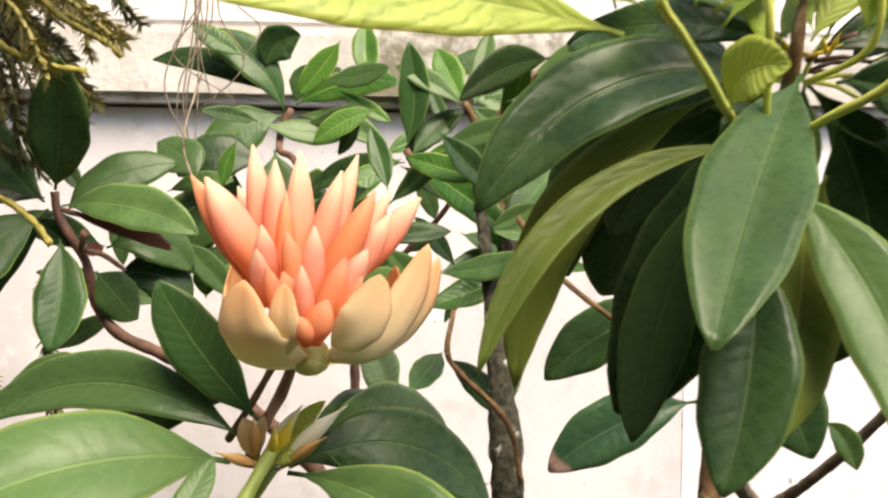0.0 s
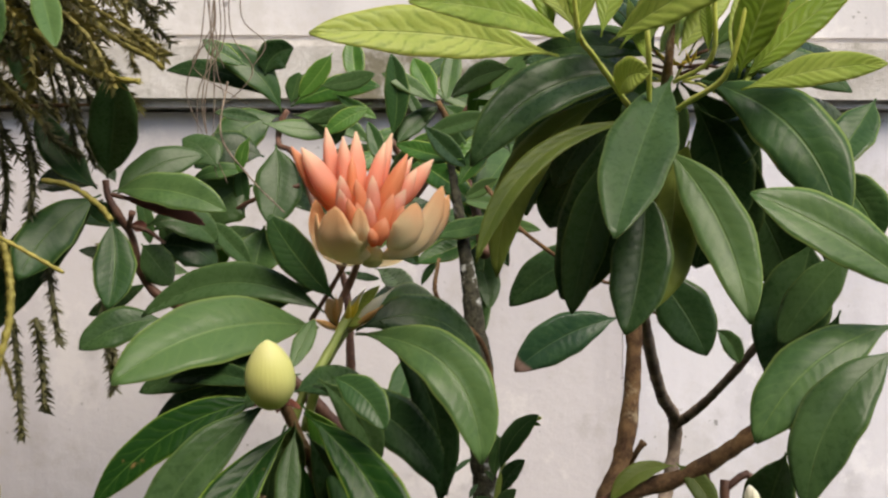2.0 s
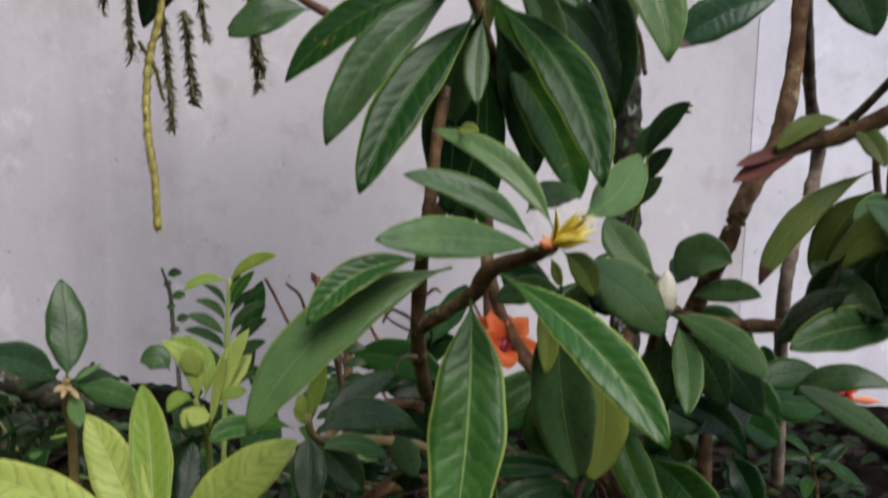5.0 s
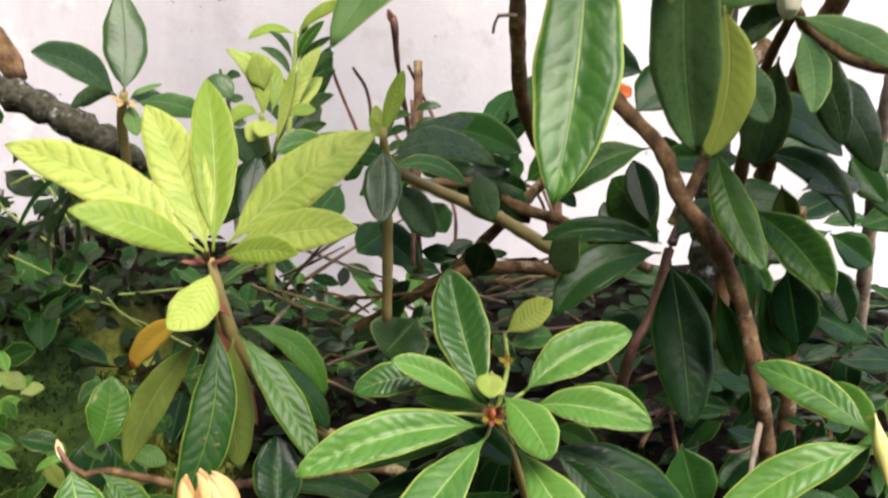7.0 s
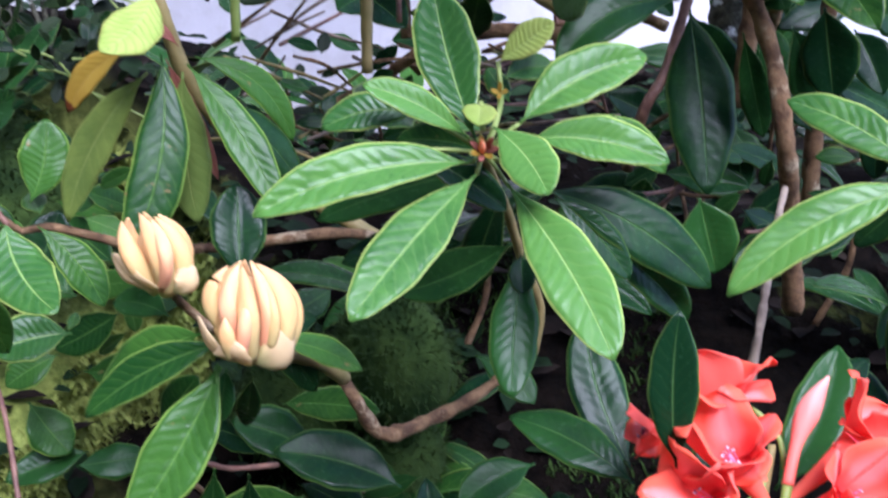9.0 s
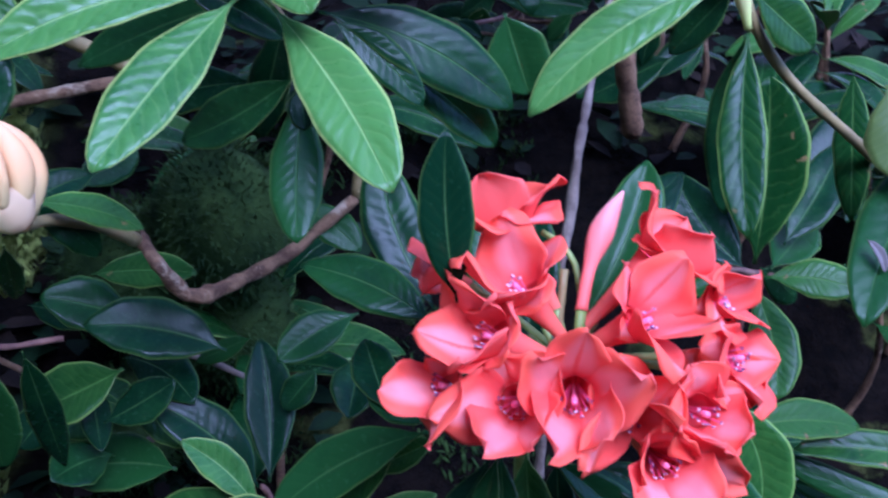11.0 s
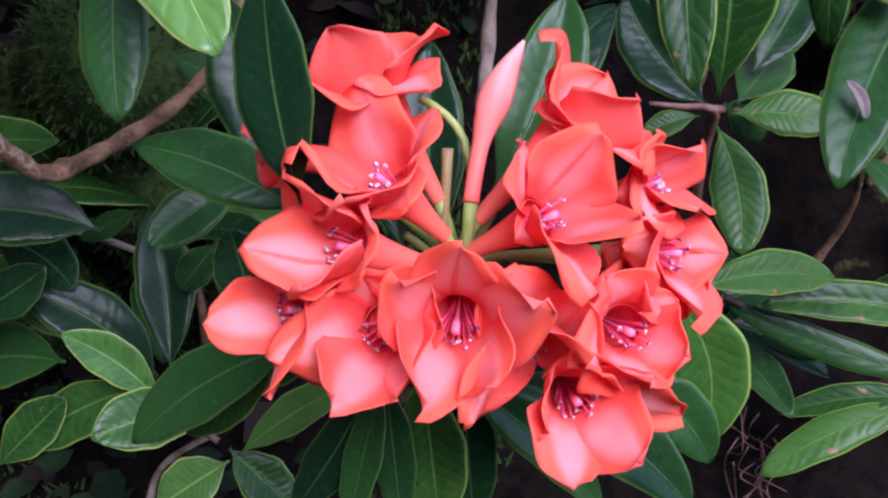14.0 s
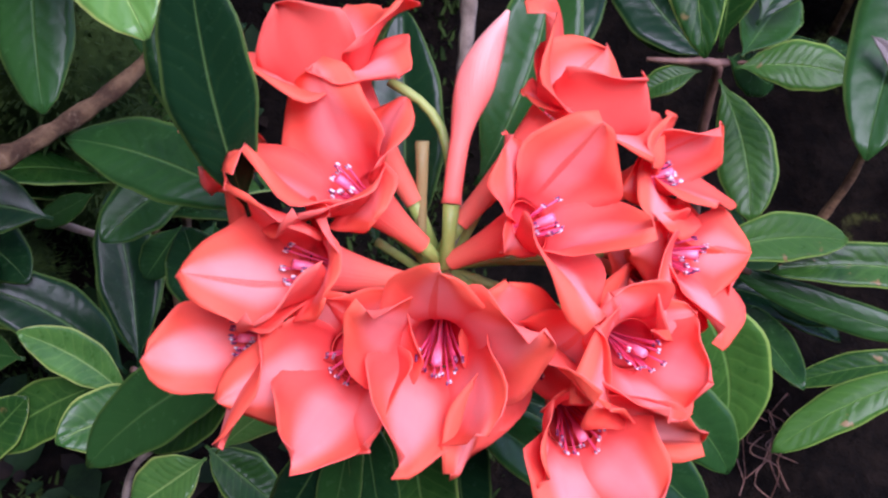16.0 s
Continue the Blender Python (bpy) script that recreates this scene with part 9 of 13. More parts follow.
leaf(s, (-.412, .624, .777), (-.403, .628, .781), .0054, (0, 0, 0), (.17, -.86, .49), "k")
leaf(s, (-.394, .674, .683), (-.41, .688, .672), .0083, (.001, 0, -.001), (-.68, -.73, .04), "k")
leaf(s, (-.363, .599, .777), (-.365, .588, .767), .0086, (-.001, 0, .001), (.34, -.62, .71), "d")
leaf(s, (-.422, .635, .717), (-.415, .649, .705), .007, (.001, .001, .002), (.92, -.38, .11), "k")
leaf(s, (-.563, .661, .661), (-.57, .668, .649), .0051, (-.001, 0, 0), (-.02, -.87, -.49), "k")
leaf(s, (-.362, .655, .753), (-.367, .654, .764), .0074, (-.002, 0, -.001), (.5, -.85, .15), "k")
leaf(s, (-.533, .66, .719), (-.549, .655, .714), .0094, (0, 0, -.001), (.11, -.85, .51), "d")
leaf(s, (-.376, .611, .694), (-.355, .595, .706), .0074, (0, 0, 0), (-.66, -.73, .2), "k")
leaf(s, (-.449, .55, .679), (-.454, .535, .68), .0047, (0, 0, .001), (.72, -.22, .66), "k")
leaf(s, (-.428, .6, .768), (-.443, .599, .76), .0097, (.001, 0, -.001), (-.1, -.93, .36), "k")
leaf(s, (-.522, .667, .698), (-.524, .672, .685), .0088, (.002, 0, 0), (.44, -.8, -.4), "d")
leaf(s, (-.429, .659, .697), (-.418, .661, .703), .0047, (-.001, 0, .002), (-.05, -.89, .46), "k")
leaf(s, (-.402, .624, .721), (-.408, .615, .73), .007, (.001, 0, .002), (.85, -.5, .15), "k")
leaf(s, (-.425, .657, .678), (-.43, .65, .687), .0047, (-.001, 0, -.001), (.87, -.49, .05), "k")
leaf(s, (-.382, .635, .715), (-.387, .643, .722), .0047, (.002, 0, .001), (.12, -.58, .8), "d")
leaf(s, (-.417, .641, .67), (-.43, .641, .664), .0072, (0, 0, 0), (-.19, -.87, .46), "k")
leaf(s, (-.445, .653, .679), (-.456, .653, .684), .0047, (0, 0, -.001), (.27, -.73, .62), "k")
leaf(s, (-.416, .61, .676), (-.421, .606, .668), .007, (-.001, 0, .001), (.13, -.91, .39), "k")
leaf(s, (-.374, .619, .716), (-.375, .607, .728), .0066, (0, 0, 0), (.78, -.47, -.41), "d")
leaf(s, (-.444, .667, .673), (-.439, .66, .686), .0081, (.003, 0, 0), (.06, -.86, -.51), "k")
leaf(s, (-.386, .598, .684), (-.39, .616, .69), .0066, (.001, 0, 0), (.25, -.27, .93), "k")
leaf(s, (-.38, .62, .713), (-.368, .608, .711), .0043, (.001, 0, .001), (-.36, -.48, .8), "k")
leaf(s, (-.407, .644, .664), (-.41, .631, .674), .0057, (0, 0, 0), (.96, -.26, -.1), "d")
leaf(s, (-.389, .634, .68), (-.38, .626, .675), .0038, (-.001, 0, -.001), (-.05, -.57, .82), "k")
leaf(s, (-.417, .628, .697), (-.414, .615, .708), .0065, (0, 0, 0), (.71, -.39, -.59), "k")
leaf(s, (-.423, .664, .669), (-.41, .657, .678), .0081, (0, 0, 0), (-.52, -.84, .13), "k")
leaf(s, (-.424, .655, .662), (-.437, .663, .651), .0064, (.001, 0, -.001), (-.52, -.85, -.03), "d")
leaf(s, (-.421, .596, .683), (-.424, .591, .693), .0044, (.001, 0, .001), (.77, -.61, -.15), "k")
leaf(s, (-.387, .655, .67), (-.402, .672, .671), .0043, (0, 0, 0), (-.4, -.42, .82), "k")
leaf(s, (-.41, .618, .683), (-.414, .598, .68), .0085, (0, 0, 0), (.57, -.23, .79), "k")
leaf(s, (-.407, .605, .702), (-.402, .624, .708), .0093, (0, 0, 0), (.53, -.34, .78), "d")
leaf(s, (-.365, .609, .718), (-.368, .61, .727), .0052, (.002, 0, .001), (.42, -.87, .25), "k")
leaf(s, (-.394, .604, .677), (-.389, .611, .667), .0073, (-.001, 0, -.001), (.86, -.51, -.02), "k")
leaf(s, (-.266, .724, .635), (-.241, .744, .632), .0177, (0, 0, -.002), (.53, -.57, .62), "k")
leaf(s, (-.288, .71, .65), (-.302, .699, .642), .0083, (-.001, 0, .002), (.23, -.73, .65), "d")
leaf(s, (-.291, .691, .618), (-.274, .7, .6), .0139, (0, 0, 0), (.67, -.68, .3), "k")
leaf(s, (-.307, .645, .671), (-.292, .64, .67), .0059, (0, 0, 0), (-.21, -.72, .67), "k")
leaf(s, (-.237, .667, .678), (-.237, .681, .693), .0111, (.001, 0, 0), (.15, -.73, .67), "k")
leaf(s, (-.25, .733, .61), (-.254, .744, .588), .0115, (-.002, 0, 0), (.04, -.89, -.46), "d")
leaf(s, (-.298, .648, .639), (-.315, .63, .64), .0106, (0, 0, .001), (.57, -.5, .65), "k")
leaf(s, (-.21, .741, .621), (-.221, .721, .629), .0063, (0, 0, .002), (.84, -.34, .42), "k")
leaf(s, (-.193, .677, .646), (-.191, .681, .631), .0097, (-.001, 0, 0), (.3, -.93, -.2), "k")
leaf(s, (-.308, .679, .701), (-.318, .688, .719), .0152, (-.001, 0, 0), (.22, -.8, .56), "d")
leaf(s, (-.25, .725, .62), (-.272, .717, .62), .0088, (0, 0, 0), (.23, -.73, .65), "k")
leaf(s, (-.268, .732, .658), (-.265, .714, .65), .0088, (.001, 0, 0), (.12, -.39, .91), "k")
leaf(s, (-.321, .727, .646), (-.324, .705, .636), .0107, (.002, 0, -.001), (.31, -.45, .84), "k")
leaf(s, (-.26, .666, .635), (-.273, .664, .641), .0089, (-.001, 0, -.002), (.34, -.75, .57), "d")
leaf(s, (-.299, .633, .632), (-.313, .625, .622), .0121, (.001, 0, -.001), (.07, -.82, .57), "k")
leaf(s, (-.3, .662, .67), (-.291, .657, .662), .0054, (.001, 0, .001), (.12, -.73, .67), "k")
leaf(s, (-.285, .727, .632), (-.29, .733, .61), .0094, (-.003, 0, 0), (.02, -.97, -.26), "k")
leaf(s, (-.288, .639, .692), (-.307, .644, .69), .0082, (0, 0, .002), (-.24, -.77, .58), "d")
leaf(s, (-.199, .633, .655), (-.218, .638, .643), .0125, (0, 0, -.001), (-.42, -.81, .41), "k")
leaf(s, (-.308, .731, .647), (-.324, .728, .651), .0099, (0, .001, .002), (.3, -.74, .6), "k")
leaf(s, (-.291, .697, .626), (-.297, .697, .606), .009, (-.003, 0, .001), (0, -1, -.03), "k")
leaf(s, (-.242, .712, .619), (-.221, .709, .626), .0131, (0, 0, -.001), (-.32, -.79, .53), "d")
leaf(s, (-.307, .624, .643), (-.294, .618, .63), .01, (.001, 0, 0), (.26, -.77, .58), "k")
leaf(s, (-.269, .645, .719), (-.3, .66, .716), .0137, (0, 0, .001), (-.4, -.71, .58), "k")
leaf(s, (-.29, .62, .651), (-.282, .605, .637), .0116, (0, 0, 0), (.12, -.64, .76), "k")
leaf(s, (-.242, .657, .652), (-.268, .659, .657), .0103, (0, 0, -.001), (.07, -.76, .65), "d")
leaf(s, (-.231, .668, .64), (-.228, .66, .627), .0084, (0, 0, 0), (.15, -.83, .53), "k")
leaf(s, (-.298, .691, .718), (-.287, .689, .726), .0085, (-.001, 0, .002), (-.35, -.88, .31), "k")
leaf(s, (-.232, .694, .624), (-.25, .703, .626), .0066, (0, 0, 0), (-.23, -.67, .71), "k")
leaf(s, (-.334, .706, .606), (-.313, .697, .621), .0114, (-.001, 0, .001), (-.53, -.8, .28), "d")
leaf(s, (-.223, .712, .612), (-.222, .702, .596), .0128, (0, 0, 0), (.13, -.84, .52), "k")
leaf(s, (-.32, .673, .615), (-.318, .657, .634), .0076, (.002, 0, 0), (.39, -.66, -.64), "k")
leaf(s, (-.241, .688, .655), (-.225, .681, .662), .0078, (-.001, 0, .002), (-.5, -.74, .46), "k")
leaf(s, (-.307, .682, .63), (-.289, .686, .614), .013, (.001, 0, .002), (.52, -.74, .43), "d")
leaf(s, (-.431, .614, .607), (-.438, .607, .591), .0107, (-.002, 0, .001), (.15, -.92, .36), "k")
leaf(s, (-.555, .715, .63), (-.547, .733, .64), .0139, (.001, 0, -.001), (.44, -.59, .68), "k")
leaf(s, (-.526, .631, .664), (-.548, .624, .669), .0131, (0, 0, .001), (.37, -.69, .62), "k")
leaf(s, (-.508, .687, .614), (-.504, .691, .626), .0076, (-.002, 0, .001), (.21, -.95, .25), "d")
leaf(s, (-.55, .723, .587), (-.542, .714, .573), .0109, (-.001, 0, 0), (.36, -.7, .62), "k")
leaf(s, (-.439, .645, .648), (-.436, .631, .632), .009, (0, 0, 0), (.3, -.7, .64), "k")
leaf(s, (-.549, .658, .648), (-.579, .668, .639), .0149, (0, 0, 0), (-.4, -.78, .48), "k")
leaf(s, (-.527, .625, .619), (-.525, .636, .601), .0111, (-.001, 0, -.001), (.85, -.5, -.17), "d")
leaf(s, (-.588, .696, .565), (-.59, .719, .577), .0127, (0, 0, 0), (.4, -.41, .82), "k")
leaf(s, (-.567, .665, .639), (-.59, .66, .647), .0147, (0, 0, .001), (.39, -.68, .62), "k")
leaf(s, (-.49, .652, .691), (-.504, .663, .696), .0052, (-.001, 0, -.001), (-.08, -.54, .84), "k")
leaf(s, (-.483, .67, .687), (-.482, .674, .668), .0135, (-.001, 0, 0), (.49, -.86, -.16), "d")
leaf(s, (-.569, .67, .682), (-.536, .657, .677), .0138, (0, 0, .001), (-.17, -.67, .72), "k")
leaf(s, (-.552, .663, .591), (-.533, .662, .611), .0151, (-.001, 0, .001), (-.17, -.98, .14), "k")
leaf(s, (-.473, .66, .582), (-.471, .661, .602), .0108, (.002, 0, 0), (.34, -.94, .01), "k")
leaf(s, (-.474, .648, .665), (-.492, .645, .669), .0107, (.001, .001, .003), (.29, -.72, .63), "d")
leaf(s, (-.522, .636, .637), (-.534, .64, .653), .0131, (0, 0, 0), (.46, -.73, .52), "k")
leaf(s, (-.51, .673, .677), (-.505, .69, .685), .0102, (-.002, 0, .002), (.49, -.46, .74), "k")
leaf(s, (-.534, .585, .591), (-.551, .587, .571), .0154, (.001, 0, -.001), (-.19, -.98, .05), "k")
leaf(s, (-.511, .625, .645), (-.488, .611, .642), .0098, (.001, .001, .002), (-.24, -.56, .79), "d")
leaf(s, (-.452, .624, .642), (-.457, .632, .624), .0073, (-.002, 0, 0), (.25, -.87, -.43), "k")
leaf(s, (-.51, .61, .657), (-.515, .609, .638), .0105, (0, 0, 0), (.28, -.96, -.05), "k")
leaf(s, (-.581, .716, .638), (-.574, .723, .649), .0069, (.002, 0, -.001), (.24, -.86, .44), "k")
leaf(s, (-.472, .666, .66), (-.489, .668, .649), .0081, (-.001, 0, .002), (-.27, -.92, .3), "d")
leaf(s, (-.534, .604, .607), (-.564, .613, .596), .0123, (-.001, 0, .002), (-.41, -.78, .47), "k")
leaf(s, (-.531, .611, .674), (-.554, .631, .684), .0078, (0, 0, 0), (-.05, -.46, .88), "k")
leaf(s, (-.449, .572, .695), (-.423, .568, .759), .004, (-.012, 0, .004), (.12, -.99, -.11), "k", name="grass_blade")
leaf(s, (-.481, .572, .71), (-.418, .574, .788), .0041, (-.011, .001, .007), (-.06, -1, .07), "d", name="grass_blade")
leaf(s, (-.495, .565, .68), (-.447, .561, .738), .0042, (-.011, .001, .007), (-.12, -.99, .03), "k", name="grass_blade")
leaf(s, (-.464, .572, .703), (-.412, .571, .771), .0041, (-.011, .001, .007), (-.07, -1, .04), "k", name="grass_blade")
leaf(s, (-.447, .569, .682), (-.433, .567, .762), .0039, (.013, .001, -.001), (.3, -.95, -.08), "k", name="grass_blade")
leaf(s, (-.449, .575, .711), (-.397, .576, .788), .0041, (-.011, 0, .006), (-.03, -1, .03), "d", name="grass_blade")
leaf(s, (-.504, .566, .69), (-.502, .562, .767), .0039, (.013, .001, .001), (.48, -.88, -.06), "k", name="grass_blade")
leaf(s, (-.511, .573, .725), (-.518, .565, .785), .0039, (.012, .002, .003), (.59, -.8, -.04), "k", name="grass_blade")
leaf(s, (-.46, .579, .732), (-.448, .574, .798), .0039, (.013, .001, -.001), (.33, -.94, -.13), "k", name="grass_blade")
stem(s, "tendril", "stalk", (-.408, .604, .673, .001), (-.4, .614, .672, .0009), (-.362, .629, .676, .0009))
stem(s, "tendril", "stalk", (-.529, .64, .693, .001), (-.505, .65, .68, .001), (-.47, .659, .661, .001))
stem(s, "tendril", "stalk", (-.511, .6, .751, .001), (-.506, .608, .736, .0009), (-.467, .615, .706, .0009))
stem(s, "tendril", "stalk", (-.464, .702, .723, .0011), (-.444, .714, .721, .001), (-.408, .719, .685, .001))
stem(s, "tendril", "stalk", (-.446, .627, .658, .001), (-.43, .638, .654, .0009), (-.405, .646, .634, .001))
stem(s, "tendril", "stalk", (-.457, .621, .673, .001), (-.435, .631, .667, .0009), (-.418, .638, .644, .001))
stem(s, "tendril", "stalk", (-.401, .612, .723, .001), (-.379, .623, .716, .0009), (-.348, .634, .709, .0009))
stem(s, "tendril", "stalk", (-.532, .67, .745, .0011), (-.512, .684, .752, .001), (-.485, .687, .71, .001))
stem(s, "tendril", "stalk", (-.43, .674, .634, .0011), (-.416, .684, .626, .001), (-.364, .693, .6, .001))

s = shoot("low_weeds", "low green weeds and small leaves over the moss", -0.4073, 0.5214, 0.5405, "weeds", "")
leaf(s, (-.517, .593, .408), (-.501, .597, .397), .0122, (0, 0, 0), (.56, -.55, .62), "g")
leaf(s, (-.499, .596, .6), (-.516, .616, .612), .0113, (-.001, 0, 0), (.13, -.46, .88), "g")
leaf(s, (-.356, .455, .527), (-.359, .476, .53), .0074, (.001, 0, 0), (.24, -.09, .97), "g")
leaf(s, (-.343, .555, .623), (-.306, .56, .629), .0141, (0, 0, .002), (-.02, -.77, .63), "m")
leaf(s, (-.489, .595, .583), (-.473, .607, .586), .013, (-.001, 0, .002), (.35, -.65, .67), "u")
leaf(s, (-.358, .453, .578), (-.348, .441, .559), .0165, (.002, 0, 0), (.32, -.71, .63), "g")
leaf(s, (-.435, .557, .52), (-.449, .555, .541), .0148, (.001, 0, .001), (.65, -.68, .34), "u")
leaf(s, (-.461, .536, .544), (-.49, .552, .551), .01, (-.001, 0, -.001), (-.07, -.52, .85), "g")
leaf(s, (-.438, .517, .629), (-.44, .5, .623), .0095, (-.002, 0, .001), (.44, -.34, .83), "m")
leaf(s, (-.389, .577, .584), (-.388, .555, .572), .0145, (.001, 0, 0), (.28, -.42, .86), "m")
leaf(s, (-.495, .512, .465), (-.484, .519, .434), .0182, (.001, 0, .001), (.79, -.6, .12), "m")
leaf(s, (-.444, .477, .645), (-.423, .473, .636), .0145, (0, 0, -.001), (.2, -.66, .73), "u")
leaf(s, (-.347, .474, .622), (-.34, .483, .641), .0117, (0, 0, 0), (.16, -.91, .39), "m")
leaf(s, (-.437, .486, .605), (-.453, .503, .613), .0108, (-.001, 0, 0), (.05, -.42, .91), "m")
leaf(s, (-.461, .544, .6), (-.486, .544, .581), .0121, (-.001, 0, .002), (-.23, -.93, .3), "g")
leaf(s, (-.456, .638, .588), (-.438, .637, .584), .007, (.001, 0, .002), (.16, -.7, .7), "g")
leaf(s, (-.352, .51, .536), (-.368, .508, .556), .0168, (.001, 0, .001), (.6, -.68, .42), "u")
leaf(s, (-.558, .634, .589), (-.577, .634, .588), .0076, (0, 0, .002), (-.05, -.75, .65), "m")
leaf(s, (-.378, .545, .519), (-.361, .556, .515), .0109, (0, 0, .002), (.52, -.51, .68), "g")
leaf(s, (-.367, .587, .566), (-.361, .595, .577), .0108, (0, 0, 0), (.15, -.83, .54), "m")
leaf(s, (-.346, .556, .474), (-.337, .538, .47), .0064, (.001, 0, 0), (-.05, -.22, .98), "u")
leaf(s, (-.352, .482, .594), (-.322, .476, .587), .0168, (0, 0, .001), (.06, -.66, .75), "g")
leaf(s, (-.357, .581, .568), (-.385, .563, .585), .021, (0, 0, .001), (.65, -.54, .53), "m")
leaf(s, (-.363, .568, .474), (-.39, .578, .449), .012, (0, 0, 0), (-.53, -.81, .24), "g")
leaf(s, (-.403, .599, .572), (-.397, .611, .547), .0159, (.002, 0, .001), (.76, -.63, -.13), "m")
leaf(s, (-.34, .551, .609), (-.37, .552, .593), .0134, (-.001, 0, .001), (-.28, -.84, .47), "m")
leaf(s, (-.431, .476, .59), (-.448, .46, .601), .0136, (0, 0, 0), (.73, -.43, .53), "g")
leaf(s, (-.464, .599, .523), (-.439, .591, .512), .0116, (-.001, 0, -.001), (.15, -.62, .77), "m")
leaf(s, (-.381, .612, .482), (-.375, .616, .452), .0142, (.002, 0, 0), (.55, -.83, -.01), "g")
leaf(s, (-.431, .588, .493), (-.412, .594, .489), .0085, (0, 0, 0), (.34, -.61, .71), "m")
leaf(s, (-.442, .493, .588), (-.411, .504, .58), .0179, (0, 0, .001), (.39, -.62, .68), "m")
leaf(s, (-.479, .566, .505), (-.468, .566, .481), .0184, (-.001, 0, -.001), (.62, -.73, .29), "m")
leaf(s, (-.399, .514, .464), (-.425, .519, .46), .0111, (0, 0, .001), (-.22, -.62, .75), "m")
leaf(s, (-.393, .49, .619), (-.381, .508, .632), .0134, (-.001, 0, .001), (.31, -.67, .68), "m")
leaf(s, (-.354, .552, .537), (-.368, .554, .517), .0136, (-.002, 0, .001), (-.3, -.95, .08), "m")
leaf(s, (-.444, .49, .509), (-.436, .476, .538), .0108, (0, 0, 0), (.37, -.79, -.48), "g")
leaf(s, (-.526, .627, .596), (-.492, .631, .611), .021, (0, 0, .001), (-.11, -.86, .51), "m")
leaf(s, (-.451, .577, .556), (-.446, .559, .539), .015, (.003, 0, 0), (.3, -.61, .73), "m")
leaf(s, (-.411, .616, .506), (-.414, .624, .53), .0156, (0, 0, 0), (.34, -.87, .35), "m")
leaf(s, (-.482, .543, .579), (-.489, .526, .566), .0118, (-.001, 0, .001), (.35, -.66, .67), "g")
leaf(s, (-.494, .55, .488), (-.486, .554, .508), .0155, (-.001, 0, 0), (.14, -.98, .15), "g")
leaf(s, (-.445, .469, .601), (-.434, .466, .617), .012, (-.001, 0, .001), (-.15, -.99, -.07), "m")
leaf(s, (-.325, .509, .471), (-.333, .506, .453), .0096, (0, 0, 0), (-.09, -.98, .2), "m")
leaf(s, (-.473, .511, .609), (-.49, .509, .612), .0064, (0, 0, .002), (.19, -.69, .7), "g")
leaf(s, (-.511, .611, .471), (-.475, .617, .475), .0215, (0, 0, -.001), (.03, -.7, .71), "g")
leaf(s, (-.49, .577, .61), (-.505, .558, .597), .0149, (.001, 0, -.001), (.34, -.69, .64), "g")
leaf(s, (-.604, .765, .768), (-.594, .758, .754), .0079, (-.001, 0, -.001), (.33, -.7, .63), "d")
leaf(s, (-.649, .9, .743), (-.646, .917, .732), .007, (.001, 0, .001), (.98, -.19, .01), "d")
leaf(s, (-.565, .811, .712), (-.568, .825, .732), .0172, (-.001, 0, 0), (.36, -.74, .58), "d")
leaf(s, (-.459, .806, .698), (-.435, .822, .691), .0127, (0, .001, .002), (.54, -.65, .54), "m")
leaf(s, (-.476, .776, .71), (-.497, .787, .689), .0158, (.001, 0, -.001), (-.4, -.91, -.1), "g")
leaf(s, (-.463, .683, .717), (-.476, .68, .713), .0058, (0, 0, -.001), (.04, -.85, .52), "g")
leaf(s, (-.631, .85, .778), (-.635, .849, .795), .011, (-.002, 0, -.001), (.58, -.81, .04), "d")
leaf(s, (-.615, .745, .724), (-.646, .749, .711), .0176, (0, 0, 0), (-.27, -.91, .32), "m")
leaf(s, (-.613, .771, .734), (-.611, .785, .717), .0123, (-.001, 0, -.001), (.86, -.44, -.27), "d")
leaf(s, (-.56, .697, .789), (-.566, .684, .787), .0065, (0, 0, .001), (.68, -.43, .59), "d")
leaf(s, (-.422, .732, .751), (-.455, .743, .745), .0156, (0, .001, .003), (-.34, -.8, .5), "m")
leaf(s, (-.47, .761, .749), (-.491, .754, .752), .0113, (0, 0, .001), (.32, -.76, .56), "m")
leaf(s, (-.586, .701, .784), (-.6, .689, .783), .0076, (0, 0, .002), (.56, -.63, .54), "d")
leaf(s, (-.492, .679, .733), (-.495, .69, .744), .0072, (0, 0, 0), (.33, -.64, .69), "d")
leaf(s, (-.52, .829, .706), (-.506, .817, .7), .0061, (0, 0, 0), (-.11, -.58, .81), "d")
leaf(s, (-.602, .883, .714), (-.601, .895, .698), .009, (.002, 0, .001), (.79, -.51, -.34), "d")

s = shoot("shaded_shrub", "dark leafy scrub growing on the bank by the wall", -0.5628, 0.8567, 0.6993, "shrub", "rhododendron shoots")
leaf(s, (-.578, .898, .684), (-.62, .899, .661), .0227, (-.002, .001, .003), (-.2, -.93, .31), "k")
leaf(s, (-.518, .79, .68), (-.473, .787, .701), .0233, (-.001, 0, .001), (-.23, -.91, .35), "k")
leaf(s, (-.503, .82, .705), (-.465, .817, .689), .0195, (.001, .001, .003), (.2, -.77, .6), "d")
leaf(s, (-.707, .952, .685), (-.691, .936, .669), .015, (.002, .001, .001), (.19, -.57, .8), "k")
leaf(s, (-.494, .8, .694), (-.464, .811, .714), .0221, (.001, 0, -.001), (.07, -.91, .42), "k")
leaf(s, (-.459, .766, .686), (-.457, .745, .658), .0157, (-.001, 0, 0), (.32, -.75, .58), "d")
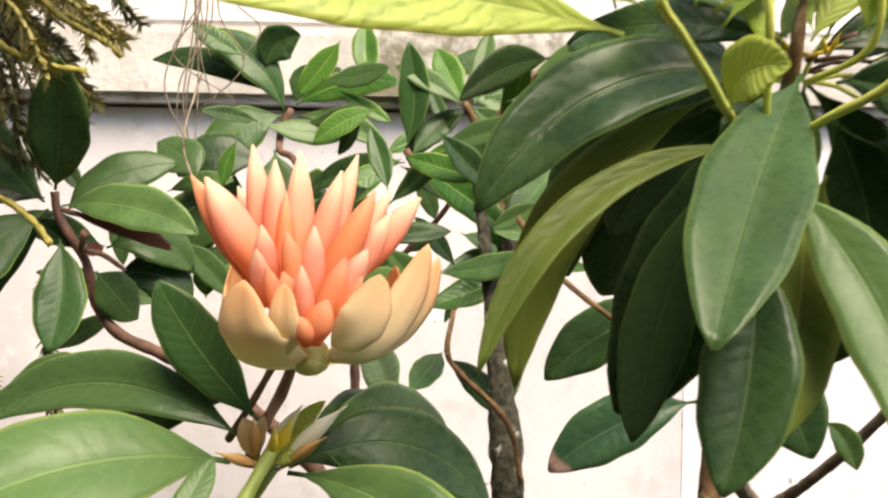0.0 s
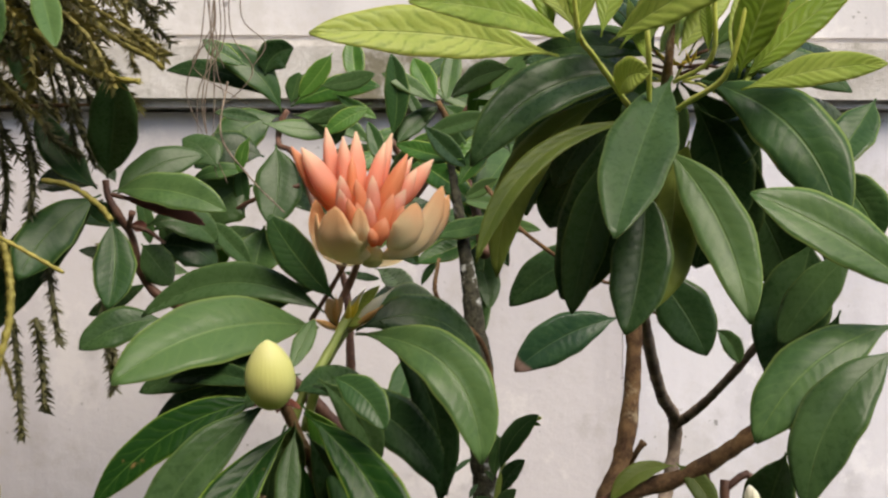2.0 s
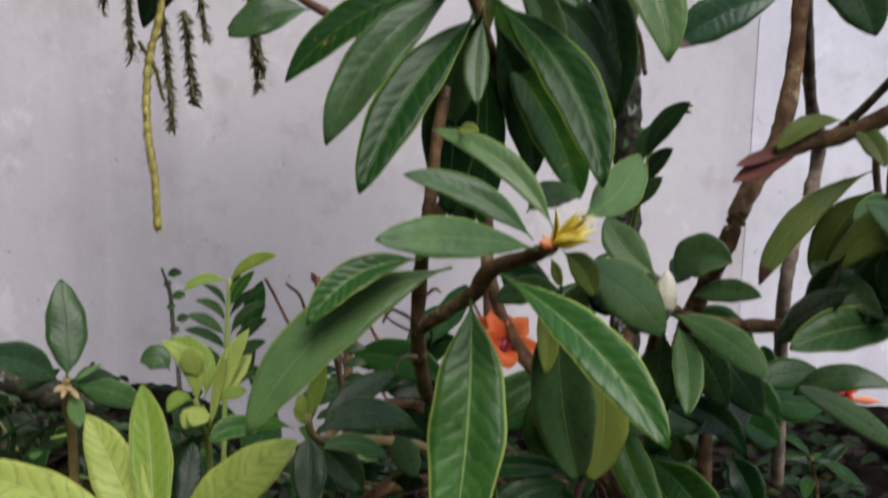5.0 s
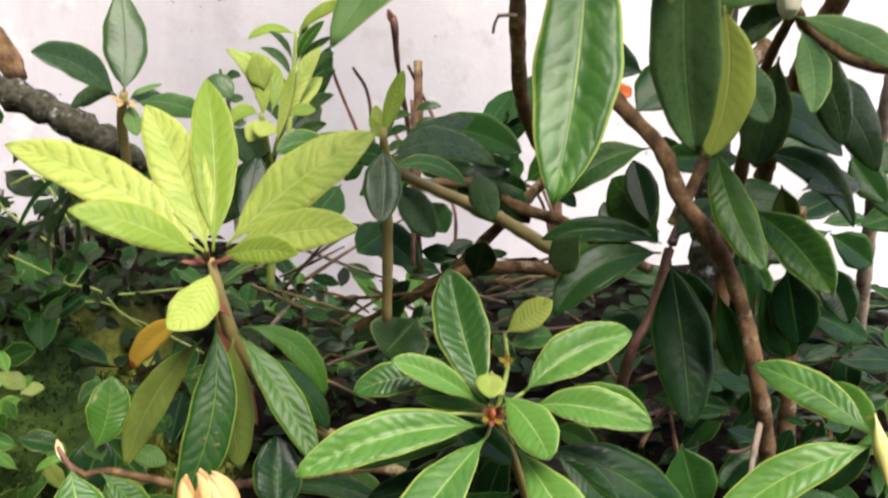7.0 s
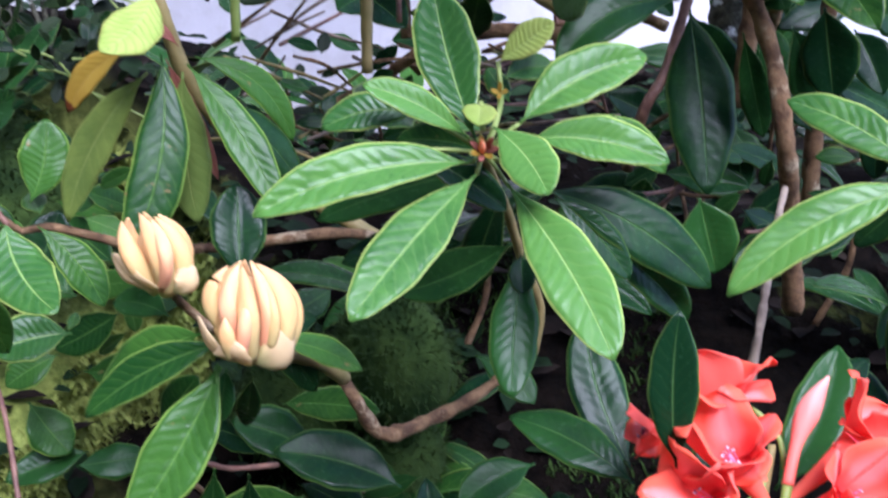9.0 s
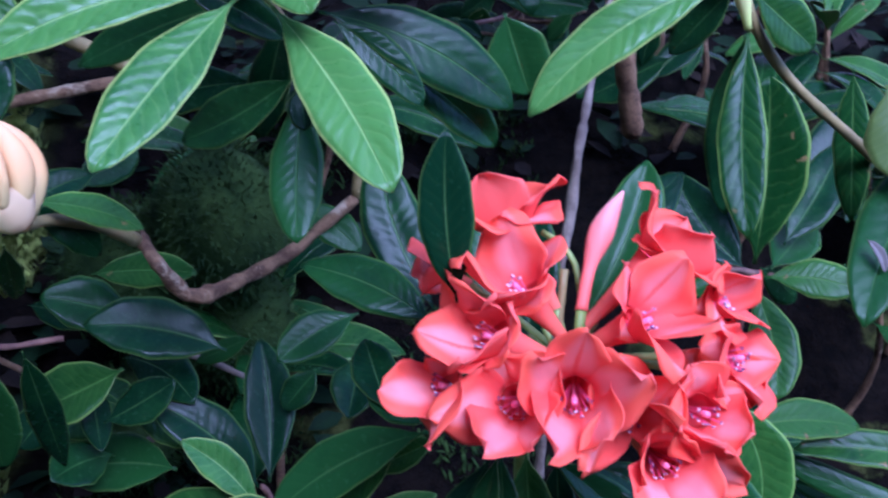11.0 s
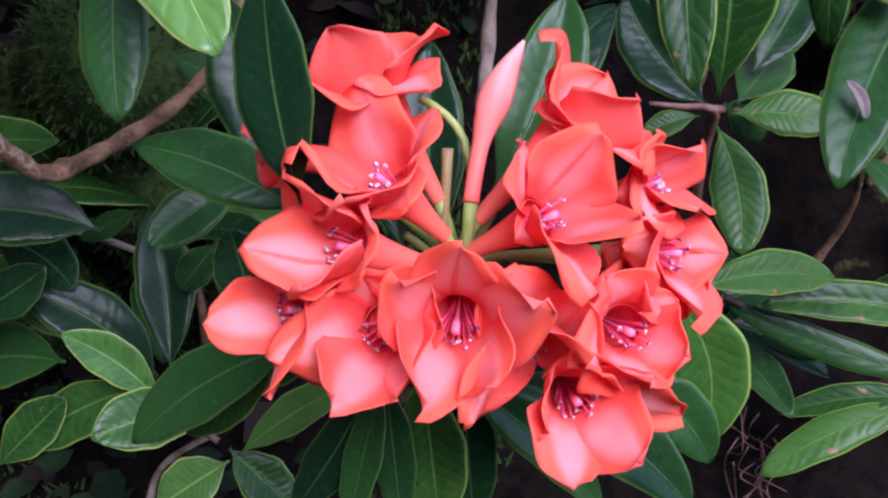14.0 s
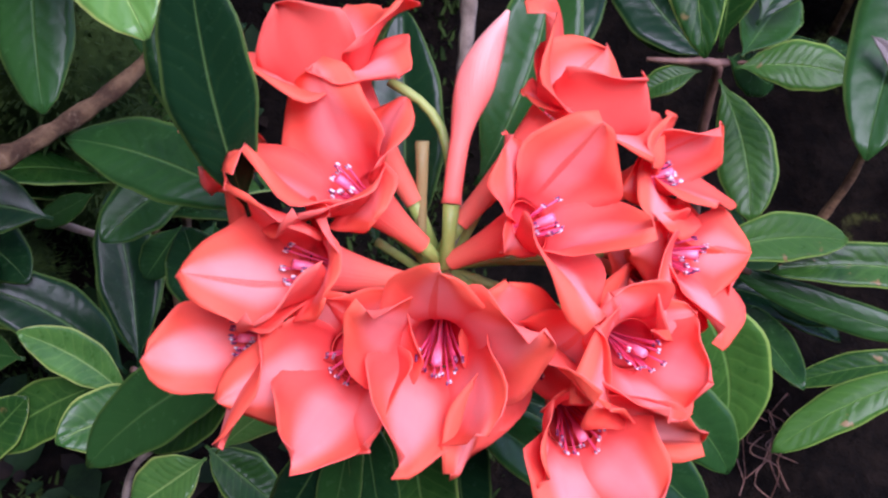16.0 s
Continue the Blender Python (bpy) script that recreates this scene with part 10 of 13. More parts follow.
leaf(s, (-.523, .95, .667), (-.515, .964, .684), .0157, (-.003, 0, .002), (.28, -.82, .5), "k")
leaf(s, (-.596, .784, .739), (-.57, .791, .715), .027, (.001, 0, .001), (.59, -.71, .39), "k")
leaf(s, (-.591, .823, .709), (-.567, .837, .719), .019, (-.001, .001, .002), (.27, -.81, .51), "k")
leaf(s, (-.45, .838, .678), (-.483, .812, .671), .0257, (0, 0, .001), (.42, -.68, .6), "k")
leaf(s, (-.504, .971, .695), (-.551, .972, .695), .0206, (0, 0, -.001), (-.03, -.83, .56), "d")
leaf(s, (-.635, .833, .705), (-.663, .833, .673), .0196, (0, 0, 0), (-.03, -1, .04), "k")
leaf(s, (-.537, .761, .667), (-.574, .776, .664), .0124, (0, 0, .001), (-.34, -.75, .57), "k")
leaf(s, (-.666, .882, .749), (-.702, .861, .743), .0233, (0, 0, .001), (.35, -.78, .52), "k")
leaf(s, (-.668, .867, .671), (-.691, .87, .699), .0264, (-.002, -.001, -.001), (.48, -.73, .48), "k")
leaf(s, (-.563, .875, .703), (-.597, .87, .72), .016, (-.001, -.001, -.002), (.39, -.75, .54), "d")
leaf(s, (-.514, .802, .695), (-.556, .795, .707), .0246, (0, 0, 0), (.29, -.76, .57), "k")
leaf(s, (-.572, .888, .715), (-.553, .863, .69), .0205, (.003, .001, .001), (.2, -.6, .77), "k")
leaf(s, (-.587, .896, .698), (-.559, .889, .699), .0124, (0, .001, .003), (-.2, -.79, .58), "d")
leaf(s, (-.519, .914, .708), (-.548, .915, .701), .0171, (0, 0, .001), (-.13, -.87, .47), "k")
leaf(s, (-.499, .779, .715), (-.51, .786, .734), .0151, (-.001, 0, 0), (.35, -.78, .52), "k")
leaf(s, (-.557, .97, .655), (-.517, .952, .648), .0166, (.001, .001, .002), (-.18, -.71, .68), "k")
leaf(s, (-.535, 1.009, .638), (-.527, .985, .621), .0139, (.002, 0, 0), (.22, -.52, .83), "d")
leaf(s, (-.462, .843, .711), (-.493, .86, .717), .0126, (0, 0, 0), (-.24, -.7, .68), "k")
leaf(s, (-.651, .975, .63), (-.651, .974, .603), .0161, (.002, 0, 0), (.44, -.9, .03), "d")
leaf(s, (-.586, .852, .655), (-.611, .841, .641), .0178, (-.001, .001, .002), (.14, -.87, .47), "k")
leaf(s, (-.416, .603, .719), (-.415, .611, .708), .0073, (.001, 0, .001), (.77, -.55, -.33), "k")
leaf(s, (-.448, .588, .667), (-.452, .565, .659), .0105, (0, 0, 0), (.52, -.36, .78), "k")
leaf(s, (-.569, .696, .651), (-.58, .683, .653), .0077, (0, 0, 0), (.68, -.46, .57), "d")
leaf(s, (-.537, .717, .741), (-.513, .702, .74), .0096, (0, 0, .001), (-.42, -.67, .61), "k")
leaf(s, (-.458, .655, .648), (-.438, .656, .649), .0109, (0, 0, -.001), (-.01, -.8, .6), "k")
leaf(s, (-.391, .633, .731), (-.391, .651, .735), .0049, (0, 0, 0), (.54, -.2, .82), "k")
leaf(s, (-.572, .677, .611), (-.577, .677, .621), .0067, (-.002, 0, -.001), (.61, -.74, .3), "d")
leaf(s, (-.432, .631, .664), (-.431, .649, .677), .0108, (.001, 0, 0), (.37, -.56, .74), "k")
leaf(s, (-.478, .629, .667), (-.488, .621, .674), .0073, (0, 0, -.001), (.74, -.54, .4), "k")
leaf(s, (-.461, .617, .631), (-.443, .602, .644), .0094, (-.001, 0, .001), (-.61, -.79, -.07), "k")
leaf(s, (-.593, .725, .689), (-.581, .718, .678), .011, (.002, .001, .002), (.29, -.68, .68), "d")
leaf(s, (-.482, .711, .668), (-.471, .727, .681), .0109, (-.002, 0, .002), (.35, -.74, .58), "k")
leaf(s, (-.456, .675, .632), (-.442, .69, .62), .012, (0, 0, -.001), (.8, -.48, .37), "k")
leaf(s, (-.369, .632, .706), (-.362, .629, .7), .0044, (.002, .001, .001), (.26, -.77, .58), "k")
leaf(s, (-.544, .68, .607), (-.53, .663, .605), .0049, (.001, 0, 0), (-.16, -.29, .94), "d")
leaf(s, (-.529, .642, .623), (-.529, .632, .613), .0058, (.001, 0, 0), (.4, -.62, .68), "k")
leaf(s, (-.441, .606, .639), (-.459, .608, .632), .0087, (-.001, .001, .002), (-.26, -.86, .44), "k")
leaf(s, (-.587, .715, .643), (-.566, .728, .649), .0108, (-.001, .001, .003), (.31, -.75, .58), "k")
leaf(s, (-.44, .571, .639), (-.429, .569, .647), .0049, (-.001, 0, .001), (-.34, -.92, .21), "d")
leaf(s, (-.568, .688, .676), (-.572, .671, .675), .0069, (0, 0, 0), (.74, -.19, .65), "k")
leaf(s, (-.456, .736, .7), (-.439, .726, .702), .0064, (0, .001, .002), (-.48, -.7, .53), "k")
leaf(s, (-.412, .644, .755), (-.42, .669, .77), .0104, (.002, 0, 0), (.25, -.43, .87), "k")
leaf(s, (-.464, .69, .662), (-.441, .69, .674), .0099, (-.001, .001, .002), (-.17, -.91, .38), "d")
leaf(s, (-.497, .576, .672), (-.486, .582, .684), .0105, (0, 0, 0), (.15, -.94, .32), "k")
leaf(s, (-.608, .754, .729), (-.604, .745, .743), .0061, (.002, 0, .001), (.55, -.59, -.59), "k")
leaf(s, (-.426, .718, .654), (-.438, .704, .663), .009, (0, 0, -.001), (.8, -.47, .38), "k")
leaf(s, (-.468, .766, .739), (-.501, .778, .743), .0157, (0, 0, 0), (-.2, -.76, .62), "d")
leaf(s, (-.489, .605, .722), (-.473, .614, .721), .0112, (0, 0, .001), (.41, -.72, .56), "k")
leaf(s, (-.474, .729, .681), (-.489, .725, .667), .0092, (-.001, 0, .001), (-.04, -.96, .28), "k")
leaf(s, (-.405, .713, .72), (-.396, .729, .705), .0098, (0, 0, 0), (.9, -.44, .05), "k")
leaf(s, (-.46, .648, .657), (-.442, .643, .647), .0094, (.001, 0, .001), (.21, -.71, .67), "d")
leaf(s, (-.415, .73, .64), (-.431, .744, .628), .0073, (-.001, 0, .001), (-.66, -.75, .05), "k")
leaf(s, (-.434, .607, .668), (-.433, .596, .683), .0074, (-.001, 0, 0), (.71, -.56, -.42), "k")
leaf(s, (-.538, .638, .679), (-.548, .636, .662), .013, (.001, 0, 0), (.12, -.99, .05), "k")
leaf(s, (-.414, .677, .727), (-.424, .68, .718), .0058, (0, 0, 0), (-.37, -.93, .05), "d")
leaf(s, (-.467, .639, .699), (-.458, .653, .687), .0091, (0, 0, 0), (.9, -.4, .18), "k")
leaf(s, (-.406, .709, .628), (-.41, .73, .632), .0069, (.001, 0, 0), (.3, -.13, .95), "k")
leaf(s, (-.548, .742, .739), (-.53, .729, .729), .0094, (.001, 0, .001), (0, -.63, .78), "k")
leaf(s, (-.391, .673, .681), (-.377, .654, .672), .0075, (.002, .001, .001), (-.05, -.48, .88), "d")
leaf(s, (-.422, .667, .644), (-.432, .658, .658), .0092, (.001, 0, .001), (.79, -.58, .21), "k")
leaf(s, (-.407, .704, .734), (-.42, .692, .745), .0138, (.001, .001, .002), (.75, -.59, .3), "k")
leaf(s, (-.562, .68, .619), (-.548, .665, .611), .0063, (.002, .001, .001), (.02, -.41, .91), "k")
leaf(s, (-.57, .694, .676), (-.559, .71, .663), .0121, (0, 0, 0), (.89, -.37, .27), "d")
leaf(s, (-.585, .732, .717), (-.562, .728, .714), .0121, (0, .001, .002), (-.07, -.78, .62), "k")
leaf(s, (-.515, .696, .642), (-.544, .697, .638), .0108, (0, 0, .001), (-.11, -.82, .57), "k")
leaf(s, (-.506, .747, .707), (-.519, .727, .699), .0112, (-.001, 0, .001), (.49, -.61, .62), "k")
leaf(s, (-.499, .596, .727), (-.511, .594, .714), .0097, (-.001, 0, .001), (.01, -.99, .14), "d")
leaf(s, (-.526, .637, .722), (-.509, .639, .715), .0079, (0, 0, .001), (.3, -.75, .59), "k")
leaf(s, (-.452, .642, .663), (-.433, .627, .659), .0059, (0, 0, 0), (-.28, -.51, .82), "k")
leaf(s, (-.484, .704, .675), (-.501, .687, .678), .0108, (0, 0, -.001), (.64, -.53, .56), "k")
stem(s, "stem", "dark", (-.604, .882, .677, .0023), (-.615, .864, .639, .0029), (-.623, .863, .571, .0029))
stem(s, "stem", "dark", (-.57, .879, .672, .0023), (-.556, .868, .634, .0029), (-.579, .866, .567, .0029))
stem(s, "stem", "dark", (-.604, .871, .675, .0023), (-.589, .866, .637, .0029), (-.603, .864, .569, .0029))
stem(s, "stem", "dark", (-.574, .912, .672, .0024), (-.549, .87, .638, .0029), (-.537, .871, .571, .0029))
stem(s, "stem", "dark", (-.603, .933, .697, .0024), (-.58, .875, .664, .0029), (-.577, .878, .605, .0029))
stem(s, "stem", "dark", (-.562, .913, .718, .0023), (-.546, .884, .682, .0029), (-.557, .884, .619, .0029))
stem(s, "stem", "dark", (-.618, .926, .673, .0024), (-.59, .867, .642, .0029), (-.621, .87, .592, .0029))
stem(s, "stem", "dark", (-.52, .938, .672, .0024), (-.51, .875, .64, .0029), (-.509, .881, .594, .0029))
stem(s, "stem", "dark", (-.656, .895, .701, .0023), (-.65, .869, .665, .0029), (-.653, .874, .616, .0029))
stem(s, "stem", "dark", (-.643, .857, .722, .0022), (-.654, .874, .681, .0029), (-.677, .882, .647, .0029))

s = shoot("rhododendron_branch", "spreading low shoots with broad leaves over the moss", -0.2864, 0.4543, 0.4298, "shrub", "rhododendron shoots")
leaf(s, (-.341, .406, .429), (-.289, .404, .402), .0283, (0, 0, 0), (.37, -.55, .75), "m")
leaf(s, (-.215, .45, .491), (-.15, .44, .498), .0232, (0, .001, .002), (-.18, -.64, .75), "m")
leaf(s, (-.303, .489, .384), (-.307, .461, .362), .0197, (-.001, 0, 0), (.22, -.62, .76), "m")
leaf(s, (-.433, .544, .42), (-.399, .535, .384), .0352, (-.001, 0, -.001), (.47, -.64, .61), "m")
leaf(s, (-.297, .509, .334), (-.363, .488, .318), .0402, (0, 0, -.001), (.01, -.63, .77), "m")
leaf(s, (-.39, .547, .38), (-.444, .519, .364), .0285, (-.001, .001, .001), (.13, -.67, .73), "d")
leaf(s, (-.422, .523, .316), (-.372, .513, .304), .0258, (0, 0, -.001), (.1, -.51, .85), "d")
leaf(s, (-.339, .437, .508), (-.269, .428, .522), .0291, (0, 0, -.001), (-.22, -.68, .7), "m")
leaf(s, (-.202, .397, .422), (-.161, .408, .444), .0259, (0, 0, -.001), (-.18, -.71, .69), "d")
leaf(s, (-.404, .473, .349), (-.447, .493, .367), .0194, (0, 0, 0), (.16, -.48, .86), "d")
leaf(s, (-.2, .434, .401), (-.156, .439, .377), .0258, (.001, .001, .001), (.44, -.57, .69), "m")
leaf(s, (-.298, .455, .464), (-.273, .462, .499), .025, (0, 0, 0), (-.14, -.94, .32), "m")
leaf(s, (-.191, .411, .45), (-.25, .401, .423), .0366, (0, 0, -.001), (-.19, -.7, .68), "m")
leaf(s, (-.298, .55, .411), (-.241, .532, .407), .0256, (0, 0, .001), (-.11, -.57, .82), "d")
leaf(s, (-.297, .443, .411), (-.314, .417, .381), .0259, (0, 0, 0), (.12, -.78, .62), "m")
leaf(s, (-.195, .457, .454), (-.247, .449, .476), .0344, (.001, .001, .002), (.39, -.6, .7), "d")
leaf(s, (-.252, .511, .375), (-.212, .497, .354), .027, (0, 0, 0), (.19, -.59, .78), "m")
leaf(s, (-.208, .46, .387), (-.249, .438, .383), .0273, (-.001, .001, .001), (.22, -.54, .81), "m")
leaf(s, (-.367, .477, .412), (-.319, .492, .416), .0266, (0, 0, 0), (.13, -.63, .77), "d")
leaf(s, (-.23, .405, .433), (-.25, .388, .41), .0255, (0, 0, 0), (-.02, -.79, .61), "d")
leaf(s, (-.364, .474, .548), (-.309, .473, .56), .0202, (0, 0, -.001), (-.16, -.75, .64), "m")
leaf(s, (-.397, .502, .544), (-.388, .524, .583), .0354, (0, 0, 0), (.29, -.86, .42), "d")
leaf(s, (-.396, .522, .474), (-.428, .504, .454), .027, (-.001, 0, .001), (.06, -.8, .6), "m")
leaf(s, (-.36, .543, .54), (-.405, .565, .562), .0301, (0, 0, 0), (.1, -.61, .78), "m")
leaf(s, (-.343, .433, .536), (-.385, .409, .529), .0316, (-.001, .001, .002), (.27, -.65, .71), "g")
leaf(s, (-.364, .559, .494), (-.411, .549, .464), .0305, (.001, 0, -.001), (-.13, -.85, .51), "m")
leaf(s, (-.428, .604, .562), (-.378, .593, .558), .0242, (0, .001, .002), (-.08, -.69, .72), "m")
leaf(s, (-.454, .587, .53), (-.497, .571, .496), .0253, (.001, 0, -.001), (0, -.9, .44), "g")
stem(s, "stem", "bark", (-.293, .471, .419, .0019), (-.273, .49, .382, .0024), (-.258, .511, .299, .003))

s = shoot("twig_tangle", "tangle of thin brown twigs under the shrubs", -0.2397, 0.6850, 0.6563, "twigs", "")
stem(s, "twig", "pale", (-.136, .723, .658, .0015), (-.092, .688, .68, .0014), (-.047, .776, .667, .0008))
stem(s, "twig", "bark", (-.113, .695, .684, .0017), (-.065, .762, .696, .0016), (-.012, .724, .72, .0008))
stem(s, "twig", "pale", (-.11, .746, .605, .002), (-.059, .71, .628, .0015), (.005, .763, .627, .0008))
stem(s, "twig", "pale", (-.105, .703, .646, .0015), (-.063, .71, .671, .0015), (-.028, .758, .688, .0008))
stem(s, "twig", "bark", (-.339, .727, .668, .0019), (-.285, .653, .707, .0014), (-.268, .707, .725, .0008))
stem(s, "twig", "pale", (-.304, .726, .669, .0011), (-.267, .69, .693, .0015), (-.243, .71, .705, .0008))
stem(s, "twig", "olive", (-.114, .744, .666, .0016), (-.077, .728, .687, .0015), (-.032, .789, .693, .0008))
stem(s, "twig", "pale", (-.242, .645, .615, .0016), (-.207, .671, .625, .0015), (-.178, .728, .621, .0008))
stem(s, "twig", "olive", (-.329, .672, .602, .0016), (-.282, .632, .615, .0014), (-.262, .746, .576, .0009))
stem(s, "twig", "olive", (-.116, .732, .677, .0013), (-.061, .756, .682, .0015), (-.011, .745, .685, .0008))
stem(s, "twig", "twig", (-.136, .712, .662, .0015), (-.106, .735, .664, .0015), (-.071, .777, .674, .0008))
stem(s, "twig", "olive", (-.29, .724, .586, .002), (-.236, .638, .602, .0014), (-.211, .733, .553, .0008))
stem(s, "twig", "bark", (-.313, .728, .64, .0013), (-.277, .702, .687, .0015), (-.238, .676, .735, .0008))
stem(s, "twig", "twig", (-.197, .727, .664, .0018), (-.149, .702, .667, .0015), (-.098, .762, .654, .0008))
stem(s, "twig", "pale", (-.281, .698, .685, .0011), (-.247, .713, .712, .0015), (-.207, .711, .733, .0008))
stem(s, "twig", "olive", (-.12, .724, .609, .0016), (-.093, .725, .62, .0015), (-.07, .685, .632, .0008))
stem(s, "twig", "olive", (-.327, .714, .662, .0017), (-.274, .678, .655, .0015), (-.235, .7, .633, .0008))
stem(s, "twig", "olive", (-.269, .729, .616, .0012), (-.239, .736, .635, .0016), (-.2, .709, .667, .0008))
stem(s, "twig", "twig", (-.266, .656, .685, .0018), (-.237, .753, .699, .0016), (-.193, .757, .728, .0008))
stem(s, "twig", "pale", (-.136, .669, .682, .0012), (-.12, .667, .681, .0014), (-.094, .663, .677, .0008))
stem(s, "twig", "pale", (-.218, .701, .672, .0015), (-.176, .694, .657, .0015), (-.146, .712, .642, .0008))
stem(s, "twig", "bark", (-.181, .697, .685, .0014), (-.164, .753, .67, .0016), (-.131, .662, .681, .0008))
stem(s, "twig", "twig", (-.106, .678, .646, .001), (-.054, .735, .638, .0015), (-.009, .77, .637, .0008))
stem(s, "twig", "pale", (-.284, .698, .704, .0014), (-.247, .733, .684, .0015), (-.191, .683, .683, .0008))
stem(s, "twig", "bark", (-.293, .717, .614, .0013), (-.248, .703, .606, .0015), (-.203, .664, .608, .0008))
stem(s, "twig", "bark", (-.255, .651, .678, .0012), (-.232, .664, .67, .0014), (-.224, .749, .636, .0008))
stem(s, "twig", "bark", (-.108, .676, .693, .0011), (-.054, .753, .657, .0015), (-.005, .769, .628, .0008))
stem(s, "twig", "pale", (-.289, .638, .648, .0016), (-.292, .735, .646, .0016), (-.278, .723, .665, .0008))
stem(s, "twig", "pale", (-.336, .71, .672, .0012), (-.305, .677, .691, .0015), (-.295, .753, .697, .0008))
stem(s, "twig", "pale", (-.19, .655, .644, .0016), (-.162, .679, .639, .0015), (-.139, .68, .642, .0008))
stem(s, "twig", "bark", (-.25, .723, .653, .0018), (-.188, .657, .678, .0014), (-.137, .738, .673, .0008))
stem(s, "twig", "olive", (-.303, .683, .669, .001), (-.252, .673, .66, .0015), (-.214, .723, .636, .0008))
stem(s, "twig", "olive", (-.254, .672, .609, .0014), (-.227, .712, .623, .0015), (-.2, .712, .644, .0008))
stem(s, "twig", "bark", (-.171, .738, .673, .0015), (-.133, .705, .667, .0015), (-.107, .713, .653, .0008))
stem(s, "twig", "bark", (.124, .718, .604, .0022), (.121, .707, .646, .0015), (.112, .672, .7, .0009))
stem(s, "twig", "bark", (.042, .695, .583, .0016), (.076, .699, .579, .0015), (.097, .647, .601, .0009))
stem(s, "twig", "bark", (.01, .693, .625, .0018), (.038, .654, .659, .0014), (.082, .723, .675, .001))
stem(s, "twig", "twig", (.182, .695, .583, .0018), (.201, .704, .577, .0015), (.198, .652, .598, .0009))
stem(s, "twig", "twig", (.184, .735, .636, .002), (.197, .721, .637, .0015), (.205, .695, .649, .001))
stem(s, "twig", "twig", (.034, .681, .57, .0021), (.058, .686, .594, .0015), (.085, .719, .619, .001))
stem(s, "twig", "bark", (.027, .645, .567, .0023), (.049, .709, .577, .0015), (.054, .661, .632, .0009))
stem(s, "twig", "bark", (.059, .648, .626, .0015), (.063, .728, .645, .0015), (.051, .71, .698, .001))
stem(s, "twig", "twig", (.1, .649, .568, .0016), (.114, .654, .568, .0014), (.125, .649, .58, .0009))
stem(s, "twig", "twig", (.136, .721, .622, .0021), (.137, .693, .647, .0014), (.157, .74, .662, .001))
stem(s, "twig", "twig", (.002, .656, .62, .0015), (-.004, .712, .625, .0015), (-.019, .686, .662, .001))
stem(s, "twig", "bark", (.157, .7, .619, .0018), (.175, .702, .614, .0015), (.184, .678, .624, .0009))
stem(s, "twig", "twig", (.017, .648, .591, .0019), (.042, .663, .593, .0014), (.066, .673, .605, .001))
stem(s, "twig", "bark", (.018, .646, .624, .0018), (.047, .687, .624, .0014), (.073, .699, .641, .001))
stem(s, "twig", "bark", (.06, .657, .56, .002), (.058, .713, .578, .0015), (.04, .671, .636, .0009))
stem(s, "twig", "bark", (-.004, .65, .592, .0021), (.012, .641, .588, .0014), (.035, .698, .569, .001))
leaf(s, (-.149, .698, .616), (-.136, .696, .591), .0181, (.002, 0, .001), (.34, -.91, .22), "d")
leaf(s, (-.189, .64, .609), (-.22, .63, .611), .0188, (0, 0, .001), (.28, -.7, .66), "d")
leaf(s, (-.158, .765, .675), (-.195, .766, .677), .0213, (0, .001, .002), (.03, -.79, .61), "d")
leaf(s, (-.147, .757, .66), (-.144, .745, .648), .0102, (.003, 0, 0), (.03, -.7, .72), "d")
leaf(s, (-.158, .765, .69), (-.154, .77, .673), .0108, (0, 0, 0), (.35, -.92, -.16), "d")
leaf(s, (-.137, .677, .709), (-.17, .681, .713), .0194, (0, 0, 0), (-.02, -.79, .61), "d")
leaf(s, (-.159, .66, .611), (-.147, .65, .631), .0085, (.001, 0, -.001), (-.57, -.82, -.08), "d")
leaf(s, (-.198, .678, .649), (-.182, .682, .666), .0161, (-.001, 0, .001), (-.19, -.9, .38), "d")
leaf(s, (-.137, .747, .686), (-.157, .74, .7), .0114, (-.001, 0, -.001), (.53, -.77, .35), "d")
leaf(s, (-.196, .662, .668), (-.178, .672, .688), .0129, (0, 0, 0), (-.05, -.88, .47), "d")
leaf(s, (-.206, .68, .684), (-.189, .7, .678), .0119, (0, 0, -.001), (.72, -.46, .52), "d")
leaf(s, (-.218, .75, .669), (-.247, .749, .68), .0142, (0, 0, -.001), (.24, -.78, .57), "d")
leaf(s, (-.151, .697, .678), (-.134, .697, .657), .0149, (.002, 0, .001), (.39, -.88, .28), "d")
leaf(s, (-.129, .708, .7), (-.14, .721, .673), .0144, (0, 0, 0), (-.42, -.88, -.24), "d")
leaf(s, (-.222, .729, .595), (-.217, .73, .615), .0152, (.002, 0, 0), (-.05, -1, .06), "d")
leaf(s, (-.118, .698, .713), (-.097, .713, .71), .009, (0, 0, -.001), (.53, -.63, .57), "d")
leaf(s, (-.15, .675, .713), (-.127, .686, .723), .0151, (0, 0, 0), (.12, -.78, .61), "d")
leaf(s, (-.143, .694, .62), (-.178, .696, .603), .02, (0, 0, .001), (-.28, -.8, .53), "d")
leaf(s, (-.197, .698, .636), (-.191, .705, .659), .0113, (0, 0, 0), (.01, -.95, .3), "d")
leaf(s, (-.221, .647, .652), (-.228, .634, .641), .0113, (0, 0, 0), (.2, -.67, .71), "d")
leaf(s, (-.167, .753, .609), (-.197, .745, .596), .019, (.001, 0, -.001), (-.04, -.8, .6), "d")
leaf(s, (-.166, .664, .653), (-.148, .684, .646), .0074, (0, 0, 0), (.73, -.45, .51), "d")
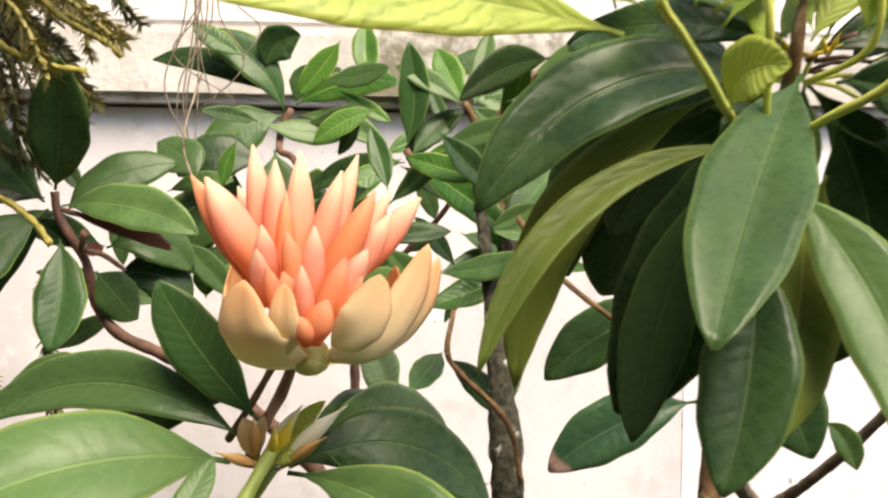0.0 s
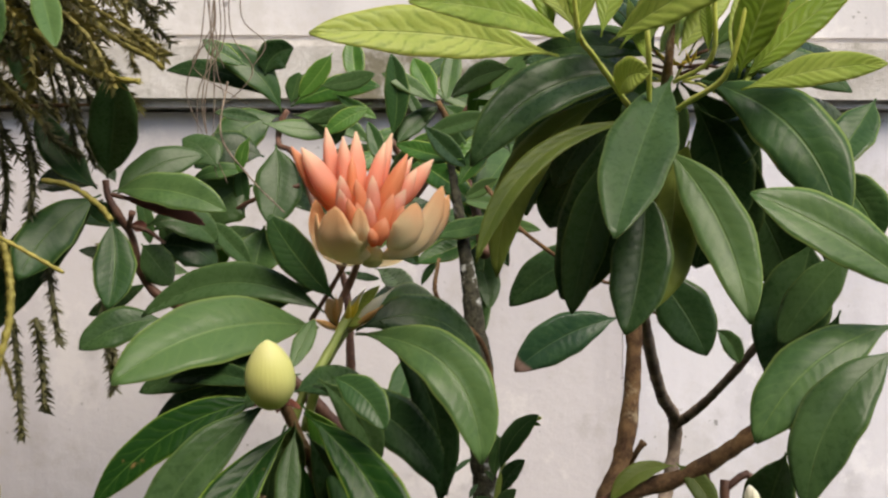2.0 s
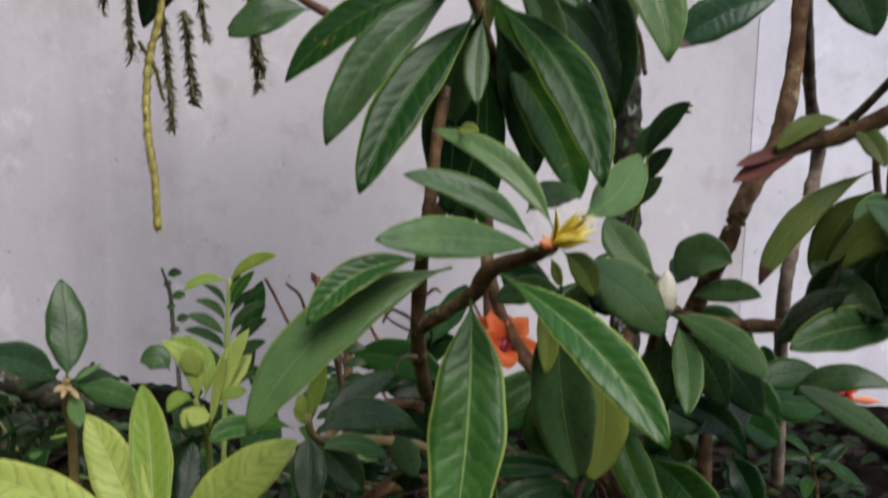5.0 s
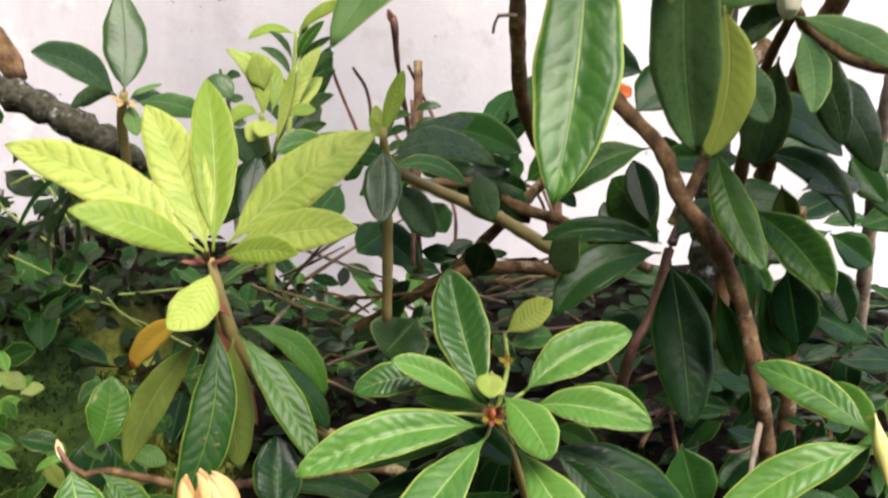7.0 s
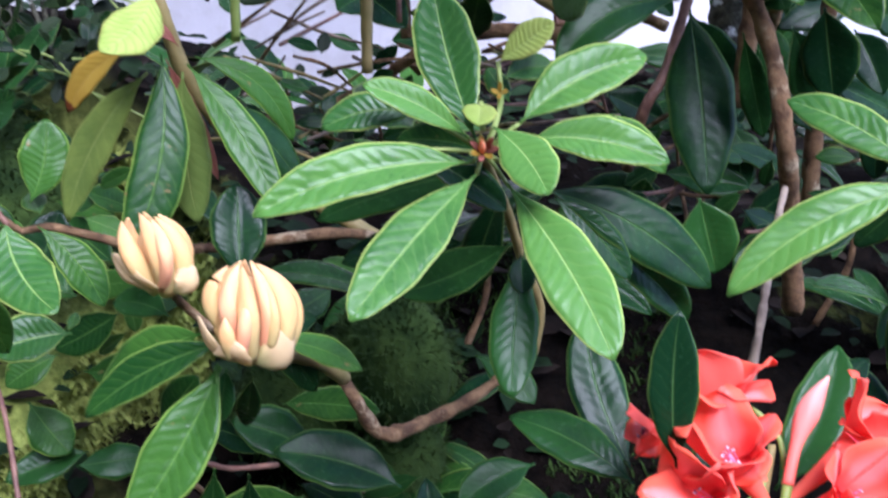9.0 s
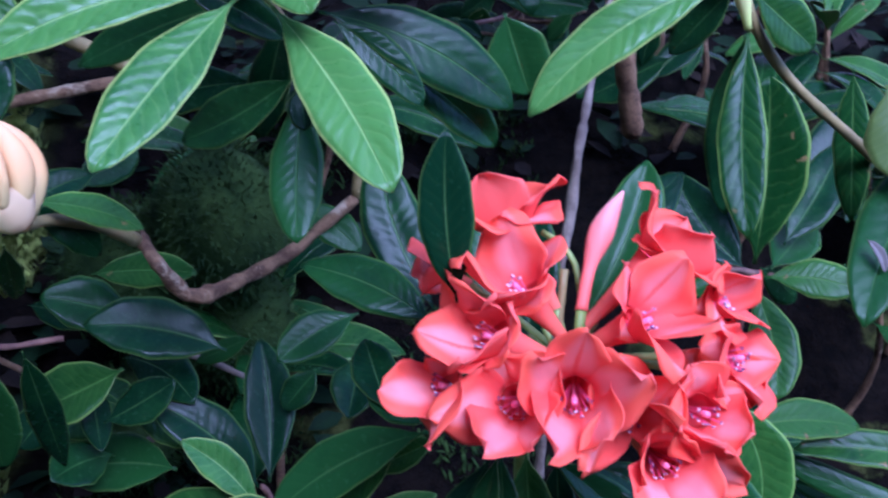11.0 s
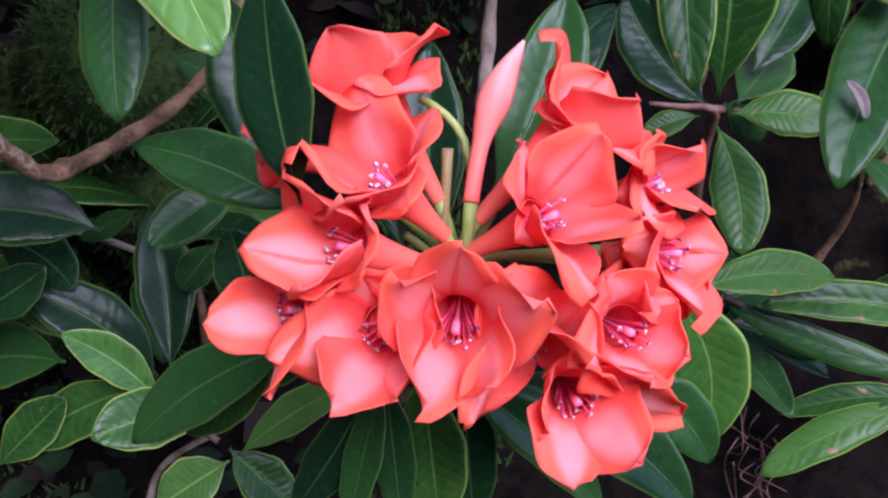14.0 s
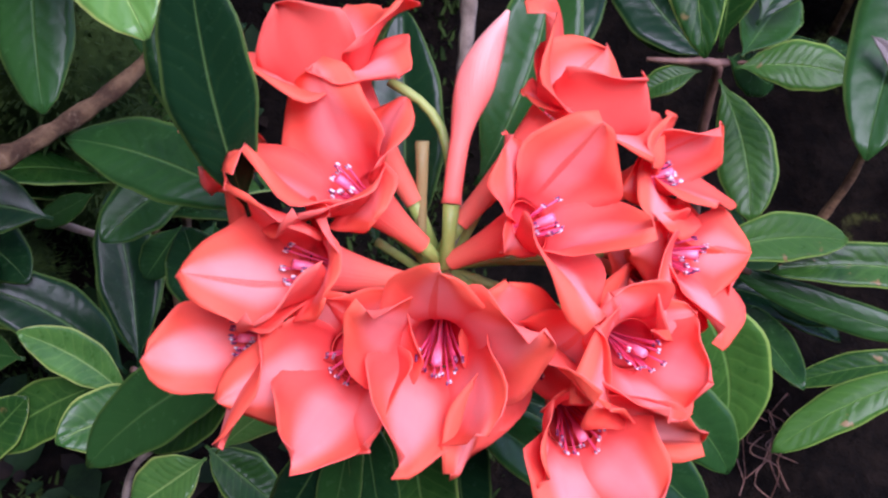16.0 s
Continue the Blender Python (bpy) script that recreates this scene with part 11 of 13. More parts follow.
leaf(s, (-.26, .675, .62), (-.223, .68, .621), .0142, (0, 0, .002), (.07, -.76, .65), "d")
leaf(s, (-.177, .683, .649), (-.168, .688, .663), .0092, (.001, 0, -.001), (-.11, -.92, .38), "d")
leaf(s, (-.235, .659, .682), (-.258, .644, .69), .0108, (0, 0, .001), (.58, -.63, .52), "d")
leaf(s, (-.167, .659, .637), (-.196, .673, .623), .0105, (0, 0, .001), (-.57, -.69, .45), "d")
leaf(s, (.027, .709, .56), (.026, .701, .589), .0197, (-.001, 0, 0), (-.13, -.96, -.26), "d")
leaf(s, (.049, .69, .534), (.087, .708, .547), .0153, (-.001, 0, .002), (.05, -.67, .74), "d")
leaf(s, (.129, .706, .653), (.147, .697, .681), .0186, (.001, 0, -.001), (-.61, -.78, .15), "d")
leaf(s, (.156, .673, .645), (.188, .685, .656), .0152, (-.001, 0, .001), (.01, -.7, .71), "d")
leaf(s, (.174, .697, .553), (.186, .695, .588), .0205, (.001, 0, -.001), (-.48, -.87, .13), "d")
leaf(s, (-.01, .681, .609), (.011, .698, .609), .0116, (0, 0, -.002), (.44, -.55, .71), "m")
leaf(s, (.082, .593, .614), (.066, .597, .594), .0126, (-.001, 0, .001), (-.59, -.76, .27), "d")
leaf(s, (.092, .692, .584), (.069, .675, .558), .0219, (-.001, 0, .001), (-.16, -.75, .64), "d")
leaf(s, (.075, .597, .677), (.059, .585, .664), .0093, (-.001, 0, .001), (-.04, -.71, .7), "d")
leaf(s, (.19, .629, .617), (.216, .631, .632), .0164, (-.001, 0, .002), (-.31, -.73, .61), "d")
leaf(s, (.158, .591, .617), (.184, .61, .616), .0124, (0, 0, -.001), (.41, -.53, .74), "d")
leaf(s, (.107, .701, .57), (.15, .712, .552), .0208, (0, 0, -.001), (.41, -.75, .52), "d")
leaf(s, (-.004, .664, .551), (-.043, .681, .563), .0224, (.001, .001, .002), (-.09, -.71, .7), "m")
leaf(s, (.135, .628, .608), (.152, .62, .608), .0075, (0, 0, .001), (-.33, -.67, .67), "d")
leaf(s, (-.006, .605, .657), (-.039, .584, .65), .0165, (-.001, 0, .002), (.24, -.65, .72), "d")
leaf(s, (.089, .635, .626), (.069, .625, .63), .0106, (0, 0, .002), (.43, -.65, .62), "d")
leaf(s, (.101, .601, .639), (.099, .607, .617), .0104, (-.001, 0, 0), (-.36, -.9, -.23), "d")
leaf(s, (.135, .646, .629), (.114, .643, .625), .011, (0, 0, 0), (-.02, -.73, .68), "d")
leaf(s, (.008, .705, .581), (.035, .71, .6), .0204, (.001, 0, -.001), (-.24, -.79, .57), "d")
leaf(s, (.188, .647, .583), (.191, .639, .613), .0146, (-.001, 0, 0), (-.46, -.87, -.18), "m")
leaf(s, (.173, .65, .631), (.144, .654, .629), .0149, (0, 0, .002), (-.15, -.74, .65), "m")
leaf(s, (.093, .715, .577), (.087, .711, .55), .0211, (-.003, 0, .001), (-.3, -.93, .2), "d")
leaf(s, (.034, .614, .553), (.021, .6, .547), .0091, (-.001, 0, .001), (.18, -.51, .84), "d")
leaf(s, (.003, .62, .601), (.021, .612, .591), .0102, (.001, 0, .001), (.02, -.78, .62), "d")
leaf(s, (.142, .713, .538), (.118, .695, .558), .0156, (.001, 0, .001), (.69, -.7, .18), "d")
leaf(s, (.013, .672, .578), (-.001, .67, .588), .0103, (0, 0, 0), (.4, -.81, .43), "m")
leaf(s, (.141, .644, .562), (.149, .647, .593), .017, (-.001, 0, 0), (-.39, -.9, .19), "d")
leaf(s, (.033, .718, .626), (-.01, .697, .617), .0184, (.001, 0, -.002), (.19, -.68, .71), "d")
leaf(s, (.04, .618, .64), (.047, .637, .656), .0134, (.001, 0, 0), (-.05, -.63, .78), "d")
leaf(s, (.061, .697, .634), (.101, .719, .635), .0192, (0, 0, -.002), (.33, -.65, .69), "d")

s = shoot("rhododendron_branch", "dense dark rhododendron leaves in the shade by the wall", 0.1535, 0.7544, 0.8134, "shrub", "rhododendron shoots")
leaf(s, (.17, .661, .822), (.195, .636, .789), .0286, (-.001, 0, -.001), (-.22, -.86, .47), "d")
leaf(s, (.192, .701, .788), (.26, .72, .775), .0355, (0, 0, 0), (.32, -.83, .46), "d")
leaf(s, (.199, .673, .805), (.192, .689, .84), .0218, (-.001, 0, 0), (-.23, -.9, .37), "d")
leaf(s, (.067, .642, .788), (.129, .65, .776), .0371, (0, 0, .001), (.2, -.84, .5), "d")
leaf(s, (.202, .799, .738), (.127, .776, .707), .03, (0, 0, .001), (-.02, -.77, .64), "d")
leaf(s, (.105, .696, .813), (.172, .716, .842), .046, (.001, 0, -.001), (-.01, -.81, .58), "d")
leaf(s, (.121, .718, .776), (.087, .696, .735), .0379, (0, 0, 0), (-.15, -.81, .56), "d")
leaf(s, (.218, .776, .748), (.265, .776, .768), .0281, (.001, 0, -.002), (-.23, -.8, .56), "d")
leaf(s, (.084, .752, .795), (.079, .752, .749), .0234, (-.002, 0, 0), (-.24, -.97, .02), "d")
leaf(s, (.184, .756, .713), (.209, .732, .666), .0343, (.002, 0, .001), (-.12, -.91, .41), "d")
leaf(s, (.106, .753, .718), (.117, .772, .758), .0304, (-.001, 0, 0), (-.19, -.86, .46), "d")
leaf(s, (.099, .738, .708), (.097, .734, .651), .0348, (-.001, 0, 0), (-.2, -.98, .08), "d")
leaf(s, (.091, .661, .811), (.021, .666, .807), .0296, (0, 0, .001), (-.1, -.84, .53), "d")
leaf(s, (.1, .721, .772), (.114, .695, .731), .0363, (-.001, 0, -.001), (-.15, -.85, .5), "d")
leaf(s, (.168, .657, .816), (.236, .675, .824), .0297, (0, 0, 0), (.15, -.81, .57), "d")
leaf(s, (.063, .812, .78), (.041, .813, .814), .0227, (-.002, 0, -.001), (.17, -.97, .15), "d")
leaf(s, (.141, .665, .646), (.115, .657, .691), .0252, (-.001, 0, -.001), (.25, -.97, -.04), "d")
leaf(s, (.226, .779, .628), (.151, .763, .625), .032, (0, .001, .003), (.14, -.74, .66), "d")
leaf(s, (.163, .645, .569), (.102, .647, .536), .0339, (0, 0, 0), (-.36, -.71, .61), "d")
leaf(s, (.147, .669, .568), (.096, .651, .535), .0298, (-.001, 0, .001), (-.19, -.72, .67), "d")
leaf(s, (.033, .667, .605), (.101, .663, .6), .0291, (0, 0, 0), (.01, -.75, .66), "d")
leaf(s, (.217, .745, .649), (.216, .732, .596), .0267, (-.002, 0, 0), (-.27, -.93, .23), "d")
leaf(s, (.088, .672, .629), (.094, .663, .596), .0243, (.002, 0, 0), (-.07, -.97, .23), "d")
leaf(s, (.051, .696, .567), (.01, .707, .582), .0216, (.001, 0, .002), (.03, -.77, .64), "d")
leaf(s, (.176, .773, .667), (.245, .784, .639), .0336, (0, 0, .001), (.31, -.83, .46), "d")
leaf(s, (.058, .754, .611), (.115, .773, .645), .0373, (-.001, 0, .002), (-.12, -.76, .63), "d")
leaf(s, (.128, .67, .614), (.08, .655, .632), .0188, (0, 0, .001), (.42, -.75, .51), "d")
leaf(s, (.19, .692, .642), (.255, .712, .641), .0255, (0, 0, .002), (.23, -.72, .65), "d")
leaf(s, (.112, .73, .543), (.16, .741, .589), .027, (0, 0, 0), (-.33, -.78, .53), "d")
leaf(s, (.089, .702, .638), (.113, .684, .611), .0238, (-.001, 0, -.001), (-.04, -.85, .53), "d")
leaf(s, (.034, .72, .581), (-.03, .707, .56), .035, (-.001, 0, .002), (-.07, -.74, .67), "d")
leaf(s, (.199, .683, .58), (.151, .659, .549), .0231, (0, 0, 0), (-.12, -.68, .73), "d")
stem(s, "stem", "bark", (.157, .744, .766, .0059), (.161, .741, .655, .0075), (.176, .755, .523, .0083))

s = shoot("rhododendron_branch", "thin rhododendron twigs with dark leaves against the foot of the wall", -0.1804, 0.8011, 0.7876, "shrub", "rhododendron shoots")
leaf(s, (-.207, .774, .777), (-.268, .786, .781), .0267, (0, .001, .003), (-.13, -.82, .56), "d")
leaf(s, (-.133, .843, .771), (-.17, .838, .78), .0227, (0, 0, -.001), (.24, -.83, .51), "d")
leaf(s, (-.092, .724, .775), (-.099, .746, .794), .0146, (0, 0, 0), (-.08, -.68, .73), "d")
leaf(s, (-.133, .735, .783), (-.171, .737, .777), .0207, (0, 0, -.001), (-.13, -.84, .52), "d")
leaf(s, (-.184, .801, .753), (-.212, .796, .768), .0174, (-.001, 0, -.002), (.37, -.82, .43), "d")
leaf(s, (-.338, .965, .722), (-.304, .949, .698), .0215, (0, 0, 0), (.07, -.78, .62), "d")
leaf(s, (-.093, .756, .776), (-.096, .76, .748), .0197, (.001, 0, 0), (-.07, -.99, -.12), "d")
leaf(s, (-.203, .899, .759), (-.166, .883, .754), .0205, (0, 0, .001), (-.24, -.77, .59), "d")
leaf(s, (-.132, .786, .748), (-.091, .776, .772), .0209, (-.001, 0, .001), (-.41, -.84, .36), "m")
leaf(s, (-.095, .954, .752), (-.124, .953, .792), .0218, (.001, 0, .001), (.3, -.93, .21), "d")
leaf(s, (-.094, .775, .781), (-.141, .791, .783), .0186, (0, 0, -.001), (-.23, -.8, .56), "d")
leaf(s, (-.191, .775, .77), (-.238, .753, .746), .0237, (0, 0, .001), (.12, -.83, .55), "m")
leaf(s, (-.087, .762, .768), (-.053, .767, .799), .0283, (.001, 0, -.001), (-.21, -.9, .39), "m")
leaf(s, (-.095, .753, .776), (-.148, .737, .77), .0276, (0, 0, 0), (.18, -.81, .57), "d")
leaf(s, (-.263, .953, .756), (-.289, .959, .729), .022, (-.003, 0, .002), (-.36, -.93, .11), "d")
stem(s, "twig", "twig", (-.181, .865, .749, .0017), (-.154, .83, .722, .0017), (-.154, .832, .634, .0023))
stem(s, "twig", "twig", (-.219, .834, .85, .0016), (-.21, .846, .817, .0017), (-.161, .855, .742, .0023))
stem(s, "twig", "twig", (-.073, .87, .756, .0017), (-.057, .84, .727, .0017), (-.009, .846, .639, .0023))
stem(s, "twig", "twig", (-.282, .815, .861, .0016), (-.274, .843, .829, .0017), (-.232, .848, .741, .0023))
stem(s, "twig", "twig", (-.099, .815, .768, .0016), (-.067, .841, .734, .0017), (-.045, .843, .642, .0023))
stem(s, "twig", "twig", (-.235, .841, .815, .0017), (-.211, .839, .784, .0017), (-.197, .851, .74, .0023))
stem(s, "twig", "twig", (-.257, .799, .86, .0016), (-.248, .845, .828, .0017), (-.237, .848, .742, .0023))
stem(s, "twig", "twig", (-.078, .898, .84, .0017), (-.055, .858, .81, .0017), (-.02, .873, .769, .0023))
stem(s, "twig", "twig", (-.205, .801, .865, .0016), (-.194, .851, .833, .0017), (-.152, .859, .757, .0023))

s = shoot("rhododendron_branch", "crowded green rhododendron leaves below the ledge", 0.0336, 0.8883, 1.3088, "shrub", "rhododendron shoots")
leaf(s, (-.02, .929, 1.303), (.0340, .9411, 1.2720), 0.0220, (.001, 0, .002), (.34, -.91, .24), "e")
leaf(s, (-.032, .752, 1.329), (-.0752, .7493, 1.3034), 0.0196, (-.001, 0, .003), (-.12, -.94, .31), "g")
leaf(s, (-.021, .75, 1.271), (-.0358, .7702, 1.3183), 0.0168, (.001, 0, 0), (0, -.92, .4), "h")
leaf(s, (.115, .909, 1.325), (.0515, .8861, 1.3210), 0.0184, (0, 0, .003), (.29, -.87, .41), "g")
leaf(s, (-.003, .743, 1.213), (-.0543, .7538, 1.1927), 0.0199, (-.001, 0, .002), (-.31, -.88, .37), "h")
leaf(s, (.063, .753, 1.337), (.1386, .7706, 1.3559), 0.0197, (0, 0, 0), (.11, -.91, .4), "e")
leaf(s, (.012, .969, 1.381), (.0566, .9771, 1.4188), 0.0208, (-.002, 0, .002), (-.08, -.95, .31), "h")
leaf(s, (.025, .945, 1.335), (.0047, .9679, 1.3769), 0.0141, (-.001, 0, 0), (-.09, -.89, .44), "e")
leaf(s, (.095, .885, 1.255), (.0531, .9093, 1.2024), 0.0179, (.002, 0, -.001), (-.52, -.86, .02), "e")
leaf(s, (.102, .784, 1.289), (.0723, .7975, 1.3376), 0.0218, (.001, 0, .001), (-.03, -.96, .27), "e")
leaf(s, (.11, .757, 1.235), (.1505, .7678, 1.2647), 0.0183, (-.001, 0, .002), (-.1, -.89, .44), "e")
leaf(s, (.107, .812, 1.235), (.058, .805, 1.244), .0195, (.001, 0, .003), (.2, -.89, .4), "h")
leaf(s, (-.023, .8, 1.263), (.0270, .7717, 1.3022), 0.0186, (-.001, 0, .001), (-.54, -.84, .07), "h")
leaf(s, (-.031, .874, 1.232), (.0149, .8970, 1.1821), 0.0261, (0, 0, 0), (.48, -.88, .04), "h")
leaf(s, (.016, .781, 1.211), (.0930, .7702, 1.2272), 0.0212, (0, 0, -.002), (-.2, -.88, .44), "h")
leaf(s, (.051, .803, 1.26), (.0834, .8138, 1.3086), 0.0219, (.001, 0, 0), (-.14, -.94, .3), "g")
leaf(s, (.085, .738, 1.263), (.055, .758, 1.246), .0153, (.001, 0, -.001), (-.63, -.76, .19), "h")
leaf(s, (.085, .871, 1.231), (.046, .86, 1.252), .0189, (0, 0, .001), (.38, -.89, .25), "g")
leaf(s, (-.032, .937, 1.261), (-.098, .948, 1.267), .0281, (0, 0, .002), (-.11, -.89, .45), "e")
leaf(s, (.098, .876, 1.332), (.0427, .8544, 1.2807), 0.0201, (.001, 0, -.002), (-.03, -.91, .41), "g")
leaf(s, (.015, .742, 1.313), (.0555, .7569, 1.2752), 0.0220, (-.001, 0, -.001), (.39, -.92, .04), "e")
leaf(s, (.084, .832, 1.213), (.0111, .8131, 1.1846), 0.0261, (0, 0, 0), (.04, -.87, .5), "g")
leaf(s, (.07, .826, 1.22), (.1321, .8017, 1.2160), 0.0169, (0, 0, .003), (-.28, -.84, .47), "h")
leaf(s, (-.035, .936, 1.245), (-.1106, .9657, 1.2733), 0.0250, (-.001, 0, -.002), (-.15, -.86, .49), "h")
leaf(s, (.094, .971, 1.353), (.0346, .9764, 1.3814), 0.0205, (.001, 0, .001), (.07, -.94, .32), "h")
leaf(s, (-.035, .775, 1.274), (-.0823, .7737, 1.2483), 0.0193, (-.001, 0, .003), (-.17, -.93, .33), "e")
leaf(s, (-.038, .826, 1.236), (.0255, .8354, 1.2441), 0.0196, (0, 0, .001), (.07, -.89, .45), "e")
leaf(s, (.053, .752, 1.281), (-.0091, .7803, 1.2986), 0.0220, (0, 0, -.002), (-.27, -.85, .45), "g")
leaf(s, (-.021, .849, 1.248), (-.0925, .8301, 1.2305), 0.0268, (-.001, 0, .003), (.13, -.88, .46), "e")
leaf(s, (.115, .825, 1.273), (.155, .834, 1.289), .0175, (0, 0, 0), (.01, -.89, .46), "h")
leaf(s, (.065, .866, 1.296), (.1149, .8673, 1.3122), 0.0131, (0, 0, -.001), (-.09, -.91, .4), "e")
leaf(s, (.129, .971, 1.284), (.075, .982, 1.305), .0227, (.001, 0, .002), (-.03, -.92, .4), "g")
leaf(s, (.127, .895, 1.364), (.1621, .8977, 1.4180), 0.0207, (.002, 0, -.001), (-.24, -.95, .19), "e")
leaf(s, (.015, .803, 1.308), (.0839, .7882, 1.3269), 0.0217, (0, 0, .001), (-.29, -.9, .34), "e")
leaf(s, (-.296, 1.085, 1.276), (-.2704, 1.0945, 1.2045), 0.0218, (.003, 0, .001), (.37, -.93, .01), "h")
leaf(s, (-.219, .951, 1.233), (-.1744, .9739, 1.1830), 0.0266, (0, 0, 0), (.55, -.83, .11), "e")
leaf(s, (-.284, 1.1, 1.18), (-.2961, 1.0919, 1.2570), 0.0336, (.004, 0, .001), (.31, -.95, -.05), "e")
leaf(s, (-.265, .95, 1.266), (-.2610, .9716, 1.2120), 0.0179, (0, 0, 0), (.34, -.88, -.32), "e")
leaf(s, (-.251, 1.019, 1.281), (-.1862, 1.0204, 1.2932), 0.0211, (-.001, 0, .004), (-.06, -.92, .4), "h")
leaf(s, (-.337, 1.025, 1.279), (-.361, 1.037, 1.314), .0179, (0, 0, 0), (.19, -.88, .44), "e")
leaf(s, (-.286, .976, 1.263), (-.2455, .9692, 1.2171), 0.0205, (.002, 0, .002), (.26, -.9, .35), "e")
leaf(s, (-.326, 1.079, 1.275), (-.3098, 1.0777, 1.2075), 0.0197, (.002, 0, 0), (.31, -.95, .08), "h")
leaf(s, (-.234, 1.063, 1.269), (-.3028, 1.0698, 1.2245), 0.0219, (0, 0, 0), (-.25, -.94, .22), "e")
leaf(s, (-.318, 1.042, 1.226), (-.4152, 1.0420, 1.2503), 0.0347, (.001, 0, .004), (.12, -.87, .47), "e")
leaf(s, (-.307, 1.106, 1.234), (-.2584, 1.0992, 1.1814), 0.0235, (.002, 0, .002), (.26, -.89, .37), "e")
leaf(s, (-.042, 1.077, 1.327), (.004, 1.092, 1.347), .0212, (-.001, 0, .003), (.11, -.9, .43), "g")
leaf(s, (-.081, .976, 1.423), (-.1202, .9800, 1.3730), 0.0255, (.002, 0, -.001), (-.18, -.98, .06), "g")
leaf(s, (-.066, 1.045, 1.367), (-.0903, 1.0693, 1.3252), 0.0156, (.002, 0, -.001), (-.41, -.87, -.28), "e")
leaf(s, (-.196, 1.099, 1.43), (-.25, 1.102, 1.463), .0261, (-.001, 0, -.001), (.15, -.93, .32), "g")
leaf(s, (-.202, 1.103, 1.308), (-.1966, 1.1003, 1.2526), 0.0208, (-.003, 0, 0), (.17, -.98, .05), "h")
leaf(s, (-.079, .951, 1.373), (-.0304, .9496, 1.3447), 0.0158, (0, 0, -.001), (.14, -.94, .32), "g")
leaf(s, (-.177, 1.105, 1.359), (-.0879, 1.1199, 1.3496), 0.0295, (0, 0, -.001), (.19, -.9, .39), "h")
leaf(s, (-.038, 1.013, 1.371), (-.1163, 1.0427, 1.3535), 0.0219, (0, 0, -.001), (-.39, -.87, .3), "e")
leaf(s, (-.172, .962, 1.327), (-.1842, .9620, 1.2852), 0.0148, (-.003, 0, .001), (.01, -1, .01), "g")
leaf(s, (-.051, .956, 1.378), (-.0578, .9803, 1.4401), 0.0254, (-.002, 0, 0), (.02, -.93, .38), "g")
leaf(s, (-.169, 1.047, 1.355), (-.2230, 1.0268, 1.3618), 0.0175, (0, 0, .001), (.36, -.86, .37), "e")
leaf(s, (-.094, .95, 1.381), (-.0319, .9325, 1.3918), 0.0237, (.001, 0, -.002), (-.31, -.9, .31), "e")
leaf(s, (-.265, 1.083, 1.205), (-.1745, 1.0884, 1.2226), 0.0308, (0, 0, 0), (-.04, -.89, .45), "e")
leaf(s, (-.255, 1.05, 1.172), (-.3401, 1.0459, 1.1815), 0.0262, (0, 0, .003), (.1, -.85, .52), "h")
leaf(s, (-.306, 1.06, 1.186), (-.3843, 1.0384, 1.1995), 0.0233, (0, 0, .002), (.3, -.81, .5), "e")
leaf(s, (-.314, 1.093, 1.161), (-.3882, 1.0917, 1.1205), 0.0244, (.001, 0, -.001), (-.15, -.93, .33), "e")
leaf(s, (-.078, 1.085, 1.22), (-.1144, 1.0688, 1.2403), 0.0115, (0, 0, 0), (.53, -.8, .3), "e")
leaf(s, (-.06, 1.05, 1.205), (-.1100, 1.0419, 1.2347), 0.0235, (0, 0, .001), (.34, -.87, .35), "h")
leaf(s, (.036, 1.059, 1.247), (.091, 1.075, 1.23), .0232, (0, 0, 0), (.37, -.85, .37), "h")
leaf(s, (-.01, .908, 1.223), (-.0464, .9323, 1.2041), 0.0135, (-.001, 0, .002), (-.63, -.75, .21), "h")
leaf(s, (-.021, 1.001, 1.227), (.0155, .9929, 1.2459), 0.0137, (0, 0, -.001), (-.36, -.88, .31), "e")
leaf(s, (-.068, .911, 1.175), (-.0275, .9245, 1.1669), 0.0106, (0, 0, -.001), (.37, -.8, .47), "e")
leaf(s, (.016, 1.057, 1.208), (.0862, 1.0827, 1.2310), 0.0264, (0, 0, -.001), (.14, -.84, .52), "h")
leaf(s, (.046, 1.085, 1.188), (.0217, 1.0783, 1.1556), 0.0105, (-.002, 0, .002), (-.16, -.93, .33), "h")
leaf(s, (.032, 1.043, 1.213), (-.0099, 1.0335, 1.2616), 0.0197, (.001, 0, .001), (.36, -.92, .13), "e")
leaf(s, (.01, 1.076, 1.259), (-.0103, 1.0611, 1.3009), 0.0198, (.003, 0, .001), (.36, -.92, -.15), "e")
stem(s, "twig", "twig", (-.028, .932, 1.212, .0025), (.022, .909, 1.267, .0025), (.064, .887, 1.345, .0024), (.095, .885, 1.382, .0018))

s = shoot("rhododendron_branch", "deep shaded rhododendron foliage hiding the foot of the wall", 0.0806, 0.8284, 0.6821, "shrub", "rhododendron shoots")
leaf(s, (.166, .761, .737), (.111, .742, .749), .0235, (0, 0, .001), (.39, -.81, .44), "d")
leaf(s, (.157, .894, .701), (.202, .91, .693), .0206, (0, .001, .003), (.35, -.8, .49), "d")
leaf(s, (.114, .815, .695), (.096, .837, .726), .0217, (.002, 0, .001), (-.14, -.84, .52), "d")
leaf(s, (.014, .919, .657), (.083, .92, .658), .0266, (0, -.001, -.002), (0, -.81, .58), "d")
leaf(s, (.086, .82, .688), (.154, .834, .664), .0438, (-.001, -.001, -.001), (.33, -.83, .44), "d")
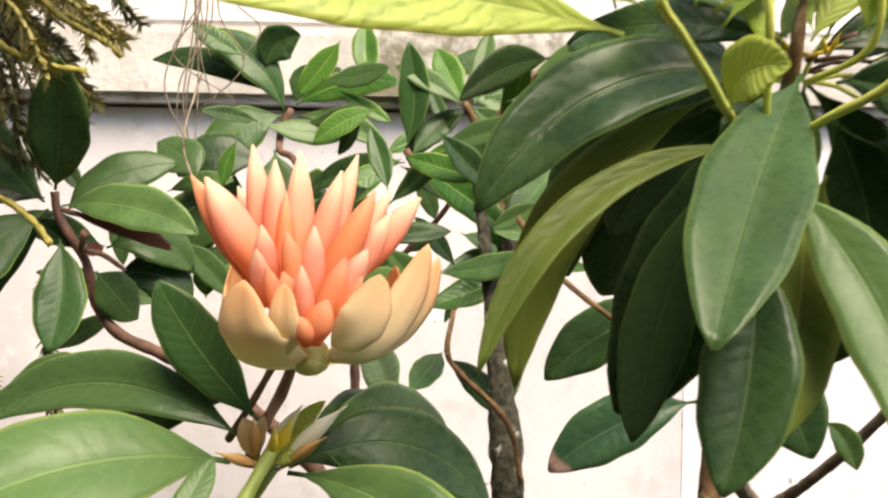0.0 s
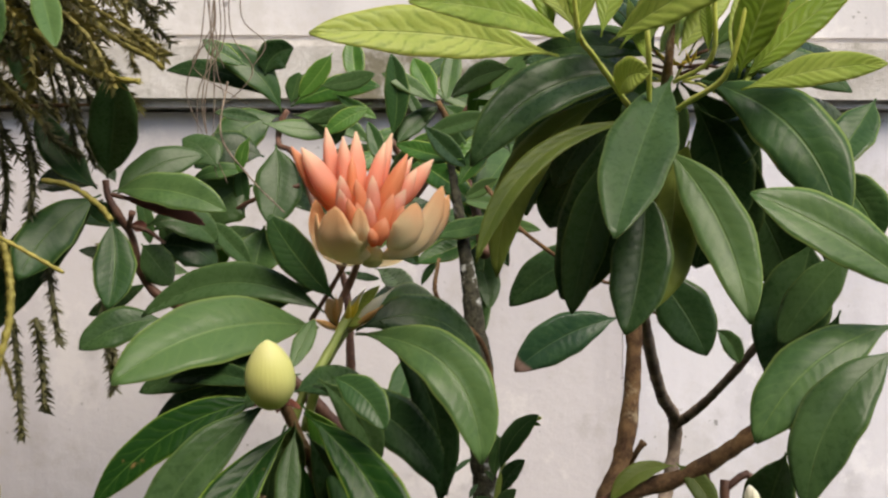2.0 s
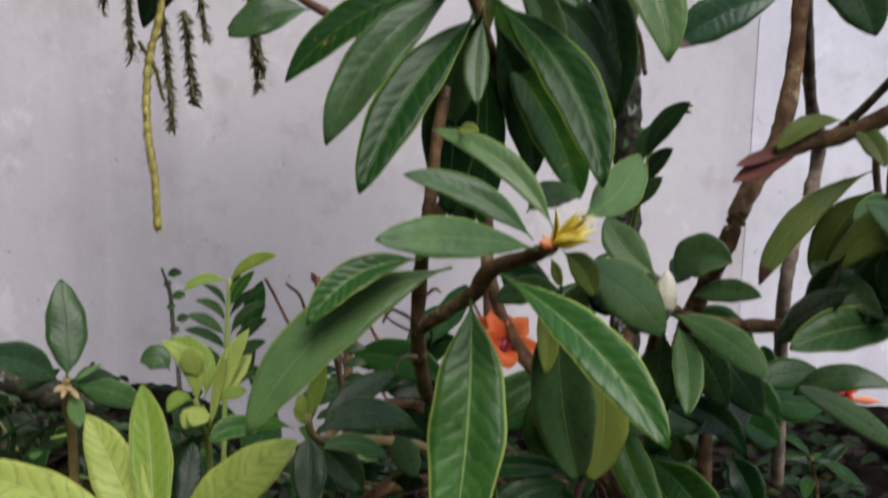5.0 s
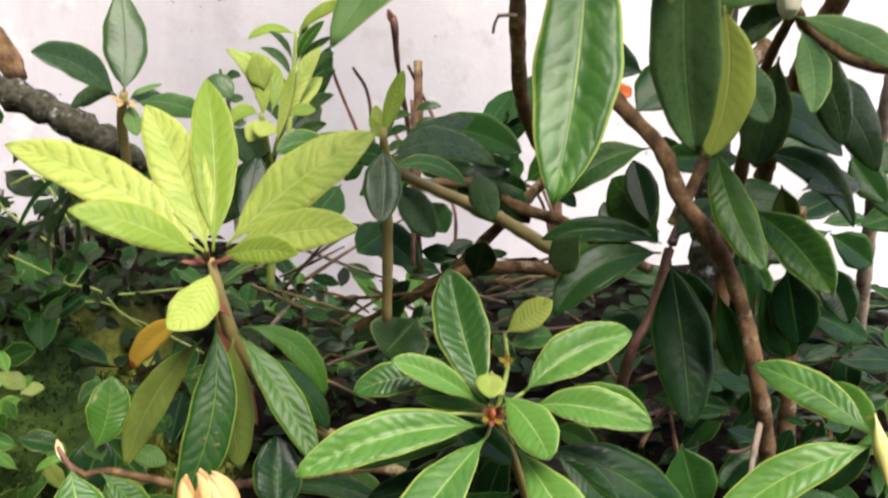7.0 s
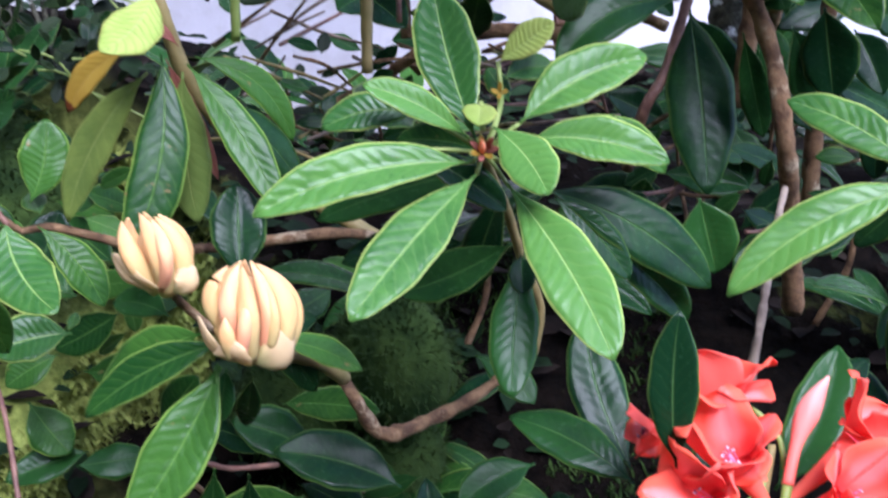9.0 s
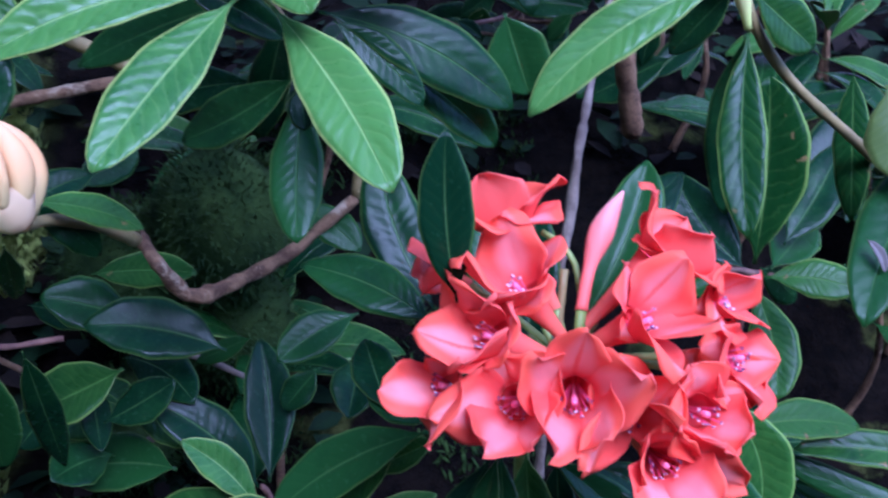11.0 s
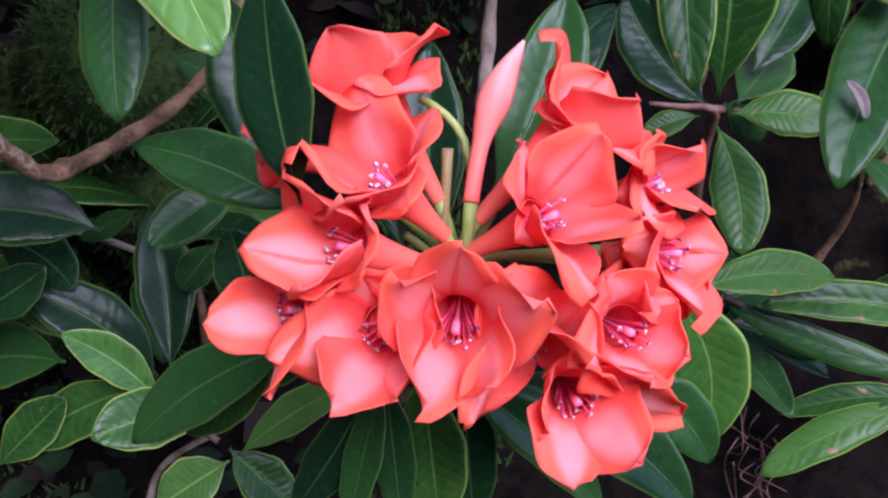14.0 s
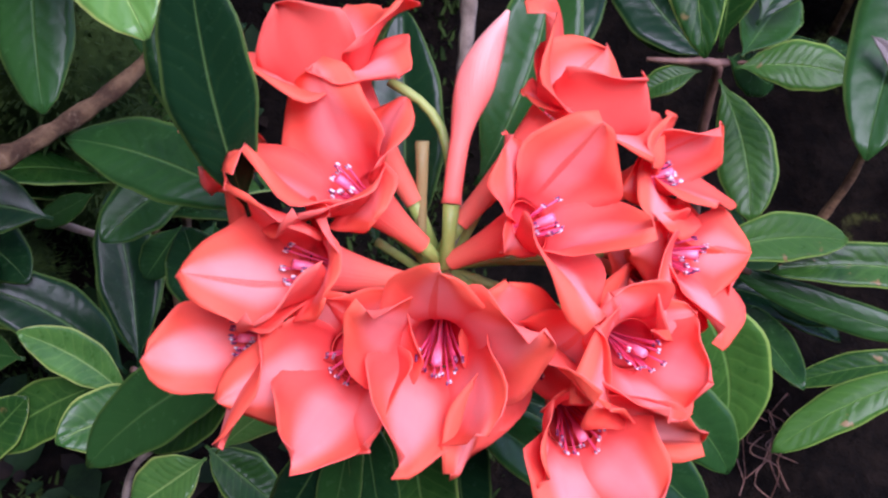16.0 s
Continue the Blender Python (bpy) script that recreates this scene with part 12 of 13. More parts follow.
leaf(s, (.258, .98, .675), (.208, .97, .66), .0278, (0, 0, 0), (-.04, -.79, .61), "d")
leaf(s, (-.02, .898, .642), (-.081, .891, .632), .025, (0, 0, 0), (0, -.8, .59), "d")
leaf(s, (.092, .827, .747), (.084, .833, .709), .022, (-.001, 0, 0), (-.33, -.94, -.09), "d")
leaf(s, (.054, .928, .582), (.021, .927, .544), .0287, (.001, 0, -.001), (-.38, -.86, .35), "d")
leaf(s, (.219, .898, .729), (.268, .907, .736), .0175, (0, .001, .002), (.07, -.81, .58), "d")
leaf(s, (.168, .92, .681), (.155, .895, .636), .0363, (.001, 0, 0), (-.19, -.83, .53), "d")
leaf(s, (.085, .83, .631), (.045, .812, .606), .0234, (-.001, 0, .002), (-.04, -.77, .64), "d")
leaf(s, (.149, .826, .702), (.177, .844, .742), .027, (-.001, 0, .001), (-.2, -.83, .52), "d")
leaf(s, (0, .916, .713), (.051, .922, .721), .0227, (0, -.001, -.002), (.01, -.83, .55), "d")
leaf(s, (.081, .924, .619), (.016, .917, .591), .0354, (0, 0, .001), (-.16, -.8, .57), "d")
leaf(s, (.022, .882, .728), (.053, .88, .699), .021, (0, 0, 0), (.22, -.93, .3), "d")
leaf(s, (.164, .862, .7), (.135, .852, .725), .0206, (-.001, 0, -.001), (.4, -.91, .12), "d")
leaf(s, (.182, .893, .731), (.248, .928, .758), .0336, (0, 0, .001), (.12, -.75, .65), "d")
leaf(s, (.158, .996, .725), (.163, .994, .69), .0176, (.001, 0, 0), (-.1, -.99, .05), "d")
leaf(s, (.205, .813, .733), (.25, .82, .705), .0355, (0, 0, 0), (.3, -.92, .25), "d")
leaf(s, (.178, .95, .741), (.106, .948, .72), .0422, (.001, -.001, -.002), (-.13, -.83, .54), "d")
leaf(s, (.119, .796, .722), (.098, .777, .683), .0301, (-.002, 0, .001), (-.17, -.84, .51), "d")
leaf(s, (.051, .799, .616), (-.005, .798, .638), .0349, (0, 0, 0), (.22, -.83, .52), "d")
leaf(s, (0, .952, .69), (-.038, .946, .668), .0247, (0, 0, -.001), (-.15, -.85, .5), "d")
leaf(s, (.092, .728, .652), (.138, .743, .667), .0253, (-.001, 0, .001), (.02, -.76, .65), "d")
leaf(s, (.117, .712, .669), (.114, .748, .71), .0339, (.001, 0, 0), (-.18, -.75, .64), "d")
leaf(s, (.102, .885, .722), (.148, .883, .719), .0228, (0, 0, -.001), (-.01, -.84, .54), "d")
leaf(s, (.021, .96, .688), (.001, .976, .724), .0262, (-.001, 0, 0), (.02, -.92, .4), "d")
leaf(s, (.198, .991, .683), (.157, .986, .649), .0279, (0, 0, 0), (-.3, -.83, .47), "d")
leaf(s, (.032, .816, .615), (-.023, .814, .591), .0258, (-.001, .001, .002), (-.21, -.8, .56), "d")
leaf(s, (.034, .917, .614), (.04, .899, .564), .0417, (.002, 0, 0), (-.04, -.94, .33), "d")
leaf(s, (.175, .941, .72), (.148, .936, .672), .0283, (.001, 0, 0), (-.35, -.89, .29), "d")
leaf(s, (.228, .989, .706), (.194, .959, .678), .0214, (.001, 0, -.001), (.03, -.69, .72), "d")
stem(s, "stem", "bark", (.055, .829, .69, .003), (.079, .827, .62, .0036), (.099, .832, .511, .0043))

s = shoot("root_tangle", "thin curled roots in the shade under the truss", 0.2332, 0.4144, 0.3008, "roots", "")
stem(s, "root", "twig", (.216, .415, .267, .0005), (.229, .432, .221, .0004), (.221, .41, .235, .0004), (.214, .397, .235, .0004), lump=0.05)
stem(s, "root", "twig", (.235, .457, .271, .0005), (.226, .436, .276, .0004), (.232, .443, .255, .0004), (.236, .43, .261, .0004), lump=0.05)
stem(s, "root", "twig", (.221, .442, .289, .0005), (.221, .447, .267, .0004), (.229, .432, .27, .0004), (.222, .439, .25, .0004), lump=0.05)
stem(s, "root", "twig", (.243, .454, .268, .0005), (.236, .448, .256, .0004), (.244, .422, .267, .0004), (.237, .438, .24, .0004), lump=0.05)
stem(s, "root", "twig", (.229, .428, .266, .0005), (.228, .432, .24, .0004), (.241, .423, .239, .0004), (.222, .411, .232, .0004), lump=0.05)
stem(s, "root", "twig", (.225, .447, .285, .0005), (.226, .44, .279, .0004), (.226, .428, .261, .0004), (.226, .446, .241, .0004), lump=0.05)
stem(s, "root", "twig", (.262, .439, .289, .0005), (.278, .442, .267, .0004), (.28, .444, .247, .0004), (.27, .429, .258, .0004), lump=0.05)
stem(s, "root", "twig", (.242, .435, .25, .0005), (.24, .42, .248, .0004), (.235, .417, .246, .0004), (.247, .415, .215, .0004), lump=0.05)
stem(s, "root", "twig", (.239, .438, .262, .0005), (.238, .422, .264, .0004), (.237, .418, .244, .0004), (.242, .415, .227, .0004), lump=0.05)
stem(s, "root", "twig", (.244, .434, .237, .0005), (.235, .419, .236, .0004), (.227, .408, .23, .0004), (.251, .404, .205, .0004), lump=0.05)
stem(s, "root", "twig", (.238, .433, .245, .0005), (.22, .409, .26, .0004), (.244, .416, .232, .0004), (.242, .413, .201, .0004), lump=0.05)
stem(s, "root", "twig", (.244, .413, .257, .0005), (.239, .411, .247, .0004), (.245, .404, .231, .0004), (.249, .406, .223, .0004), lump=0.05)
stem(s, "root", "twig", (.257, .453, .258, .0005), (.246, .447, .248, .0004), (.247, .445, .24, .0004), (.248, .425, .251, .0004), lump=0.05)
stem(s, "root", "twig", (.225, .436, .266, .0005), (.216, .426, .263, .0004), (.224, .443, .226, .0004), (.229, .425, .209, .0004), lump=0.05)
stem(s, "root", "twig", (.246, .432, .268, .0005), (.258, .441, .243, .0004), (.229, .41, .263, .0004), (.261, .427, .222, .0004), lump=0.05)
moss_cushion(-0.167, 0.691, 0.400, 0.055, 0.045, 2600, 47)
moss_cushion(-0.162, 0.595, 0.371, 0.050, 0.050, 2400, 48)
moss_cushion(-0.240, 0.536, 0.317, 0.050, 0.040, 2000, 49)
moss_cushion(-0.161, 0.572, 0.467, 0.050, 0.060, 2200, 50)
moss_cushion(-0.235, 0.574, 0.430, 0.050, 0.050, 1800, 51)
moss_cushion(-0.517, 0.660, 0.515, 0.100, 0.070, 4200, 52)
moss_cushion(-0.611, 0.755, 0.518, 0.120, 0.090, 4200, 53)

s = shoot("flower_truss", "full rounded truss of coral-red funnel flowers with purple anthers", 0.0360, 0.2307, 0.5768, "flower", "")
trumpet(s, (.0326, .2181, .5949), (.0174, .2191, .6126), ((-.0035, .2060, .6340), (.0071, .1953, .6242), (.0218, .2015, .6168), (.0294, .2261, .6320), (.0092, .2296, .6368)), 3, wide=1.2)
trumpet(s, (.0315, .2289, .5994), (.0154, .2467, .6252), ((-0.0040, 0.2344, 0.6366), (0.0039, 0.2537, 0.6416), (.0167, .2692, .6337), (.0300, .2509, .6450), (.0295, .2310, .6346)), 4, wide=1.5)
trumpet(s, (.0292, .2095, .5907), (.0068, .2044, .6029), ((-.0088, .2059, .6244), (.0119, .2000, .6195), (-.0195, .1977, .6099), (-.0053, .1868, .6065), (.0104, .1881, .6077)), 5, wide=1.25)
trumpet(s, (.0058, .2137, .5705), (-.0090, .2033, .5831), ((-.0302, .1943, .5892), (-.0162, .2081, .5907), (-.0181, .1778, .5771), (-.0110, .1922, .5748), (-.0050, .2129, .5839)), 6)
trumpet(s, (.0213, .2158, .5709), (.0152, .1946, .5825), ((-.0135, .1812, .5847), (.0030, .1622, .5879), (.0166, .1660, .5865), (.0271, .1886, .6032), (.0043, .1972, .5993)), 7)
trumpet(s, (.0380, .2214, .5799), (.0340, .1891, .5886), ((.0348, .1784, .6205), (.0198, .1805, .6098), (.0262, .1592, .5903), (.0405, .1615, .5922), (.0521, .1699, .6084)), 8)
trumpet(s, (.0396, .2200, .5876), (.0591, .2117, .6047), ((.0543, .2160, .6261), (.0737, .2133, .6278), (.0807, .1926, .6162), (.0666, .1778, .6044), (.0503, .2020, .6041)), 9)
trumpet(s, (.0421, .2255, .5948), (.0684, .2368, .6183), ((.0659, .2347, .6452), (.0806, .2473, .6280), (.0852, .2314, .6303), (.0859, .2157, .6169), (.0585, .2315, .6271)), 10, wide=1.35)
trumpet(s, (.0756, .2359, .5915), (.0929, .2324, .6005), ((.0938, .2331, .6167), (.1061, .2313, .6117), (.1034, .2189, .6035), (.0870, .2124, .6023), (.0805, .2227, .6040)), 11, wide=1.25)
trumpet(s, (.0803, .2310, .5780), (.0972, .2197, .5852), ((.0976, .2279, .5960), (.1128, .2172, .5852), (.1017, .1962, .5818), (.0853, .1933, .5853), (.0815, .2122, .5937)), 12, wide=1.2)
trumpet(s, (.0721, .2206, .5641), (.0806, .1957, .5778), ((.0935, .1807, .5808), (.0940, .1966, .5856), (.0736, .1876, .6002), (.0674, .1712, .5876), (.0835, .1734, .5808)), 13)
trumpet(s, (.0476, .2202, .5727), (.0525, .1964, .5766), ((.0515, .1920, .6016), (.0664, .1846, .5968), (.0623, .1658, .5885), (.0377, .1625, .5783), (.0322, .1934, .5729)), 14)
trumpet(s, (.0624, .2116, .5531), (.0652, .1819, .5669), ((.0558, .1654, .5700), (.0627, .1555, .5629), (.0781, .1580, .5663), (.0970, .1850, .5524), (.0698, .1727, .5826)), 15)
trumpet(s, (.0802, .2369, .5692), (.0904, .2245, .5729), ((.0799, .2252, .5835), (.0987, .2279, .5862), (.1070, .2136, .5785), (.0914, .2043, .5720), (.0763, .2080, .5781)), 16)
trumpet(s, (.0001, .2497, .5981), (-.0125, .2436, .6071), ((-.0233, .2387, .6187), (-.0180, .2310, .6120), (-.0115, .2326, .6048), (-.0056, .2524, .6038), (-.0166, .2568, .6105)), 17)
stem(s, "pedicel", "stalk", (.036, .2307, .5768, .0017), (.0369, .2242, .5828, .0015), (.0320, .2181, .5957, .0019), lump=0.03)
stem(s, "pedicel", "stalk", (.036, .2307, .5768, .0017), (.0356, .2278, .5852, .0015), (.0310, .2294, .6001, .0019), lump=0.03)
stem(s, "pedicel", "stalk", (.036, .2307, .5768, .0017), (.0360, .2209, .5819, .0015), (.0283, .2093, .5911, .0019), lump=0.03)
stem(s, "pedicel", "stalk", (.036, .2307, .5768, .0017), (.0236, .2241, .5714, .0015), (.0051, .2133, .5711, .0019), lump=0.03)
stem(s, "pedicel", "stalk", (.036, .2307, .5768, .0017), (.0296, .2266, .5720, .0015), (.0211, .2149, .5714, .0019), lump=0.03)
stem(s, "pedicel", "stalk", (.036, .2307, .5768, .0017), (.0375, .2299, .5773, .0015), (.0379, .2205, .5802, .0019), lump=0.03)
stem(s, "pedicel", "stalk", (.036, .2307, .5768, .0017), (.0349, .2266, .5797, .0015), (.0403, .2197, .5883, .0019), lump=0.03)
stem(s, "pedicel", "stalk", (.036, .2307, .5768, .0017), (.0362, .2269, .5833, .0015), (.0428, .2258, .5954, .0019), lump=0.03)
stem(s, "pedicel", "stalk", (.036, .2307, .5768, .0017), (.0523, .2340, .5824, .0015), (.0764, .2357, .5920, .0019), lump=0.03)
stem(s, "pedicel", "stalk", (.036, .2307, .5768, .0017), (.0550, .2329, .5760, .0015), (.0811, .2305, .5783, .0019), lump=0.03)
stem(s, "pedicel", "stalk", (.036, .2307, .5768, .0017), (.0529, .2290, .5686, .0015), (.0724, .2197, .5645, .0019), lump=0.03)
stem(s, "pedicel", "stalk", (.036, .2307, .5768, .0017), (.0410, .2293, .5741, .0015), (.0478, .2193, .5728, .0019), lump=0.03)
stem(s, "pedicel", "stalk", (.036, .2307, .5768, .0017), (.0489, .2247, .5633, .0015), (.0625, .2107, .5535, .0019), lump=0.03)
stem(s, "pedicel", "stalk", (.036, .2307, .5768, .0017), (.0556, .2368, .5721, .0015), (.0808, .2361, .5694, .0019), lump=0.03)
stem(s, "pedicel", "stalk", (.036, .2307, .5768, .0017), (.0211, .2416, .5853, .0015), (-.0006, .2493, .5987, .0019), lump=0.03)
closed_flower(s, (.0402, .2252, .6011), (.0572, .2554, .6353), .0051)
stem(s, "pedicel", "stalk", (.036, .2307, .5768, .0018), (.0382, .2205, .5882, .0017), (.0402, .2252, .6011, .0019))
stem(s, "pedicel", "stalk", (.0273, .2532, .6191, .0013), (.0345, .2491, .6156, .0013), (.0394, .2435, .6103, .0013), (.0412, .2357, .6022, .0013))
stem(s, "dry_pedicel", "olive", (.0324, .2246, .5871, .0012), (.0332, .2293, .5999, .0015), (.0343, .2355, .6127, .0018), label="dry pale brown stub where a flower fell")
stem(s, "pedicel", "stalk", (.0358, .2269, .5755, .0011), (.0275, .2291, .5913, .0012), lump=0.03)
stem(s, "pedicel", "stalk", (.0373, .2268, .5754, .0011), (.0467, .2304, .5932, .0012), lump=0.03)
stem(s, "pedicel", "stalk", (.0365, .2264, .5749, .0011), (.0215, .2272, .5893, .0012), lump=0.03)

s = shoot("tassel_fern", "hanging tassel fern with dark bristly strands and yellow spore spikes", -0.4439, 0.8727, 1.5514, "fern", "")
strand(s, [(-0.471, 0.796, 1.400), (-0.439, 0.775, 1.377), (-0.411, 0.764, 1.330)], 0.0022, 0.0120, FERN, "strand", 1100, 1)
strand(s, [(-0.483, 0.974, 1.552), (-0.424, 0.952, 1.523), (-0.361, 0.940, 1.490)], 0.0022, 0.0111, FERN_Y, "strand", 1100, 2)
strand(s, [(-0.444, 0.836, 1.421), (-0.375, 0.814, 1.399), (-0.339, 0.803, 1.377)], 0.0022, 0.0141, FERN_Y, "strand", 1100, 3)
strand(s, [(-0.412, 0.927, 1.564), (-0.343, 0.905, 1.521), (-0.304, 0.895, 1.464)], 0.0022, 0.0117, FERN_Y, "strand", 1100, 4)
strand(s, [(-0.331, 0.908, 1.526), (-0.298, 0.887, 1.490), (-0.287, 0.877, 1.431)], 0.0022, 0.0124, FERN_Y, "strand", 1100, 5)
strand(s, [(-0.393, 0.893, 1.476), (-0.352, 0.872, 1.406), (-0.312, 0.861, 1.336)], 0.0022, 0.0136, FERN, "strand", 1100, 7)
strand(s, [(-0.523, 0.830, 1.419), (-0.482, 0.809, 1.370), (-0.444, 0.798, 1.324)], 0.0022, 0.0127, FERN_Y, "strand", 1100, 8)
strand(s, [(-0.432, 0.815, 1.520), (-0.393, 0.794, 1.457), (-0.363, 0.784, 1.393)], 0.0022, 0.0143, FERN, "strand", 1100, 9)
strand(s, [(-0.548, 0.961, 1.478), (-0.487, 0.939, 1.461), (-0.434, 0.927, 1.441)], 0.0022, 0.0132, FERN_Y, "strand", 1100, 10)
strand(s, [(-0.446, 0.842, 1.515), (-0.406, 0.822, 1.471), (-0.364, 0.810, 1.429)], 0.0022, 0.0115, FERN, "strand", 1100, 11)
strand(s, [(-0.526, 1.012, 1.480), (-0.485, 0.991, 1.424), (-0.439, 0.980, 1.370)], 0.0022, 0.0117, FERN_Y, "strand", 1100, 12)
strand(s, [(-0.381, 0.772, 1.437), (-0.346, 0.752, 1.392), (-0.336, 0.742, 1.344)], 0.0022, 0.0154, FERN_Y, "strand", 1100, 13)
strand(s, [(-0.538, 0.923, 1.424), (-0.471, 0.901, 1.408), (-0.418, 0.889, 1.380)], 0.0022, 0.0118, FERN_Y, "strand", 1100, 15)
strand(s, [(-0.441, 0.947, 1.545), (-0.389, 0.925, 1.517), (-0.360, 0.915, 1.478)], 0.0022, 0.0130, FERN_Y, "strand", 1100, 16)
strand(s, [(-0.537, 0.950, 1.602), (-0.465, 0.927, 1.583), (-0.416, 0.916, 1.549)], 0.0022, 0.0111, FERN_Y, "strand", 1100, 17)
strand(s, [(-0.460, 0.893, 1.605), (-0.402, 0.872, 1.537), (-0.365, 0.861, 1.468)], 0.0022, 0.0121, FERN, "strand", 1100, 18)
strand(s, [(-0.410, 0.990, 1.513), (-0.365, 0.969, 1.491), (-0.345, 0.959, 1.442)], 0.0022, 0.0159, FERN_Y, "strand", 1100, 19)
strand(s, [(-0.540, 1.002, 1.539), (-0.450, 0.980, 1.493), (-0.392, 0.968, 1.434)], 0.0022, 0.0141, FERN, "strand", 1100, 20)
strand(s, [(-0.359, 0.858, 1.551), (-0.277, 0.836, 1.527), (-0.226, 0.824, 1.481)], 0.0022, 0.0126, FERN_Y, "strand", 1100, 21)
strand(s, [(-0.432, 0.948, 1.458), (-0.386, 0.927, 1.400), (-0.368, 0.917, 1.327)], 0.0022, 0.0128, FERN_Y, "strand", 1100, 22)
strand(s, [(-0.406, 0.789, 1.483), (-0.334, 0.766, 1.448), (-0.284, 0.755, 1.410)], 0.0022, 0.0131, FERN_Y, "strand", 1100, 23)
strand(s, [(-0.357, 0.890, 1.567), (-0.325, 0.870, 1.530), (-0.297, 0.859, 1.471)], 0.0022, 0.0131, FERN_Y, "strand", 1100, 24)
strand(s, [(-0.381, 0.958, 1.516), (-0.303, 0.936, 1.473), (-0.251, 0.925, 1.422)], 0.0022, 0.0143, FERN, "strand", 1100, 26)
strand(s, [(-0.445, 0.982, 1.502), (-0.389, 0.960, 1.482), (-0.366, 0.950, 1.435)], 0.0022, 0.0115, FERN, "strand", 1100, 28)
strand(s, [(-0.376, 0.992, 1.512), (-0.304, 0.969, 1.501), (-0.262, 0.958, 1.472)], 0.0022, 0.0128, FERN, "strand", 1100, 29)
strand(s, [(-0.346, 0.841, 1.458), (-0.288, 0.820, 1.426), (-0.238, 0.808, 1.387)], 0.0022, 0.0136, FERN_Y, "strand", 1100, 30)
strand(s, [(-0.376, 0.864, 1.542), (-0.328, 0.842, 1.526), (-0.291, 0.831, 1.490)], 0.0022, 0.0115, FERN_Y, "strand", 1100, 31)
strand(s, [(-0.451, 0.785, 1.549), (-0.380, 0.763, 1.530), (-0.325, 0.751, 1.495)], 0.0022, 0.0151, FERN, "strand", 1100, 32)
strand(s, [(-0.494, 0.911, 1.441), (-0.421, 0.889, 1.406), (-0.380, 0.878, 1.345)], 0.0022, 0.0157, FERN_Y, "strand", 1100, 33)
strand(s, [(-0.444, 0.788, 1.506), (-0.402, 0.767, 1.473), (-0.388, 0.757, 1.428)], 0.0022, 0.0141, FERN_Y, "strand", 1100, 34)
strand(s, [(-0.420, 0.976, 1.432), (-0.357, 0.954, 1.397), (-0.310, 0.943, 1.355)], 0.0022, 0.0144, FERN, "strand", 1100, 36)
strand(s, [(-0.543, 0.906, 1.449), (-0.499, 0.885, 1.394), (-0.487, 0.875, 1.334)], 0.0022, 0.0121, FERN, "strand", 1100, 37)
strand(s, [(-0.365, 0.866, 1.443), (-0.306, 0.844, 1.421), (-0.241, 0.832, 1.390)], 0.0022, 0.0157, FERN_Y, "strand", 1100, 38)
strand(s, [(-0.358, 0.790, 1.465), (-0.329, 0.769, 1.436), (-0.300, 0.758, 1.394)], 0.0022, 0.0116, FERN, "strand", 1100, 39)
strand(s, [(-0.509, 1.015, 1.523), (-0.428, 0.993, 1.497), (-0.341, 0.980, 1.455)], 0.0022, 0.0143, FERN, "strand", 1100, 40)
strand(s, [(-0.448, 0.815, 1.407), (-0.396, 0.794, 1.369), (-0.347, 0.782, 1.323)], 0.0022, 0.0127, FERN_Y, "strand", 1100, 41)
strand(s, [(-0.336, 0.803, 1.518), (-0.266, 0.781, 1.506), (-0.217, 0.769, 1.474)], 0.0022, 0.0126, FERN_Y, "strand", 1100, 42)
strand(s, [(-0.492, 0.847, 1.533), (-0.440, 0.826, 1.502), (-0.409, 0.815, 1.451)], 0.0022, 0.0149, FERN, "strand", 1100, 43)
strand(s, [(-0.451, 0.979, 1.598), (-0.374, 0.957, 1.562), (-0.310, 0.945, 1.509)], 0.0022, 0.0135, FERN, "strand", 1100, 44)
strand(s, [(-0.494, 0.919, 1.509), (-0.426, 0.897, 1.471), (-0.370, 0.886, 1.422)], 0.0022, 0.0129, FERN, "strand", 1100, 45)
strand(s, [(-0.356, 0.791, 1.553), (-0.319, 0.770, 1.521), (-0.306, 0.760, 1.472)], 0.0022, 0.0121, FERN, "strand", 1100, 46)
strand(s, [(-0.459, 0.784, 1.413), (-0.404, 0.762, 1.396), (-0.369, 0.751, 1.376)], 0.0022, 0.0126, FERN, "strand", 1100, 47)
strand(s, [(-0.344, 0.773, 1.439), (-0.293, 0.752, 1.396), (-0.265, 0.741, 1.348)], 0.0022, 0.0153, FERN_Y, "strand", 1100, 48)
strand(s, [(-0.482, 1.010, 1.557), (-0.412, 0.988, 1.488), (-0.374, 0.978, 1.410)], 0.0022, 0.0117, FERN_Y, "strand", 1100, 50)
strand(s, [(-0.396, 0.916, 1.427), (-0.327, 0.894, 1.390), (-0.278, 0.882, 1.348)], 0.0022, 0.0145, FERN_Y, "strand", 1100, 51)
strand(s, [(-0.534, 0.830, 1.587), (-0.490, 0.809, 1.545), (-0.455, 0.798, 1.489)], 0.0022, 0.0123, FERN, "strand", 1100, 52)
strand(s, [(-0.432, 0.941, 1.553), (-0.398, 0.920, 1.521), (-0.364, 0.909, 1.466)], 0.0022, 0.0143, FERN, "strand", 1100, 53)
strand(s, [(-0.381, 0.928, 1.530), (-0.321, 0.906, 1.493), (-0.257, 0.894, 1.448)], 0.0022, 0.0135, FERN, "strand", 1100, 54)
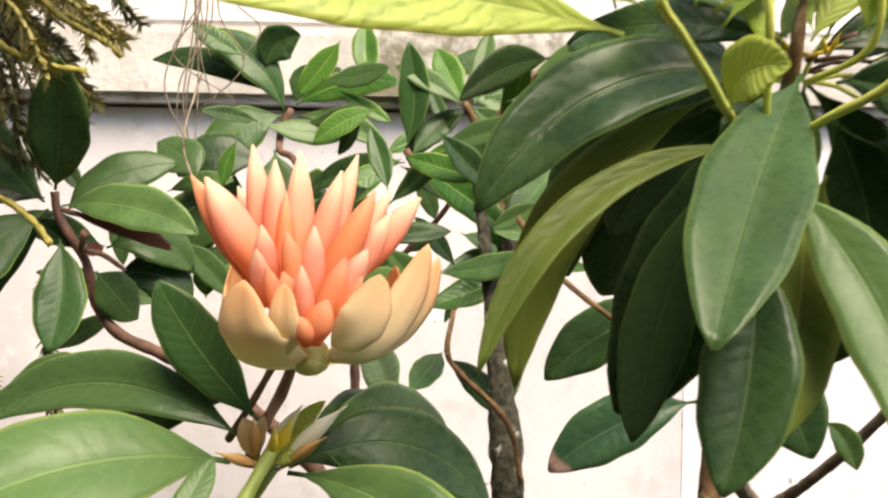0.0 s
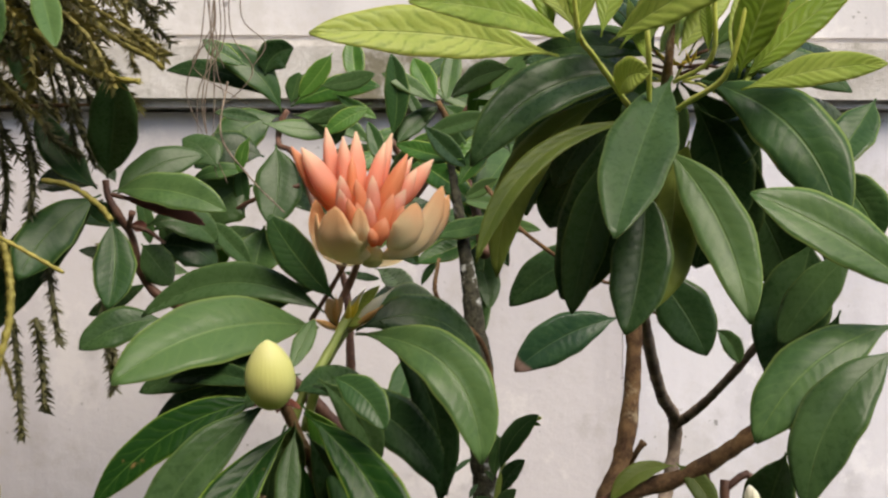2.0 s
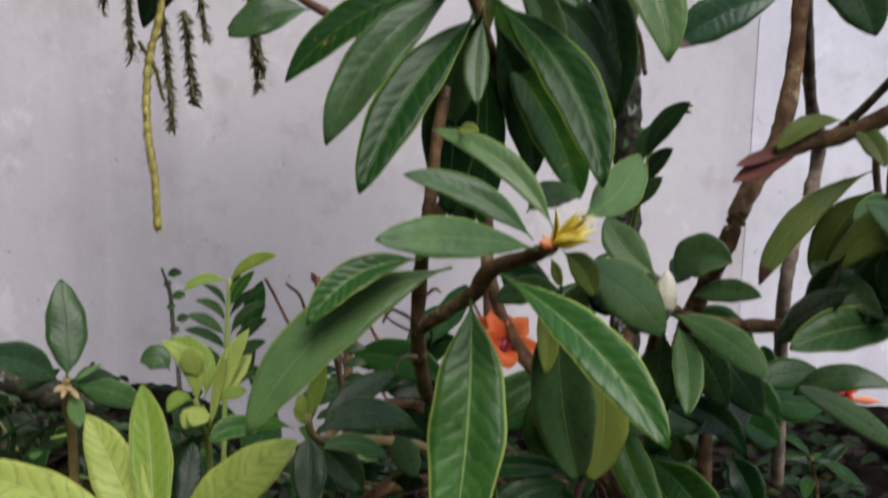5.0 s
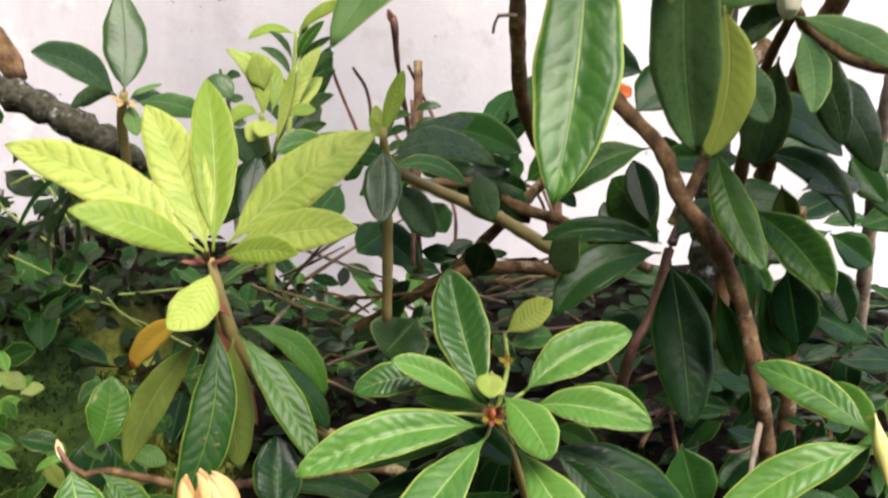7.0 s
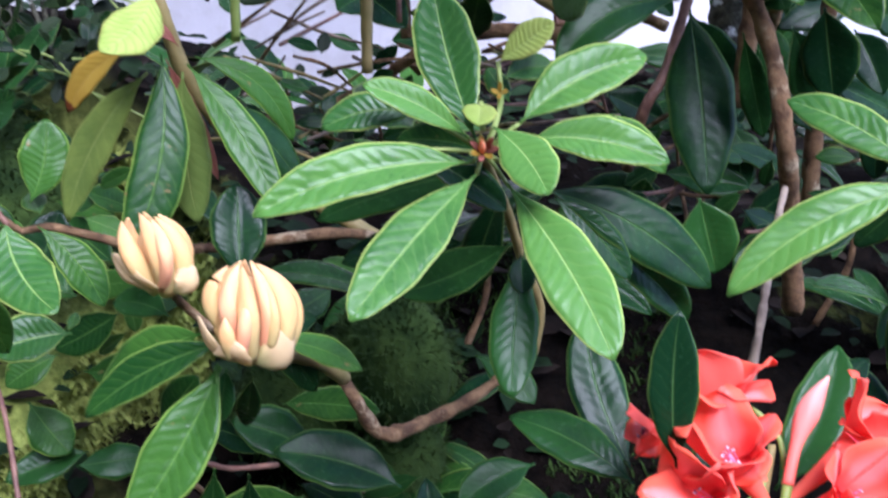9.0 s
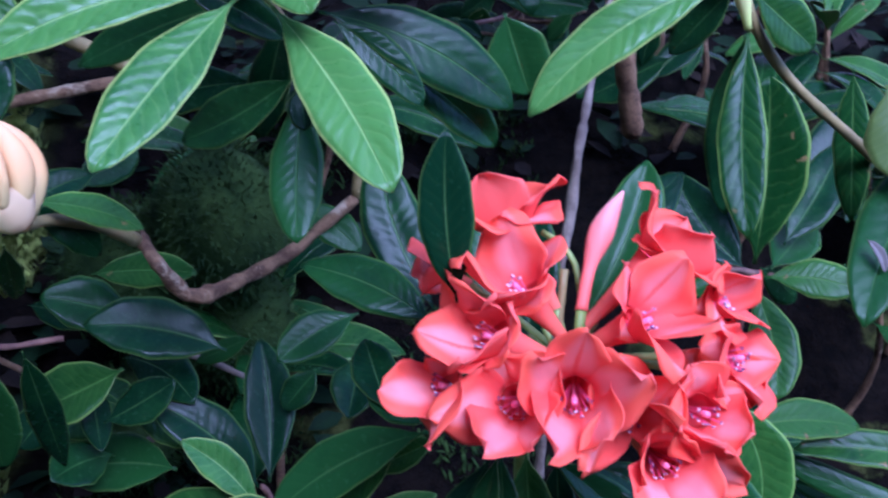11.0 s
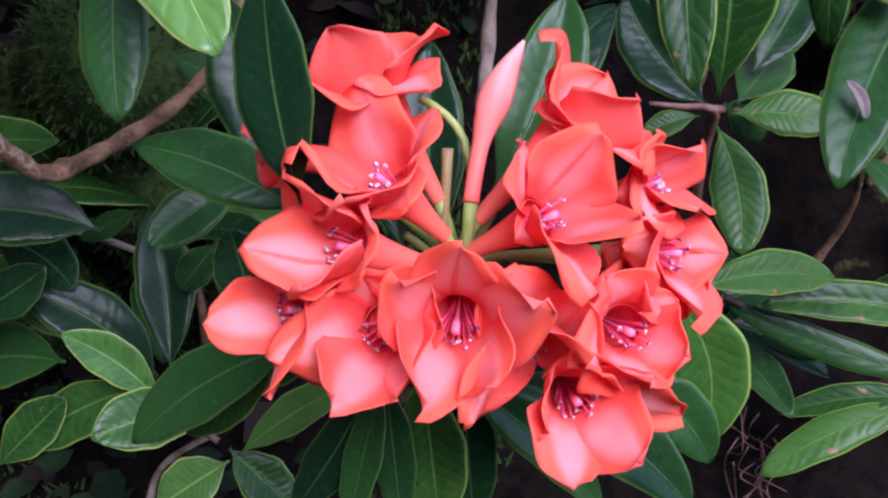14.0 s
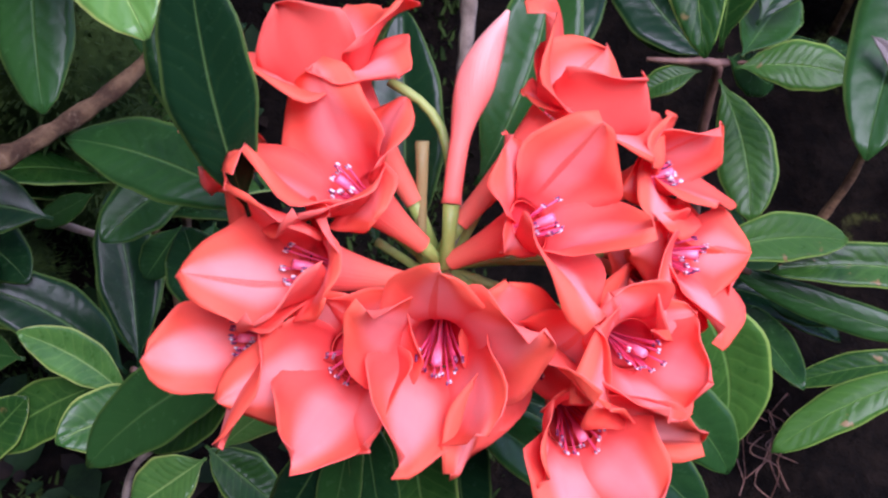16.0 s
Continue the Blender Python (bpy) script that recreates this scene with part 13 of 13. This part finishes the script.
strand(s, [(-0.404, 0.921, 1.438), (-0.363, 0.900, 1.371), (-0.340, 0.890, 1.294)], 0.0022, 0.0121, FERN, "strand", 1100, 55)
strand(s, [(-0.432, 0.945, 1.609), (-0.374, 0.923, 1.582), (-0.333, 0.912, 1.553)], 0.0022, 0.0144, FERN, "strand", 1100, 56)
strand(s, [(-0.476, 0.831, 1.511), (-0.395, 0.808, 1.489), (-0.331, 0.797, 1.446)], 0.0022, 0.0156, FERN_Y, "strand", 1100, 57)
strand(s, [(-0.384, 0.930, 1.614), (-0.349, 0.909, 1.566), (-0.324, 0.899, 1.505)], 0.0022, 0.0134, FERN, "strand", 1100, 58)
strand(s, [(-0.373, 0.998, 1.439), (-0.332, 0.977, 1.400), (-0.309, 0.967, 1.348)], 0.0022, 0.0129, FERN, "strand", 1100, 59)
strand(s, [(-0.402, 0.838, 1.480), (-0.376, 0.818, 1.439), (-0.364, 0.808, 1.395)], 0.0022, 0.0142, FERN_Y, "strand", 1100, 60)
strand(s, [(-0.452, 0.811, 1.517), (-0.404, 0.790, 1.491), (-0.370, 0.779, 1.446)], 0.0022, 0.0141, FERN, "strand", 1100, 61)
strand(s, [(-0.350, 0.981, 1.550), (-0.305, 0.959, 1.503), (-0.275, 0.949, 1.439)], 0.0022, 0.0145, FERN, "strand", 1100, 62)
strand(s, [(-0.467, 0.966, 1.562), (-0.418, 0.945, 1.518), (-0.367, 0.934, 1.475)], 0.0022, 0.0156, FERN, "strand", 1100, 63)
strand(s, [(-0.427, 1.002, 1.453), (-0.362, 0.980, 1.403), (-0.316, 0.969, 1.341)], 0.0022, 0.0119, FERN_Y, "strand", 1100, 64)
strand(s, [(-0.380, 0.935, 1.443), (-0.327, 0.913, 1.405), (-0.293, 0.902, 1.361)], 0.0022, 0.0156, FERN, "strand", 1100, 65)
strand(s, [(-0.363, 0.816, 1.459), (-0.320, 0.795, 1.421), (-0.292, 0.785, 1.368)], 0.0022, 0.0141, FERN_Y, "strand", 1100, 66)
strand(s, [(-0.524, 0.892, 1.602), (-0.470, 0.870, 1.587), (-0.433, 0.859, 1.554)], 0.0022, 0.0132, FERN, "strand", 1100, 67)
strand(s, [(-0.573, 0.915, 1.557), (-0.526, 0.893, 1.527), (-0.496, 0.883, 1.487)], 0.0022, 0.0128, FERN_Y, "strand", 1100, 68)
strand(s, [(-0.501, 0.799, 1.550), (-0.444, 0.777, 1.506), (-0.415, 0.767, 1.464)], 0.0022, 0.0116, FERN_Y, "strand", 1100, 69)
strand(s, [(-0.514, 0.964, 1.534), (-0.455, 0.942, 1.487), (-0.409, 0.931, 1.423)], 0.0022, 0.0131, FERN_Y, "strand", 1100, 70)
strand(s, [(-0.560, 0.911, 1.592), (-0.494, 0.889, 1.570), (-0.449, 0.878, 1.524)], 0.0022, 0.0117, FERN, "strand", 1100, 71)
strand(s, [(-0.608, 0.971, 1.452), (-0.526, 0.949, 1.409), (-0.461, 0.937, 1.352)], 0.0022, 0.0153, FERN, "strand", 1100, 72)
strand(s, [(-0.535, 0.992, 1.611), (-0.474, 0.970, 1.559), (-0.415, 0.959, 1.483)], 0.0022, 0.0118, FERN_Y, "strand", 1100, 73)
strand(s, [(-0.477, 0.845, 1.417), (-0.433, 0.823, 1.387), (-0.385, 0.812, 1.346)], 0.0022, 0.0135, FERN_Y, "strand", 1100, 74)
strand(s, [(-0.388, 0.910, 1.565), (-0.353, 0.889, 1.496), (-0.314, 0.879, 1.415)], 0.0022, 0.0141, FERN, "strand", 1100, 75)
strand(s, [(-0.419, 0.783, 1.443), (-0.364, 0.761, 1.390), (-0.326, 0.751, 1.324)], 0.0022, 0.0137, FERN, "strand", 1100, 76)
strand(s, [(-0.518, 0.808, 1.588), (-0.440, 0.785, 1.564), (-0.389, 0.774, 1.534)], 0.0022, 0.0154, FERN, "strand", 1100, 77)
strand(s, [(-0.430, 0.981, 1.577), (-0.393, 0.960, 1.536), (-0.387, 0.950, 1.483)], 0.0022, 0.0124, FERN, "strand", 1100, 78)
strand(s, [(-0.430, 0.808, 1.555), (-0.391, 0.787, 1.537), (-0.356, 0.776, 1.496)], 0.0022, 0.0157, FERN, "strand", 1100, 79)
strand(s, [(-0.482, 1.009, 1.490), (-0.430, 0.987, 1.464), (-0.406, 0.977, 1.408)], 0.0022, 0.0141, FERN_Y, "strand", 1100, 80)
strand(s, [(-0.582, 0.927, 1.578), (-0.509, 0.905, 1.525), (-0.464, 0.894, 1.467)], 0.0022, 0.0117, FERN, "strand", 1100, 81)
strand(s, [(-0.438, 0.954, 1.643), (-0.394, 0.933, 1.583), (-0.348, 0.922, 1.519)], 0.0022, 0.0146, FERN, "strand", 1100, 82)
strand(s, [(-0.447, 0.807, 1.401), (-0.415, 0.786, 1.369), (-0.395, 0.776, 1.312)], 0.0022, 0.0145, FERN, "strand", 1100, 83)
strand(s, [(-0.345, 0.897, 1.493), (-0.295, 0.876, 1.447), (-0.277, 0.866, 1.381)], 0.0022, 0.0110, FERN_Y, "strand", 1100, 84)
strand(s, [(-0.355, 0.935, 1.616), (-0.306, 0.914, 1.594), (-0.291, 0.904, 1.546)], 0.0022, 0.0141, FERN, "strand", 1100, 85)
strand(s, [(-0.446, 0.924, 1.451), (-0.381, 0.902, 1.426), (-0.311, 0.890, 1.394)], 0.0022, 0.0127, FERN, "strand", 1100, 86)
strand(s, [(-0.510, 0.884, 1.541), (-0.448, 0.862, 1.519), (-0.391, 0.850, 1.479)], 0.0022, 0.0150, FERN, "strand", 1100, 87)
strand(s, [(-0.460, 0.864, 1.547), (-0.392, 0.842, 1.506), (-0.344, 0.831, 1.441)], 0.0022, 0.0152, FERN, "strand", 1100, 89)
strand(s, [(-0.385, 0.848, 1.444), (-0.332, 0.826, 1.409), (-0.282, 0.815, 1.368)], 0.0022, 0.0135, FERN, "strand", 1100, 90)
strand(s, [(-0.466, 0.789, 1.509), (-0.417, 0.767, 1.485), (-0.387, 0.756, 1.441)], 0.0022, 0.0156, FERN_Y, "strand", 1100, 91)
strand(s, [(-0.482, 0.790, 1.443), (-0.410, 0.768, 1.417), (-0.358, 0.756, 1.383)], 0.0022, 0.0136, FERN, "strand", 1100, 92)
strand(s, [(-0.355, 0.934, 1.614), (-0.305, 0.913, 1.605), (-0.250, 0.901, 1.574)], 0.0022, 0.0140, FERN, "strand", 1100, 93)
strand(s, [(-0.537, 0.976, 1.458), (-0.489, 0.955, 1.420), (-0.462, 0.944, 1.384)], 0.0022, 0.0116, FERN_Y, "strand", 1100, 94)
strand(s, [(-0.388, 0.907, 1.602), (-0.335, 0.886, 1.535), (-0.311, 0.876, 1.454)], 0.0022, 0.0118, FERN_Y, "strand", 1100, 95)
strand(s, [(-0.586, 0.937, 1.544), (-0.511, 0.915, 1.500), (-0.445, 0.903, 1.439)], 0.0022, 0.0127, FERN, "strand", 1100, 96)
strand(s, [(-0.450, 0.852, 1.554), (-0.382, 0.830, 1.535), (-0.338, 0.819, 1.509)], 0.0022, 0.0132, FERN_Y, "strand", 1100, 97)
strand(s, [(-0.353, 0.873, 1.433), (-0.283, 0.851, 1.424), (-0.241, 0.840, 1.398)], 0.0022, 0.0121, FERN_Y, "strand", 1100, 98)
strand(s, [(-0.320, 0.812, 1.579), (-0.272, 0.790, 1.541), (-0.234, 0.780, 1.482)], 0.0022, 0.0160, FERN_Y, "strand", 1100, 99)
strand(s, [(-0.516, 0.795, 1.536), (-0.490, 0.774, 1.507), (-0.472, 0.764, 1.459)], 0.0022, 0.0133, FERN_Y, "strand", 1100, 100)
strand(s, [(-0.549, 0.880, 1.571), (-0.510, 0.859, 1.524), (-0.488, 0.849, 1.474)], 0.0022, 0.0130, FERN, "strand", 1100, 101)
strand(s, [(-0.568, 0.951, 1.490), (-0.515, 0.929, 1.459), (-0.471, 0.918, 1.417)], 0.0022, 0.0134, FERN, "strand", 1100, 102)
strand(s, [(-0.529, 0.845, 1.526), (-0.477, 0.823, 1.498), (-0.436, 0.812, 1.454)], 0.0022, 0.0114, FERN_Y, "strand", 1100, 103)
strand(s, [(-0.390, 0.774, 1.469), (-0.317, 0.752, 1.448), (-0.261, 0.740, 1.425)], 0.0022, 0.0135, FERN_Y, "strand", 1100, 104)
strand(s, [(-0.592, 0.987, 1.531), (-0.538, 0.965, 1.502), (-0.496, 0.954, 1.449)], 0.0022, 0.0125, FERN_Y, "strand", 1100, 105)
strand(s, [(-0.434, 0.871, 1.283), (-0.436, 0.868, 1.194), (-0.440, 0.887, 1.079)], 0.0030, 0.0130, FERN, "strand", 1300, 106)
strand(s, [(-0.409, 0.859, 1.311), (-0.412, 0.884, 1.260), (-0.414, 0.864, 1.211)], 0.0030, 0.0130, FERN, "strand", 1300, 107)
strand(s, [(-0.402, 0.872, 1.128), (-0.394, 0.865, 1.069), (-0.390, 0.863, 1.010)], 0.0030, 0.0130, FERN, "strand", 1300, 108)
strand(s, [(-0.375, 0.861, 1.129), (-0.380, 0.895, 1.078), (-0.365, 0.860, 1.033)], 0.0030, 0.0130, FERN, "strand", 1300, 109)
strand(s, [(-0.321, 0.889, 1.205), (-0.309, 0.871, 1.140), (-0.305, 0.889, 1.054)], 0.0030, 0.0130, FERN, "strand", 1300, 110)
strand(s, [(-0.307, 0.859, 1.152), (-0.303, 0.876, 1.110), (-0.298, 0.880, 1.067)], 0.0030, 0.0130, FERN, "strand", 1300, 111)
strand(s, [(-0.424, 0.867, 1.271), (-0.423, 0.880, 1.212), (-0.415, 0.892, 1.182)], 0.0030, 0.0130, FERN, "strand", 1300, 112)
strand(s, [(-0.387, 0.870, 1.306), (-0.376, 0.855, 1.264), (-0.390, 0.879, 1.211)], 0.0030, 0.0130, FERN, "strand", 1300, 113)
strand(s, [(-0.371, 0.886, 1.181), (-0.361, 0.873, 1.140), (-0.360, 0.888, 1.103)], 0.0030, 0.0130, FERN, "strand", 1300, 114)
strand(s, [(-0.460, 0.870, 1.312), (-0.456, 0.875, 1.223), (-0.465, 0.876, 1.128)], 0.0030, 0.0130, FERN, "strand", 1300, 115)
strand(s, [(-0.338, 0.855, 1.352), (-0.326, 0.854, 1.317), (-0.318, 0.877, 1.283)], 0.0030, 0.0130, FERN, "strand", 1300, 116)
strand(s, [(-0.414, 0.889, 1.375), (-0.387, 0.861, 1.329), (-0.384, 0.890, 1.284)], 0.0030, 0.0130, FERN, "strand", 1300, 117)
strand(s, [(-0.430, 0.867, 1.389), (-0.419, 0.871, 1.336), (-0.391, 0.855, 1.293)], 0.0030, 0.0130, FERN, "strand", 1300, 118)
strand(s, [(-0.372, 0.853, 1.340), (-0.362, 0.876, 1.313), (-0.336, 0.887, 1.296)], 0.0030, 0.0130, FERN, "strand", 1300, 119)
strand(s, [(-0.446, 0.881, 1.343), (-0.427, 0.860, 1.294), (-0.438, 0.882, 1.248)], 0.0030, 0.0130, FERN, "strand", 1300, 120)
strand(s, [(-0.356, 0.856, 1.405), (-0.343, 0.870, 1.372), (-0.340, 0.882, 1.326)], 0.0030, 0.0130, FERN, "strand", 1300, 121)
strand(s, [(-0.324, 0.866, 1.383), (-0.305, 0.863, 1.353), (-0.303, 0.863, 1.318)], 0.0030, 0.0130, FERN, "strand", 1300, 122)
strand(s, [(-0.449, 0.938, 1.100), (-0.430, 0.938, 1.068), (-0.424, 0.938, 1.037)], 0.0022, 0.0090, FERN_Y, "strand", 1000, 123)
strand(s, [(-0.468, 0.937, 1.213), (-0.449, 0.937, 1.181), (-0.430, 0.937, 1.150)], 0.0022, 0.0090, FERN_Y, "strand", 1000, 124)
strand(s, [(-0.468, 0.864, 1.284), (-0.450, 0.863, 1.263), (-0.416, 0.841, 1.229), (-0.393, 0.829, 1.193), (-0.381, 0.805, 1.135), (-0.391, 0.791, 1.073), (-0.389, 0.777, 1.018), (-0.378, 0.763, 0.964), (-0.375, 0.760, 0.917)], 0.0040, 0.0075, SPIKE, "spore_spike", 3000, 400)
strand(s, [(-0.348, 0.830, 1.486), (-0.314, 0.829, 1.435), (-0.285, 0.829, 1.406), (-0.251, 0.828, 1.388), (-0.239, 0.827, 1.377)], 0.0030, 0.0050, SPIKE, "spore_spike", 2400, 401)
strand(s, [(-0.360, 0.833, 1.268), (-0.332, 0.832, 1.262), (-0.303, 0.821, 1.244), (-0.286, 0.811, 1.227)], 0.0030, 0.0050, SPIKE, "spore_spike", 2400, 402)
strand(s, [(-0.356, 0.801, 1.411), (-0.328, 0.800, 1.383), (-0.292, 0.789, 1.364), (-0.251, 0.778, 1.357)], 0.0030, 0.0050, SPIKE, "spore_spike", 2400, 403)
strand(s, [(-0.428, 0.775, 1.258), (-0.396, 0.775, 1.220), (-0.365, 0.764, 1.204), (-0.314, 0.752, 1.177)], 0.0022, 0.0030, SPIKE, "spore_spike", 1600, 404)
leaf(s, (-.337, .75, 1.453), (-.301, .689, 1.371), .0249, (0, 0, 0), (.13, -.77, .62), "h")
leaf(s, (-.376, .802, 1.433), (-.365, .802, 1.352), .028, (0, 0, 0), (.35, -.93, .04), "h")
leaf(s, (-.39, .752, 1.464), (-.372, .752, 1.384), .0268, (0, 0, 0), (.38, -.92, .09), "h")
stem(s, "rootlet", "pale", (-.223, .995, 1.533, .0007), (-.217, .996, 1.469, .0007), (-.229, .996, 1.44, .0007), (-.242, .997, 1.411, .0005), lump=0.02)
stem(s, "rootlet", "pale", (-.222, .995, 1.533, .0007), (-.223, .996, 1.468, .0007), (-.218, .996, 1.438, .0007), (-.206, .996, 1.408, .0005), lump=0.02)
stem(s, "rootlet", "pale", (-.214, .995, 1.533, .0007), (-.224, .996, 1.428, .0007), (-.231, .997, 1.352, .0007), (-.203, .997, 1.275, .0005), lump=0.02)
stem(s, "rootlet", "pale", (-.216, .995, 1.533, .0007), (-.21, .995, 1.457, .0007), (-.216, .996, 1.414, .0007), (-.205, .996, 1.371, .0005), lump=0.02)
stem(s, "rootlet", "pale", (-.199, .994, 1.533, .0007), (-.199, .995, 1.452, .0007), (-.174, .995, 1.403, .0007), (-.22, .997, 1.355, .0005), lump=0.02)
stem(s, "rootlet", "pale", (-.213, .995, 1.533, .0007), (-.206, .995, 1.444, .0007), (-.235, .997, 1.386, .0007), (-.237, .998, 1.328, .0005), lump=0.02)
stem(s, "rootlet", "pale", (-.225, .995, 1.533, .0007), (-.233, .996, 1.441, .0007), (-.25, .998, 1.381, .0007), (-.225, .998, 1.32, .0005), lump=0.02)
stem(s, "rootlet", "pale", (-.231, .995, 1.533, .0007), (-.22, .996, 1.44, .0007), (-.218, .997, 1.379, .0007), (-.22, .997, 1.317, .0005), lump=0.02)
stem(s, "rootlet", "pale", (-.216, .995, 1.533, .0007), (-.218, .996, 1.468, .0007), (-.215, .996, 1.439, .0007), (-.226, .997, 1.41, .0005), lump=0.02)
stem(s, "rootlet", "pale", (-.216, .995, 1.533, .0007), (-.22, .996, 1.43, .0007), (-.229, .997, 1.356, .0007), (-.215, .998, 1.282, .0005), lump=0.02)
stem(s, "rootlet", "pale", (-.185, .994, 1.533, .0007), (-.186, .994, 1.467, .0007), (-.159, .994, 1.437, .0007), (-.176, .995, 1.407, .0005), lump=0.02)
stem(s, "rootlet", "pale", (-.222, .995, 1.533, .0007), (-.217, .996, 1.455, .0007), (-.242, .997, 1.411, .0007), (-.18, .995, 1.367, .0005), lump=0.02)
stem(s, "rootlet", "pale", (-.179, .845, 1.368, .0009), (-.173, .766, 1.306, .0009), (-.131, .645, 1.258, .0007), (-.091, .544, 1.223, .0006), lump=0.02)
stem(s, "twig", "bark", (-.492, .877, 1.34, .0024), (-.409, .874, 1.346, .0024), (-.313, .87, 1.348, .0018))
stem(s, "stem", "bark", (-.582, .917, 1.633, .0086), (-.521, .916, 1.546, .0074), (-.452, .894, 1.467, .0055), (-.379, .892, 1.382, .0036))


# ---- moss and litter on the bank ----
def tufts(name, label, count, area, size, mat, blades, seed, category):
    """Many small blades over the soil of a stretch of the bank, as one mass."""
    r_ = random.Random(seed)
    verts, faces = [], []
    x0, x1, y0, y1 = area
    while count > 0:
        x, y = r_.uniform(x0, x1), r_.uniform(y0, y1)
        if noise.noise((x * 7, y * 7, seed)) < -0.12:
            count -= 0.25
            continue
        count -= 1
        z = ground_height(x, y) - 0.002
        for _ in range(blades):
            g, n = r_.uniform(0, 6.3), size * r_.uniform(0.5, 1.3)
            d = Vector((math.cos(g), math.sin(g), r_.uniform(0.5, 2.0))).normalized() * n
            sd = Vector((-math.sin(g), math.cos(g), 0)) * n * 0.13
            b = Vector((x + r_.uniform(-1, 1) * size * 0.5, y + r_.uniform(-1, 1) * size * 0.5, z))
            k = len(verts)
            verts += [b - sd, b + sd, b + d * 0.6 + sd * 0.9, b + d, b + d * 0.6 - sd * 0.9]
            faces += [(k, k + 1, k + 2, k + 4), (k + 4, k + 2, k + 3)]
    return tagged(mesh_object(name, verts, faces, [mat]), label, category, kind="stuff")


tufts("moss", "bright green moss covering the bank", 18000, (-1.0, -0.34, 0.35, 0.84), 0.013, MOSS, 5, 11, "moss")
tufts("moss", "patchy moss on shaded soil, the shade put into its colour", 3000, (-0.3, 0.08, 0.38, 0.9), 0.010, MOSS_DARK, 4, 12, "moss")


def ground_leaves(name, label, category, mat, count, area, seed):
    """Fallen and creeping leaves that cover the soil, as one mass."""
    r_ = random.Random(seed)
    verts, faces = [], []
    x0, x1, y0, y1 = area
    for _ in range(count):
        x, y = r_.uniform(x0, x1), r_.uniform(y0, y1)
        if x > -0.05 and y < 0.75:
            continue
        n, g = r_.uniform(0.014, 0.045), r_.uniform(0, 6.3)
        b = Vector((x, y, ground_height(x, y) + r_.uniform(0.002, 0.03)))
        d = Vector((math.cos(g), math.sin(g), r_.uniform(-0.3, 0.5))).normalized() * n
        sd = d.cross(Vector((r_.uniform(-0.4, 0.4), r_.uniform(-0.6, 0.1), 1))).normalized() * n * r_.uniform(0.22, 0.36)
        up = sd.cross(d).normalized() * n * 0.08
        k = len(verts)
        verts += [b, b + d * 0.3 + sd * 0.8 + up, b + d * 0.62 + sd * 0.9 + up, b + d, b + d * 0.62 - sd * 0.9 + up, b + d * 0.3 - sd * 0.8 + up, b + d * 0.3, b + d * 0.62]
        faces += [(k, k + 6, k + 1), (k + 1, k + 6, k + 7, k + 2), (k + 2, k + 7, k + 3), (k, k + 5, k + 6), (k + 5, k + 4, k + 7, k + 6), (k + 4, k + 3, k + 7)]
    return tagged(mesh_object(name, verts, faces, [mat]), label, category, kind="stuff")


ground_leaves("ground_cover", "low leaves covering the soil, dark with shade put into their colour", "ground cover", IVY, 2600, (-0.95, 1.0, 0.3, 1.42), 17)
ground_leaves("leaf_litter", "brown fallen leaves on dark soil, shade put into their colour", "litter", LITTER, 1000, (-0.95, 1.0, 0.3, 1.42), 18)
